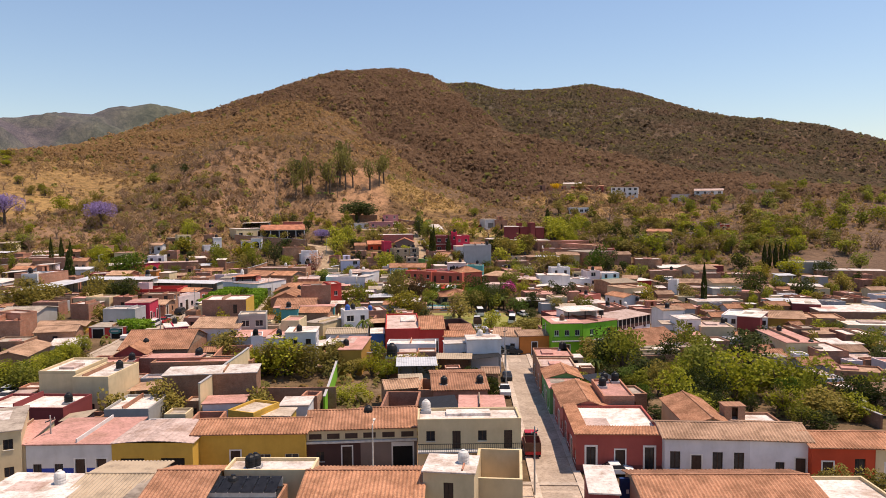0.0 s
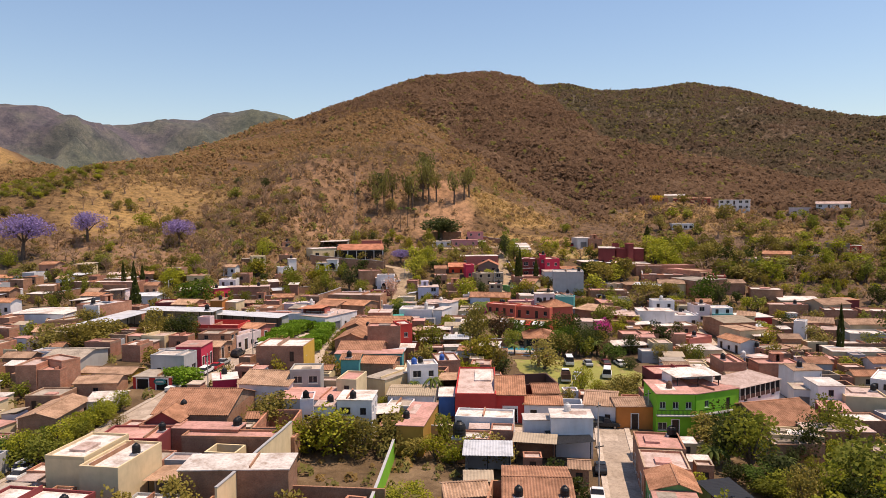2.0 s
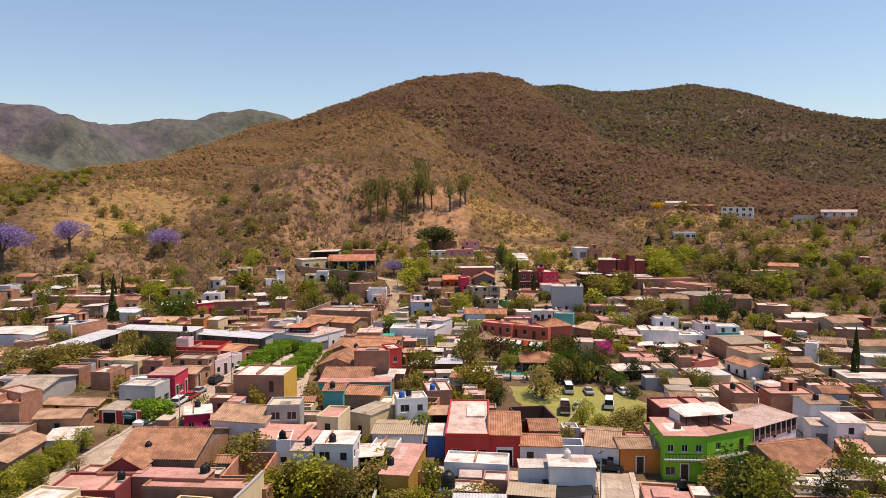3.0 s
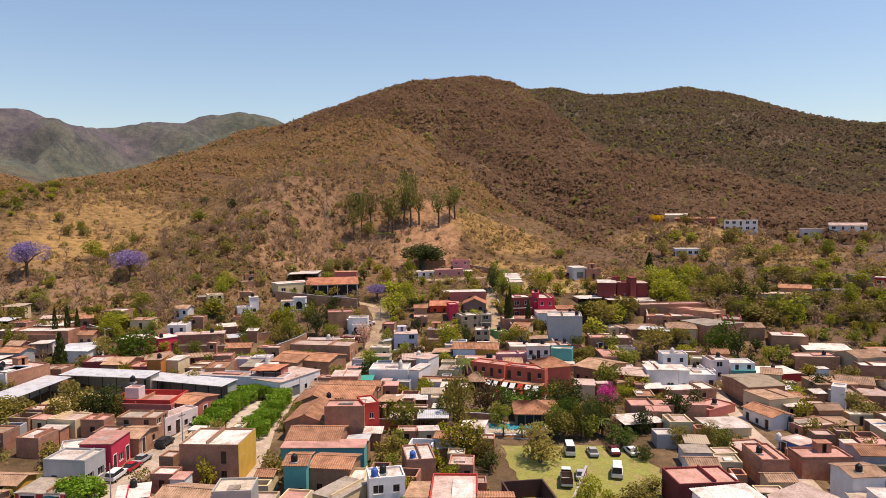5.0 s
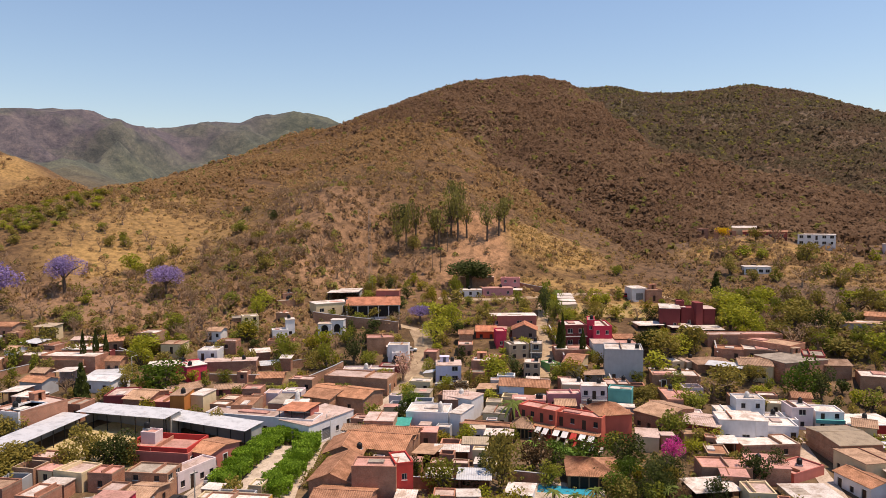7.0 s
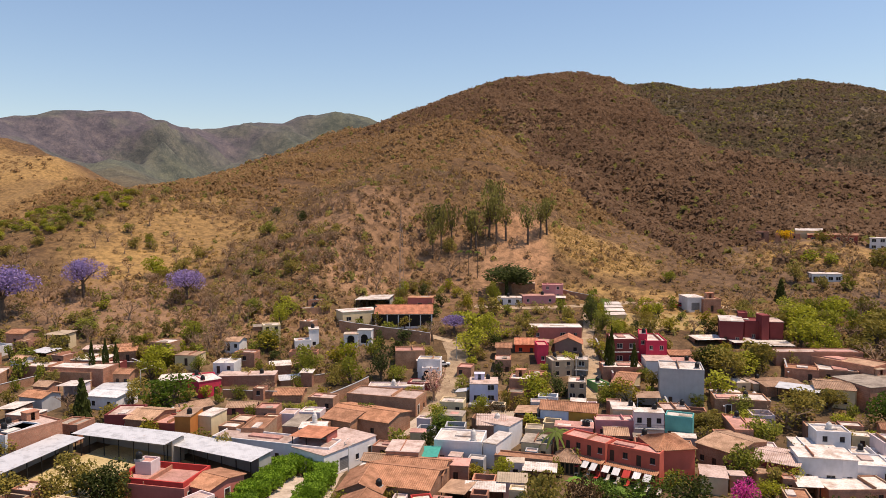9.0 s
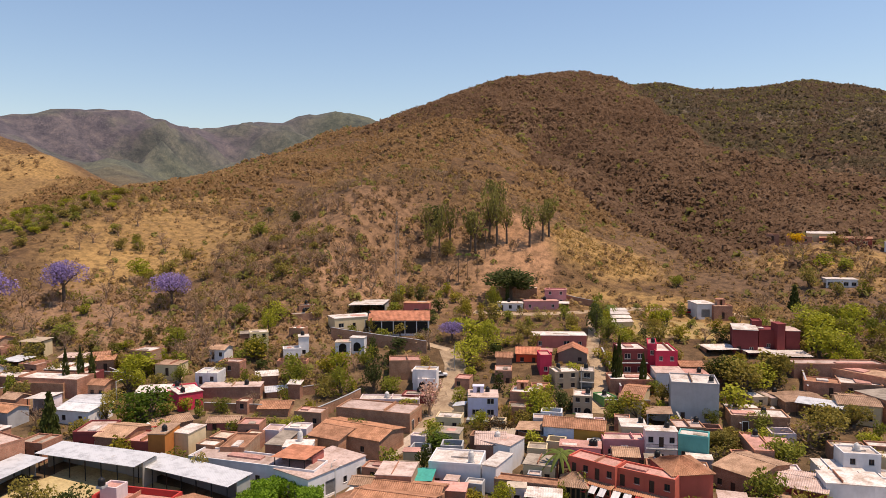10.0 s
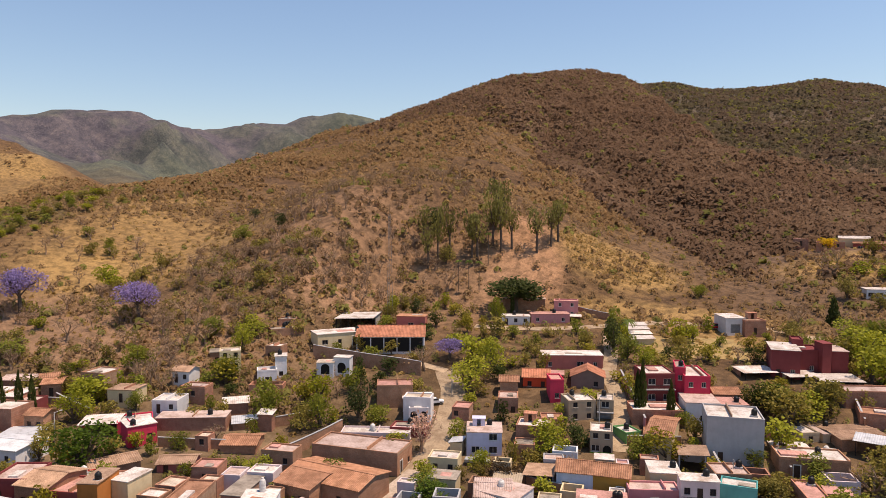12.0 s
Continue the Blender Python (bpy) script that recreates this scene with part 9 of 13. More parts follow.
house(-132.5, 177.5, 6.8, 2.9, 2.4, 3.5, 4, "metal", "white", "tanmetal", extra="store")
house(-129.1, 178.7, 6.8, 2.5, 2.9, 2.6, -1, "gx", "brown", "terra", rise=0.6, extra="store")
house(-67.0, 177.3, 4.0, 3.2, 2.7, 3.0, 2, "flat", "brown", "white", front="w", extra="store")
house(-25.0, 177.6, 1.9, 2.6, 2.2, 3.3, 8, "ruin", "brown", "soil", extra="store")
house(34.0, 178.3, -0.1, 2.4, 3.1, 2.8, 1, "ruin", "brick", "soil", extra="store")
house(113.4, 178.6, -1.5, 2.5, 2.3, 2.8, 7, "flat", "white", "whitepink", front="w", extra="store")
house(-60.7, 181.8, 3.6, 2.4, 3.2, 2.9, 5, "flat", "cream", "white", front="w", extra="store")
house(76.4, 181.8, -1.3, 3.1, 2.8, 2.9, -1, "flat", "concrete", "whitepink", extra="store")
house(-33.4, 183.5, 2.3, 3.2, 2.3, 3.5, 5, "metal", "brown", "white", extra="store")
house(-10.7, 183.1, 2.1, 2.6, 2.9, 3.6, 1, "flat", "brown", "whitepink", front="w", extra="store")
house(53.6, 183.1, -0.7, 3.2, 2.5, 3.1, 2, "ruin", "brown", "soil", extra="store")
house(64.3, 183.5, -1.2, 2.3, 2.5, 2.9, 4, "ruin", "brick", "soil", extra="store")
house(80.7, 186.3, -1.2, 2.5, 2.2, 3.5, 5, "flat", "brick", "white", front="w", extra="store")
house(-42.1, 189.3, 2.8, 3.4, 2.4, 2.9, 6, "flat", "brown", "grey", front="w", extra="store")
house(41.7, 189.2, 0.0, 3.3, 3.1, 3.4, 7, "ruin", "brown", "soil", extra="store")
house(107.1, 196.6, -0.7, 2.7, 2.6, 2.8, 5, "flat", "cream", "pink", extra="store")
house(-43.7, 199.6, 3.0, 2.3, 2.2, 3.2, 6, "flat", "pinkwhite", "white", front="w", extra="store")
house(59.9, 198.0, -0.6, 2.5, 3.0, 3.2, 1, "flat", "pinkwhite", "white", extra="store")
house(-36.8, 201.6, 2.9, 3.1, 2.7, 2.7, 5, "flat", "brick", "pink", extra="store")
house(-31.8, 201.1, 2.7, 2.8, 2.8, 3.1, 4, "flat", "brown", "whitepink", front="w", extra="store")
house(-27.3, 201.5, 2.7, 3.3, 2.4, 3.2, 4, "flat", "brick", "whitepink", extra="store")
house(32.2, 201.6, 0.8, 2.4, 2.7, 2.7, 4, "ruin", "brick", "soil", extra="store")
house(70.2, 201.7, -0.6, 2.8, 2.6, 2.7, 9, "ruin", "brick", "soil", extra="store")
house(73.9, 203.0, -0.6, 2.9, 3.1, 3.5, 5, "flat", "concrete", "whitepink", front="w", extra="store")
house(80.4, 202.7, -0.7, 2.8, 2.6, 3.5, 6, "ruin", "brick", "soil", extra="store")
house(83.6, 202.2, -0.7, 2.7, 2.2, 3.4, 5, "flat", "brown", "white", extra="store")
house(-30.6, 204.5, 2.9, 3.0, 2.7, 3.5, 5, "ruin", "brick", "soil", extra="store")
house(61.2, 205.3, -0.4, 2.6, 2.2, 3.2, -3, "flat", "brown", "whitepink", extra="store")
house(-24.5, 208.2, 3.0, 2.9, 2.3, 3.4, 3, "flat", "cream", "white", front="d", extra="store")
house(28.9, 207.4, 1.2, 3.1, 2.3, 2.8, 6, "flat", "tan_wall", "cream", front="w", extra="store")
house(106.1, 208.7, -0.5, 2.9, 3.1, 2.9, 9, "flat", "brick", "whitepink", front="d", extra="store")
house(-54.3, 211.3, 3.1, 3.3, 2.4, 3.2, 0, "flat", "concrete", "white", front="d", extra="store")
house(83.3, 211.9, -0.2, 2.9, 2.7, 2.8, 9, "ruin", "cream", "soil", extra="store")
house(71.3, 213.8, -0.1, 3.3, 2.3, 2.6, 6, "flat", "brown", "cream", extra="store")
house(92.9, 213.3, -0.2, 2.4, 2.4, 2.8, 2, "flat", "white", "pink", front="w", extra="store")
house(96.0, 214.4, -0.2, 3.2, 2.3, 3.1, 2, "flat", "cream", "pink", front="w", extra="store")
house(113.7, 214.6, -0.2, 2.9, 2.6, 3.3, 3, "flat", "brick", "pink", extra="store")
house(97.7, 217.5, -0.0, 3.2, 2.5, 3.0, 7, "flat", "concrete", "white", front="w", extra="store")
house(-39.2, 220.2, 3.5, 2.4, 2.5, 3.5, 3, "flat", "cream", "whitepink", front="d", extra="store")
house(-34.9, 220.3, 3.5, 3.2, 2.7, 3.3, 0, "flat", "concrete", "white", extra="store")
house(-27.1, 219.9, 3.5, 3.3, 2.6, 3.6, 10, "flat", "pinkwhite", "cream", front="w", extra="store")
house(62.8, 223.9, 0.3, 3.1, 2.7, 3.0, 4, "flat", "white", "whitepink", front="w", extra="store")
house(-25.0, 226.8, 3.8, 2.4, 2.2, 3.2, 2, "flat", "concrete", "whitepink", front="w", extra="store")
house(13.8, 226.6, 2.8, 2.8, 2.4, 3.4, 8, "flat", "brown", "whitepink", front="d", extra="store")
house(74.6, 226.9, 0.5, 2.7, 2.9, 2.8, 1, "flat", "brick", "whitepink", front="w", extra="store")
house(-85.0, 228.7, 5.7, 3.3, 2.6, 3.1, 6, "flat", "brick", "cream", front="d", extra="store")
house(-72.5, 228.4, 4.9, 3.1, 2.8, 3.3, 1, "flat", "brown", "cream", extra="store")
house(23.0, 228.6, 2.4, 2.3, 2.4, 3.3, 5, "flat", "brick", "whitepink", front="d", extra="store")
house(62.5, 229.2, 0.7, 3.4, 2.5, 2.8, 8, "flat", "brick", "cream", front="w", extra="store")
house(-51.0, 232.2, 4.0, 3.3, 2.5, 3.1, 9, "flat", "cream", "pink", extra="store")
house(-42.6, 232.9, 4.1, 2.3, 2.5, 2.8, 5, "flat", "tan_wall", "cream", front="w", extra="store")
house(-6.4, 232.9, 4.0, 3.3, 3.1, 3.2, 1, "ruin", "concrete", "soil", extra="store")
house(54.0, 232.3, 1.3, 2.8, 2.5, 2.9, 8, "ruin", "brick", "soil", extra="store")
house(65.7, 231.9, 0.8, 2.7, 2.3, 3.2, 12, "metal", "brick", "white", extra="store")
house(86.4, 231.1, 0.6, 3.0, 2.7, 2.6, 9, "flat", "concrete", "white", front="w", extra="store")
house(-9.7, 234.6, 4.2, 2.9, 2.6, 3.4, 6, "ruin", "brown", "soil", extra="store")
house(59.6, 235.5, 1.2, 2.5, 2.3, 2.6, 6, "metal", "cream", "silver", extra="store")
house(-52.0, 240.0, 4.4, 3.2, 2.2, 3.3, 1, "flat", "pinkwhite", "white", extra="store")
house(-3.7, 241.7, 4.3, 3.2, 2.8, 2.8, 4, "flat", "cream", "grey", front="w", extra="store")
house(62.1, 241.1, 1.4, 2.5, 2.8, 2.8, 1, "flat", "tan_wall", "white", extra="store")
house(-97.6, 244.9, 7.7, 2.8, 3.1, 2.8, 7, "flat", "brick", "cream", front="w", extra="store")
house(-15.5, 244.8, 5.0, 2.7, 2.8, 3.1, -0, "flat", "white", "cream", extra="store")
house(70.9, 246.4, 1.8, 3.3, 2.9, 2.6, 7, "ruin", "concrete", "soil", extra="store")
house(-37.2, 252.8, 5.9, 3.3, 2.6, 2.7, 4, "ruin", "cream", "soil", extra="store")
house(73.9, 252.5, 2.3, 2.6, 2.7, 3.2, 4, "flat", "white", "white", extra="store")
house(-90.4, 256.9, 8.7, 3.0, 2.2, 3.5, 9, "metal", "brick", "white", extra="store")
house(-15.1, 255.6, 6.1, 2.3, 2.3, 3.5, 5, "flat", "pinkwhite", "pink", front="w", extra="store")
house(-48.1, 259.9, 6.5, 2.4, 3.1, 2.7, 1, "metal", "cream", "silver", extra="store")
house(-10.3, 259.5, 6.5, 3.4, 2.6, 3.1, 3, "flat", "brick", "whitepink", front="d", extra="store")

# ---- plants ----
LEAVES = {
    "ash": leaf_material("ash_leaves", (0.118, 0.124, 0.016), (0.205, 0.214, 0.028), (0.262, 0.274, 0.038)),
    "lime": leaf_material("fresh_leaves", (0.175, 0.175, 0.015), (0.304, 0.306, 0.028), (0.381, 0.383, 0.034)),
    "dark": leaf_material("dark_leaves", (0.032, 0.041, 0.008), (0.057, 0.071, 0.015), (0.071, 0.089, 0.018)),
    "forest": leaf_material("deep_green_leaves", (0.052, 0.082, 0.010), (0.092, 0.143, 0.016), (0.115, 0.179, 0.020)),
    "olive": leaf_material("olive_leaves", (0.147, 0.118, 0.026), (0.255, 0.207, 0.046), (0.320, 0.257, 0.057)),
    "yelgreen": leaf_material("yellow_green_leaves", (0.154, 0.130, 0.014), (0.270, 0.226, 0.024), (0.337, 0.284, 0.030)),
    "rust": leaf_material("rusty_leaves", (0.076, 0.043, 0.019), (0.133, 0.076, 0.033), (0.166, 0.095, 0.042)),
    "jac": leaf_material("jacaranda_bloom", (0.12, 0.09, 0.22), (0.235, 0.17, 0.42), (0.36, 0.28, 0.56)),
    "boug": leaf_material("magenta_bloom", (0.36, 0.02, 0.16), (0.66, 0.045, 0.33), (0.80, 0.16, 0.48)),
    "yellow": leaf_material("yellow_bloom", (0.42, 0.25, 0.008), (0.68, 0.43, 0.012), (0.80, 0.58, 0.05)),
    "pinkbare": leaf_material("pale_pink_bloom", (0.428, 0.269, 0.216), (0.745, 0.469, 0.377), (0.931, 0.586, 0.471)),
    "palm": leaf_material("palm_fronds", (0.087, 0.110, 0.024), (0.151, 0.192, 0.042), (0.189, 0.240, 0.053)),
    "bare": leaf_material("dry_twigs", (0.17, 0.105, 0.058), (0.27, 0.170, 0.094), (0.38, 0.245, 0.140), 0.3),
    "euc": leaf_material("eucalyptus_leaves", (0.14, 0.13, 0.036), (0.225, 0.205, 0.058), (0.30, 0.27, 0.08)),
}
LEAVES["hedge"] = leaf_material("clipped_leaves", (0.075, 0.135, 0.010), (0.155, 0.27, 0.018), (0.25, 0.39, 0.034))
M_PALE_BARK = plain("pale_dry_bark", (0.34, 0.225, 0.145), 0.95, 0.0, 0.4)
M_BARK = plain("grey_brown_bark", (0.13, 0.095, 0.07), 0.95, 0.0, 0.4)


def leaf(bm, c, size, chance):
    """A small bent leaf clump: two triangles that share an edge, turned at random."""
    a = Vector((chance.gauss(0, 1), chance.gauss(0, 1), chance.gauss(0, 1))).normalized()
    b = a.orthogonal().normalized()
    n = a.cross(b)
    c = Vector(c)
    v = [bm.verts.new(c + size * q) for q in (a * 0.62, b * 0.42 + n * 0.12, a * -0.62, b * -0.42 - n * 0.12)]
    bm.faces.new((v[0], v[1], v[2]))
    bm.faces.new((v[0], v[2], v[3]))


def crown_normals(me, way):
    """Leaves take the light as the round of the crown does: normals that lean outwards and up."""
    jitter = np.random.default_rng(len(way)).normal(0, 0.18, way.shape)
    way = way / np.maximum(np.linalg.norm(way, axis=-1, keepdims=True), 1e-3) + jitter + np.array([0, 0, 0.25])
    way = way / np.maximum(np.linalg.norm(way, axis=-1, keepdims=True), 1e-3)
    me.attributes.new("custom_normal", "FLOAT_VECTOR", "POINT").data.foreach_set("vector", way.astype(np.float32).ravel())


TREE_STOCK = {}


def tree_stock(kind, seed):
    """Trunk and crown meshes of one tree, 1 m wide and 1 m high; kept and shared by all trees of its kind."""
    if (kind, seed) in TREE_STOCK:
        return TREE_STOCK[kind, seed]
    chance = random.Random(f"{kind}{seed}")
    trunk, crown = bmesh.new(), bmesh.new()
    paint = kind
    if kind in ("cypress", "conifer"):
        paint = "dark"
        stick(trunk, (0, 0, 0), (0, 0, 0.5), 0.08, 0.05)
        for _ in range(420 if kind == "cypress" else 520):
            z = chance.uniform(0.06, 1.0) ** (1.0 if kind == "cypress" else 1.3)
            r = (0.5 * min(1, (1.02 - z) * 2.2, 0.5 + z * 2) if kind == "cypress" else 0.5 * (1 - z) ** 0.75 + 0.02) * math.sqrt(chance.uniform(0.25, 1))
            th = chance.uniform(0, math.tau)
            leaf(crown, (r * math.cos(th), r * math.sin(th), z), chance.uniform(0.10, 0.18) if kind == "conifer" else chance.uniform(0.12, 0.2), chance)
    elif kind in ("palm", "tallpalm"):
        paint = "palm"
        top = 0.72 if kind == "palm" else 0.93
        stick(trunk, (0, 0, 0), (0.02, 0.01, top), 0.05, 0.035, 7)
        for k in range(18):
            th = k * 2.4 + chance.uniform(-0.2, 0.2)
            lift = chance.uniform(-0.2, 0.9)
            prev = None
            for i in range(7):
                s = i / 6
                r = 0.5 * s
                z = top + (1 - top) * 0.9 * (lift * s * 1.6 - s * s * 1.4 * (1 + 0.3 * lift))
                wide = 0.07 * (1 - s) + 0.015
                c = Vector((r * math.cos(th), r * math.sin(th), z))
                side = Vector((-math.sin(th), math.cos(th), 0)) * wide
                row = [crown.verts.new(c - side - Vector((0, 0, wide * 0.5))), crown.verts.new(c), crown.verts.new(c + side - Vector((0, 0, wide * 0.5)))]
                if prev:
                    crown.faces.new((prev[0], prev[1], row[1], row[0]))
                    crown.faces.new((prev[1], prev[2], row[2], row[1]))
                prev = row
    else:
        paint = {"round": "dark", "bareolive": "olive"}.get(kind, kind)
        low = {"jac": 0.38, "round": 0.34, "euc": 0.42, "hedge": 0.22, "boug": 0.02, "bare": 0.25, "pinkbare": 0.25}.get(kind, 0.06)
        slim = {"euc": 0.045, "jac": 0.03}.get(kind, 0.042)
        lobes = []
        count = {"hedge": 5, "round": 11, "euc": 8}.get(kind, 8)
        for k in range(count):
            th = k * 2.4 + chance.uniform(-0.5, 0.5)
            r = 0.30 * math.sqrt((k + 0.3) / count) * (1.15 if kind in ("round", "jac") else 1.0)
            z = low + (1 - low) * (chance.uniform(0.24, 0.78) if kind != "euc" else 0.15 + 0.75 * k / count)
            if kind in ("jac", "round"):
                z = low + (1 - low) * (0.72 - 0.9 * r)
            lobes.append((r * math.cos(th), r * math.sin(th), z, chance.uniform(0.17, 0.26), (1 - low) * chance.uniform(0.22, 0.34) * {"jac": 1.25, "round": 1.5}.get(kind, 1)))
        bend = (chance.uniform(-0.05, 0.05), chance.uniform(-0.05, 0.05))
        fork = (bend[0], bend[1], low * 0.85 + 0.04)
        stick(trunk, (0, 0, -0.03), fork, slim * 1.3, slim, 7)
        if kind in ("bare", "pinkbare", "bareolive"):
            # three orders of thin, upswept branches
            for k in range(6):
                th = k * 1.05 + chance.uniform(-0.3, 0.3)
                out = chance.uniform(0.10, 0.26)
                a = Vector((fork[0] + out * math.cos(th), fork[1] + out * math.sin(th), fork[2] + chance.uniform(0.18, 0.34)))
                stick(trunk, fork, a, slim * 0.5, slim * 0.28, 4)
                for _ in range(4):
                    b = a + Vector((chance.gauss(0.09 * math.cos(th), 0.10), chance.gauss(0.09 * math.sin(th), 0.10), chance.uniform(0.06, 0.24)))
                    stick(trunk, a, b, slim * 0.24, slim * 0.12, 3)
                    for _ in range(4):
                        c = b + Vector((chance.gauss(0, 0.07), chance.gauss(0, 0.07), chance.uniform(0.0, 0.15)))
                        stick(trunk, b, c, slim * 0.12, slim * 0.05, 3)
        else:
            for x, y, z, rx, rz in lobes:
                mid = ((fork[0] + x) / 2, (fork[1] + y) / 2, fork[2] + (z - fork[2]) * 0.62)
                stick(trunk, fork, mid, slim * 0.6, slim * 0.36)
                stick(trunk, mid, (x, y, z), slim * 0.36, slim * 0.14)
                if kind == "jac":
                    for _ in range(5):
                        q = (x + chance.gauss(0, rx * 0.8), y + chance.gauss(0, rx * 0.8), z + abs(chance.gauss(0, rz * 0.9)))
                        stick(trunk, mid, q, slim * 0.22, slim * 0.05, 3)
        thin = 0.32 if seed > 9 else 1.0   # lighter trees for the groves
        leaves = {"bare": 110, "pinkbare": 330, "bareolive": 330, "jac": 2400, "hedge": 1500, "round": 2600, "boug": 1000, "euc": 400}.get(kind, 1150)
        size = {"bare": 0.032, "round": 0.05, "jac": 0.03, "hedge": 0.09, "euc": 0.06, "pinkbare": 0.06}.get(kind, 0.048) / math.sqrt(thin)
        for _ in range(int(leaves * thin)):
            x, y, z, rx, rz = lobes[int(chance.random() * len(lobes))]
            way = Vector((chance.gauss(0, 1), chance.gauss(0, 1), chance.gauss(0, 1))).normalized() * (chance.uniform(0.35, 1.08) ** 0.5)
            if kind == "hedge":
                p = (chance.uniform(-0.48, 0.48), chance.uniform(-0.48, 0.48), chance.uniform(0.3, 1.0))
                if max(abs(p[0]), abs(p[1])) < 0.3 and p[2] < 0.8:
                    continue
            else:
                p = (x + way.x * rx, y + way.y * rx, max(0.02, z + way.z * rz))
            leaf(crown, p, chance.uniform(0.7, 1.35) * size * (1.3 if kind == "bare" else 1), chance)
    meshes = []
    for bm, name, m in ((trunk, "trunk", M_PALE_BARK if kind in ("bare", "pinkbare", "bareolive") else M_BARK), (crown, "crown", LEAVES[paint])):
        me = bpy.data.meshes.new(name)
        bm.to_mesh(me)
        bm.free()
        me.materials.append(m)
        if name == "crown" and kind not in ("palm", "tallpalm"):
            co = np.empty(len(me.vertices) * 3, dtype=np.float32)
            me.vertices.foreach_get("co", co)
            crown_normals(me, co.reshape(-1, 3) - np.array([0, 0, 0.42]))
        meshes.append(me)
    TREE_STOCK[kind, seed] = meshes
    return meshes


TREE_WORDS = {
    "ash": "leafy mid-green broadleaf tree", "lime": "bushy fresh yellow-green tree", "dark": "dense dark green tree", "forest": "dense deep green garden tree", "olive": "thin olive-brown mesquite tree",
    "yelgreen": "yellow-green flowering tree", "rust": "dark rusty-leaved garden tree", "jac": "jacaranda covered in purple bloom", "boug": "magenta bougainvillea in full bloom", "yellow": "bright yellow flowering tree",
    "pinkbare": "half-bare tree with pale pink bloom", "palm": "feather palm with arching fronds", "tallpalm": "tall slender fan palm", "bare": "leafless grey-brown dry-season tree", "bareolive": "half-bare olive-brown thorn tree",
    "euc": "tall thin eucalyptus with open crown", "hedge": "clipped box-shaped laurel of the plaza", "round": "huge round-crowned dark fig tree", "cypress": "slender dark columnar cypress", "conifer": "dark conical conifer"}
GROUND_WORDS = ("on dusty ground between houses", "in a walled garden", "on the dry slope")
plant_count = 0


def plant(kind, x, y, height, width):
    """One tree or bush of a kind, its trunk on the ground."""
    global plant_count
    plant_count += 1
    seed = plant_count % 4
    trunk, crown = tree_stock(kind, seed)
    bush = height <= 3.2 or kind == "boug"
    thing = new("bush" if bush else "tree")
    wide = 1.1 if kind in ("cypress", "palm", "tallpalm", "hedge") else 1.15
    thing.matrix_world = pose(x, y, float(ground_height(x, y)) - 0.1, 0, 0, plant_count * 67 % 360) @ Matrix.Diagonal((width * wide, width * wide, height * 1.05, 1))
    for name, me in (("trunk", trunk), ("crown", crown)):
        ob = new(name, me)
        ob.parent = thing
    where = GROUND_WORDS[2] if y > 300 else GROUND_WORDS[plant_count % 2]
    tagged(thing, f"{TREE_WORDS[kind]} {where}", "bush" if bush else "tree", group=f"{kind} trees")
    return thing

# ---- trees and bushes: kind, place, height, crown width ----
plant("olive", -43.0, 96.2, 6.5, 6)
plant("ash", -74.5, 110.6, 6, 7)
plant("lime", -77.8, 111.9, 6, 6)
plant("ash", -73.3, 115.1, 4, 4)
plant("ash", -75.3, 122.8, 4, 4)
plant("lime", -76.3, 129.4, 4, 4)
plant("ash", -77.3, 135.4, 4, 4)
plant("lime", -32.8, 123.5, 7, 9)
plant("lime", -37.2, 124.6, 5.5, 6)
plant("olive", -28.1, 123.7, 6, 7)
plant("olive", -24.0, 126.9, 7, 8)
plant("lime", -18.4, 106.8, 3, 4)
plant("lime", -15.7, 107.8, 3, 4)
plant("lime", -16.5, 123.9, 4, 5)
plant("lime", -12.7, 122.3, 4.5, 6)
plant("olive", -19.2, 123.9, 4, 5)
plant("olive", -7.1, 124.2, 4.5, 7)
plant("lime", 32.9, 99.8, 7.5, 7)
plant("lime", 49.4, 101.4, 5, 6.5)
plant("lime", 45.3, 110.5, 8, 9)
plant("ash", 43.9, 120.0, 10, 11)
plant("dark", 55.2, 130.8, 9, 9)
plant("lime", 52.4, 112.1, 8, 11)
plant("lime", 56.7, 110.3, 8, 9)
plant("dark", 39.3, 113.1, 6, 6)
plant("dark", 41.3, 109.3, 5, 6)
plant("olive", 55.2, 102.6, 5, 8)
plant("olive", 56.1, 100.3, 4, 7)
plant("lime", 59.5, 99.5, 4, 6)
plant("dark", 63.6, 103.3, 5, 6)
plant("ash", 31.1, 129.7, 9, 9)
plant("dark", 28.8, 131.6, 8, 6)
plant("dark", 33.8, 123.5, 6, 7)
plant("olive", 34.1, 114.7, 6, 5)
plant("dark", 41.2, 135.3, 7, 7)
plant("ash", 47.8, 144.1, 9, 8)
plant("dark", 67.1, 155.6, 6, 7)
plant("olive", 40.8, 68.7, 4.2, 3.6)
plant("olive", 38.9, 68.8, 4, 3)
plant("olive", 44.8, 68.7, 4, 5)
plant("ash", 92.0, 169.9, 5, 6)
plant("ash", 90.9, 153.1, 6, 7)
plant("dark", 85.6, 139.5, 5, 6)
plant("dark", 110.2, 226.9, 7, 8)
plant("olive", 128.2, 237.4, 7, 8)
plant("olive", 141.1, 237.1, 6, 9)
plant("dark", 94.0, 227.1, 9, 10)
plant("ash", 83.2, 217.4, 6, 6)
plant("olive", 71.6, 222.3, 6, 8)
plant("dark", 68.2, 238.1, 6, 5)
plant("lime", 123.3, 264.5, 8, 12)
plant("dark", 107.2, 271.8, 7, 9)
plant("dark", 135.8, 264.4, 7, 9)
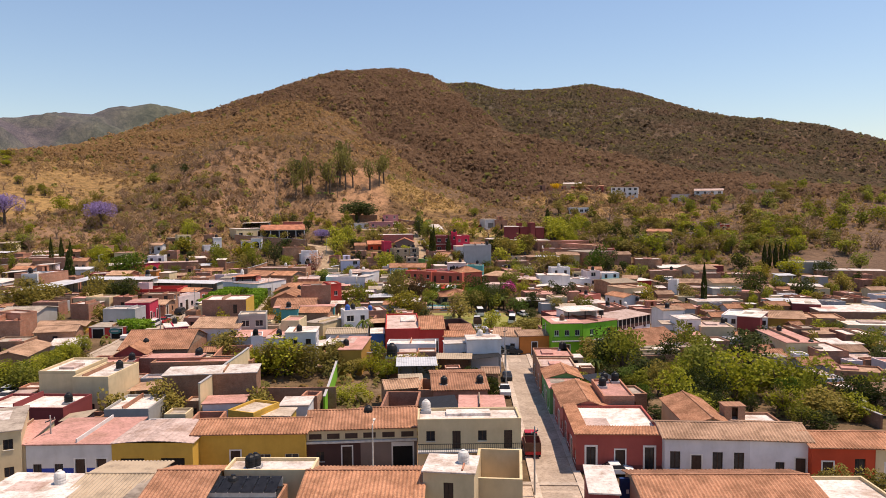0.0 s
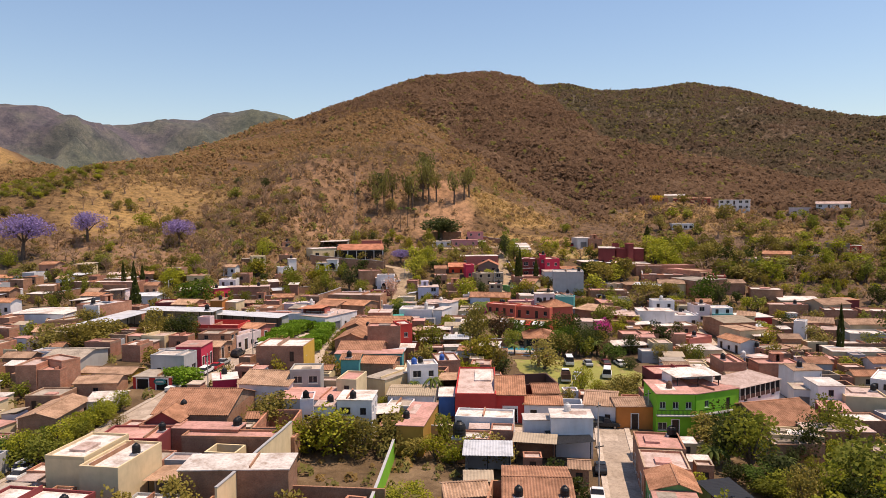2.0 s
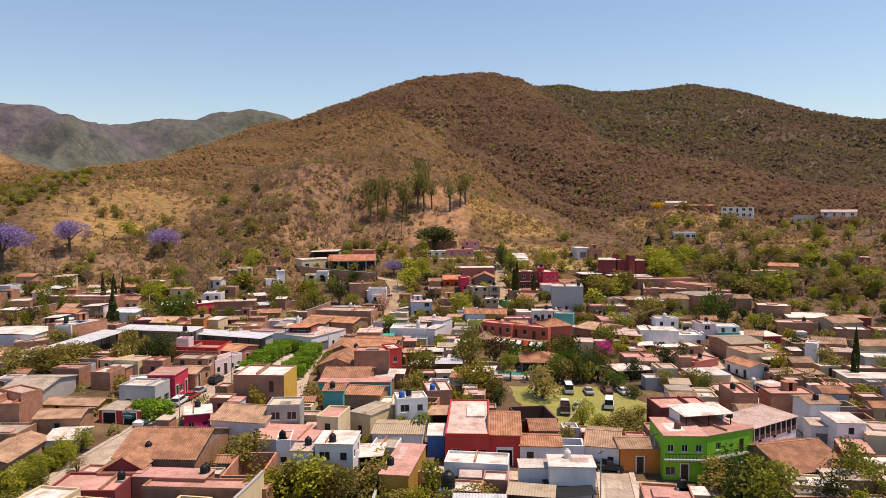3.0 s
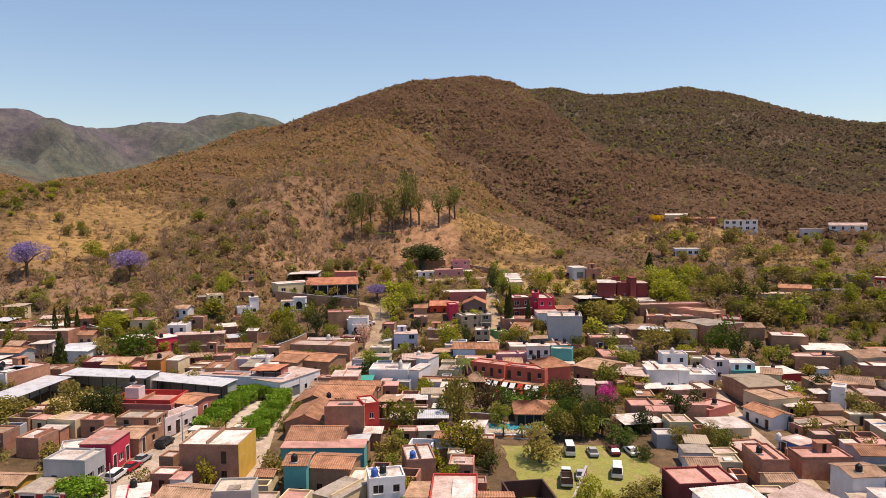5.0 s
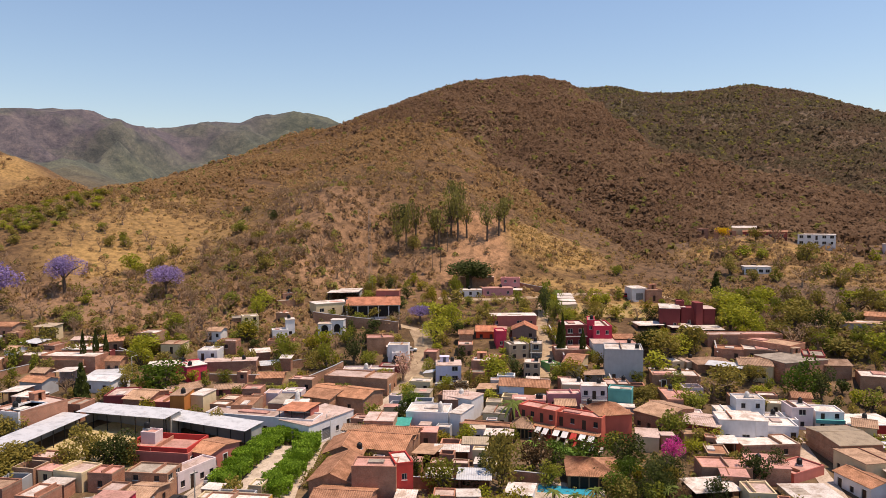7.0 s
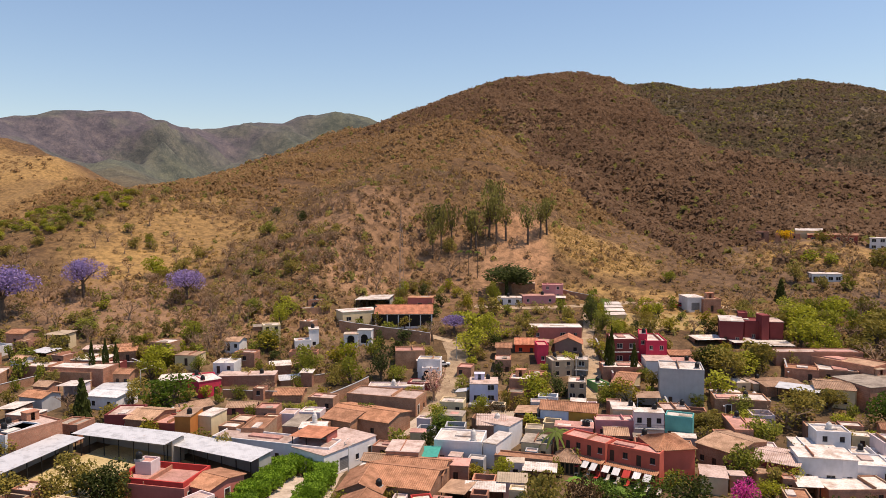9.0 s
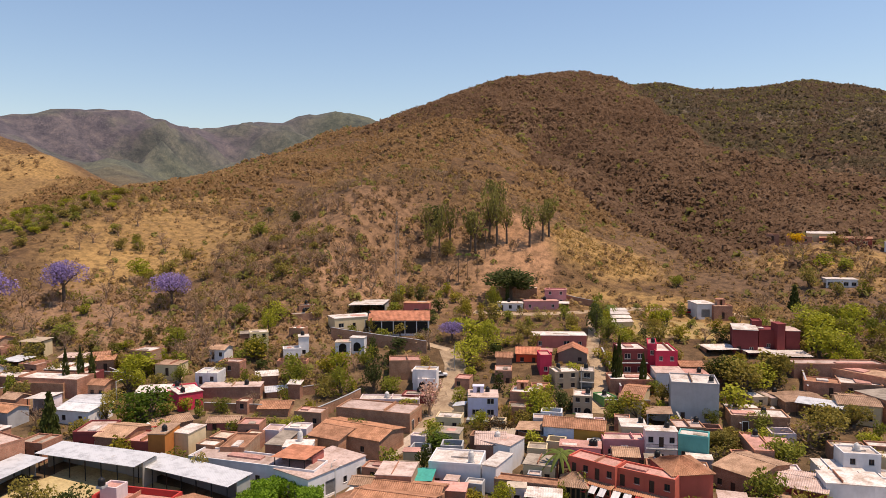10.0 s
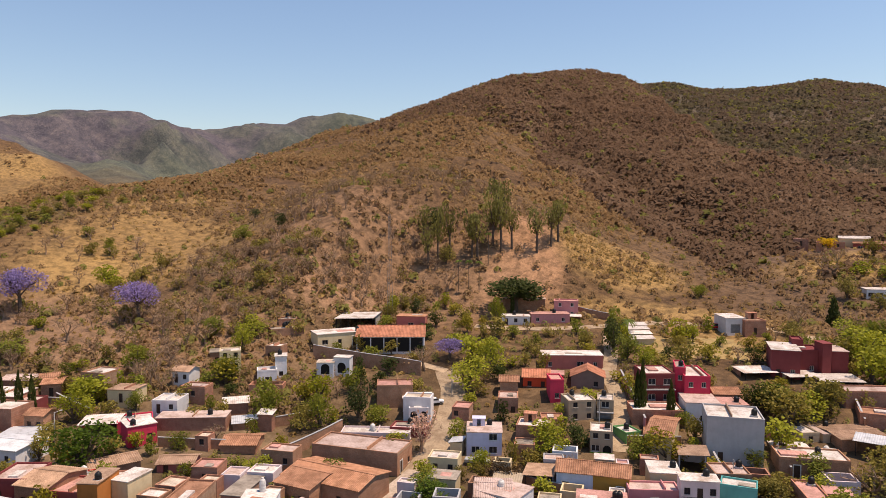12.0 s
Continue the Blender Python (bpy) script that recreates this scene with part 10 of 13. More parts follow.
plant("ash", 151.9, 271.2, 8, 9)
plant("cypress", 73.1, 210.6, 13, 1.6)
plant("cypress", 117.9, 276.1, 9, 1.6)
plant("cypress", 119.9, 276.1, 9, 1.6)
plant("cypress", 122.2, 276.2, 9, 1.6)
plant("cypress", 124.4, 276.3, 9, 1.6)
plant("cypress", 126.3, 276.3, 9, 1.6)
plant("olive", -99.0, 185.4, 8, 7)
plant("dark", -92.0, 184.8, 7, 8)
plant("olive", -111.0, 168.6, 8, 11)
plant("olive", -110.6, 174.4, 7, 8)
plant("olive", -115.6, 165.6, 7, 9)
plant("olive", -123.0, 190.8, 6, 7)
plant("ash", -91.7, 188.0, 4, 4)
plant("olive", -32.0, 125.0, 7, 9)
plant("lime", -39.5, 123.2, 5, 8)
plant("olive", -46.6, 133.9, 6, 8)
plant("olive", -49.4, 133.8, 5, 6)
plant("ash", -31.8, 135.3, 5.5, 6)
plant("olive", -36.3, 126.0, 6, 7)
plant("lime", -29.9, 145.4, 3, 4)
plant("lime", -25.5, 136.7, 4, 4.5)
plant("palm", -25.5, 152.7, 5, 3)
plant("palm", -21.4, 150.3, 7, 4)
plant("yelgreen", -15.3, 180.2, 8, 9)
plant("olive", -11.4, 178.8, 6, 7)
plant("bare", -2.3, 183.8, 6.5, 7)
plant("olive", -0.6, 181.2, 7, 8)
plant("olive", 3.8, 194.6, 6, 6)
plant("palm", 7.6, 196.4, 4.5, 4.5)
plant("palm", 12.0, 198.6, 5, 5)
plant("forest", 4.8, 204.4, 6, 6)
plant("lime", 7.2, 162.1, 6, 5)
plant("olive", 12.9, 162.0, 4, 7)
plant("olive", 15.6, 164.3, 4.5, 7)
plant("olive", 18.5, 171.7, 3.5, 6)
plant("lime", 10.4, 164.5, 3, 4)
plant("dark", 18.9, 187.0, 3, 4)
plant("olive", 26.7, 195.2, 5, 5)
plant("dark", 29.2, 213.3, 7, 6)
plant("dark", 34.0, 217.4, 6, 5)
plant("olive", 33.3, 197.4, 6, 6)
plant("ash", 35.1, 193.5, 6, 5)
plant("palm", -8.4, 193.3, 3.2, 3.6)
plant("palm", -4.5, 193.4, 3.0, 3.4)
plant("hedge", -72.3, 149.7, 3.5, 5)
plant("hedge", -74.8, 150.0, 3.5, 4)
plant("lime", -77.5, 128.9, 4, 4.5)
plant("lime", -77.1, 125.1, 4, 4.5)
plant("lime", -77.6, 122.8, 4, 4.5)
plant("lime", -78.0, 119.8, 4, 4.5)
plant("lime", -77.4, 131.3, 4, 4)
plant("olive", -72.8, 127.9, 3, 3)
plant("boug", -60.0, 144.6, 2.5, 4)
plant("boug", -58.6, 147.2, 2.5, 3)
plant("boug", -60.1, 140.8, 2, 3)
plant("ash", 33.7, 137.9, 7, 8)
plant("dark", 30.8, 139.3, 7, 8)
plant("ash", 48.7, 140.6, 7, 8)
plant("olive", 27.0, 140.5, 5, 7)
plant("dark", 30.2, 143.4, 4, 6)
plant("jac", -209.1, 269.7, 18, 19)
plant("ash", -208.2, 260.7, 8, 8)
plant("cypress", -145.5, 240.2, 10, 1.6)
plant("cypress", -143.1, 242.5, 10, 1.6)
plant("cypress", -140.4, 243.4, 9, 1.6)
plant("conifer", -124.0, 213.6, 10, 4)
plant("bare", -133.0, 219.1, 5, 5)
plant("lime", -130.6, 244.4, 7, 9)
plant("dark", -149.3, 211.5, 5, 6)
plant("olive", -122.2, 190.4, 6, 8)
plant("olive", -110.3, 171.9, 6, 11)
plant("olive", -108.3, 177.6, 6, 9)
plant("olive", -99.1, 180.4, 7, 8)
plant("dark", -93.7, 183.9, 6, 8)
plant("olive", -90.7, 186.7, 5, 4)
plant("olive", -84.6, 208.8, 6, 4)
plant("olive", -53.5, 189.2, 4, 4)
plant("lime", -54.1, 195.9, 4, 4)
plant("ash", -29.2, 193.1, 8, 8)
plant("olive", -18.5, 197.3, 11, 8)
plant("dark", -22.2, 200.5, 6, 4)
plant("rust", -13.2, 206.2, 7.5, 6.5)
plant("forest", -9.6, 209.4, 6, 6)
plant("forest", -3.0, 213.4, 6, 12)
plant("dark", 5.0, 212.7, 7.5, 8)
plant("dark", 10.4, 206.5, 6.5, 7)
plant("ash", 15.2, 232.1, 8, 7)
plant("ash", -9.6, 200.6, 5, 5)
plant("dark", -1.6, 204.1, 4, 5)
plant("ash", 2.4, 204.2, 5, 5)
plant("boug", 14.6, 220.4, 5.5, 5)
plant("palm", -1.0, 195.2, 4, 4)
plant("forest", -80.9, 112.4, 4.5, 6)
plant("ash", -79.7, 116.3, 4, 5)
plant("forest", -79.5, 120.0, 3.6, 4.6)
plant("lime", -79.6, 126.5, 3.2, 4.2)
plant("forest", -78.8, 129.6, 3.2, 4)
plant("lime", -77.8, 132.1, 3, 3.8)
plant("forest", 2.6, 195.5, 6.5, 6)
plant("dark", 6.5, 195.4, 5.5, 6)
plant("dark", 10.7, 199.2, 6, 6)
plant("rust", 13.9, 196.9, 4.5, 5)
plant("forest", 15.3, 192.7, 4.5, 6)
plant("dark", 20.5, 202.1, 5, 5)
plant("dark", 13.6, 207.4, 6, 6)
plant("ash", -211.3, 347.8, 5.5, 6)
plant("olive", -216.6, 343.9, 5, 6)
plant("lime", -115.6, 294.4, 4, 7)
plant("ash", 11.6, 208.5, 4, 6)
plant("boug", -17.6, 233.5, 5.2, 8)
plant("palm", -20.6, 230.5, 8, 7)
plant("lime", -29.2, 217.1, 5, 5)
plant("lime", -36.5, 227.0, 4, 4)
plant("ash", -49.5, 242.0, 5, 7)
plant("ash", -68.7, 241.9, 4.5, 6)
plant("ash", -102.1, 242.4, 4, 5)
plant("forest", 50.8, 266.9, 11, 10)
plant("dark", 55.8, 266.6, 9, 7)
plant("ash", 21.3, 251.1, 7, 8)
plant("olive", 32.3, 265.2, 8, 10)
plant("olive", 10.6, 254.3, 5, 9)
plant("olive", 39.8, 273.6, 6, 8)
plant("ash", 16.4, 290.3, 7, 11)
plant("lime", 22.5, 288.8, 6, 9)
plant("lime", 40.7, 264.3, 4, 6)
plant("lime", 23.6, 231.6, 4, 6)
plant("lime", 19.3, 224.1, 4, 7)
plant("lime", 54.6, 338.2, 9, 10)
plant("lime", 42.1, 338.2, 8, 11)
plant("lime", 44.7, 312.5, 8, 10)
plant("olive", 61.6, 316.7, 9, 12)
plant("dark", 66.8, 312.6, 9, 10)
plant("yelgreen", -7.5, 264.8, 6, 9)
plant("ash", -11.8, 263.7, 6, 6)
plant("dark", -24.7, 266.4, 6, 6)
plant("lime", -29.9, 262.5, 7, 9)
plant("olive", -32.4, 257.3, 4, 7)
plant("rust", -36.1, 247.8, 5, 7)
plant("lime", -41.8, 253.8, 4, 5)
plant("lime", -49.7, 264.8, 4.5, 4)
plant("forest", -46.9, 238.7, 5, 7)
plant("pinkbare", -55.5, 258.3, 8, 6)
plant("forest", -66.5, 240.2, 5, 7)
plant("ash", -80.3, 261.8, 8, 7)
plant("olive", -83.2, 259.5, 7, 6)
plant("dark", -73.0, 266.8, 9, 7)
plant("ash", -69.0, 266.9, 5, 6)
plant("ash", -92.3, 260.0, 8, 8)
plant("ash", -111.2, 274.2, 6, 9)
plant("lime", -115.2, 287.1, 7, 6)
plant("lime", -81.2, 237.5, 4, 6)
plant("ash", -122.7, 254.7, 5, 4)
plant("lime", -135.7, 254.2, 7, 9)
plant("olive", -132.1, 256.5, 5, 6)
plant("forest", -111.8, 228.4, 9, 13)
plant("olive", -125.9, 233.9, 5, 6)
plant("ash", 8.0, 271.0, 4.5, 6)
plant("olive", 17.3, 284.7, 9, 12)
plant("dark", 12.8, 288.2, 8, 9)
plant("olive", 27.2, 290.9, 8, 8)
plant("ash", 19.1, 265.2, 5, 6)
plant("lime", 18.4, 259.2, 4, 6)
plant("bareolive", 29.0, 262.2, 8, 11)
plant("ash", 9.5, 266.4, 4, 5)
plant("olive", 12.5, 259.8, 4, 8)
plant("olive", 9.3, 256.6, 4, 6)
plant("ash", -3.9, 280.0, 4, 5)
plant("cypress", -6.0, 280.0, 9, 1.7)
plant("cypress", -12.0, 281.5, 12, 1.8)
plant("cypress", -13.0, 280.8, 10, 1.6)
plant("palm", -6.6, 295.4, 4, 4)
plant("dark", -20.2, 317.2, 9, 7)
plant("ash", -16.3, 311.3, 7, 7)
plant("lime", -11.9, 306.1, 6, 6)
plant("palm", -16.9, 328.9, 7, 5)
plant("ash", -56.1, 335.2, 9, 5)
plant("cypress", -52.8, 343.0, 9, 1.2)
plant("round", -53, 348.5, 10.5, 17)
plant("tallpalm", -73.9, 355.5, 11, 2.5)
plant("tallpalm", -70.1, 354.6, 12, 2.5)
plant("tallpalm", -67.0, 356.5, 11, 2.5)
plant("tallpalm", -66.9, 369.9, 12, 2.5)
plant("lime", -52.9, 287.9, 8, 10)
plant("lime", -49.8, 299.5, 8, 8)
plant("jac", -62.0, 302.2, 6, 9)
plant("bare", -66.7, 294.7, 7, 7)
plant("ash", 5.7, 381.5, 5, 6)
plant("olive", 51.8, 384.3, 8, 8)
plant("conifer", 43.0, 362.5, 8, 4)
plant("lime", 41.1, 323.3, 9, 13)
plant("ash", 47.6, 328.6, 8, 10)
plant("olive", -3.3, 322.8, 4, 6)
plant("olive", 28.6, 347.2, 5, 7)
plant("jac", -196.4, 292.6, 14, 15)
plant("jac", -156.9, 297.4, 11.5, 12)
plant("lime", -186.0, 318.0, 8, 10)
plant("lime", -151.0, 268.0, 3, 6)
plant("ash", -136.2, 272.1, 7, 9)
plant("ash", -127.7, 292.8, 6, 7)
plant("ash", -172.3, 267.3, 6, 9)
plant("bare", -141.7, 289.2, 8, 7)
plant("bare", -132.6, 292.0, 7, 6)
plant("bare", -149.0, 281.7, 6, 6)
plant("bare", -141.2, 298.7, 7, 8)
plant("bare", -144.7, 321.1, 6, 6)
plant("bare", -138.9, 321.8, 6, 6)
plant("bare", -132.4, 326.5, 6, 6)
plant("bare", -126.6, 329.1, 6, 6)
plant("bare", -122.3, 328.7, 6, 6)
plant("bare", -117.8, 329.8, 6, 6)
plant("bare", -111.3, 328.8, 6, 6)
plant("bare", -109.5, 333.5, 6, 6)
plant("bare", -98.8, 329.5, 6, 6)
plant("bare", -102.7, 329.5, 6, 6)
plant("bare", -150.8, 296.0, 7, 8)
plant("bare", -167.3, 281.3, 7, 8)
plant("bare", -133.3, 280.6, 6, 7)
plant("bare", -127.5, 303.8, 5, 6)
plant("bare", -77.6, 353.1, 9, 8)
plant("dark", -89.4, 378.3, 8, 8)
plant("olive", -81.8, 367.3, 8, 7)
for x, y, h, w in ((-87.5, 363.5, 15, 6), (-84.6, 366, 19, 6), (-81, 369.5, 18, 7), (-73.4, 371.5, 16, 7), (-71, 370.5, 17, 8), (-67, 377, 20, 8), (-63.5, 376, 19, 8),
                   (-60, 378.5, 14, 7), (-66, 386, 18, 9), (-51, 380, 15, 8), (-46.6, 385, 15, 7), (-44.4, 389, 16, 7), (-92, 372, 14, 6)):
    plant("euc", x, y, h, w)
plant("yellow", 56.8, 437.9, 5, 7)
plant("dark", -146.0, 364.1, 5, 6)
plant("dark", -174.5, 393.2, 5, 8)
plant("ash", -163.0, 363.9, 6, 8)
plant("ash", -232.1, 358.6, 5, 6)
plant("ash", -218.0, 355.3, 4.5, 5)
plant("ash", -259.8, 380.1, 4, 4)
plant("bare", -130.7, 381.7, 6, 8)
plant("bare", -134.0, 368.5, 5, 7)
plant("bare", -147.6, 342.7, 6, 7)
plant("bare", -153.0, 323.9, 6, 7)
plant("olive", -88.0, 326.2, 5, 5)

# the clipped trees in two rows along the plaza
for (x0, y0), (x1, y1) in (((-68.7, 183), (-70.5, 208)), ((-57.9, 182), (-62.0, 208))):
    for k in range(10):
        for lane in (-0.9, 0.9):
            u = k / 9
            plant("hedge", x0 + u * (x1 - x0) + lane + random.uniform(-0.35, 0.35), y0 + u * (y1 - y0) + random.uniform(-0.4, 0.4), random.uniform(2.7, 3.6), random.uniform(2.5, 3.2))
for k in range(4):
    plant("hedge", -70.0 + k * 2.5, 210.2, random.uniform(3.0, 3.5), 3.2)

# mixed trees on the slopes right of the town, and between the last houses and the hill: more than one could count
def grove(name, picks, label):
    """Many trees in one mesh, trunks and crowns of the common stock."""
    slots, verts, faces, marks, ways, start = [], [], [], [], [], 0
    for kind, x, y, height, width, turn, seed in picks:
        z = float(ground_height(x, y)) - 0.1
        m = np.array(pose(x, y, z, 0, 0, turn) @ Matrix.Diagonal((width, width, height, 1)))
        for me in tree_stock(kind, seed + 10):
            co = np.empty(len(me.vertices) * 3, dtype=np.float32)
            me.vertices.foreach_get("co", co)
            co = co.reshape(-1, 3) @ m[:3, :3].T + m[:3, 3]
            if me.materials[0] not in slots:
                slots.append(me.materials[0])
            faces += [[start + i for i in p.vertices] for p in me.polygons]
            marks += [slots.index(me.materials[0])] * len(me.polygons)
            verts.append(co)
            ways.append((co - np.array([x, y, z + 0.42 * height])) / np.array([width, width, height]))
            start += len(co)
    me = bpy.data.meshes.new(name)
    me.from_pydata(np.concatenate(verts).tolist(), [], faces)
    for slot in slots:
        me.materials.append(slot)
    me.polygons.foreach_set("material_index", np.array(marks, dtype=np.int32))
    me.update()
    crown_normals(me, np.concatenate(ways))
    return tagged(new(name, me), label, "trees", kind="stuff")


def clear_of_houses(x, y, room):
    """Whether a place keeps some room from every house."""
    for hx, hy, hw, hd, turn in FOOTPRINTS:
        dx, dy = x - hx, y - hy
        if abs(dx * math.cos(turn) + dy * math.sin(turn)) < hw + room and abs(dy * math.cos(turn) - dx * math.sin(turn)) < hd + room:
            return False
    return True


chance = random.Random(41)
picks = []
for k in range(390):
    x, y = (chance.uniform(45, 310), chance.uniform(288, 430)) if k < 230 else (chance.uniform(32, 165), chance.uniform(290, 356))
    if not clear_of_houses(x, y, 2.5):
        continue
    kind = chance.choice(("ash", "olive", "bareolive", "bare", "bareolive", "lime", "bare", "olive"))
    picks.append((kind, x, y, chance.uniform(4.5, 8.5), chance.uniform(6, 11), chance.uniform(0, 360), chance.randrange(4)))
grove("slope_trees", picks, "mixed green and leafless trees on the dry slope")
picks = []
for k in range(330):
    x, y = chance.uniform(-250, -78), chance.uniform(262, 430)
    if -118 < x < -60 and y < 330 or x < -168 and y > 312 and chance.random() < 0.85 or (x + 54) ** 2 + (y - 368) ** 2 < 900:
        continue
    picks.append((chance.choice(("bare", "bare", "bare", "bare", "bare", "bare", "bareolive")), x, y, chance.uniform(3.5, 7.5), chance.uniform(4.0, 7.5), chance.uniform(0, 360), chance.randrange(4)))
for k in range(26):   # the row along the path above the houses
    picks.append(("bare", -150 + k * 2.6 + chance.uniform(-1, 1), 338 + 0.12 * k + chance.uniform(-2, 2), chance.uniform(4.5, 7), chance.uniform(4, 6), chance.uniform(0, 360), k % 4))
for k in range(120):
    x, y = chance.uniform(-320, -250), chance.uniform(312, 410)
    picks.append((chance.choice(("olive", "ash", "lime", "olive", "bareolive")), x, y, chance.uniform(2.5, 4.8), chance.uniform(4.5, 8.5), chance.uniform(0, 360), chance.randrange(4)))
for k in range(90):   # a thicket on the last rise above the houses
    x, y = chance.uniform(-186, -112), chance.uniform(292, 352)
    picks.append((chance.choice(("bare", "bare", "bareolive", "bare", "bareolive", "olive")), x, y, chance.uniform(3.0, 6.5), chance.uniform(4.0, 7.5), chance.uniform(0, 360), chance.randrange(4)))
grove("hillside_trees", picks, "leafless dry-season trees on the brown hillside")

picks = []
for k in range(34):
    x, y = chance.uniform(-215, -138), chance.uniform(228, 285)
    picks.append((chance.choice(("ash", "olive", "bareolive", "olive", "bare", "lime")), x, y, chance.uniform(3, 6.5), chance.uniform(4.5, 8.5), chance.uniform(0, 360), chance.randrange(4)))
grove("roadside_thicket", picks, "mixed green and leafless thicket beside the town")
picks = []
for k in range(58):
    x, y = chance.uniform(25, 63), chance.uniform(90, 137)
    if x < 41 and y < 97 or x < 29 and y < 108 or y < 100 and x > 52:
        continue
    picks.append((chance.choice(("ash", "lime", "forest", "olive", "dark", "lime", "palm", "dark", "bareolive")), x, y, chance.uniform(2.5, 4.0 if x < 38 or y > 120 else 6.5), chance.uniform(3.5, 7), chance.uniform(0, 360), chance.randrange(4) - 10))
grove("garden_thicket", picks, "dense green thicket of the large walled garden")


def scrub(name, count, spread, size, material, label, seed, pieces, keep, tall):
    """Thousands of shrubs over the hillsides in one mesh: low uneven domes of twig sprays."""
    rng = np.random.default_rng(seed)
    step = math.sqrt((spread[1] - spread[0]) * (spread[3] - spread[2]) / count)
    x, y = np.meshgrid(np.arange(spread[0], spread[1], step), np.arange(spread[2], spread[3], step))
    x, y = x.ravel() + rng.uniform(-0.5, 0.5, x.size) * step, y.ravel() + rng.uniform(-0.5, 0.5, x.size) * step
    ok = keep(x, y, rng)
    x, y = x[ok], y[ok]
    n = len(x)
    foot = np.stack([x, y, ground_height(x, y)], -1)
    wide = rng.uniform(size[0], size[1], n) * (1 + 0.3 * lattice_noise(x / 60, y / 60, 5))
    high = wide * tall * rng.uniform(0.75, 1.25, n)
    # a dome of ragged sprays, each roughly facing outwards
    way = rng.normal(0, 1, (n, pieces, 3))
    way[..., 2] = np.abs(way[..., 2]) - 0.12
    way /= np.linalg.norm(way, axis=-1, keepdims=True)
    lumps = rng.uniform(0.84, 1.08, (n, pieces, 1))
    c = way * lumps * np.stack([wide * 0.5, wide * 0.5, high], -1)[:, None, :] + foot[:, None, :] + np.array([0, 0, 0.1])
    face = way + rng.normal(0, 0.22, way.shape)
    side = np.cross(face, rng.normal(0, 1, way.shape))
    side /= np.linalg.norm(side, axis=-1, keepdims=True)
    up = np.cross(face, side)
    s = (wide * 1.0 / math.sqrt(pieces))[:, None, None] * rng.uniform(0.75, 1.25, (n, pieces, 1))
    verts = np.stack([c + side * s, c + (up * 0.87 - side * 0.5) * s, c - (up * 0.87 + side * 0.5) * s], 2).reshape(-1, 3)
    corners = np.arange(len(verts))
    soft = way * 0.62 + rng.normal(0, 0.14, way.shape) + np.array([0, 0, 0.55])
    soft = np.repeat(soft / np.linalg.norm(soft, axis=-1, keepdims=True), 3, axis=1).reshape(-1, 3)
    me = bpy.data.meshes.new(name)
    me.vertices.add(len(verts))
    me.vertices.foreach_set("co", verts.astype(np.float32).ravel())
    me.loops.add(len(corners))
    me.loops.foreach_set("vertex_index", corners.astype(np.int32))
    me.polygons.add(len(corners) // 3)
    me.polygons.foreach_set("loop_start", np.arange(0, len(corners), 3, dtype=np.int32))
    me.update(calc_edges=True)
    me.attributes.new("custom_normal", "FLOAT_VECTOR", "POINT").data.foreach_set("vector", soft.astype(np.float32).ravel())
    me.materials.append(material)
    return tagged(new(name, me), label, "scrub", kind="stuff")


def behind_spur(x, y):
    """How far a place lies in the wooded valleys right of the bare spur, 0 to 1; the upper hill is wooded too."""
    crest = np.interp(y, (400, 418, 438, 463, 491, 539, 606, 663, 729, 827), (22, 12, -1, -20, -39, -63, -90, -112, -135, -157))
    right = np.clip((x - crest) / 10, 0, 1) * np.clip((y - 395) / 40, 0, 1)
    high = np.clip((y - 660 + 0.25 * x) / 160, 0, 0.8)
    return np.maximum(right, high)


def open_slope(amount):
    """Scattered bushes on the bare spur and the golden field, in loose patches."""
    def keep(x, y, rng):
        cover = 0.5 + 0.45 * lattice_noise(x / 45, y / 45, 21) + 0.35 * lattice_noise(x / 16, y / 16, 22)
        golden = np.exp(-((x + 204) / 46) ** 4 - ((y - 356) / 52) ** 4)
        field = np.maximum(np.exp(-((x + 5) / 30) ** 2 - ((y - 372) / 28) ** 2), np.exp(-((x + 54) / 14) ** 4 - ((y - 368) / 30) ** 4))
        edge = np.where(x < -85, 262, np.where(x > 50, 300, 345))
        return (y > edge) & (rng.random(len(x)) < cover * amount) & (rng.random(len(x)) > 0.95 * golden) & (rng.random(len(x)) > 0.95 * field) & (rng.random(len(x)) > behind_spur(x, y))
    return keep


def wooded(amount):
    def keep(x, y, rng):
        return (rng.random(len(x)) < behind_spur(x, y) * amount * (0.85 + 0.3 * lattice_noise(x / 40, y / 40, 12))) & (y > 396) & ~((x > 28) & (x < 135) & (y < 452) & (rng.random(len(x)) < 0.9))
    return keep


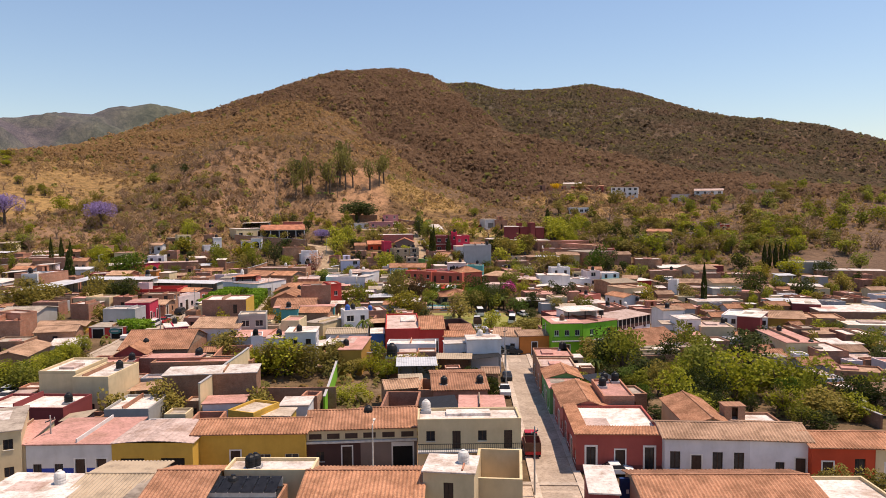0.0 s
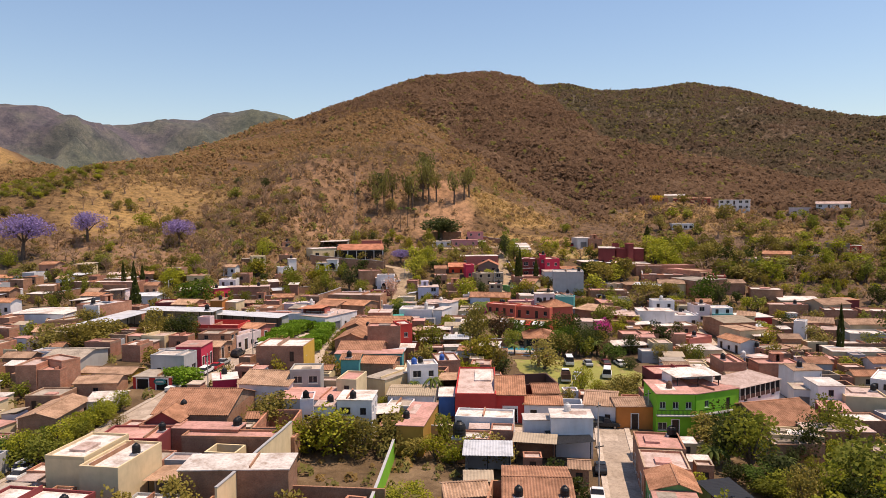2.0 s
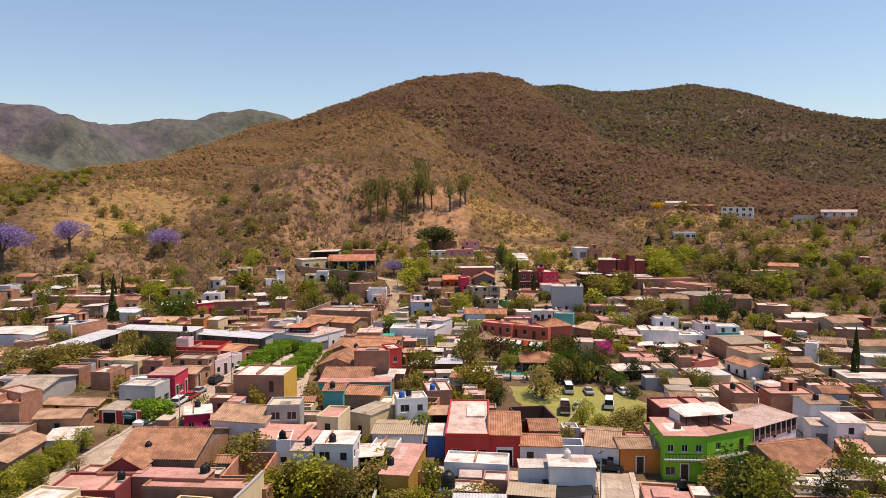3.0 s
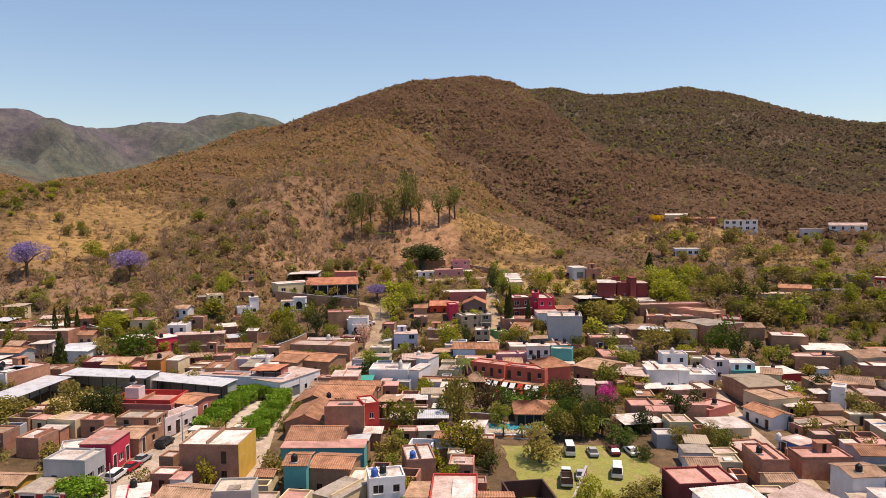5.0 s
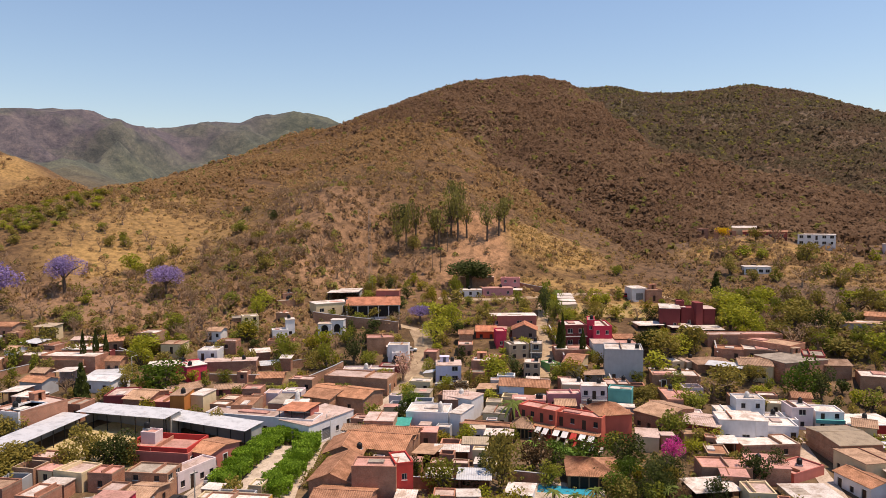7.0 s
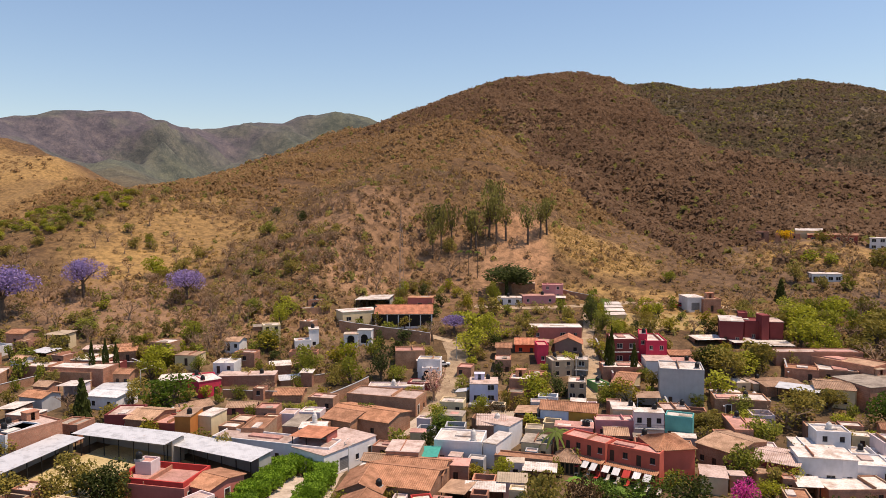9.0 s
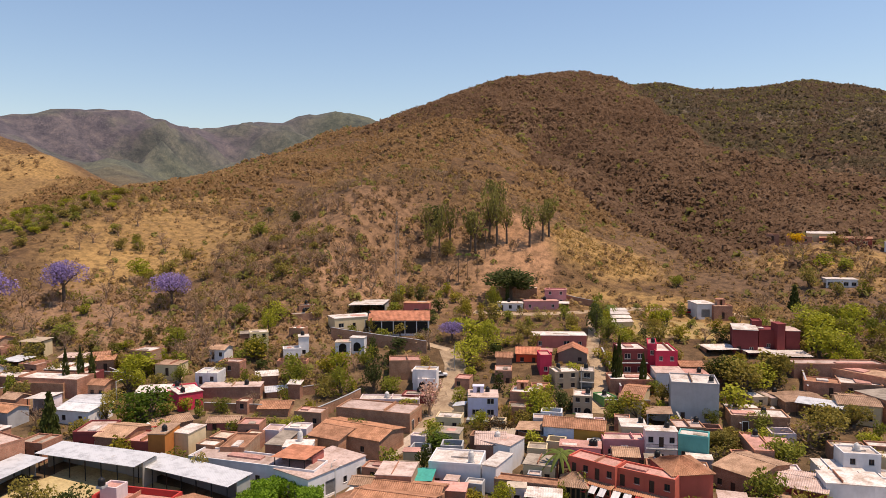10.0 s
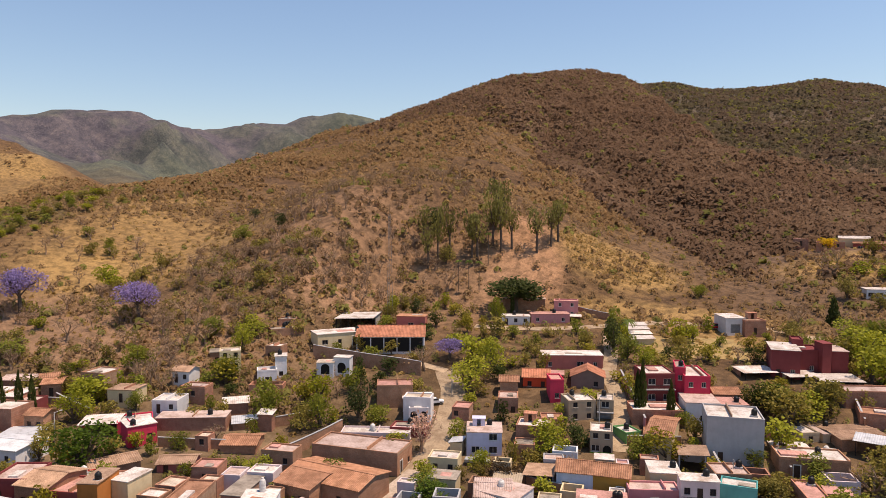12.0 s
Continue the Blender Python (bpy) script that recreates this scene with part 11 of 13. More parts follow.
def leaf_tone(name, tones):
    """Scrub: its tone shifts over the slope in broad patches, from crown to crown, and finely from twig to twig."""
    m, t, p, at = fresh(name, 0.95)
    geo = t.nodes.new("ShaderNodeNewGeometry")
    a = ramp_node(t, [(0.3, tones[0]), (0.5, tones[1]), (0.7, tones[2])], noise_node(t, 0.02, 4, 0.6, at))
    b = ramp_node(t, [(0.0, (0.84, 0.84, 0.84)), (0.8, (1.06, 1.06, 1.06)), (1.0, (1.22, 1.21, 1.20))], geo.outputs["Random Per Island"])
    fine = noise_node(t, 1.3, 4, 0.75, at)
    c = mix_node(t, mix_node(t, a, b, 1.0, "MULTIPLY"), ramp_node(t, [(0.34, (0.80, 0.80, 0.80)), (0.64, (1.16, 1.16, 1.16))], fine), 1.0, "MULTIPLY")
    t.links.new(c, p.inputs["Base Color"])
    p.inputs["Specular IOR Level"].default_value = 0.05
    see = t.nodes.new("ShaderNodeBsdfTranslucent")
    t.links.new(c, see.inputs["Color"])
    mixer = t.nodes.new("ShaderNodeMixShader")
    mixer.inputs[0].default_value = 0.48
    t.links.new(p.outputs[0], mixer.inputs[1])
    t.links.new(see.outputs[0], mixer.inputs[2])
    t.links.new(mixer.outputs[0], t.nodes["Material Output"].inputs["Surface"])
    return m


BARE = leaf_tone("bare_twigs", ((0.24, 0.150, 0.075), (0.30, 0.188, 0.092), (0.37, 0.24, 0.116)))
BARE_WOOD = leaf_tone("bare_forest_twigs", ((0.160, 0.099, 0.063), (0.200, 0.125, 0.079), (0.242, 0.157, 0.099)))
RIDGE_WOOD = leaf_tone("ridge_forest_twigs", ((0.168, 0.110, 0.078), (0.142, 0.107, 0.070), (0.122, 0.106, 0.060)))
GREENISH = leaf_tone("green_scrub_leaves", ((0.15, 0.142, 0.042), (0.195, 0.18, 0.052), (0.25, 0.225, 0.068)))
scrub("dry_scrub", 46000, (-460, 300, 430, 1040), (1.8, 4.6), BARE, "pale leafless thorn bushes scattered over the open spur", 5, 18, open_slope(1.3), 0.6)
scrub("low_scrub", 12000, (-330, 320, 255, 430), (0.8, 3.2), leaf_tone("pale_thorn_twigs", ((0.22, 0.140, 0.074), (0.28, 0.182, 0.095), (0.35, 0.235, 0.122))), "dry thorn bushes scattered over the lowest slopes", 25, 26, open_slope(1.4), 0.7)
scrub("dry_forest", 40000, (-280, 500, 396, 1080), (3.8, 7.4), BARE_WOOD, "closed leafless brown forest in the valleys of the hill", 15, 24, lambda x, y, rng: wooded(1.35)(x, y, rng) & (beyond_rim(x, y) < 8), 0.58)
scrub("ridge_forest", 24000, (-260, 560, 500, 1420), (4.6, 8.6), RIDGE_WOOD, "grey-olive dry forest in the valley and along the ridge behind", 18, 14,
      lambda x, y, rng: (beyond_rim(x, y) > 4) | (x < -30) & (y > 1020), 0.5)
scrub("green_scrub", 9000, (-460, 470, 255, 1000), (1.8, 4.4), GREENISH, "olive-green bushes scattered through the dry scrub", 6, 22, open_slope(0.8), 0.6)
scrub("green_forest", 8000, (-260, 540, 396, 1330), (3.4, 7.0), GREENISH, "olive-green trees scattered through the leafless forest", 16, 20,
      lambda x, y, rng: wooded(0.9)(x, y, rng) & (lattice_noise(x / 90, y / 90, 44) + 0.6 * np.clip((y - 640) / 300, 0, 1) + rng.uniform(-0.5, 0.5, len(x)) > 0.25), 0.66)
scrub("gold_hill_scrub", 9000, (-1000, -400, 420, 1050), (2.2, 5.0), BARE, "thorn bushes on the golden hill", 17, 12, lambda x, y, rng: lattice_noise(x / 60, y / 60, 4) + rng.uniform(-0.8, 0.8, len(x)) + np.clip((y - 700 - 0.4 * (x + 700)) / 120, -0.6, 0.4) > 0.15, 0.42)
scrub("gold_grass", 5000, (-330, 330, 258, 470), (0.9, 2.0), leaf_tone("gold_grass_tufts", ((0.24, 0.155, 0.06), (0.32, 0.215, 0.08), (0.40, 0.28, 0.11))),
      "tufts of straw-coloured dry grass on the lower slopes", 7, 8, lambda x, y, rng: (y > np.where(x < -85, 262, np.where(x > 50, 295, 322))) & (lattice_noise(x / 30, y / 30, 8) > -0.2), 0.5)
scrub("dry_corn", 1500, (-50, 0, 376, 412), (0.7, 1.2), bpy.data.materials["gold_grass_tufts"], "rows of dry corn stalks on the slope", 31, 8,
      lambda x, y, rng: (np.floor(y / 1.9) % 2 < 1) & (((x + 24) / 21) ** 2 + ((y - 394) / 15) ** 2 < 1 + 0.35 * lattice_noise(x / 6, y / 6, 3)), 1.4)

def free_ground(amount, south, north):
    """Ground between the houses that is neither built on nor trodden as a street."""
    def keep(x, y, rng):
        ok = (y > south) & (y < north) & (rng.random(len(x)) < amount * (0.6 + 0.5 * lattice_noise(x / 14, y / 14, 51)))
        for hx, hy, hw, hd, turn in FOOTPRINTS:
            dx, dy = x - hx, y - hy
            ok &= (np.abs(dx * math.cos(turn) + dy * math.sin(turn)) > hw + 0.3) | (np.abs(dy * math.cos(turn) - dx * math.sin(turn)) > hd + 0.3)
        for line in [*STREETS.values(), *EARTH_ROADS]:
            ok &= flat_away(x, y, [(a, b, 0) for a, b in line]) > 3.6
        for a, b, c, d in ((-114, -86, 181, 209), (-9, 25, 162, 195), (-76, -60, 184, 220), (-46, -22, 205, 220)):
            ok &= ~((x > a) & (x < b) & (y > c) & (y < d))
        return ok
    return keep


scrub("yard_weeds", 9000, (-185, 140, 84, 350), (0.7, 2.3), leaf_tone("weedy_green", ((0.17, 0.155, 0.05), (0.22, 0.20, 0.065), (0.28, 0.25, 0.085))), "green weeds and bushes on waste ground between the houses", 61, 22, free_ground(0.55, 86, 345), 0.75)
scrub("dry_weeds", 6000, (-185, 140, 84, 350), (0.6, 1.8), bpy.data.materials["gold_grass_tufts"], "dry grass and weeds on waste ground between the houses", 62, 16, free_ground(0.6, 86, 345), 0.55)

# small trees and bushes in the back yards
yard_picks = []


def yard(kind, x, y, height, width):
    yard_picks.append((kind, x, y, height, width, len(yard_picks) * 67 % 360, len(yard_picks) % 4))


yard("lime", -134.7, 254.2, 6, 10)
yard("ash", -127.0, 261.0, 5, 6)
yard("yelgreen", -111.5, 272.6, 6, 8)
yard("ash", -94.8, 264.2, 8, 7)
yard("lime", -84.2, 270.0, 8, 8)
yard("olive", -138.4, 274.9, 5, 6)
yard("lime", -118.0, 296.9, 5, 6)
yard("olive", -106.5, 301.2, 4, 5)
yard("yelgreen", -88.1, 270.2, 6, 7)
yard("olive", -143.7, 256.6, 5, 9)
yard("ash", -80.2, 278.5, 6, 6)
yard("lime", -54.9, 301.9, 8, 9)
yard("olive", -53.4, 322.8, 7, 8)
yard("ash", -20.4, 321.1, 11, 6)
yard("lime", -3.1, 329.2, 7, 8)
yard("olive", -1.6, 311.1, 6, 8)
yard("yelgreen", 4.2, 316.8, 5, 7)
yard("lime", 14.6, 273.3, 7, 9)
yard("olive", 24.2, 291.9, 8, 10)
yard("lime", 43.1, 328.6, 8, 10)
yard("ash", 23.3, 318.5, 6, 7)
yard("lime", 41.0, 312.6, 9, 10)
yard("lime", -82.5, 87.3, 5.0, 3.6)
yard("lime", -15.2, 88.7, 3.2, 4.0)
yard("lime", 74.9, 89.8, 4.3, 5.2)
yard("ash", 81.4, 89.8, 4.2, 5.1)
yard("dark", 102.0, 89.6, 2.7, 4.2)
yard("ash", -93.8, 94.5, 3.7, 4.6)
yard("olive", -50.4, 94.8, 5.3, 5.4)
yard("olive", -28.9, 95.2, 4.9, 4.2)
yard("dark", 134.9, 95.3, 3.7, 5.5)
yard("ash", 147.5, 93.6, 3.7, 4.0)
yard("olive", -171.3, 99.4, 5.1, 4.2)
yard("olive", -159.0, 99.4, 3.7, 5.1)
yard("lime", -140.5, 98.2, 5.1, 3.9)
yard("olive", -29.8, 98.5, 4.7, 5.3)
yard("ash", 75.9, 99.1, 3.5, 4.6)
yard("olive", 83.2, 100.0, 5.2, 4.3)
yard("olive", -152.3, 105.3, 4.8, 5.3)
yard("ash", -139.1, 107.8, 4.3, 3.9)
yard("ash", -100.6, 106.9, 3.0, 4.7)
yard("ash", -88.1, 105.5, 4.9, 5.4)
yard("dark", 5.5, 105.3, 4.9, 3.2)
yard("ash", 21.8, 105.3, 5.3, 4.8)
yard("dark", 93.4, 104.8, 4.8, 4.1)
yard("lime", -163.9, 113.2, 2.7, 5.2)
yard("dark", 4.9, 113.6, 3.1, 4.7)
yard("ash", 69.1, 111.5, 5.5, 4.4)
yard("ash", 80.0, 110.2, 4.7, 3.1)
yard("dark", -171.5, 117.4, 5.4, 5.1)
yard("dark", -167.1, 118.0, 4.1, 5.3)
yard("ash", -124.8, 116.2, 2.8, 4.6)
yard("lime", -95.3, 117.7, 5.1, 5.0)
yard("dark", 2.2, 117.9, 4.0, 4.0)
yard("lime", 21.7, 118.5, 3.3, 3.4)
yard("lime", 68.7, 116.7, 4.1, 3.7)
yard("olive", 88.9, 117.9, 3.0, 4.1)
yard("ash", 99.4, 119.8, 4.9, 3.2)
yard("olive", -167.3, 125.3, 5.0, 5.0)
yard("olive", -137.9, 122.0, 4.6, 3.4)
yard("dark", -101.3, 125.2, 4.4, 3.1)
yard("dark", 88.9, 122.7, 5.1, 4.2)
yard("ash", 93.0, 122.3, 4.3, 3.1)
yard("dark", 99.5, 124.5, 5.2, 3.4)
yard("olive", -164.6, 128.6, 3.2, 5.5)
yard("ash", -126.6, 128.5, 3.3, 3.4)
yard("olive", -121.3, 130.0, 3.0, 4.6)
yard("ash", -15.8, 129.6, 5.5, 4.5)
yard("ash", 75.0, 130.7, 3.4, 4.4)
yard("olive", 102.2, 129.0, 5.2, 4.9)
yard("ash", 134.1, 130.8, 5.4, 3.6)
yard("olive", -186.2, 137.6, 4.9, 4.7)
yard("olive", -173.5, 135.5, 5.4, 4.5)
yard("lime", -147.8, 137.8, 5.3, 4.2)
yard("lime", -111.8, 134.8, 3.7, 3.2)
yard("ash", -99.4, 137.4, 3.7, 4.2)
yard("dark", 106.0, 135.2, 4.6, 3.0)
yard("ash", 120.1, 135.2, 4.2, 4.3)
yard("olive", -166.4, 141.9, 4.3, 3.9)
yard("olive", -140.8, 142.7, 3.6, 4.1)
yard("ash", -120.8, 143.5, 4.9, 4.2)
yard("ash", -108.4, 143.5, 3.1, 4.7)
yard("olive", 54.4, 143.6, 2.8, 4.9)
yard("ash", 100.5, 141.1, 4.6, 5.1)
yard("olive", 107.3, 142.4, 3.6, 4.8)
yard("olive", 134.9, 141.7, 4.1, 3.8)
yard("ash", 140.2, 143.5, 3.1, 5.3)
yard("dark", -145.7, 149.1, 2.8, 3.4)
yard("ash", -126.9, 147.4, 5.3, 5.2)
yard("ash", -121.9, 149.6, 4.5, 3.8)
yard("olive", 89.9, 146.1, 4.9, 4.8)
yard("ash", 109.1, 146.4, 3.9, 4.5)
yard("lime", 114.0, 147.0, 2.7, 4.3)
yard("olive", 133.5, 147.7, 2.6, 3.8)
yard("ash", -185.0, 155.4, 4.1, 3.3)
yard("olive", -165.8, 155.1, 3.5, 3.0)
yard("ash", -138.5, 155.5, 2.6, 4.3)
yard("ash", -126.3, 153.4, 5.0, 3.7)
yard("olive", 4.0, 152.9, 4.4, 3.4)
yard("olive", 79.6, 155.4, 5.4, 3.9)
yard("ash", 100.3, 154.0, 5.3, 3.2)
yard("ash", -144.0, 160.8, 5.1, 4.4)
yard("ash", -140.2, 160.6, 3.2, 3.7)
yard("olive", -134.6, 158.4, 3.3, 4.8)
yard("ash", -119.5, 160.2, 3.6, 4.4)
yard("olive", -87.0, 161.4, 4.5, 5.0)
yard("ash", 96.1, 161.0, 4.9, 5.0)
yard("olive", 126.5, 161.1, 2.8, 4.0)
yard("olive", 134.7, 158.2, 2.8, 3.0)
yard("ash", -179.8, 166.9, 3.7, 4.6)
yard("ash", -131.0, 167.1, 3.3, 5.0)
yard("lime", -43.6, 165.2, 5.0, 4.4)
yard("lime", -15.9, 167.0, 4.4, 3.8)
yard("dark", 115.6, 167.2, 4.9, 3.4)
yard("ash", 120.6, 164.6, 4.9, 4.4)
yard("olive", 125.2, 164.3, 3.8, 3.3)
yard("ash", 134.8, 167.1, 5.3, 5.3)
yard("olive", 140.8, 166.9, 5.5, 4.8)
yard("lime", -160.2, 172.7, 4.7, 3.1)
yard("ash", -126.7, 172.8, 5.3, 5.3)
yard("ash", -27.8, 173.1, 3.2, 3.9)
yard("ash", 62.7, 170.4, 4.5, 3.1)
yard("olive", 128.5, 170.9, 4.3, 4.0)
yard("ash", 145.3, 171.8, 3.7, 3.5)
yard("olive", -28.5, 179.2, 5.3, 4.5)
yard("olive", 108.5, 179.6, 4.5, 4.9)
yard("ash", 128.8, 177.7, 2.6, 4.0)
yard("lime", -185.4, 184.2, 4.5, 3.4)
yard("ash", -146.7, 185.4, 5.0, 4.1)
yard("ash", -28.2, 182.8, 4.7, 4.8)
yard("olive", -171.4, 192.0, 4.4, 4.6)
yard("olive", 87.9, 191.0, 3.7, 4.2)
yard("dark", 144.8, 190.4, 4.3, 4.3)
yard("dark", -35.5, 197.5, 5.3, 3.7)
yard("lime", 69.8, 197.5, 4.3, 4.3)
yard("lime", 81.9, 197.3, 4.7, 3.2)
yard("ash", 119.8, 196.4, 3.0, 4.4)
yard("olive", 138.7, 194.4, 3.0, 3.8)
yard("dark", 144.9, 195.4, 5.4, 5.4)
yard("olive", -183.6, 203.5, 2.8, 3.7)
yard("olive", 60.7, 201.2, 3.4, 3.4)
yard("ash", 87.0, 203.6, 3.5, 3.3)
yard("olive", -159.2, 208.9, 3.6, 4.8)
yard("olive", -153.0, 208.6, 3.9, 3.8)
yard("ash", -146.9, 206.6, 5.1, 5.3)
yard("dark", -102.2, 208.5, 4.5, 3.7)
yard("olive", 56.1, 207.3, 4.7, 4.0)
yard("lime", 87.3, 209.6, 5.0, 3.2)
yard("dark", 139.3, 207.4, 5.4, 3.6)
yard("olive", -183.3, 214.9, 2.9, 4.2)
yard("olive", -146.9, 215.7, 4.4, 4.2)
yard("olive", -94.8, 212.3, 3.1, 4.7)
yard("ash", -89.2, 214.2, 3.0, 4.1)
yard("ash", 88.9, 214.3, 5.4, 4.0)
yard("ash", 139.6, 214.6, 5.0, 4.5)
yard("olive", -163.7, 220.1, 4.6, 3.5)
yard("dark", -119.1, 221.4, 3.1, 5.3)
yard("lime", 96.3, 220.7, 5.4, 3.7)
yard("lime", 107.5, 219.5, 4.5, 5.2)
yard("olive", 141.3, 218.7, 5.3, 5.1)
yard("dark", 148.0, 220.9, 2.8, 5.2)
yard("ash", -154.5, 224.4, 3.9, 3.4)
yard("ash", -105.2, 225.0, 3.7, 5.2)
yard("ash", -54.5, 227.1, 4.8, 5.0)
yard("ash", -154.4, 231.7, 5.1, 3.7)
yard("olive", -118.4, 231.3, 4.5, 3.2)
yard("dark", -47.5, 230.0, 5.2, 4.1)
yard("lime", 61.7, 232.6, 4.6, 5.2)
yard("ash", 121.9, 230.1, 4.5, 3.5)
yard("ash", -105.4, 238.0, 4.5, 3.2)
yard("ash", -86.7, 239.2, 2.8, 5.3)
yard("ash", 113.1, 240.0, 5.2, 3.8)
yard("ash", -177.1, 243.7, 4.4, 3.6)
yard("lime", -28.2, 244.7, 4.3, 5.1)
yard("ash", 108.9, 243.2, 5.0, 5.2)
yard("olive", 122.3, 245.6, 4.5, 4.4)
yard("ash", 126.6, 242.4, 2.8, 4.9)
yard("dark", 132.4, 244.2, 3.4, 4.0)
yard("lime", 144.7, 244.3, 3.2, 5.3)
yard("olive", -173.0, 251.0, 4.6, 4.4)
yard("olive", -126.3, 250.1, 3.7, 5.4)
yard("olive", -40.8, 249.1, 3.8, 4.7)
yard("olive", 81.1, 250.5, 4.6, 5.4)
yard("ash", 93.3, 249.0, 4.9, 5.0)
yard("ash", 100.1, 249.8, 2.7, 5.1)
yard("lime", 134.8, 251.6, 5.0, 3.0)
yard("dark", 139.4, 249.3, 5.5, 4.2)
yard("ash", -180.4, 257.4, 3.4, 3.9)
yard("olive", -3.9, 254.3, 3.5, 5.5)
yard("olive", 24.9, 255.3, 3.6, 3.6)
yard("ash", 138.7, 257.0, 2.8, 5.3)
yard("olive", -184.5, 261.0, 3.8, 4.4)
yard("ash", -128.2, 261.5, 5.4, 5.3)
yard("ash", -107.3, 260.8, 3.6, 3.3)
yard("olive", 68.2, 261.2, 3.0, 3.9)
yard("ash", -114.1, 269.0, 4.4, 4.7)
yard("dark", -106.7, 268.2, 3.3, 4.4)
yard("dark", -41.6, 273.9, 5.2, 4.5)
yard("olive", -36.2, 275.5, 3.4, 4.6)
yard("ash", 56.6, 273.7, 5.0, 5.3)
yard("lime", -29.6, 278.0, 3.2, 3.2)
yard("lime", -61.6, 259.8, 3.0, 5.5)
yard("ash", -90.4, 332.1, 3.5, 5.3)
yard("bare", 71.9, 339.0, 4.0, 5.4)
yard("olive", -18.8, 203.1, 2.8, 6.3)
yard("olive", -39.3, 236.0, 2.8, 6.2)
yard("ash", 2.9, 223.2, 3.7, 5.5)
yard("olive", -56.8, 320.0, 4.8, 3.8)
yard("dark", -73.0, 325.1, 5.3, 5.8)
yard("bareolive", 98.2, 292.1, 2.7, 5.8)
yard("olive", 69.3, 296.1, 4.4, 5.4)
yard("yelgreen", -78.1, 264.8, 3.2, 3.3)
yard("ash", -86.5, 317.9, 4.4, 6.1)
yard("lime", -20.5, 189.0, 4.0, 5.4)
yard("yelgreen", 95.8, 274.5, 3.1, 5.3)
yard("dark", 47.1, 338.9, 3.7, 3.5)
yard("ash", 7.8, 329.2, 3.1, 3.8)
yard("lime", 64.0, 265.8, 4.5, 5.4)
yard("ash", -16.0, 226.4, 4.5, 3.5)
yard("ash", 33.5, 332.6, 4.0, 4.4)
yard("bareolive", -16.5, 302.9, 4.2, 3.3)
yard("olive", 63.4, 197.3, 5.1, 3.6)
yard("bareolive", -45.4, 328.0, 5.2, 3.6)
yard("olive", 111.9, 259.4, 3.1, 3.9)
yard("yelgreen", -11.3, 231.4, 5.5, 6.4)
yard("bare", 107.4, 321.1, 2.9, 3.5)
yard("bareolive", -89.7, 265.6, 4.3, 4.9)
yard("olive", -42.9, 312.8, 3.6, 4.1)
yard("ash", 52.3, 260.8, 2.6, 4.4)
yard("bareolive", 46.1, 264.7, 4.4, 6.2)
yard("ash", -59.8, 313.2, 3.3, 4.5)
yard("ash", 33.7, 324.1, 4.9, 3.5)
yard("olive", -64.2, 281.1, 5.0, 5.9)
yard("olive", 62.8, 308.0, 5.3, 5.8)
yard("bare", -92.2, 276.1, 5.0, 5.3)
yard("bareolive", 97.6, 308.1, 3.2, 4.9)
yard("olive", -129.5, 218.0, 3.0, 5.3)
yard("yelgreen", -56.0, 158.7, 5.5, 3.8)
yard("bareolive", -66.8, 157.0, 4.2, 4.6)
yard("ash", -81.6, 295.7, 4.1, 5.2)
yard("yelgreen", -3.0, 329.0, 4.1, 3.9)
yard("bare", -24.8, 320.1, 2.5, 5.0)
yard("yelgreen", -70.8, 339.5, 4.1, 5.8)
yard("lime", 45.4, 258.6, 3.6, 4.5)
yard("yelgreen", -58.2, 344.3, 5.2, 6.0)
yard("ash", -19.4, 222.2, 3.9, 3.7)
yard("olive", 80.8, 336.2, 4.7, 3.8)
yard("bareolive", 61.8, 207.7, 5.1, 5.6)
yard("olive", 84.5, 329.4, 3.8, 4.2)
yard("bareolive", -39.7, 313.8, 3.3, 5.1)
yard("olive", -30.1, 176.4, 4.2, 4.6)
yard("bareolive", 42.9, 236.3, 3.9, 4.7)
yard("bare", 2.0, 315.4, 2.5, 6.0)
yard("olive", -0.0, 342.2, 2.6, 5.4)
yard("bareolive", -35.5, 322.7, 5.5, 4.3)
yard("lime", -110.1, 239.4, 3.9, 3.7)
yard("bareolive", -65.1, 320.9, 4.2, 4.7)
yard("lime", 48.5, 307.5, 5.1, 4.3)
yard("lime", -1.7, 268.9, 3.5, 3.4)
yard("yelgreen", -26.6, 315.1, 3.7, 5.5)
yard("bare", 22.7, 335.2, 4.7, 3.2)
yard("olive", 112.8, 303.5, 2.4, 3.4)
yard("ash", 4.9, 238.0, 2.8, 4.0)
yard("bareolive", -94.3, 344.3, 5.0, 3.5)
yard("lime", 110.9, 266.9, 3.5, 6.4)
yard("bareolive", 80.1, 291.2, 2.8, 3.9)
yard("dark", 97.2, 270.0, 5.2, 5.8)
yard("bare", 102.9, 292.7, 3.1, 6.1)
yard("ash", 21.1, 338.3, 2.7, 3.9)
yard("olive", -78.2, 301.7, 4.3, 5.3)
yard("ash", 16.8, 299.0, 3.0, 5.2)
yard("bare", -6.5, 318.5, 4.5, 4.4)
yard("yelgreen", -104.6, 211.2, 5.6, 6.4)
yard("dark", 79.0, 324.4, 5.5, 6.1)
yard("olive", 2.8, 295.7, 5.0, 3.9)
yard("bareolive", 35.4, 296.4, 5.3, 5.2)
yard("lime", -51.8, 248.2, 3.3, 4.0)
yard("yelgreen", 15.1, 328.3, 4.9, 4.6)
yard("olive", 114.6, 270.3, 4.3, 5.1)
yard("olive", 83.0, 241.7, 4.6, 3.9)
yard("dark", 4.6, 233.0, 5.6, 3.4)
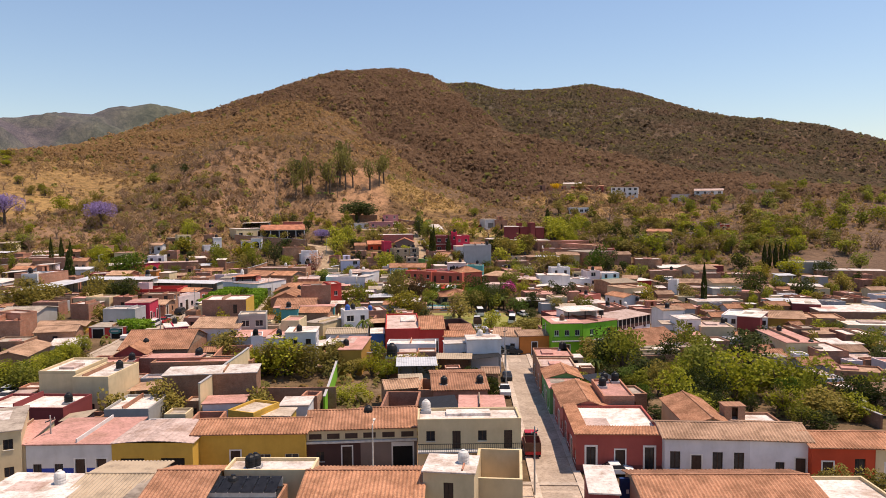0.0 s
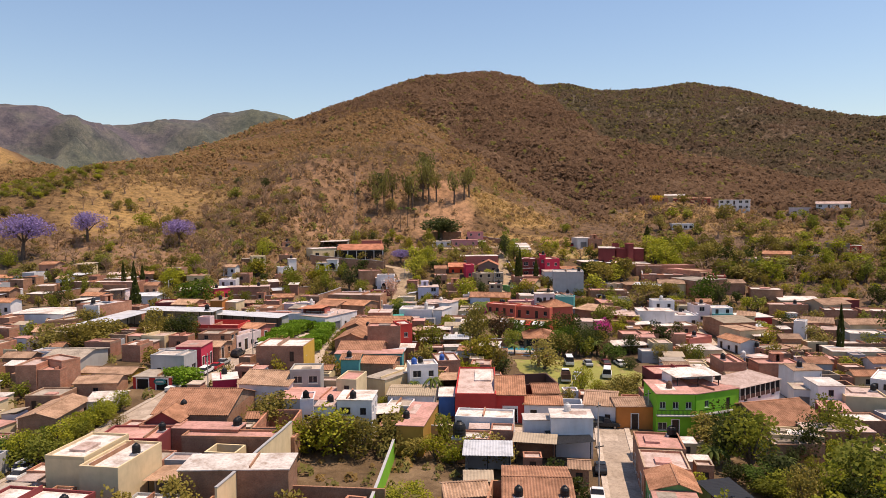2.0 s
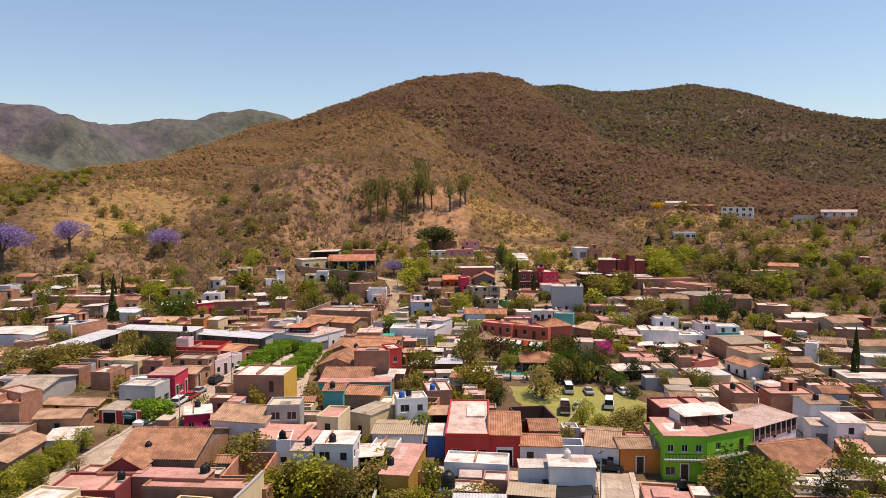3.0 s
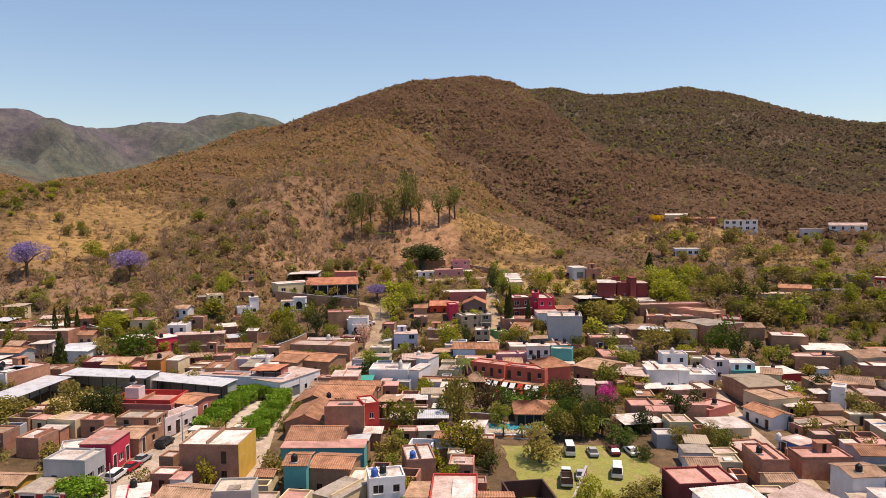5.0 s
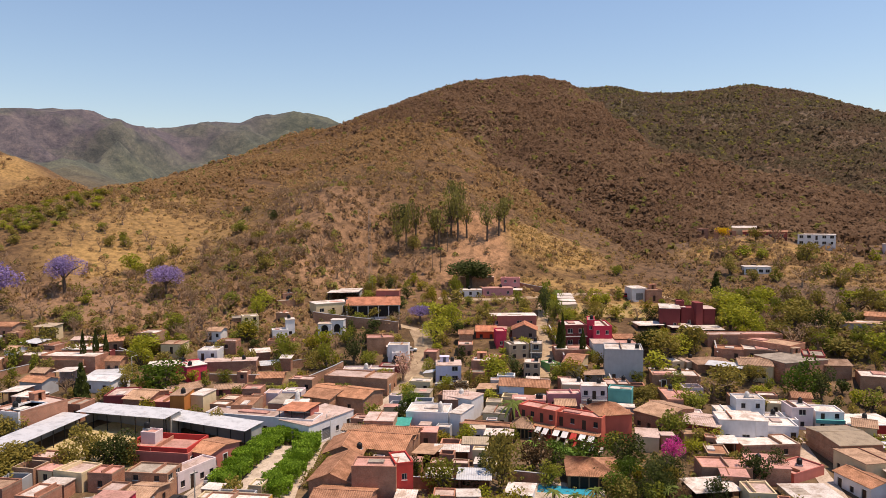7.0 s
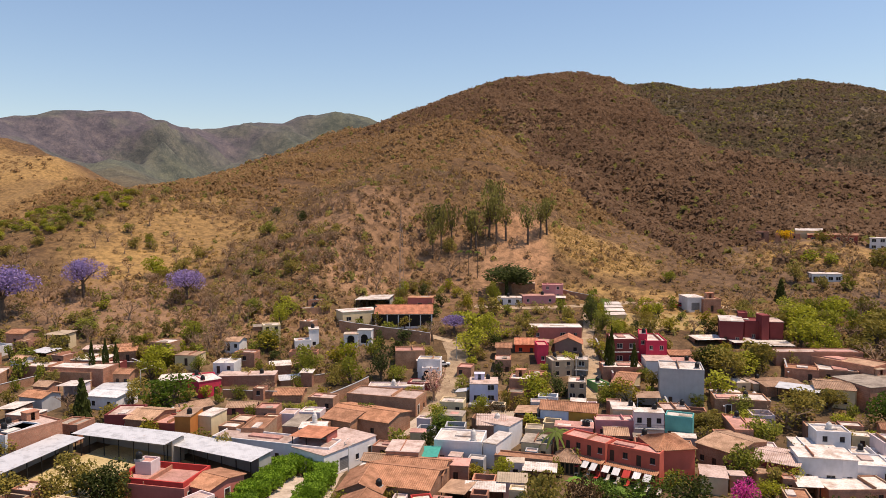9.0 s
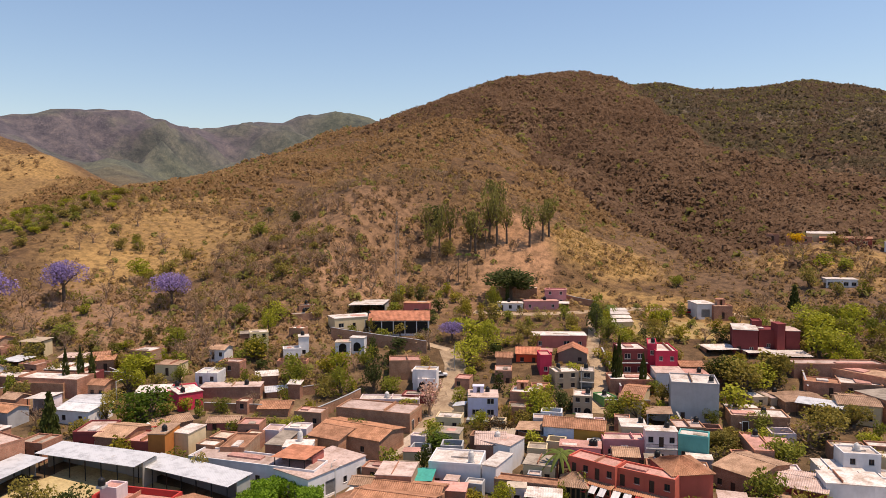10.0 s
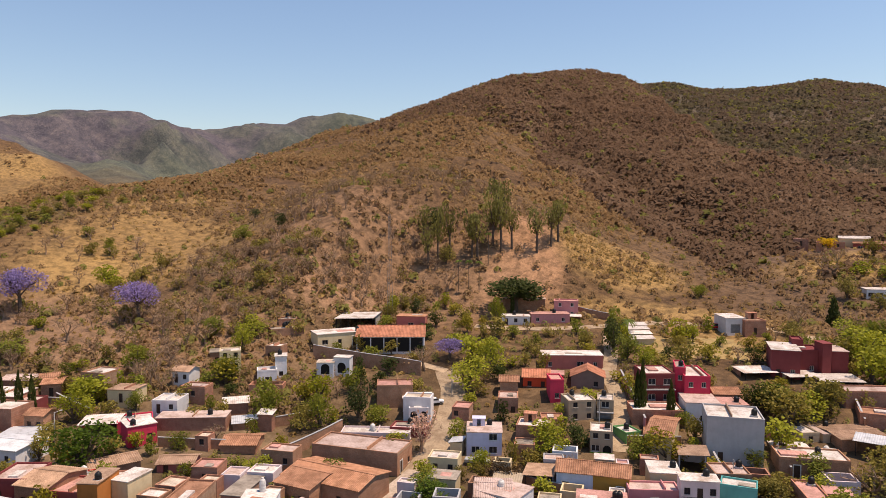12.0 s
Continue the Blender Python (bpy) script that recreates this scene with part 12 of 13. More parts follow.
yard("yelgreen", -34.3, 217.6, 3.7, 4.4)
yard("dark", -79.7, 282.7, 5.4, 4.0)
yard("lime", 42.7, 305.9, 4.6, 4.3)
yard("dark", -46.3, 293.0, 5.0, 5.6)
yard("olive", -120.7, 218.2, 4.3, 5.7)
yard("ash", -13.6, 287.0, 4.5, 4.2)
yard("olive", 88.1, 193.2, 4.5, 5.5)
yard("bare", -71.2, 292.8, 5.0, 5.3)
yard("ash", -91.9, 212.7, 4.5, 6.0)
yard("olive", -52.4, 219.2, 3.5, 5.5)
yard("dark", -9.8, 174.8, 4.3, 3.8)
yard("dark", -72.3, 315.0, 2.5, 4.9)
yard("olive", -80.9, 340.5, 2.8, 4.3)
yard("bareolive", 62.7, 226.9, 5.5, 3.9)
yard("ash", -55.3, 300.3, 2.8, 4.3)
yard("bareolive", 76.2, 296.3, 2.4, 4.6)
yard("bare", 69.9, 344.4, 4.4, 5.5)
yard("yelgreen", -62.8, 324.1, 5.6, 4.3)
yard("lime", -45.0, 301.7, 3.3, 5.9)
yard("lime", 43.4, 328.7, 2.4, 6.3)
yard("bareolive", -89.8, 237.2, 4.2, 3.6)
yard("ash", -28.9, 322.9, 4.5, 3.5)
yard("bareolive", -7.6, 334.7, 2.6, 3.3)
yard("olive", -36.2, 256.7, 5.2, 3.7)
yard("lime", -18.3, 325.3, 5.3, 5.6)
yard("olive", -65.6, 332.2, 4.9, 6.2)
yard("bareolive", 42.2, 286.8, 2.7, 6.0)
yard("dark", -70.7, 304.1, 3.3, 3.5)
yard("bareolive", 61.4, 304.9, 2.5, 5.6)
yard("olive", 104.9, 305.4, 5.2, 6.2)
yard("yelgreen", 65.8, 190.4, 2.5, 4.2)
yard("olive", 20.7, 228.8, 5.3, 4.2)
yard("olive", 65.4, 331.9, 2.6, 5.4)
yard("lime", 81.9, 295.0, 3.9, 4.8)
yard("olive", 112.1, 343.1, 3.1, 3.9)
yard("yelgreen", 101.5, 287.6, 4.1, 4.4)
yard("lime", 111.8, 330.8, 3.5, 4.4)
yard("yelgreen", -22.8, 161.1, 4.7, 4.2)
yard("bareolive", 104.3, 343.7, 3.6, 6.3)
yard("lime", 101.7, 298.7, 4.7, 4.3)
yard("olive", 93.7, 340.2, 5.0, 4.2)
yard("lime", -132.4, 261.9, 5.5, 3.4)
yard("dark", -82.5, 334.4, 5.6, 5.1)
yard("ash", -76.5, 336.6, 4.6, 3.7)
yard("bareolive", 71.5, 288.0, 2.5, 5.0)
yard("bareolive", 76.7, 248.8, 5.5, 4.2)
yard("olive", 73.8, 327.1, 3.5, 5.0)
yard("yelgreen", 18.2, 243.7, 3.4, 4.8)
yard("olive", 37.8, 315.6, 4.4, 3.9)
yard("olive", -36.8, 300.7, 4.9, 4.3)
yard("olive", 79.7, 280.1, 4.5, 4.5)
yard("olive", 96.5, 237.5, 4.6, 4.4)
yard("ash", 69.2, 335.7, 4.2, 4.2)
yard("yelgreen", -15.4, 291.0, 5.2, 4.8)
yard("yelgreen", 81.0, 227.0, 3.2, 4.8)
yard("ash", -37.1, 272.7, 2.7, 6.0)
yard("lime", -75.6, 344.9, 5.4, 5.1)
yard("olive", 112.0, 326.7, 3.8, 4.0)
yard("olive", -86.9, 338.1, 4.3, 3.9)
yard("ash", 62.5, 327.3, 4.6, 4.1)
yard("ash", 97.9, 283.1, 5.3, 3.5)
yard("bare", -55.1, 304.2, 2.6, 5.2)
yard("olive", 98.0, 329.1, 3.5, 3.7)
yard("ash", -48.7, 323.3, 4.1, 5.2)
yard("lime", -132.0, 250.3, 3.8, 4.3)
yard("olive", 93.2, 199.6, 4.8, 5.4)
yard("lime", 81.6, 285.3, 2.8, 5.7)
yard("ash", -91.5, 252.8, 4.2, 4.0)
yard("bare", 50.6, 318.2, 4.9, 4.3)
yard("dark", 61.2, 321.9, 4.5, 4.8)
yard("olive", 72.2, 199.3, 3.5, 4.9)
yard("yelgreen", 6.8, 206.3, 4.3, 5.4)
yard("yelgreen", 113.3, 263.8, 4.9, 4.7)
yard("bare", 79.3, 254.0, 3.9, 3.4)
yard("lime", -23.2, 284.2, 4.4, 5.3)
yard("dark", -74.7, 290.7, 5.0, 6.0)
yard("bare", 111.1, 336.6, 5.0, 3.5)
yard("bareolive", 5.4, 215.4, 5.1, 3.9)
yard("lime", 111.7, 286.3, 2.9, 4.3)
yard("bare", 105.1, 279.8, 2.9, 5.5)
yard("olive", 38.7, 318.7, 5.0, 4.4)
yard("dark", 94.6, 309.1, 4.7, 3.6)
yard("bareolive", -66.1, 344.5, 4.4, 4.4)
yard("olive", 99.4, 317.5, 4.5, 5.7)
yard("olive", 26.3, 218.5, 4.5, 4.9)
yard("olive", 107.1, 309.8, 3.3, 5.4)
yard("ash", 28.1, 298.7, 3.5, 3.7)
yard("yelgreen", 19.0, 302.7, 3.2, 5.4)
yard("bare", 89.4, 276.5, 3.5, 6.4)
yard("yelgreen", -54.0, 315.2, 2.9, 4.2)
yard("olive", -114.2, 260.5, 4.8, 5.2)
yard("lime", 0.7, 330.1, 5.0, 4.3)
yard("olive", -40.0, 309.6, 3.3, 3.7)
yard("olive", 97.6, 298.8, 2.6, 3.7)
yard("ash", -91.5, 230.6, 4.0, 4.5)
yard("dark", -25.0, 197.0, 2.7, 6.0)
yard("bareolive", -74.9, 332.2, 4.7, 4.2)
yard("yelgreen", 79.7, 197.7, 4.0, 4.2)
yard("olive", 99.2, 151.5, 3.6, 5.5)
yard("ash", 102.5, 337.0, 3.0, 4.5)
yard("lime", 93.5, 294.7, 2.8, 4.7)
yard("olive", 94.3, 242.1, 4.8, 6.4)
yard("dark", -6.4, 314.4, 3.9, 4.0)
yard("ash", 93.6, 191.4, 3.3, 4.2)
yard("dark", 83.6, 342.2, 3.0, 5.7)
yard("olive", -86.5, 299.1, 5.5, 3.3)
yard("olive", -41.5, 230.8, 3.7, 3.6)
yard("bareolive", 105.3, 317.9, 5.0, 4.4)
yard("olive", 60.9, 258.9, 3.7, 3.5)
yard("dark", -74.3, 283.0, 4.4, 5.5)
yard("bare", -28.5, 267.8, 4.8, 4.8)
yard("bare", -82.3, 275.5, 5.1, 5.0)
yard("yelgreen", -17.2, 297.9, 2.9, 6.4)
yard("lime", -28.8, 270.9, 4.4, 5.0)
yard("olive", -106.8, 255.3, 3.0, 6.0)
yard("lime", 89.7, 290.8, 5.4, 3.7)
yard("olive", -27.8, 319.6, 4.6, 5.0)
yard("bareolive", -128.4, 248.6, 2.5, 3.5)
yard("bare", 74.9, 319.5, 4.8, 5.3)
yard("olive", 109.7, 216.8, 4.7, 5.6)
yard("lime", 47.2, 322.0, 2.4, 4.3)
yard("ash", 8.6, 196.5, 4.8, 6.1)
yard("dark", 57.4, 261.3, 4.2, 4.0)
yard("bareolive", 26.9, 241.8, 5.3, 4.0)
yard("ash", -15.2, 203.5, 2.5, 6.4)
yard("bare", 36.4, 341.1, 2.9, 3.4)
yard("olive", -44.1, 247.7, 3.4, 3.3)
yard("bare", 11.1, 317.3, 5.4, 5.2)
yard("dark", -82.4, 289.3, 4.3, 3.4)
yard("olive", 19.0, 328.3, 2.8, 6.3)
yard("olive", -71.1, 299.6, 2.5, 4.7)
yard("olive", -46.1, 199.5, 4.5, 5.2)
yard("olive", -1.5, 273.6, 5.4, 4.5)
yard("olive", 26.9, 334.2, 5.5, 4.8)
yard("bare", -24.8, 254.6, 4.8, 3.8)
yard("dark", -74.6, 319.0, 3.6, 5.8)
yard("olive", -46.5, 163.7, 5.6, 5.2)
yard("ash", 92.6, 279.3, 4.8, 5.5)
yard("olive", -8.3, 309.4, 3.0, 5.8)
yard("dark", 34.9, 225.2, 2.7, 5.6)
yard("olive", -102.0, 257.4, 4.8, 3.9)
yard("yelgreen", 23.3, 323.6, 4.7, 4.3)
yard("bareolive", 92.3, 344.3, 4.4, 3.7)
yard("olive", -30.6, 311.9, 3.1, 3.6)
yard("dark", 0.2, 333.5, 3.5, 3.7)
yard("olive", -63.9, 177.7, 4.9, 4.7)
yard("bare", -7.9, 339.2, 3.4, 5.9)
yard("yelgreen", -59.7, 330.9, 3.7, 3.4)
yard("yelgreen", -1.4, 252.4, 4.2, 5.4)
yard("lime", 106.6, 314.9, 5.2, 4.1)
yard("ash", 43.1, 267.7, 4.8, 3.4)
yard("olive", -65.8, 328.2, 2.5, 4.1)
yard("lime", -50.8, 281.0, 2.6, 5.1)
yard("lime", -19.4, 175.2, 3.7, 5.0)
yard("yelgreen", 96.8, 288.3, 4.5, 3.7)
yard("ash", -22.2, 342.8, 3.2, 4.0)
yard("bareolive", -46.2, 168.1, 2.4, 5.8)
yard("lime", 71.0, 234.5, 3.8, 4.5)
yard("olive", 12.9, 204.2, 5.3, 4.2)
yard("dark", 62.3, 271.8, 4.9, 5.0)
yard("olive", -112.2, 235.2, 3.8, 6.1)
yard("olive", -122.5, 227.6, 5.5, 5.0)
yard("bareolive", 110.6, 298.8, 4.2, 5.3)
yard("yelgreen", -82.0, 247.9, 4.4, 4.8)
yard("olive", -84.0, 341.6, 5.4, 6.2)
yard("yelgreen", 1.5, 263.4, 2.6, 6.3)
yard("ash", 67.3, 264.7, 4.8, 5.6)
yard("bare", 95.9, 246.5, 3.4, 4.0)
yard("ash", -41.5, 319.5, 3.5, 4.5)
yard("olive", -49.5, 285.2, 3.6, 5.4)
yard("bareolive", 107.0, 164.3, 4.9, 4.3)
yard("dark", -113.1, 223.2, 3.7, 3.7)
yard("lime", 43.6, 332.1, 2.7, 5.7)
yard("lime", 57.9, 329.0, 4.7, 4.6)
yard("olive", 34.1, 272.7, 4.9, 4.3)
yard("olive", 91.5, 269.7, 4.3, 3.5)
yard("yelgreen", 104.9, 175.0, 2.7, 3.3)
yard("ash", 60.5, 239.0, 3.6, 5.8)
yard("ash", -31.4, 329.7, 4.7, 4.8)
yard("yelgreen", 38.9, 255.2, 4.8, 4.8)
yard("bare", -96.9, 247.7, 5.1, 5.3)
yard("lime", -90.4, 337.6, 4.9, 4.7)
yard("olive", -39.2, 326.8, 2.5, 4.8)
yard("bare", 48.7, 271.9, 4.1, 3.3)
yard("olive", 53.9, 310.2, 4.9, 5.4)
yard("olive", 2.0, 197.2, 5.2, 4.8)
yard("bareolive", 19.5, 218.5, 3.9, 5.2)
yard("dark", -116.1, 230.9, 3.0, 5.7)
yard("ash", 85.2, 282.8, 3.6, 4.9)
yard("ash", 60.2, 291.9, 4.4, 3.7)
yard("olive", 10.7, 292.8, 3.3, 5.3)
yard("olive", 71.3, 310.6, 3.8, 3.7)
yard("bareolive", 9.4, 250.0, 3.5, 4.4)
yard("yelgreen", 84.5, 193.0, 4.8, 5.8)
yard("dark", 107.9, 334.2, 5.0, 4.3)
yard("olive", 77.7, 170.7, 3.8, 3.9)
yard("ash", 5.6, 343.5, 5.2, 4.4)
yard("olive", -18.9, 342.8, 3.4, 6.2)
yard("yelgreen", -116.9, 227.6, 4.3, 5.2)
yard("yelgreen", 51.2, 344.0, 4.8, 6.0)
yard("olive", -24.6, 216.2, 3.1, 4.5)
yard("olive", 75.6, 287.8, 5.5, 3.5)
yard("yelgreen", -10.2, 314.8, 3.0, 4.6)
yard("dark", -47.0, 268.3, 2.4, 4.4)
yard("yelgreen", -53.8, 307.8, 4.6, 4.4)
yard("bareolive", -49.6, 295.7, 3.1, 6.3)
yard("dark", 15.5, 318.7, 4.8, 6.0)
yard("ash", -90.7, 294.7, 4.5, 4.1)
yard("ash", 50.5, 312.0, 3.8, 4.2)
yard("ash", -70.0, 227.9, 2.4, 6.2)
yard("lime", -63.2, 312.0, 4.4, 6.3)
yard("lime", 104.2, 340.5, 5.4, 6.3)
yard("dark", 84.3, 298.2, 3.5, 6.0)
yard("yelgreen", 57.6, 217.2, 5.5, 5.2)
yard("ash", 28.6, 328.7, 5.3, 4.7)
yard("olive", 100.5, 276.6, 4.5, 3.5)
yard("bare", 45.7, 255.1, 4.7, 6.2)
yard("yelgreen", -0.3, 239.4, 3.8, 6.2)
yard("ash", 93.7, 215.8, 5.3, 3.4)
yard("olive", -41.6, 303.1, 3.8, 3.5)
yard("olive", 107.7, 221.6, 2.7, 4.6)
yard("bareolive", -49.7, 291.7, 5.0, 4.4)
yard("dark", 101.7, 327.7, 4.9, 4.9)
yard("olive", -86.1, 321.3, 3.1, 5.6)
yard("olive", 100.9, 261.5, 4.1, 4.1)
yard("lime", -74.2, 231.9, 3.2, 3.6)
yard("yelgreen", 71.7, 254.5, 4.1, 6.3)
yard("olive", -61.4, 256.5, 4.0, 5.4)
yard("olive", 55.8, 315.3, 5.4, 3.3)
yard("lime", 89.3, 172.6, 4.6, 5.1)
grove("yard_trees", yard_picks, "small green trees and bushes in the back yards")

# ---- smaller things ----
M_TANK = plain("black_polythene", (0.014, 0.014, 0.015), 0.45)
M_TANKW = plain("white_polythene", (0.62, 0.60, 0.57), 0.5)
M_RUST = plain("rusty_tank", (0.14, 0.075, 0.05), 0.8)
M_TANKB = plain("blue_polythene", (0.04, 0.12, 0.42), 0.45)
M_WATER = plain("pool_water", (0.03, 0.30, 0.42), 0.06)
M_TYRE = plain("tyre_rubber", (0.015, 0.015, 0.016), 0.85)
M_CHROME = plain("wheel_rim", (0.35, 0.35, 0.36), 0.35, 0.8)
PAINTS = {n: plain(n + "_car_paint", c, 0.3, 0.0, 0.08) for n, c in {"white": (0.72, 0.72, 0.72), "dark": (0.025, 0.028, 0.032), "red": (0.40, 0.02, 0.025), "teal": (0.04, 0.20, 0.23), "silver": (0.38, 0.39, 0.40), "maroon": (0.12, 0.02, 0.03)}.items()}


def water_tank(kind, x, y, z):
    """A roof tank: ribbed barrel, domed shoulder and a screw lid."""
    r, h = {"B": (1.0, 2.3), "W": (0.55, 2.2)}.get(kind, (0.55, 1.25))
    thing = new("water_tank")
    thing.matrix_world = pose(x, y, z - 0.35)
    bm = bmesh.new()
    n = 14
    profile = [(r, 0), (r * 1.03, h * 0.12), (r * 0.98, h * 0.2), (r * 1.03, h * 0.32), (r * 0.98, h * 0.42), (r * 1.03, h * 0.55), (r * 0.98, h * 0.68), (r * 0.8, h * 0.86), (r * 0.42, h * 0.97)]
    rings = [[bm.verts.new((q * math.cos(k * math.tau / n), q * math.sin(k * math.tau / n), zz + 0.35)) for k in range(n)] for q, zz in profile]
    for a, b in zip(rings, rings[1:]):
        for k in range(n):
            bm.faces.new((a[k], a[(k + 1) % n], b[(k + 1) % n], b[k]))
    bm.faces.new(rings[0][::-1]), bm.faces.new(rings[-1])
    m, word = {"b": (M_TANK, "black"), "B": (M_TANK, "black"), "w": (M_TANKW, "white"), "W": (M_TANKW, "white"), "r": (M_RUST, "rusty brown"), "u": (M_TANKB, "blue")}[kind]
    part("barrel", bm, m, thing)
    bm = bmesh.new()
    tube(bm, 0, 0, h * 0.96 + 0.35, h * 1.05 + 0.35, r * 0.4, r * 0.36, 10)
    part("lid", bm, m, thing)
    bm = bmesh.new()
    box(bm, -r * 1.1, r * 1.1, -r * 1.1, r * 1.1, 0, 0.36)
    part("plinth", bm, M_CONCRETE, thing, "low concrete plinth")
    tagged(thing, f"{'tall ' if kind in 'BW' else ''}{word} plastic water tank on a house roof", "water tank", group="roof water tanks")


def vehicle(x, y, yaw, colour, kind):
    """A parked car: shaped body, glass, lamps and four wheels."""
    thing = new({"car": "car", "suv": "car", "van": "van", "pickup": "pickup_truck", "truck": "truck"}[kind])
    ux, uy = math.cos(radians(yaw)), math.sin(radians(yaw))
    nose, tail = float(ground_height(x + 1.3 * ux, y + 1.3 * uy)), float(ground_height(x - 1.3 * ux, y - 1.3 * uy))
    tip = math.degrees(math.atan2(nose - tail, 2.6))
    thing.matrix_world = pose(x, y, (nose + tail) / 2 + 0.12, 0, 0, yaw) @ pose(0, 0, 0, 0, -tip, 0)
    L, W, H = {"car": (4.2, 1.7, 1.42), "suv": (4.5, 1.8, 1.72), "van": (4.9, 1.95, 2.3), "pickup": (5.0, 1.85, 1.72), "truck": (5.6, 2.0, 2.3)}[kind]
    belt = H * 0.56 if kind != "van" else H * 0.5
    outline = {  # side profile: along, up
        "car": [(-0.5, 0.25), (-0.5, 0.55), (-0.47, 0.64), (-0.30, 0.66), (0.22, 0.62), (0.46, 0.52), (0.5, 0.42), (0.5, 0.22)],
        "suv": [(-0.5, 0.25), (-0.5, 0.60), (-0.49, 0.62), (-0.30, 0.62), (0.25, 0.60), (0.47, 0.53), (0.5, 0.42), (0.5, 0.22)],
        "van": [(-0.5, 0.18), (-0.5, 0.5), (-0.49, 0.52), (-0.2, 0.52), (0.3, 0.52), (0.46, 0.42), (0.5, 0.34), (0.5, 0.16)],
        "pickup": [(-0.5, 0.25), (-0.5, 0.58), (-0.49, 0.60), (-0.12, 0.60), (0.24, 0.59), (0.47, 0.53), (0.5, 0.42), (0.5, 0.22)],
        "truck": [(-0.5, 0.22), (-0.5, 0.42), (-0.49, 0.43), (0.0, 0.43), (0.24, 0.46), (0.47, 0.44), (0.5, 0.34), (0.5, 0.18)]}[kind]
    cabin = {"car": (-0.40, -0.22, 0.10, 0.24), "suv": (-0.49, -0.42, 0.14, 0.26), "van": (-0.49, -0.47, 0.26, 0.40), "pickup": (-0.10, -0.05, 0.14, 0.25), "truck": (0.02, 0.05, 0.30, 0.42)}[kind]

    def prism(points, half, taper=1.0):
        bm = bmesh.new()
        top = max(z for _, z in points)
        a = [bm.verts.new((px, -half * (taper if z >= top - 1e-6 else 1), z)) for px, z in points]
        b = [bm.verts.new((px, half * (taper if z >= top - 1e-6 else 1), z)) for px, z in points]
        bm.faces.new(a), bm.faces.new(b[::-1])
        for k in range(len(points)):
            bm.faces.new((a[k], a[(k + 1) % len(points)], b[(k + 1) % len(points)], b[k]))
        bmesh.ops.bevel(bm, geom=list(bm.edges), offset=0.05, segments=2, affect="EDGES")
        return bm

    body = part("body", prism([(px * L, pz * H) for px, pz in outline], W / 2), PAINTS[colour], thing)
    base = outline[3][1] * H - 0.06
    a, b, c, d = (q * L for q in cabin)
    part("cabin_glass", prism([(a, base), (b, H - 0.07), (c, H - 0.07), (d, base)], W / 2 - 0.05, 0.84), M_GLASS, thing)
    bm = bmesh.new()
    box(bm, b + 0.04, c - 0.04, -W * 0.40, W * 0.40, H - 0.09, H)
    bmesh.ops.bevel(bm, geom=list(bm.edges), offset=0.04, segments=2, affect="EDGES")
    part("roof_panel", bm, PAINTS[colour], thing)
    if kind in ("pickup", "truck"):
        bm = bmesh.new()
        hi = base + (0.08 if kind == "pickup" else 1.1)
        lattice(bm, (-L / 2 + 0.02, -L / 2 + 0.1, a - 0.16, a - 0.08), (-W / 2, -W / 2 + 0.08, W / 2 - 0.08, W / 2), lambda i, j: i != 1 or j != 1, base - 0.1, hi, level)
        part("cargo_bed", bm, PAINTS[colour] if kind == "pickup" else M_RUST, thing)
    for sx in (-0.31, 0.32):
        for sy in (-1, 1):
            bm = bmesh.new()
            r = 0.33 if kind in ("car", "suv") else 0.37
            tube(bm, 0, 0, -0.1, 0.1, r, r, 14)
            wheel = part("wheel", bm, M_TYRE, thing, at=pose(sx * L, sy * (W / 2 - 0.08), r - 0.08, 90, 0, 0))
            bm = bmesh.new()
            tube(bm, 0, 0, -0.115, 0.115, r * 0.55, r * 0.55, 10)
            part("rim", bm, M_CHROME, wheel)
    for sy in (-1, 1):
        bm = bmesh.new()
        box(bm, L / 2 - 0.12, L / 2 + 0.01, sy * W * 0.36 - 0.14, sy * W * 0.36 + 0.14, H * 0.38, H * 0.46)
        part("headlight", bm, M_TANKW, body)
    words = {"car": "small parked saloon car", "suv": "parked estate car", "van": "parked camper van", "pickup": "parked pickup truck", "truck": "parked flatbed truck"}[kind]
    tagged(thing, f"{'dark grey' if colour == 'dark' else colour} {words} at the roadside", "car" if kind in ("car", "suv") else kind, group="parked vehicles")


def street_pole(x, y, h, kind):
    thing = new("street_lamp" if kind == "lamp" else "utility_pole")
    thing.matrix_world = pose(x, y, float(ground_height(x, y)) - 0.1, 0, 0, (x * 37) % 90)
    bm = bmesh.new()
    tube(bm, 0, 0, 0, h, 0.12, 0.075, 8)
    part("post", bm, M_FRAME if kind == "lamp" else WALLS["grey"], thing)
    bm = bmesh.new()
    if kind == "lamp":
        stick(bm, (0, 0, h - 0.1), (1.1, 0, h + 0.25), 0.05, 0.04)
        part("arm", bm, M_FRAME, thing)
        bm = bmesh.new()
        box(bm, 0.9, 1.5, -0.13, 0.13, h + 0.2, h + 0.32)
        part("lamp_head", bm, M_FRAME, thing)
        tagged(thing, "pale metal street lamp with a curved arm", "street lamp", group="street lamps")
    else:
        box(bm, -0.75, 0.75, -0.05, 0.05, h - 0.7, h - 0.58)
        part("crossarm", bm, M_IRON, thing)
        for k in (-0.65, 0, 0.65):
            bm = bmesh.new()
            tube(bm, k, 0, h - 0.58, h - 0.4, 0.05, 0.03, 6)
            part("insulator", bm, M_FRAME, thing)
        tagged(thing, "grey concrete utility pole with a crossarm", "utility pole", group="utility poles")


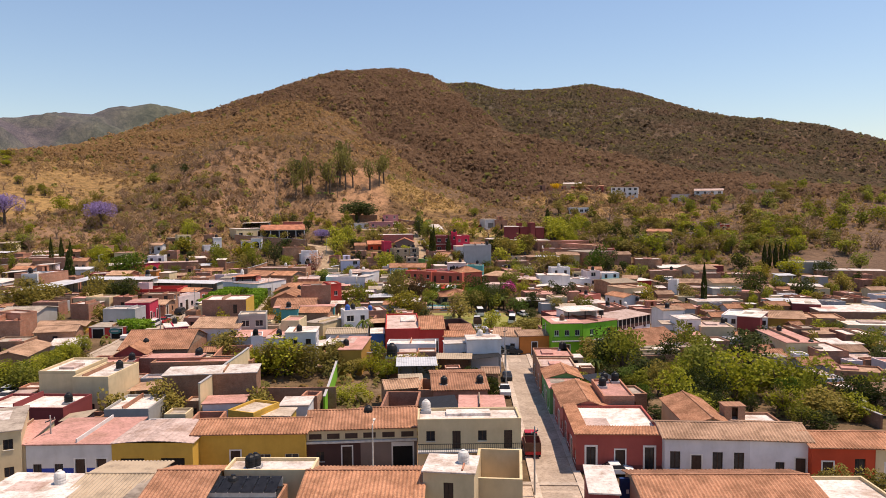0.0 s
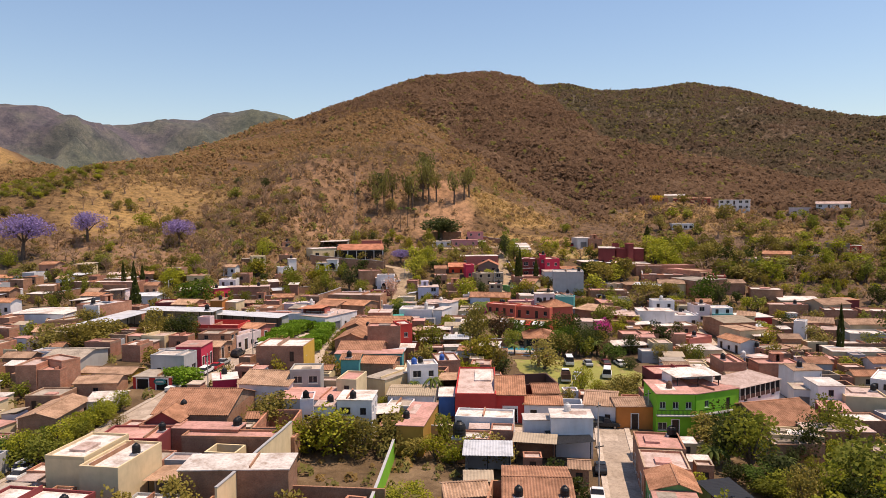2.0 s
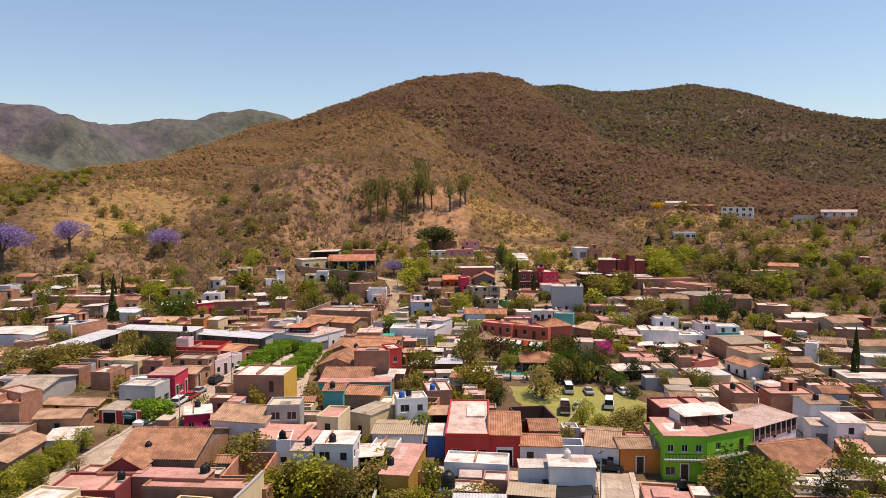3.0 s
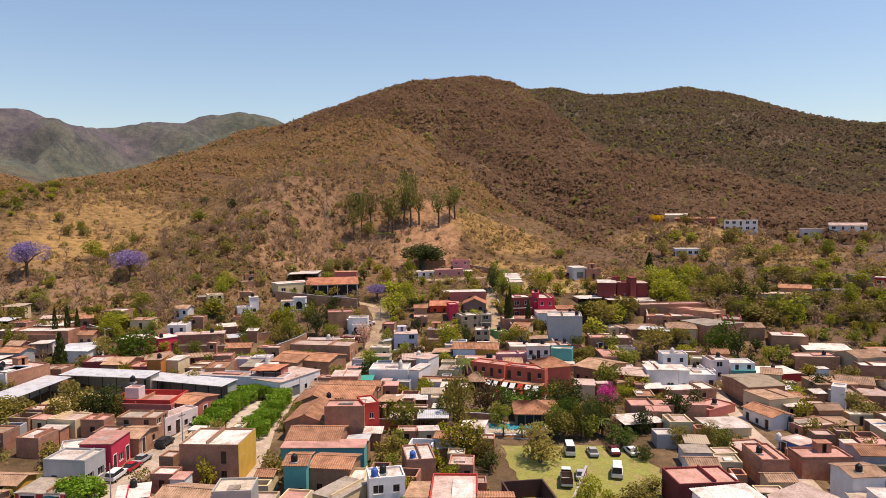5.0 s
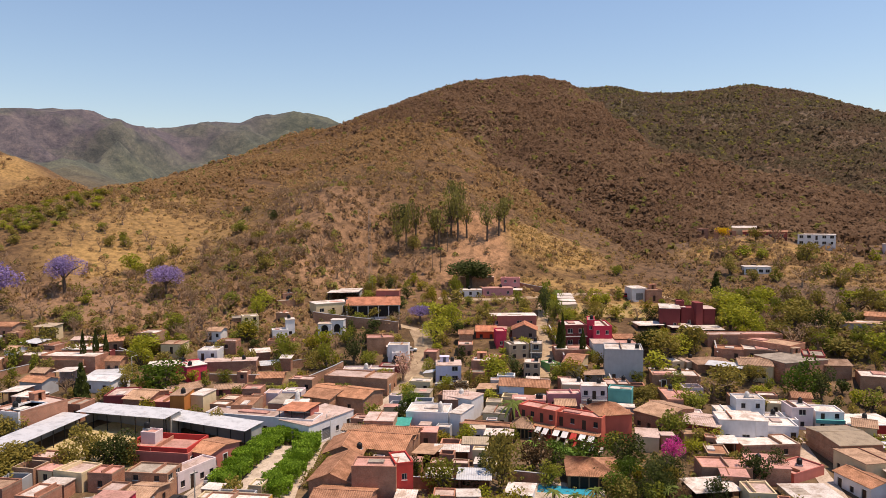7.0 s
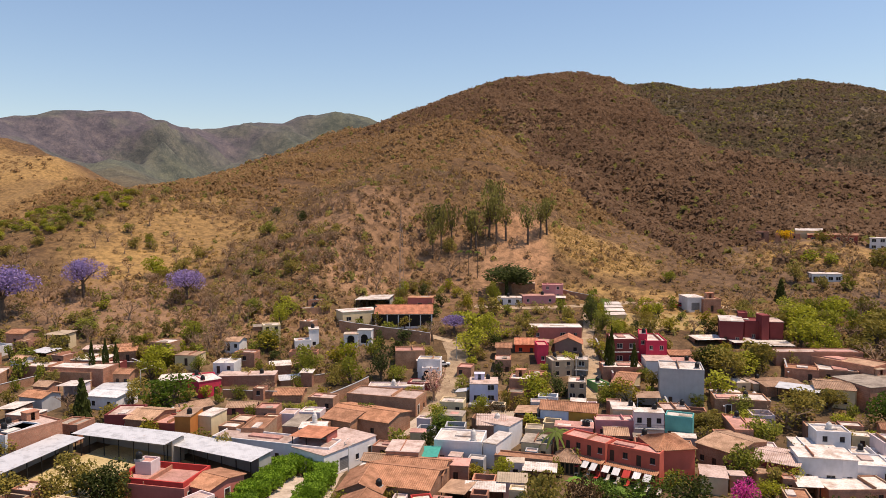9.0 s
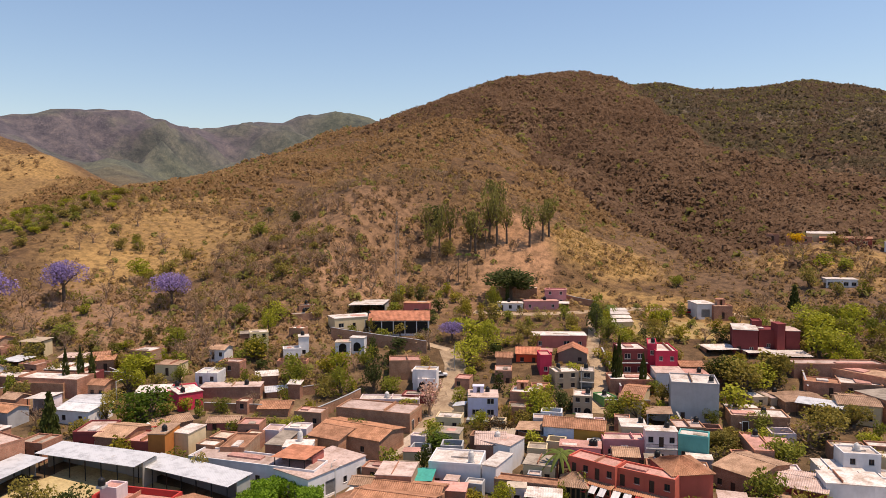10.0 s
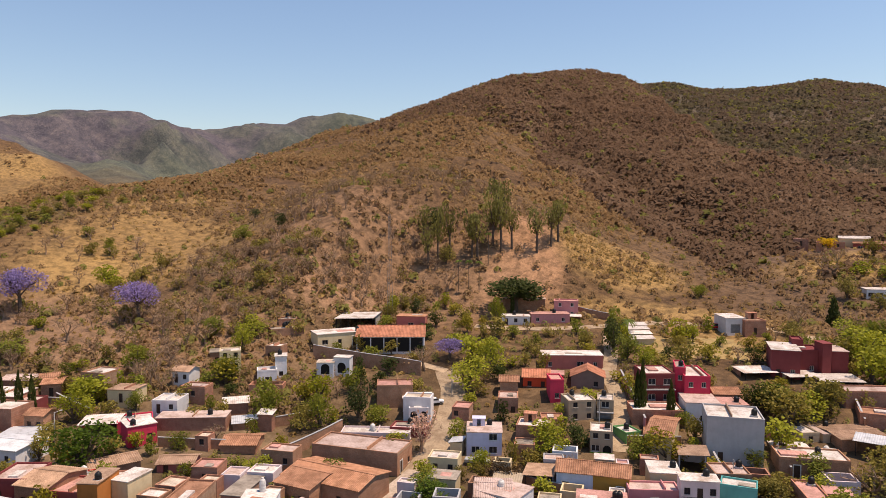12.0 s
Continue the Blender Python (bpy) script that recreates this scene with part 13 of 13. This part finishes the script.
def garden_wall(x0, y0, x1, y1, h, wall):
    """A free-standing wall with a coping, stepping with the ground."""
    long = math.hypot(x1 - x0, y1 - y0)
    n = max(1, int(long / 4))
    bm, cap = bmesh.new(), bmesh.new()
    us = [long * k / n for k in range(n + 1)]
    zs = [float(ground_height(x0 + (x1 - x0) * u / long, y0 + (y1 - y0) * u / long)) for u in us]
    for mesh, lo, hi, half in ((bm, -1.2, 0.0, 0.14), (cap, 0.0, 0.1, 0.2)):
        rows = []
        for u, z in zip(us, zs):
            rows.append([mesh.verts.new((u, s * half, z + h + q if (mesh is cap or q == 0.0) else z + q)) for s, q in ((-1, lo), (-1, hi), (1, hi), (1, lo))])
        for a, b in zip(rows, rows[1:]):
            for i in range(4):
                mesh.faces.new((a[i], a[(i + 1) % 4], b[(i + 1) % 4], b[i]))
        mesh.faces.new(rows[0]), mesh.faces.new(rows[-1][::-1])
    thing = new("garden_wall")
    thing.matrix_world = pose(x0, y0, 0, 0, 0, math.degrees(math.atan2(y1 - y0, x1 - x0)))
    part("wall_body", bm, WALLS[wall], thing)
    part("coping", cap, M_CONCRETE, thing)
    tagged(thing, f"long {WORDS.get(wall, wall)} boundary wall with a coping", "wall", group="boundary walls")


def lattice_mast(x, y, h):
    """A slender lattice radio mast: three legs with braces between them."""
    thing = new("radio_mast")
    thing.matrix_world = pose(x, y, float(ground_height(x, y)) - 0.3)
    corners = [(math.cos(k * math.tau / 3), math.sin(k * math.tau / 3)) for k in range(3)]
    size = lambda z: 1.1 - 0.75 * z / h  # noqa: E731
    for cx, cy in corners:
        bm = bmesh.new()
        stick(bm, (cx * size(0), cy * size(0), 0), (cx * size(h), cy * size(h), h), 0.05, 0.035)
        part("leg", bm, M_SHUTTER, thing)
    n = 22
    for k in range(n):
        z0, z1 = h * k / n, h * (k + 1) / n
        for i in range(3):
            (ax, ay), (bx, by) = corners[i], corners[(i + 1) % 3]
            if k % 2:
                (ax, ay), (bx, by) = (bx, by), (ax, ay)
            bm = bmesh.new()
            stick(bm, (ax * size(z0), ay * size(z0), z0), (bx * size(z1), by * size(z1), z1), 0.022, 0.022, 4)
            part("brace", bm, M_SHUTTER, thing)
    bm = bmesh.new()
    stick(bm, (0, 0, h - 0.5), (0, 0, h + 3), 0.05, 0.02)
    part("antenna", bm, M_IRON, thing)
    tagged(thing, "tall slender grey lattice radio mast on the slope", "mast")


def sun_lounger(x, y, yaw, fabric, word):
    thing = new("sun_lounger")
    thing.matrix_world = pose(x, y, float(ground_height(x, y)) + 0.1, 0, 0, yaw)
    bm = bmesh.new()
    box(bm, -0.33, 0.33, -1.0, 0.3, 0.32, 0.42)
    part("seat", bm, fabric, thing)
    bm = bmesh.new()
    box(bm, -0.33, 0.33, 0, 0.9, 0, 0.09)
    part("backrest", bm, fabric, thing, at=pose(0, 0.3, 0.36, 50, 0, 0))
    for sx in (-0.28, 0.28):
        for sy in (-0.9, 0.25):
            bm = bmesh.new()
            box(bm, sx - 0.03, sx + 0.03, sy - 0.03, sy + 0.03, -0.1, 0.32)
            part("leg", bm, M_FRAME, thing)
    tagged(thing, f"{word} sun lounger on the hotel terrace", "lounger", group="hotel loungers")


def pool(x0, x1, y0, y1):
    z = float(ground_height((x0 + x1) / 2, (y0 + y1) / 2)) + 0.35
    thing = new("swimming_pool")
    bm = bmesh.new()
    lattice(bm, (x0 - 0.8, x0, x1, x1 + 1.6), (y0 - 2.8, y0, y1, y1 + 1.6), lambda i, j: i != 1 or j != 1, z - 1.5, z, level)
    part("deck", bm, ROOFS["cream"], thing, "pale cream pool deck")
    bm = bmesh.new()
    box(bm, x0, x1, y0, y1, z - 1.4, z - 0.12)
    part("water", bm, M_WATER, thing, "turquoise pool water")
    for k in range(6):
        bm = bmesh.new()
        box(bm, x0 - 0.8, x1 + 1.6, y0 - 3.2 - 0.4 * k, y0 - 2.803 - 0.4 * k, z - 2.6, z - 0.10 - 0.22 * k)
        part("terrace_step", bm, WALLS["orange" if k % 2 else "white"], thing, "orange painted terrace step" if k % 2 else "white painted terrace step")
    tagged(thing, "turquoise hotel swimming pool with a paved deck", "pool")


pool(-11.8, -1.0, 196.9, 200.8)
for k, (fabric, word) in enumerate(((ROOFS["white"], "white"), (ROOFS["white"], "white"), (WALLS["red"], "red"), (ROOFS["white"], "white"), (ROOFS["white"], "white"), (WALLS["red"], "red"), (ROOFS["white"], "white"), (ROOFS["white"], "white"), (ROOFS["white"], "white"))):
    sun_lounger(-15.5 + 1.9 * k, 224.6 - 0.62 * k, -20, fabric, word)
sign = new("bank_sign")
sign.matrix_world = pose(18.1, 64.2, 0)
bm = bmesh.new()
box(bm, -1.35, 1.35, 0, 0.5, 1.0, 4.4)
part("panel", bm, plain("navy_panel", (0.012, 0.03, 0.11), 0.4), sign)
for k in range(4):
    bm = bmesh.new()
    box(bm, -0.72 + k * 0.38, -0.46 + k * 0.38, -0.03, 0.0, 2.9, 3.3)
    part("sign_mark", bm, M_TANKW, sign, "white mark")
tagged(sign, "dark blue sign panel with white marks beside the street", "sign")

# ---- water tanks on the roofs: kind, place, height of the roof ----
water_tank("w", -38.9, 61.6, 4.7)
water_tank("b", -54.6, 90.7, 4.7)
water_tank("b", -53.8, 104.0, 6.4)
water_tank("b", -20.5, 63.9, 5.6)
water_tank("b", -21.3, 60.9, 4.6)
water_tank("b", -20.1, 64.3, 5.6)
water_tank("w", 1.1, 62.6, 6.6)
water_tank("b", -11.1, 82.6, 5.3)
water_tank("w", -3.5, 78.5, 7.2)
water_tank("b", -2.1, 101.9, 4.4)
water_tank("b", 3.4, 102.6, 4.4)
water_tank("b", 21.0, 96.1, 5.7)
water_tank("b", 21.8, 99.0, 5.7)
water_tank("b", 23.4, 99.0, 5.7)
water_tank("b", -46.4, 136.7, 5.5)
water_tank("b", -61.1, 129.3, 5.2)
water_tank("b", 62.7, 165.2, 3.2)
water_tank("b", 71.6, 155.1, 3.0)
water_tank("b", 72.8, 142.7, 2.2)
water_tank("b", -59.0, 119.0, 4.5)
water_tank("b", -86.2, 185.9, 13.5)
water_tank("b", -40.4, 158.5, 8.3)
water_tank("b", -41.5, 135.8, 5.8)
water_tank("b", -41.5, 135.8, 5.8)
water_tank("b", -35.4, 131.1, 6.6)
water_tank("b", -31.2, 130.3, 7.6)
water_tank("b", -21.8, 128.7, 5.1)
water_tank("B", -12.5, 124.3, 4.0)
water_tank("b", -24.8, 155.7, 8.2)
water_tank("u", -25.8, 154.3, 8.2)
water_tank("u", -22.7, 169.2, 5.9)
water_tank("w", 4.0, 132.2, 6.3)
water_tank("w", 19.6, 127.4, 4.7)
water_tank("w", 19.6, 127.4, 4.7)
water_tank("b", 19.3, 127.4, 4.7)
water_tank("b", 19.6, 127.4, 4.7)
water_tank("r", 21.9, 146.8, 6.9)
water_tank("b", 31.8, 154.9, 6.8)
water_tank("b", 38.5, 181.8, 5.1)
water_tank("b", -123.4, 193.0, 13.4)
water_tank("b", -48.4, 123.7, 4.5)
water_tank("b", -48.4, 122.9, 4.5)
water_tank("b", 51.5, 172.5, 5.8)
water_tank("b", 51.8, 155.5, 1.9)
water_tank("b", -125.5, 196.0, 13.4)
water_tank("W", -36.4, 223.5, 9.0)
water_tank("b", -47.7, 199.8, 7.5)
water_tank("b", -14.9, 239.8, 8.8)
water_tank("b", -3.0, 232.1, 10.3)
water_tank("W", -72.6, 225.2, 9.1)
water_tank("b", 9.2, 269.7, 16.4)
water_tank("b", -6.2, 254.0, 10.0)
water_tank("b", -1.0, 247.2, 11.5)
water_tank("b", 5.3, 257.8, 10.0)
water_tank("b", 20.3, 268.5, 10.3)
water_tank("b", 17.1, 257.2, 8.4)
water_tank("b", -3.7, 291.7, 20.6)
water_tank("w", -34.2, 237.1, 9.6)
water_tank("b", -15.5, 239.8, 8.8)
water_tank("b", -89.1, 303.5, 22.4)
water_tank("b", -97.6, 215.7, 11.9)
water_tank("b", -111.5, 240.5, 12.4)
water_tank("b", 7.5, 284.6, 14.9)
water_tank("b", -64.5, 151.1, 5.7)
water_tank("w", 34.4, 249.9, 9.4)
water_tank("b", 40.0, 248.2, 5.8)
water_tank("b", 46.8, 251.6, 8.1)
water_tank("b", 61.9, 254.2, 4.4)
water_tank("b", 78.2, 263.2, 6.9)
water_tank("b", 30.7, 217.3, 4.9)
water_tank("b", 39.4, 221.5, 3.2)
water_tank("b", 53.3, 211.6, 2.3)
water_tank("w", 46.8, 198.3, 2.5)
water_tank("b", 54.1, 194.4, 1.6)
water_tank("b", 70.7, 237.1, 3.9)
water_tank("b", -39.6, 342.7, 24.0)
water_tank("b", -51.4, 338.5, 23.5)
water_tank("b", -49.9, 351.0, 27.2)
water_tank("b", -27.3, 281.4, 14.6)
water_tank("b", -20.3, 282.7, 14.7)
water_tank("b", -42.5, 264.8, 11.4)
water_tank("b", -18.6, 267.7, 12.0)
water_tank("b", -15.0, 272.1, 10.8)
water_tank("b", -101.0, 281.6, 19.4)
water_tank("b", -60.8, 266.9, 9.4)
water_tank("w", -67.4, 261.3, 9.2)
water_tank("b", -118.2, 247.4, 11.7)
water_tank("b", -102.1, 253.3, 11.8)
water_tank("w", -107.6, 223.2, 9.2)
water_tank("b", -110.4, 300.9, 22.9)
water_tank("b", -112.3, 306.2, 24.8)
water_tank("b", 14.9, 281.6, 10.8)
water_tank("b", 19.4, 283.5, 11.1)
water_tank("b", 25.1, 285.3, 10.9)
water_tank("w", 23.0, 274.2, 8.9)

# ---- parked vehicles: place, turn, colour, body ----
vehicle(7.8, 112.6, 90, "white", "pickup")
vehicle(8.8, 123.8, 90, "dark", "car")
vehicle(9.7, 84.4, 90, "red", "truck")
vehicle(19.0, 76.6, 2, "white", "car")
vehicle(10.7, 144.6, 4, "dark", "pickup")
vehicle(-4.1, 145.5, 2, "teal", "pickup")
vehicle(-0.1, 146.1, 2, "silver", "car")
vehicle(9.8, 145.5, 2, "dark", "pickup")
vehicle(15.5, 146.1, 2, "red", "car")
vehicle(4.9, 187.1, 95, "white", "van")
vehicle(4.0, 172.9, 92, "white", "truck")
vehicle(6.6, 175.8, 90, "silver", "car")
vehicle(9.3, 187.4, 100, "silver", "car")
vehicle(13.4, 189.2, 105, "maroon", "car")
vehicle(16.9, 189.9, 110, "white", "car")
vehicle(13.2, 178.3, 85, "white", "van")
vehicle(-73.5, 148.1, 90, "white", "pickup")
vehicle(-73.0, 153.2, 90, "maroon", "car")
vehicle(-72.4, 158.6, 90, "white", "suv")
vehicle(-72.1, 165.9, 90, "silver", "car")
vehicle(-71.9, 162.3, 90, "red", "car")
vehicle(-72.4, 174.0, 90, "dark", "suv")
vehicle(-75.9, 110.5, 90, "white", "suv")
vehicle(-75.3, 113.4, 90, "dark", "car")
vehicle(-71.6, 185.2, 90, "white", "suv")
vehicle(-42.8, 255.5, 4, "silver", "pickup")
vehicle(-58.9, 279.3, 20, "white", "car")
vehicle(7.9, 347.8, 12, "red", "pickup")
vehicle(-74.7, 107.9, 90, "white", "car")
vehicle(5.7, 144.5, 0, "dark", "suv")

# ---- poles and street lamps ----
street_pole(8.8, 70.3, 8, "pole")
street_pole(-9.8, 76.7, 6, "lamp")
street_pole(-49.0, 77.0, 7, "pole")
street_pole(8.9, 133.2, 8, "pole")
street_pole(18.2, 145.7, 7, "pole")
street_pole(-66.5, 148.1, 8, "pole")
street_pole(-61.1, 215.3, 6, "lamp")
street_pole(-68.7, 174.1, 7, "pole")
street_pole(-46.0, 259.0, 6, "pole")
street_pole(-56.2, 284.3, 7, "pole")
street_pole(8.2, 116.6, 7, "pole")
street_pole(-125.3, 234.4, 7, "lamp")
street_pole(-59.4, 213.3, 6, "lamp")
street_pole(-20.7, 274.4, 7, "pole")
street_pole(50.7, 175.0, 6, "pole")
street_pole(55.3, 171.6, 6, "pole")
street_pole(4.3, 257.1, 6, "pole")

# ---- garden and terrace walls ----
garden_wall(-20.2, 99.4, -22.8, 123.8, 3.0, "lime")
garden_wall(-81.8, 241.4, -74.7, 261.7, 2.6, "brown")
garden_wall(-157.3, 222.0, -154.3, 232.7, 2.2, "brown")
garden_wall(-130.0, 183.8, -122.2, 207.7, 3.0, "brown")
garden_wall(-97.0, 292.3, -66.5, 291.7, 3.6, "brown")
garden_wall(-33.6, 351.3, -21.9, 348.0, 2.2, "brown")
garden_wall(-17.4, 299.1, -11.2, 276.3, 2.4, "pink")
garden_wall(-14.7, 268.6, -4.2, 270.6, 2.2, "brown")
garden_wall(-35.3, 248.8, -24.6, 246.4, 2.4, "brown")
garden_wall(-93.7, 254.9, -82.4, 264.8, 2.2, "brown")
garden_wall(-106.6, 241.8, -93.3, 245.7, 2.0, "brown")
garden_wall(0.8, 270.1, 2.6, 262.3, 2.2, "concrete")
garden_wall(13.5, 273.6, 15.1, 264.1, 2.4, "brown")
garden_wall(42.0, 261.7, 45.3, 249.5, 2.4, "brown")
garden_wall(-142.8, 252.4, -129.3, 248.2, 2.0, "brown")
garden_wall(-153.0, 246.5, -135.8, 251.8, 2.0, "brown")
garden_wall(33.7, 302.3, 33.0, 287.5, 2.2, "brown")
garden_wall(4.0, 158.5, 7.7, 177.6, 1.6, "brown")
garden_wall(-12.8, 180.6, -20.0, 178.7, 2.4, "brown")
garden_wall(-35.9, 194.0, -23.5, 195.8, 2.2, "brown")
garden_wall(-17.5, 201.5, -9.2, 201.2, 2.0, "brick")
garden_wall(-37.3, 94.2, -38.1, 120.2, 6.4, "cream")
garden_wall(-34.5, 111.4, -31.2, 100.2, 3.5, "cream")
garden_wall(66.2, 117.3, 61.3, 101.4, 2.4, "brown")
garden_wall(59.4, 108.6, 60.1, 95.0, 2.0, "brown")
garden_wall(29.8, 145.6, 44.7, 157.9, 2.4, "brown")
garden_wall(-21.9, 132.4, -13.9, 131.9, 2.5, "cream")

lattice_mast(-88.0, 326.2, 33.0)
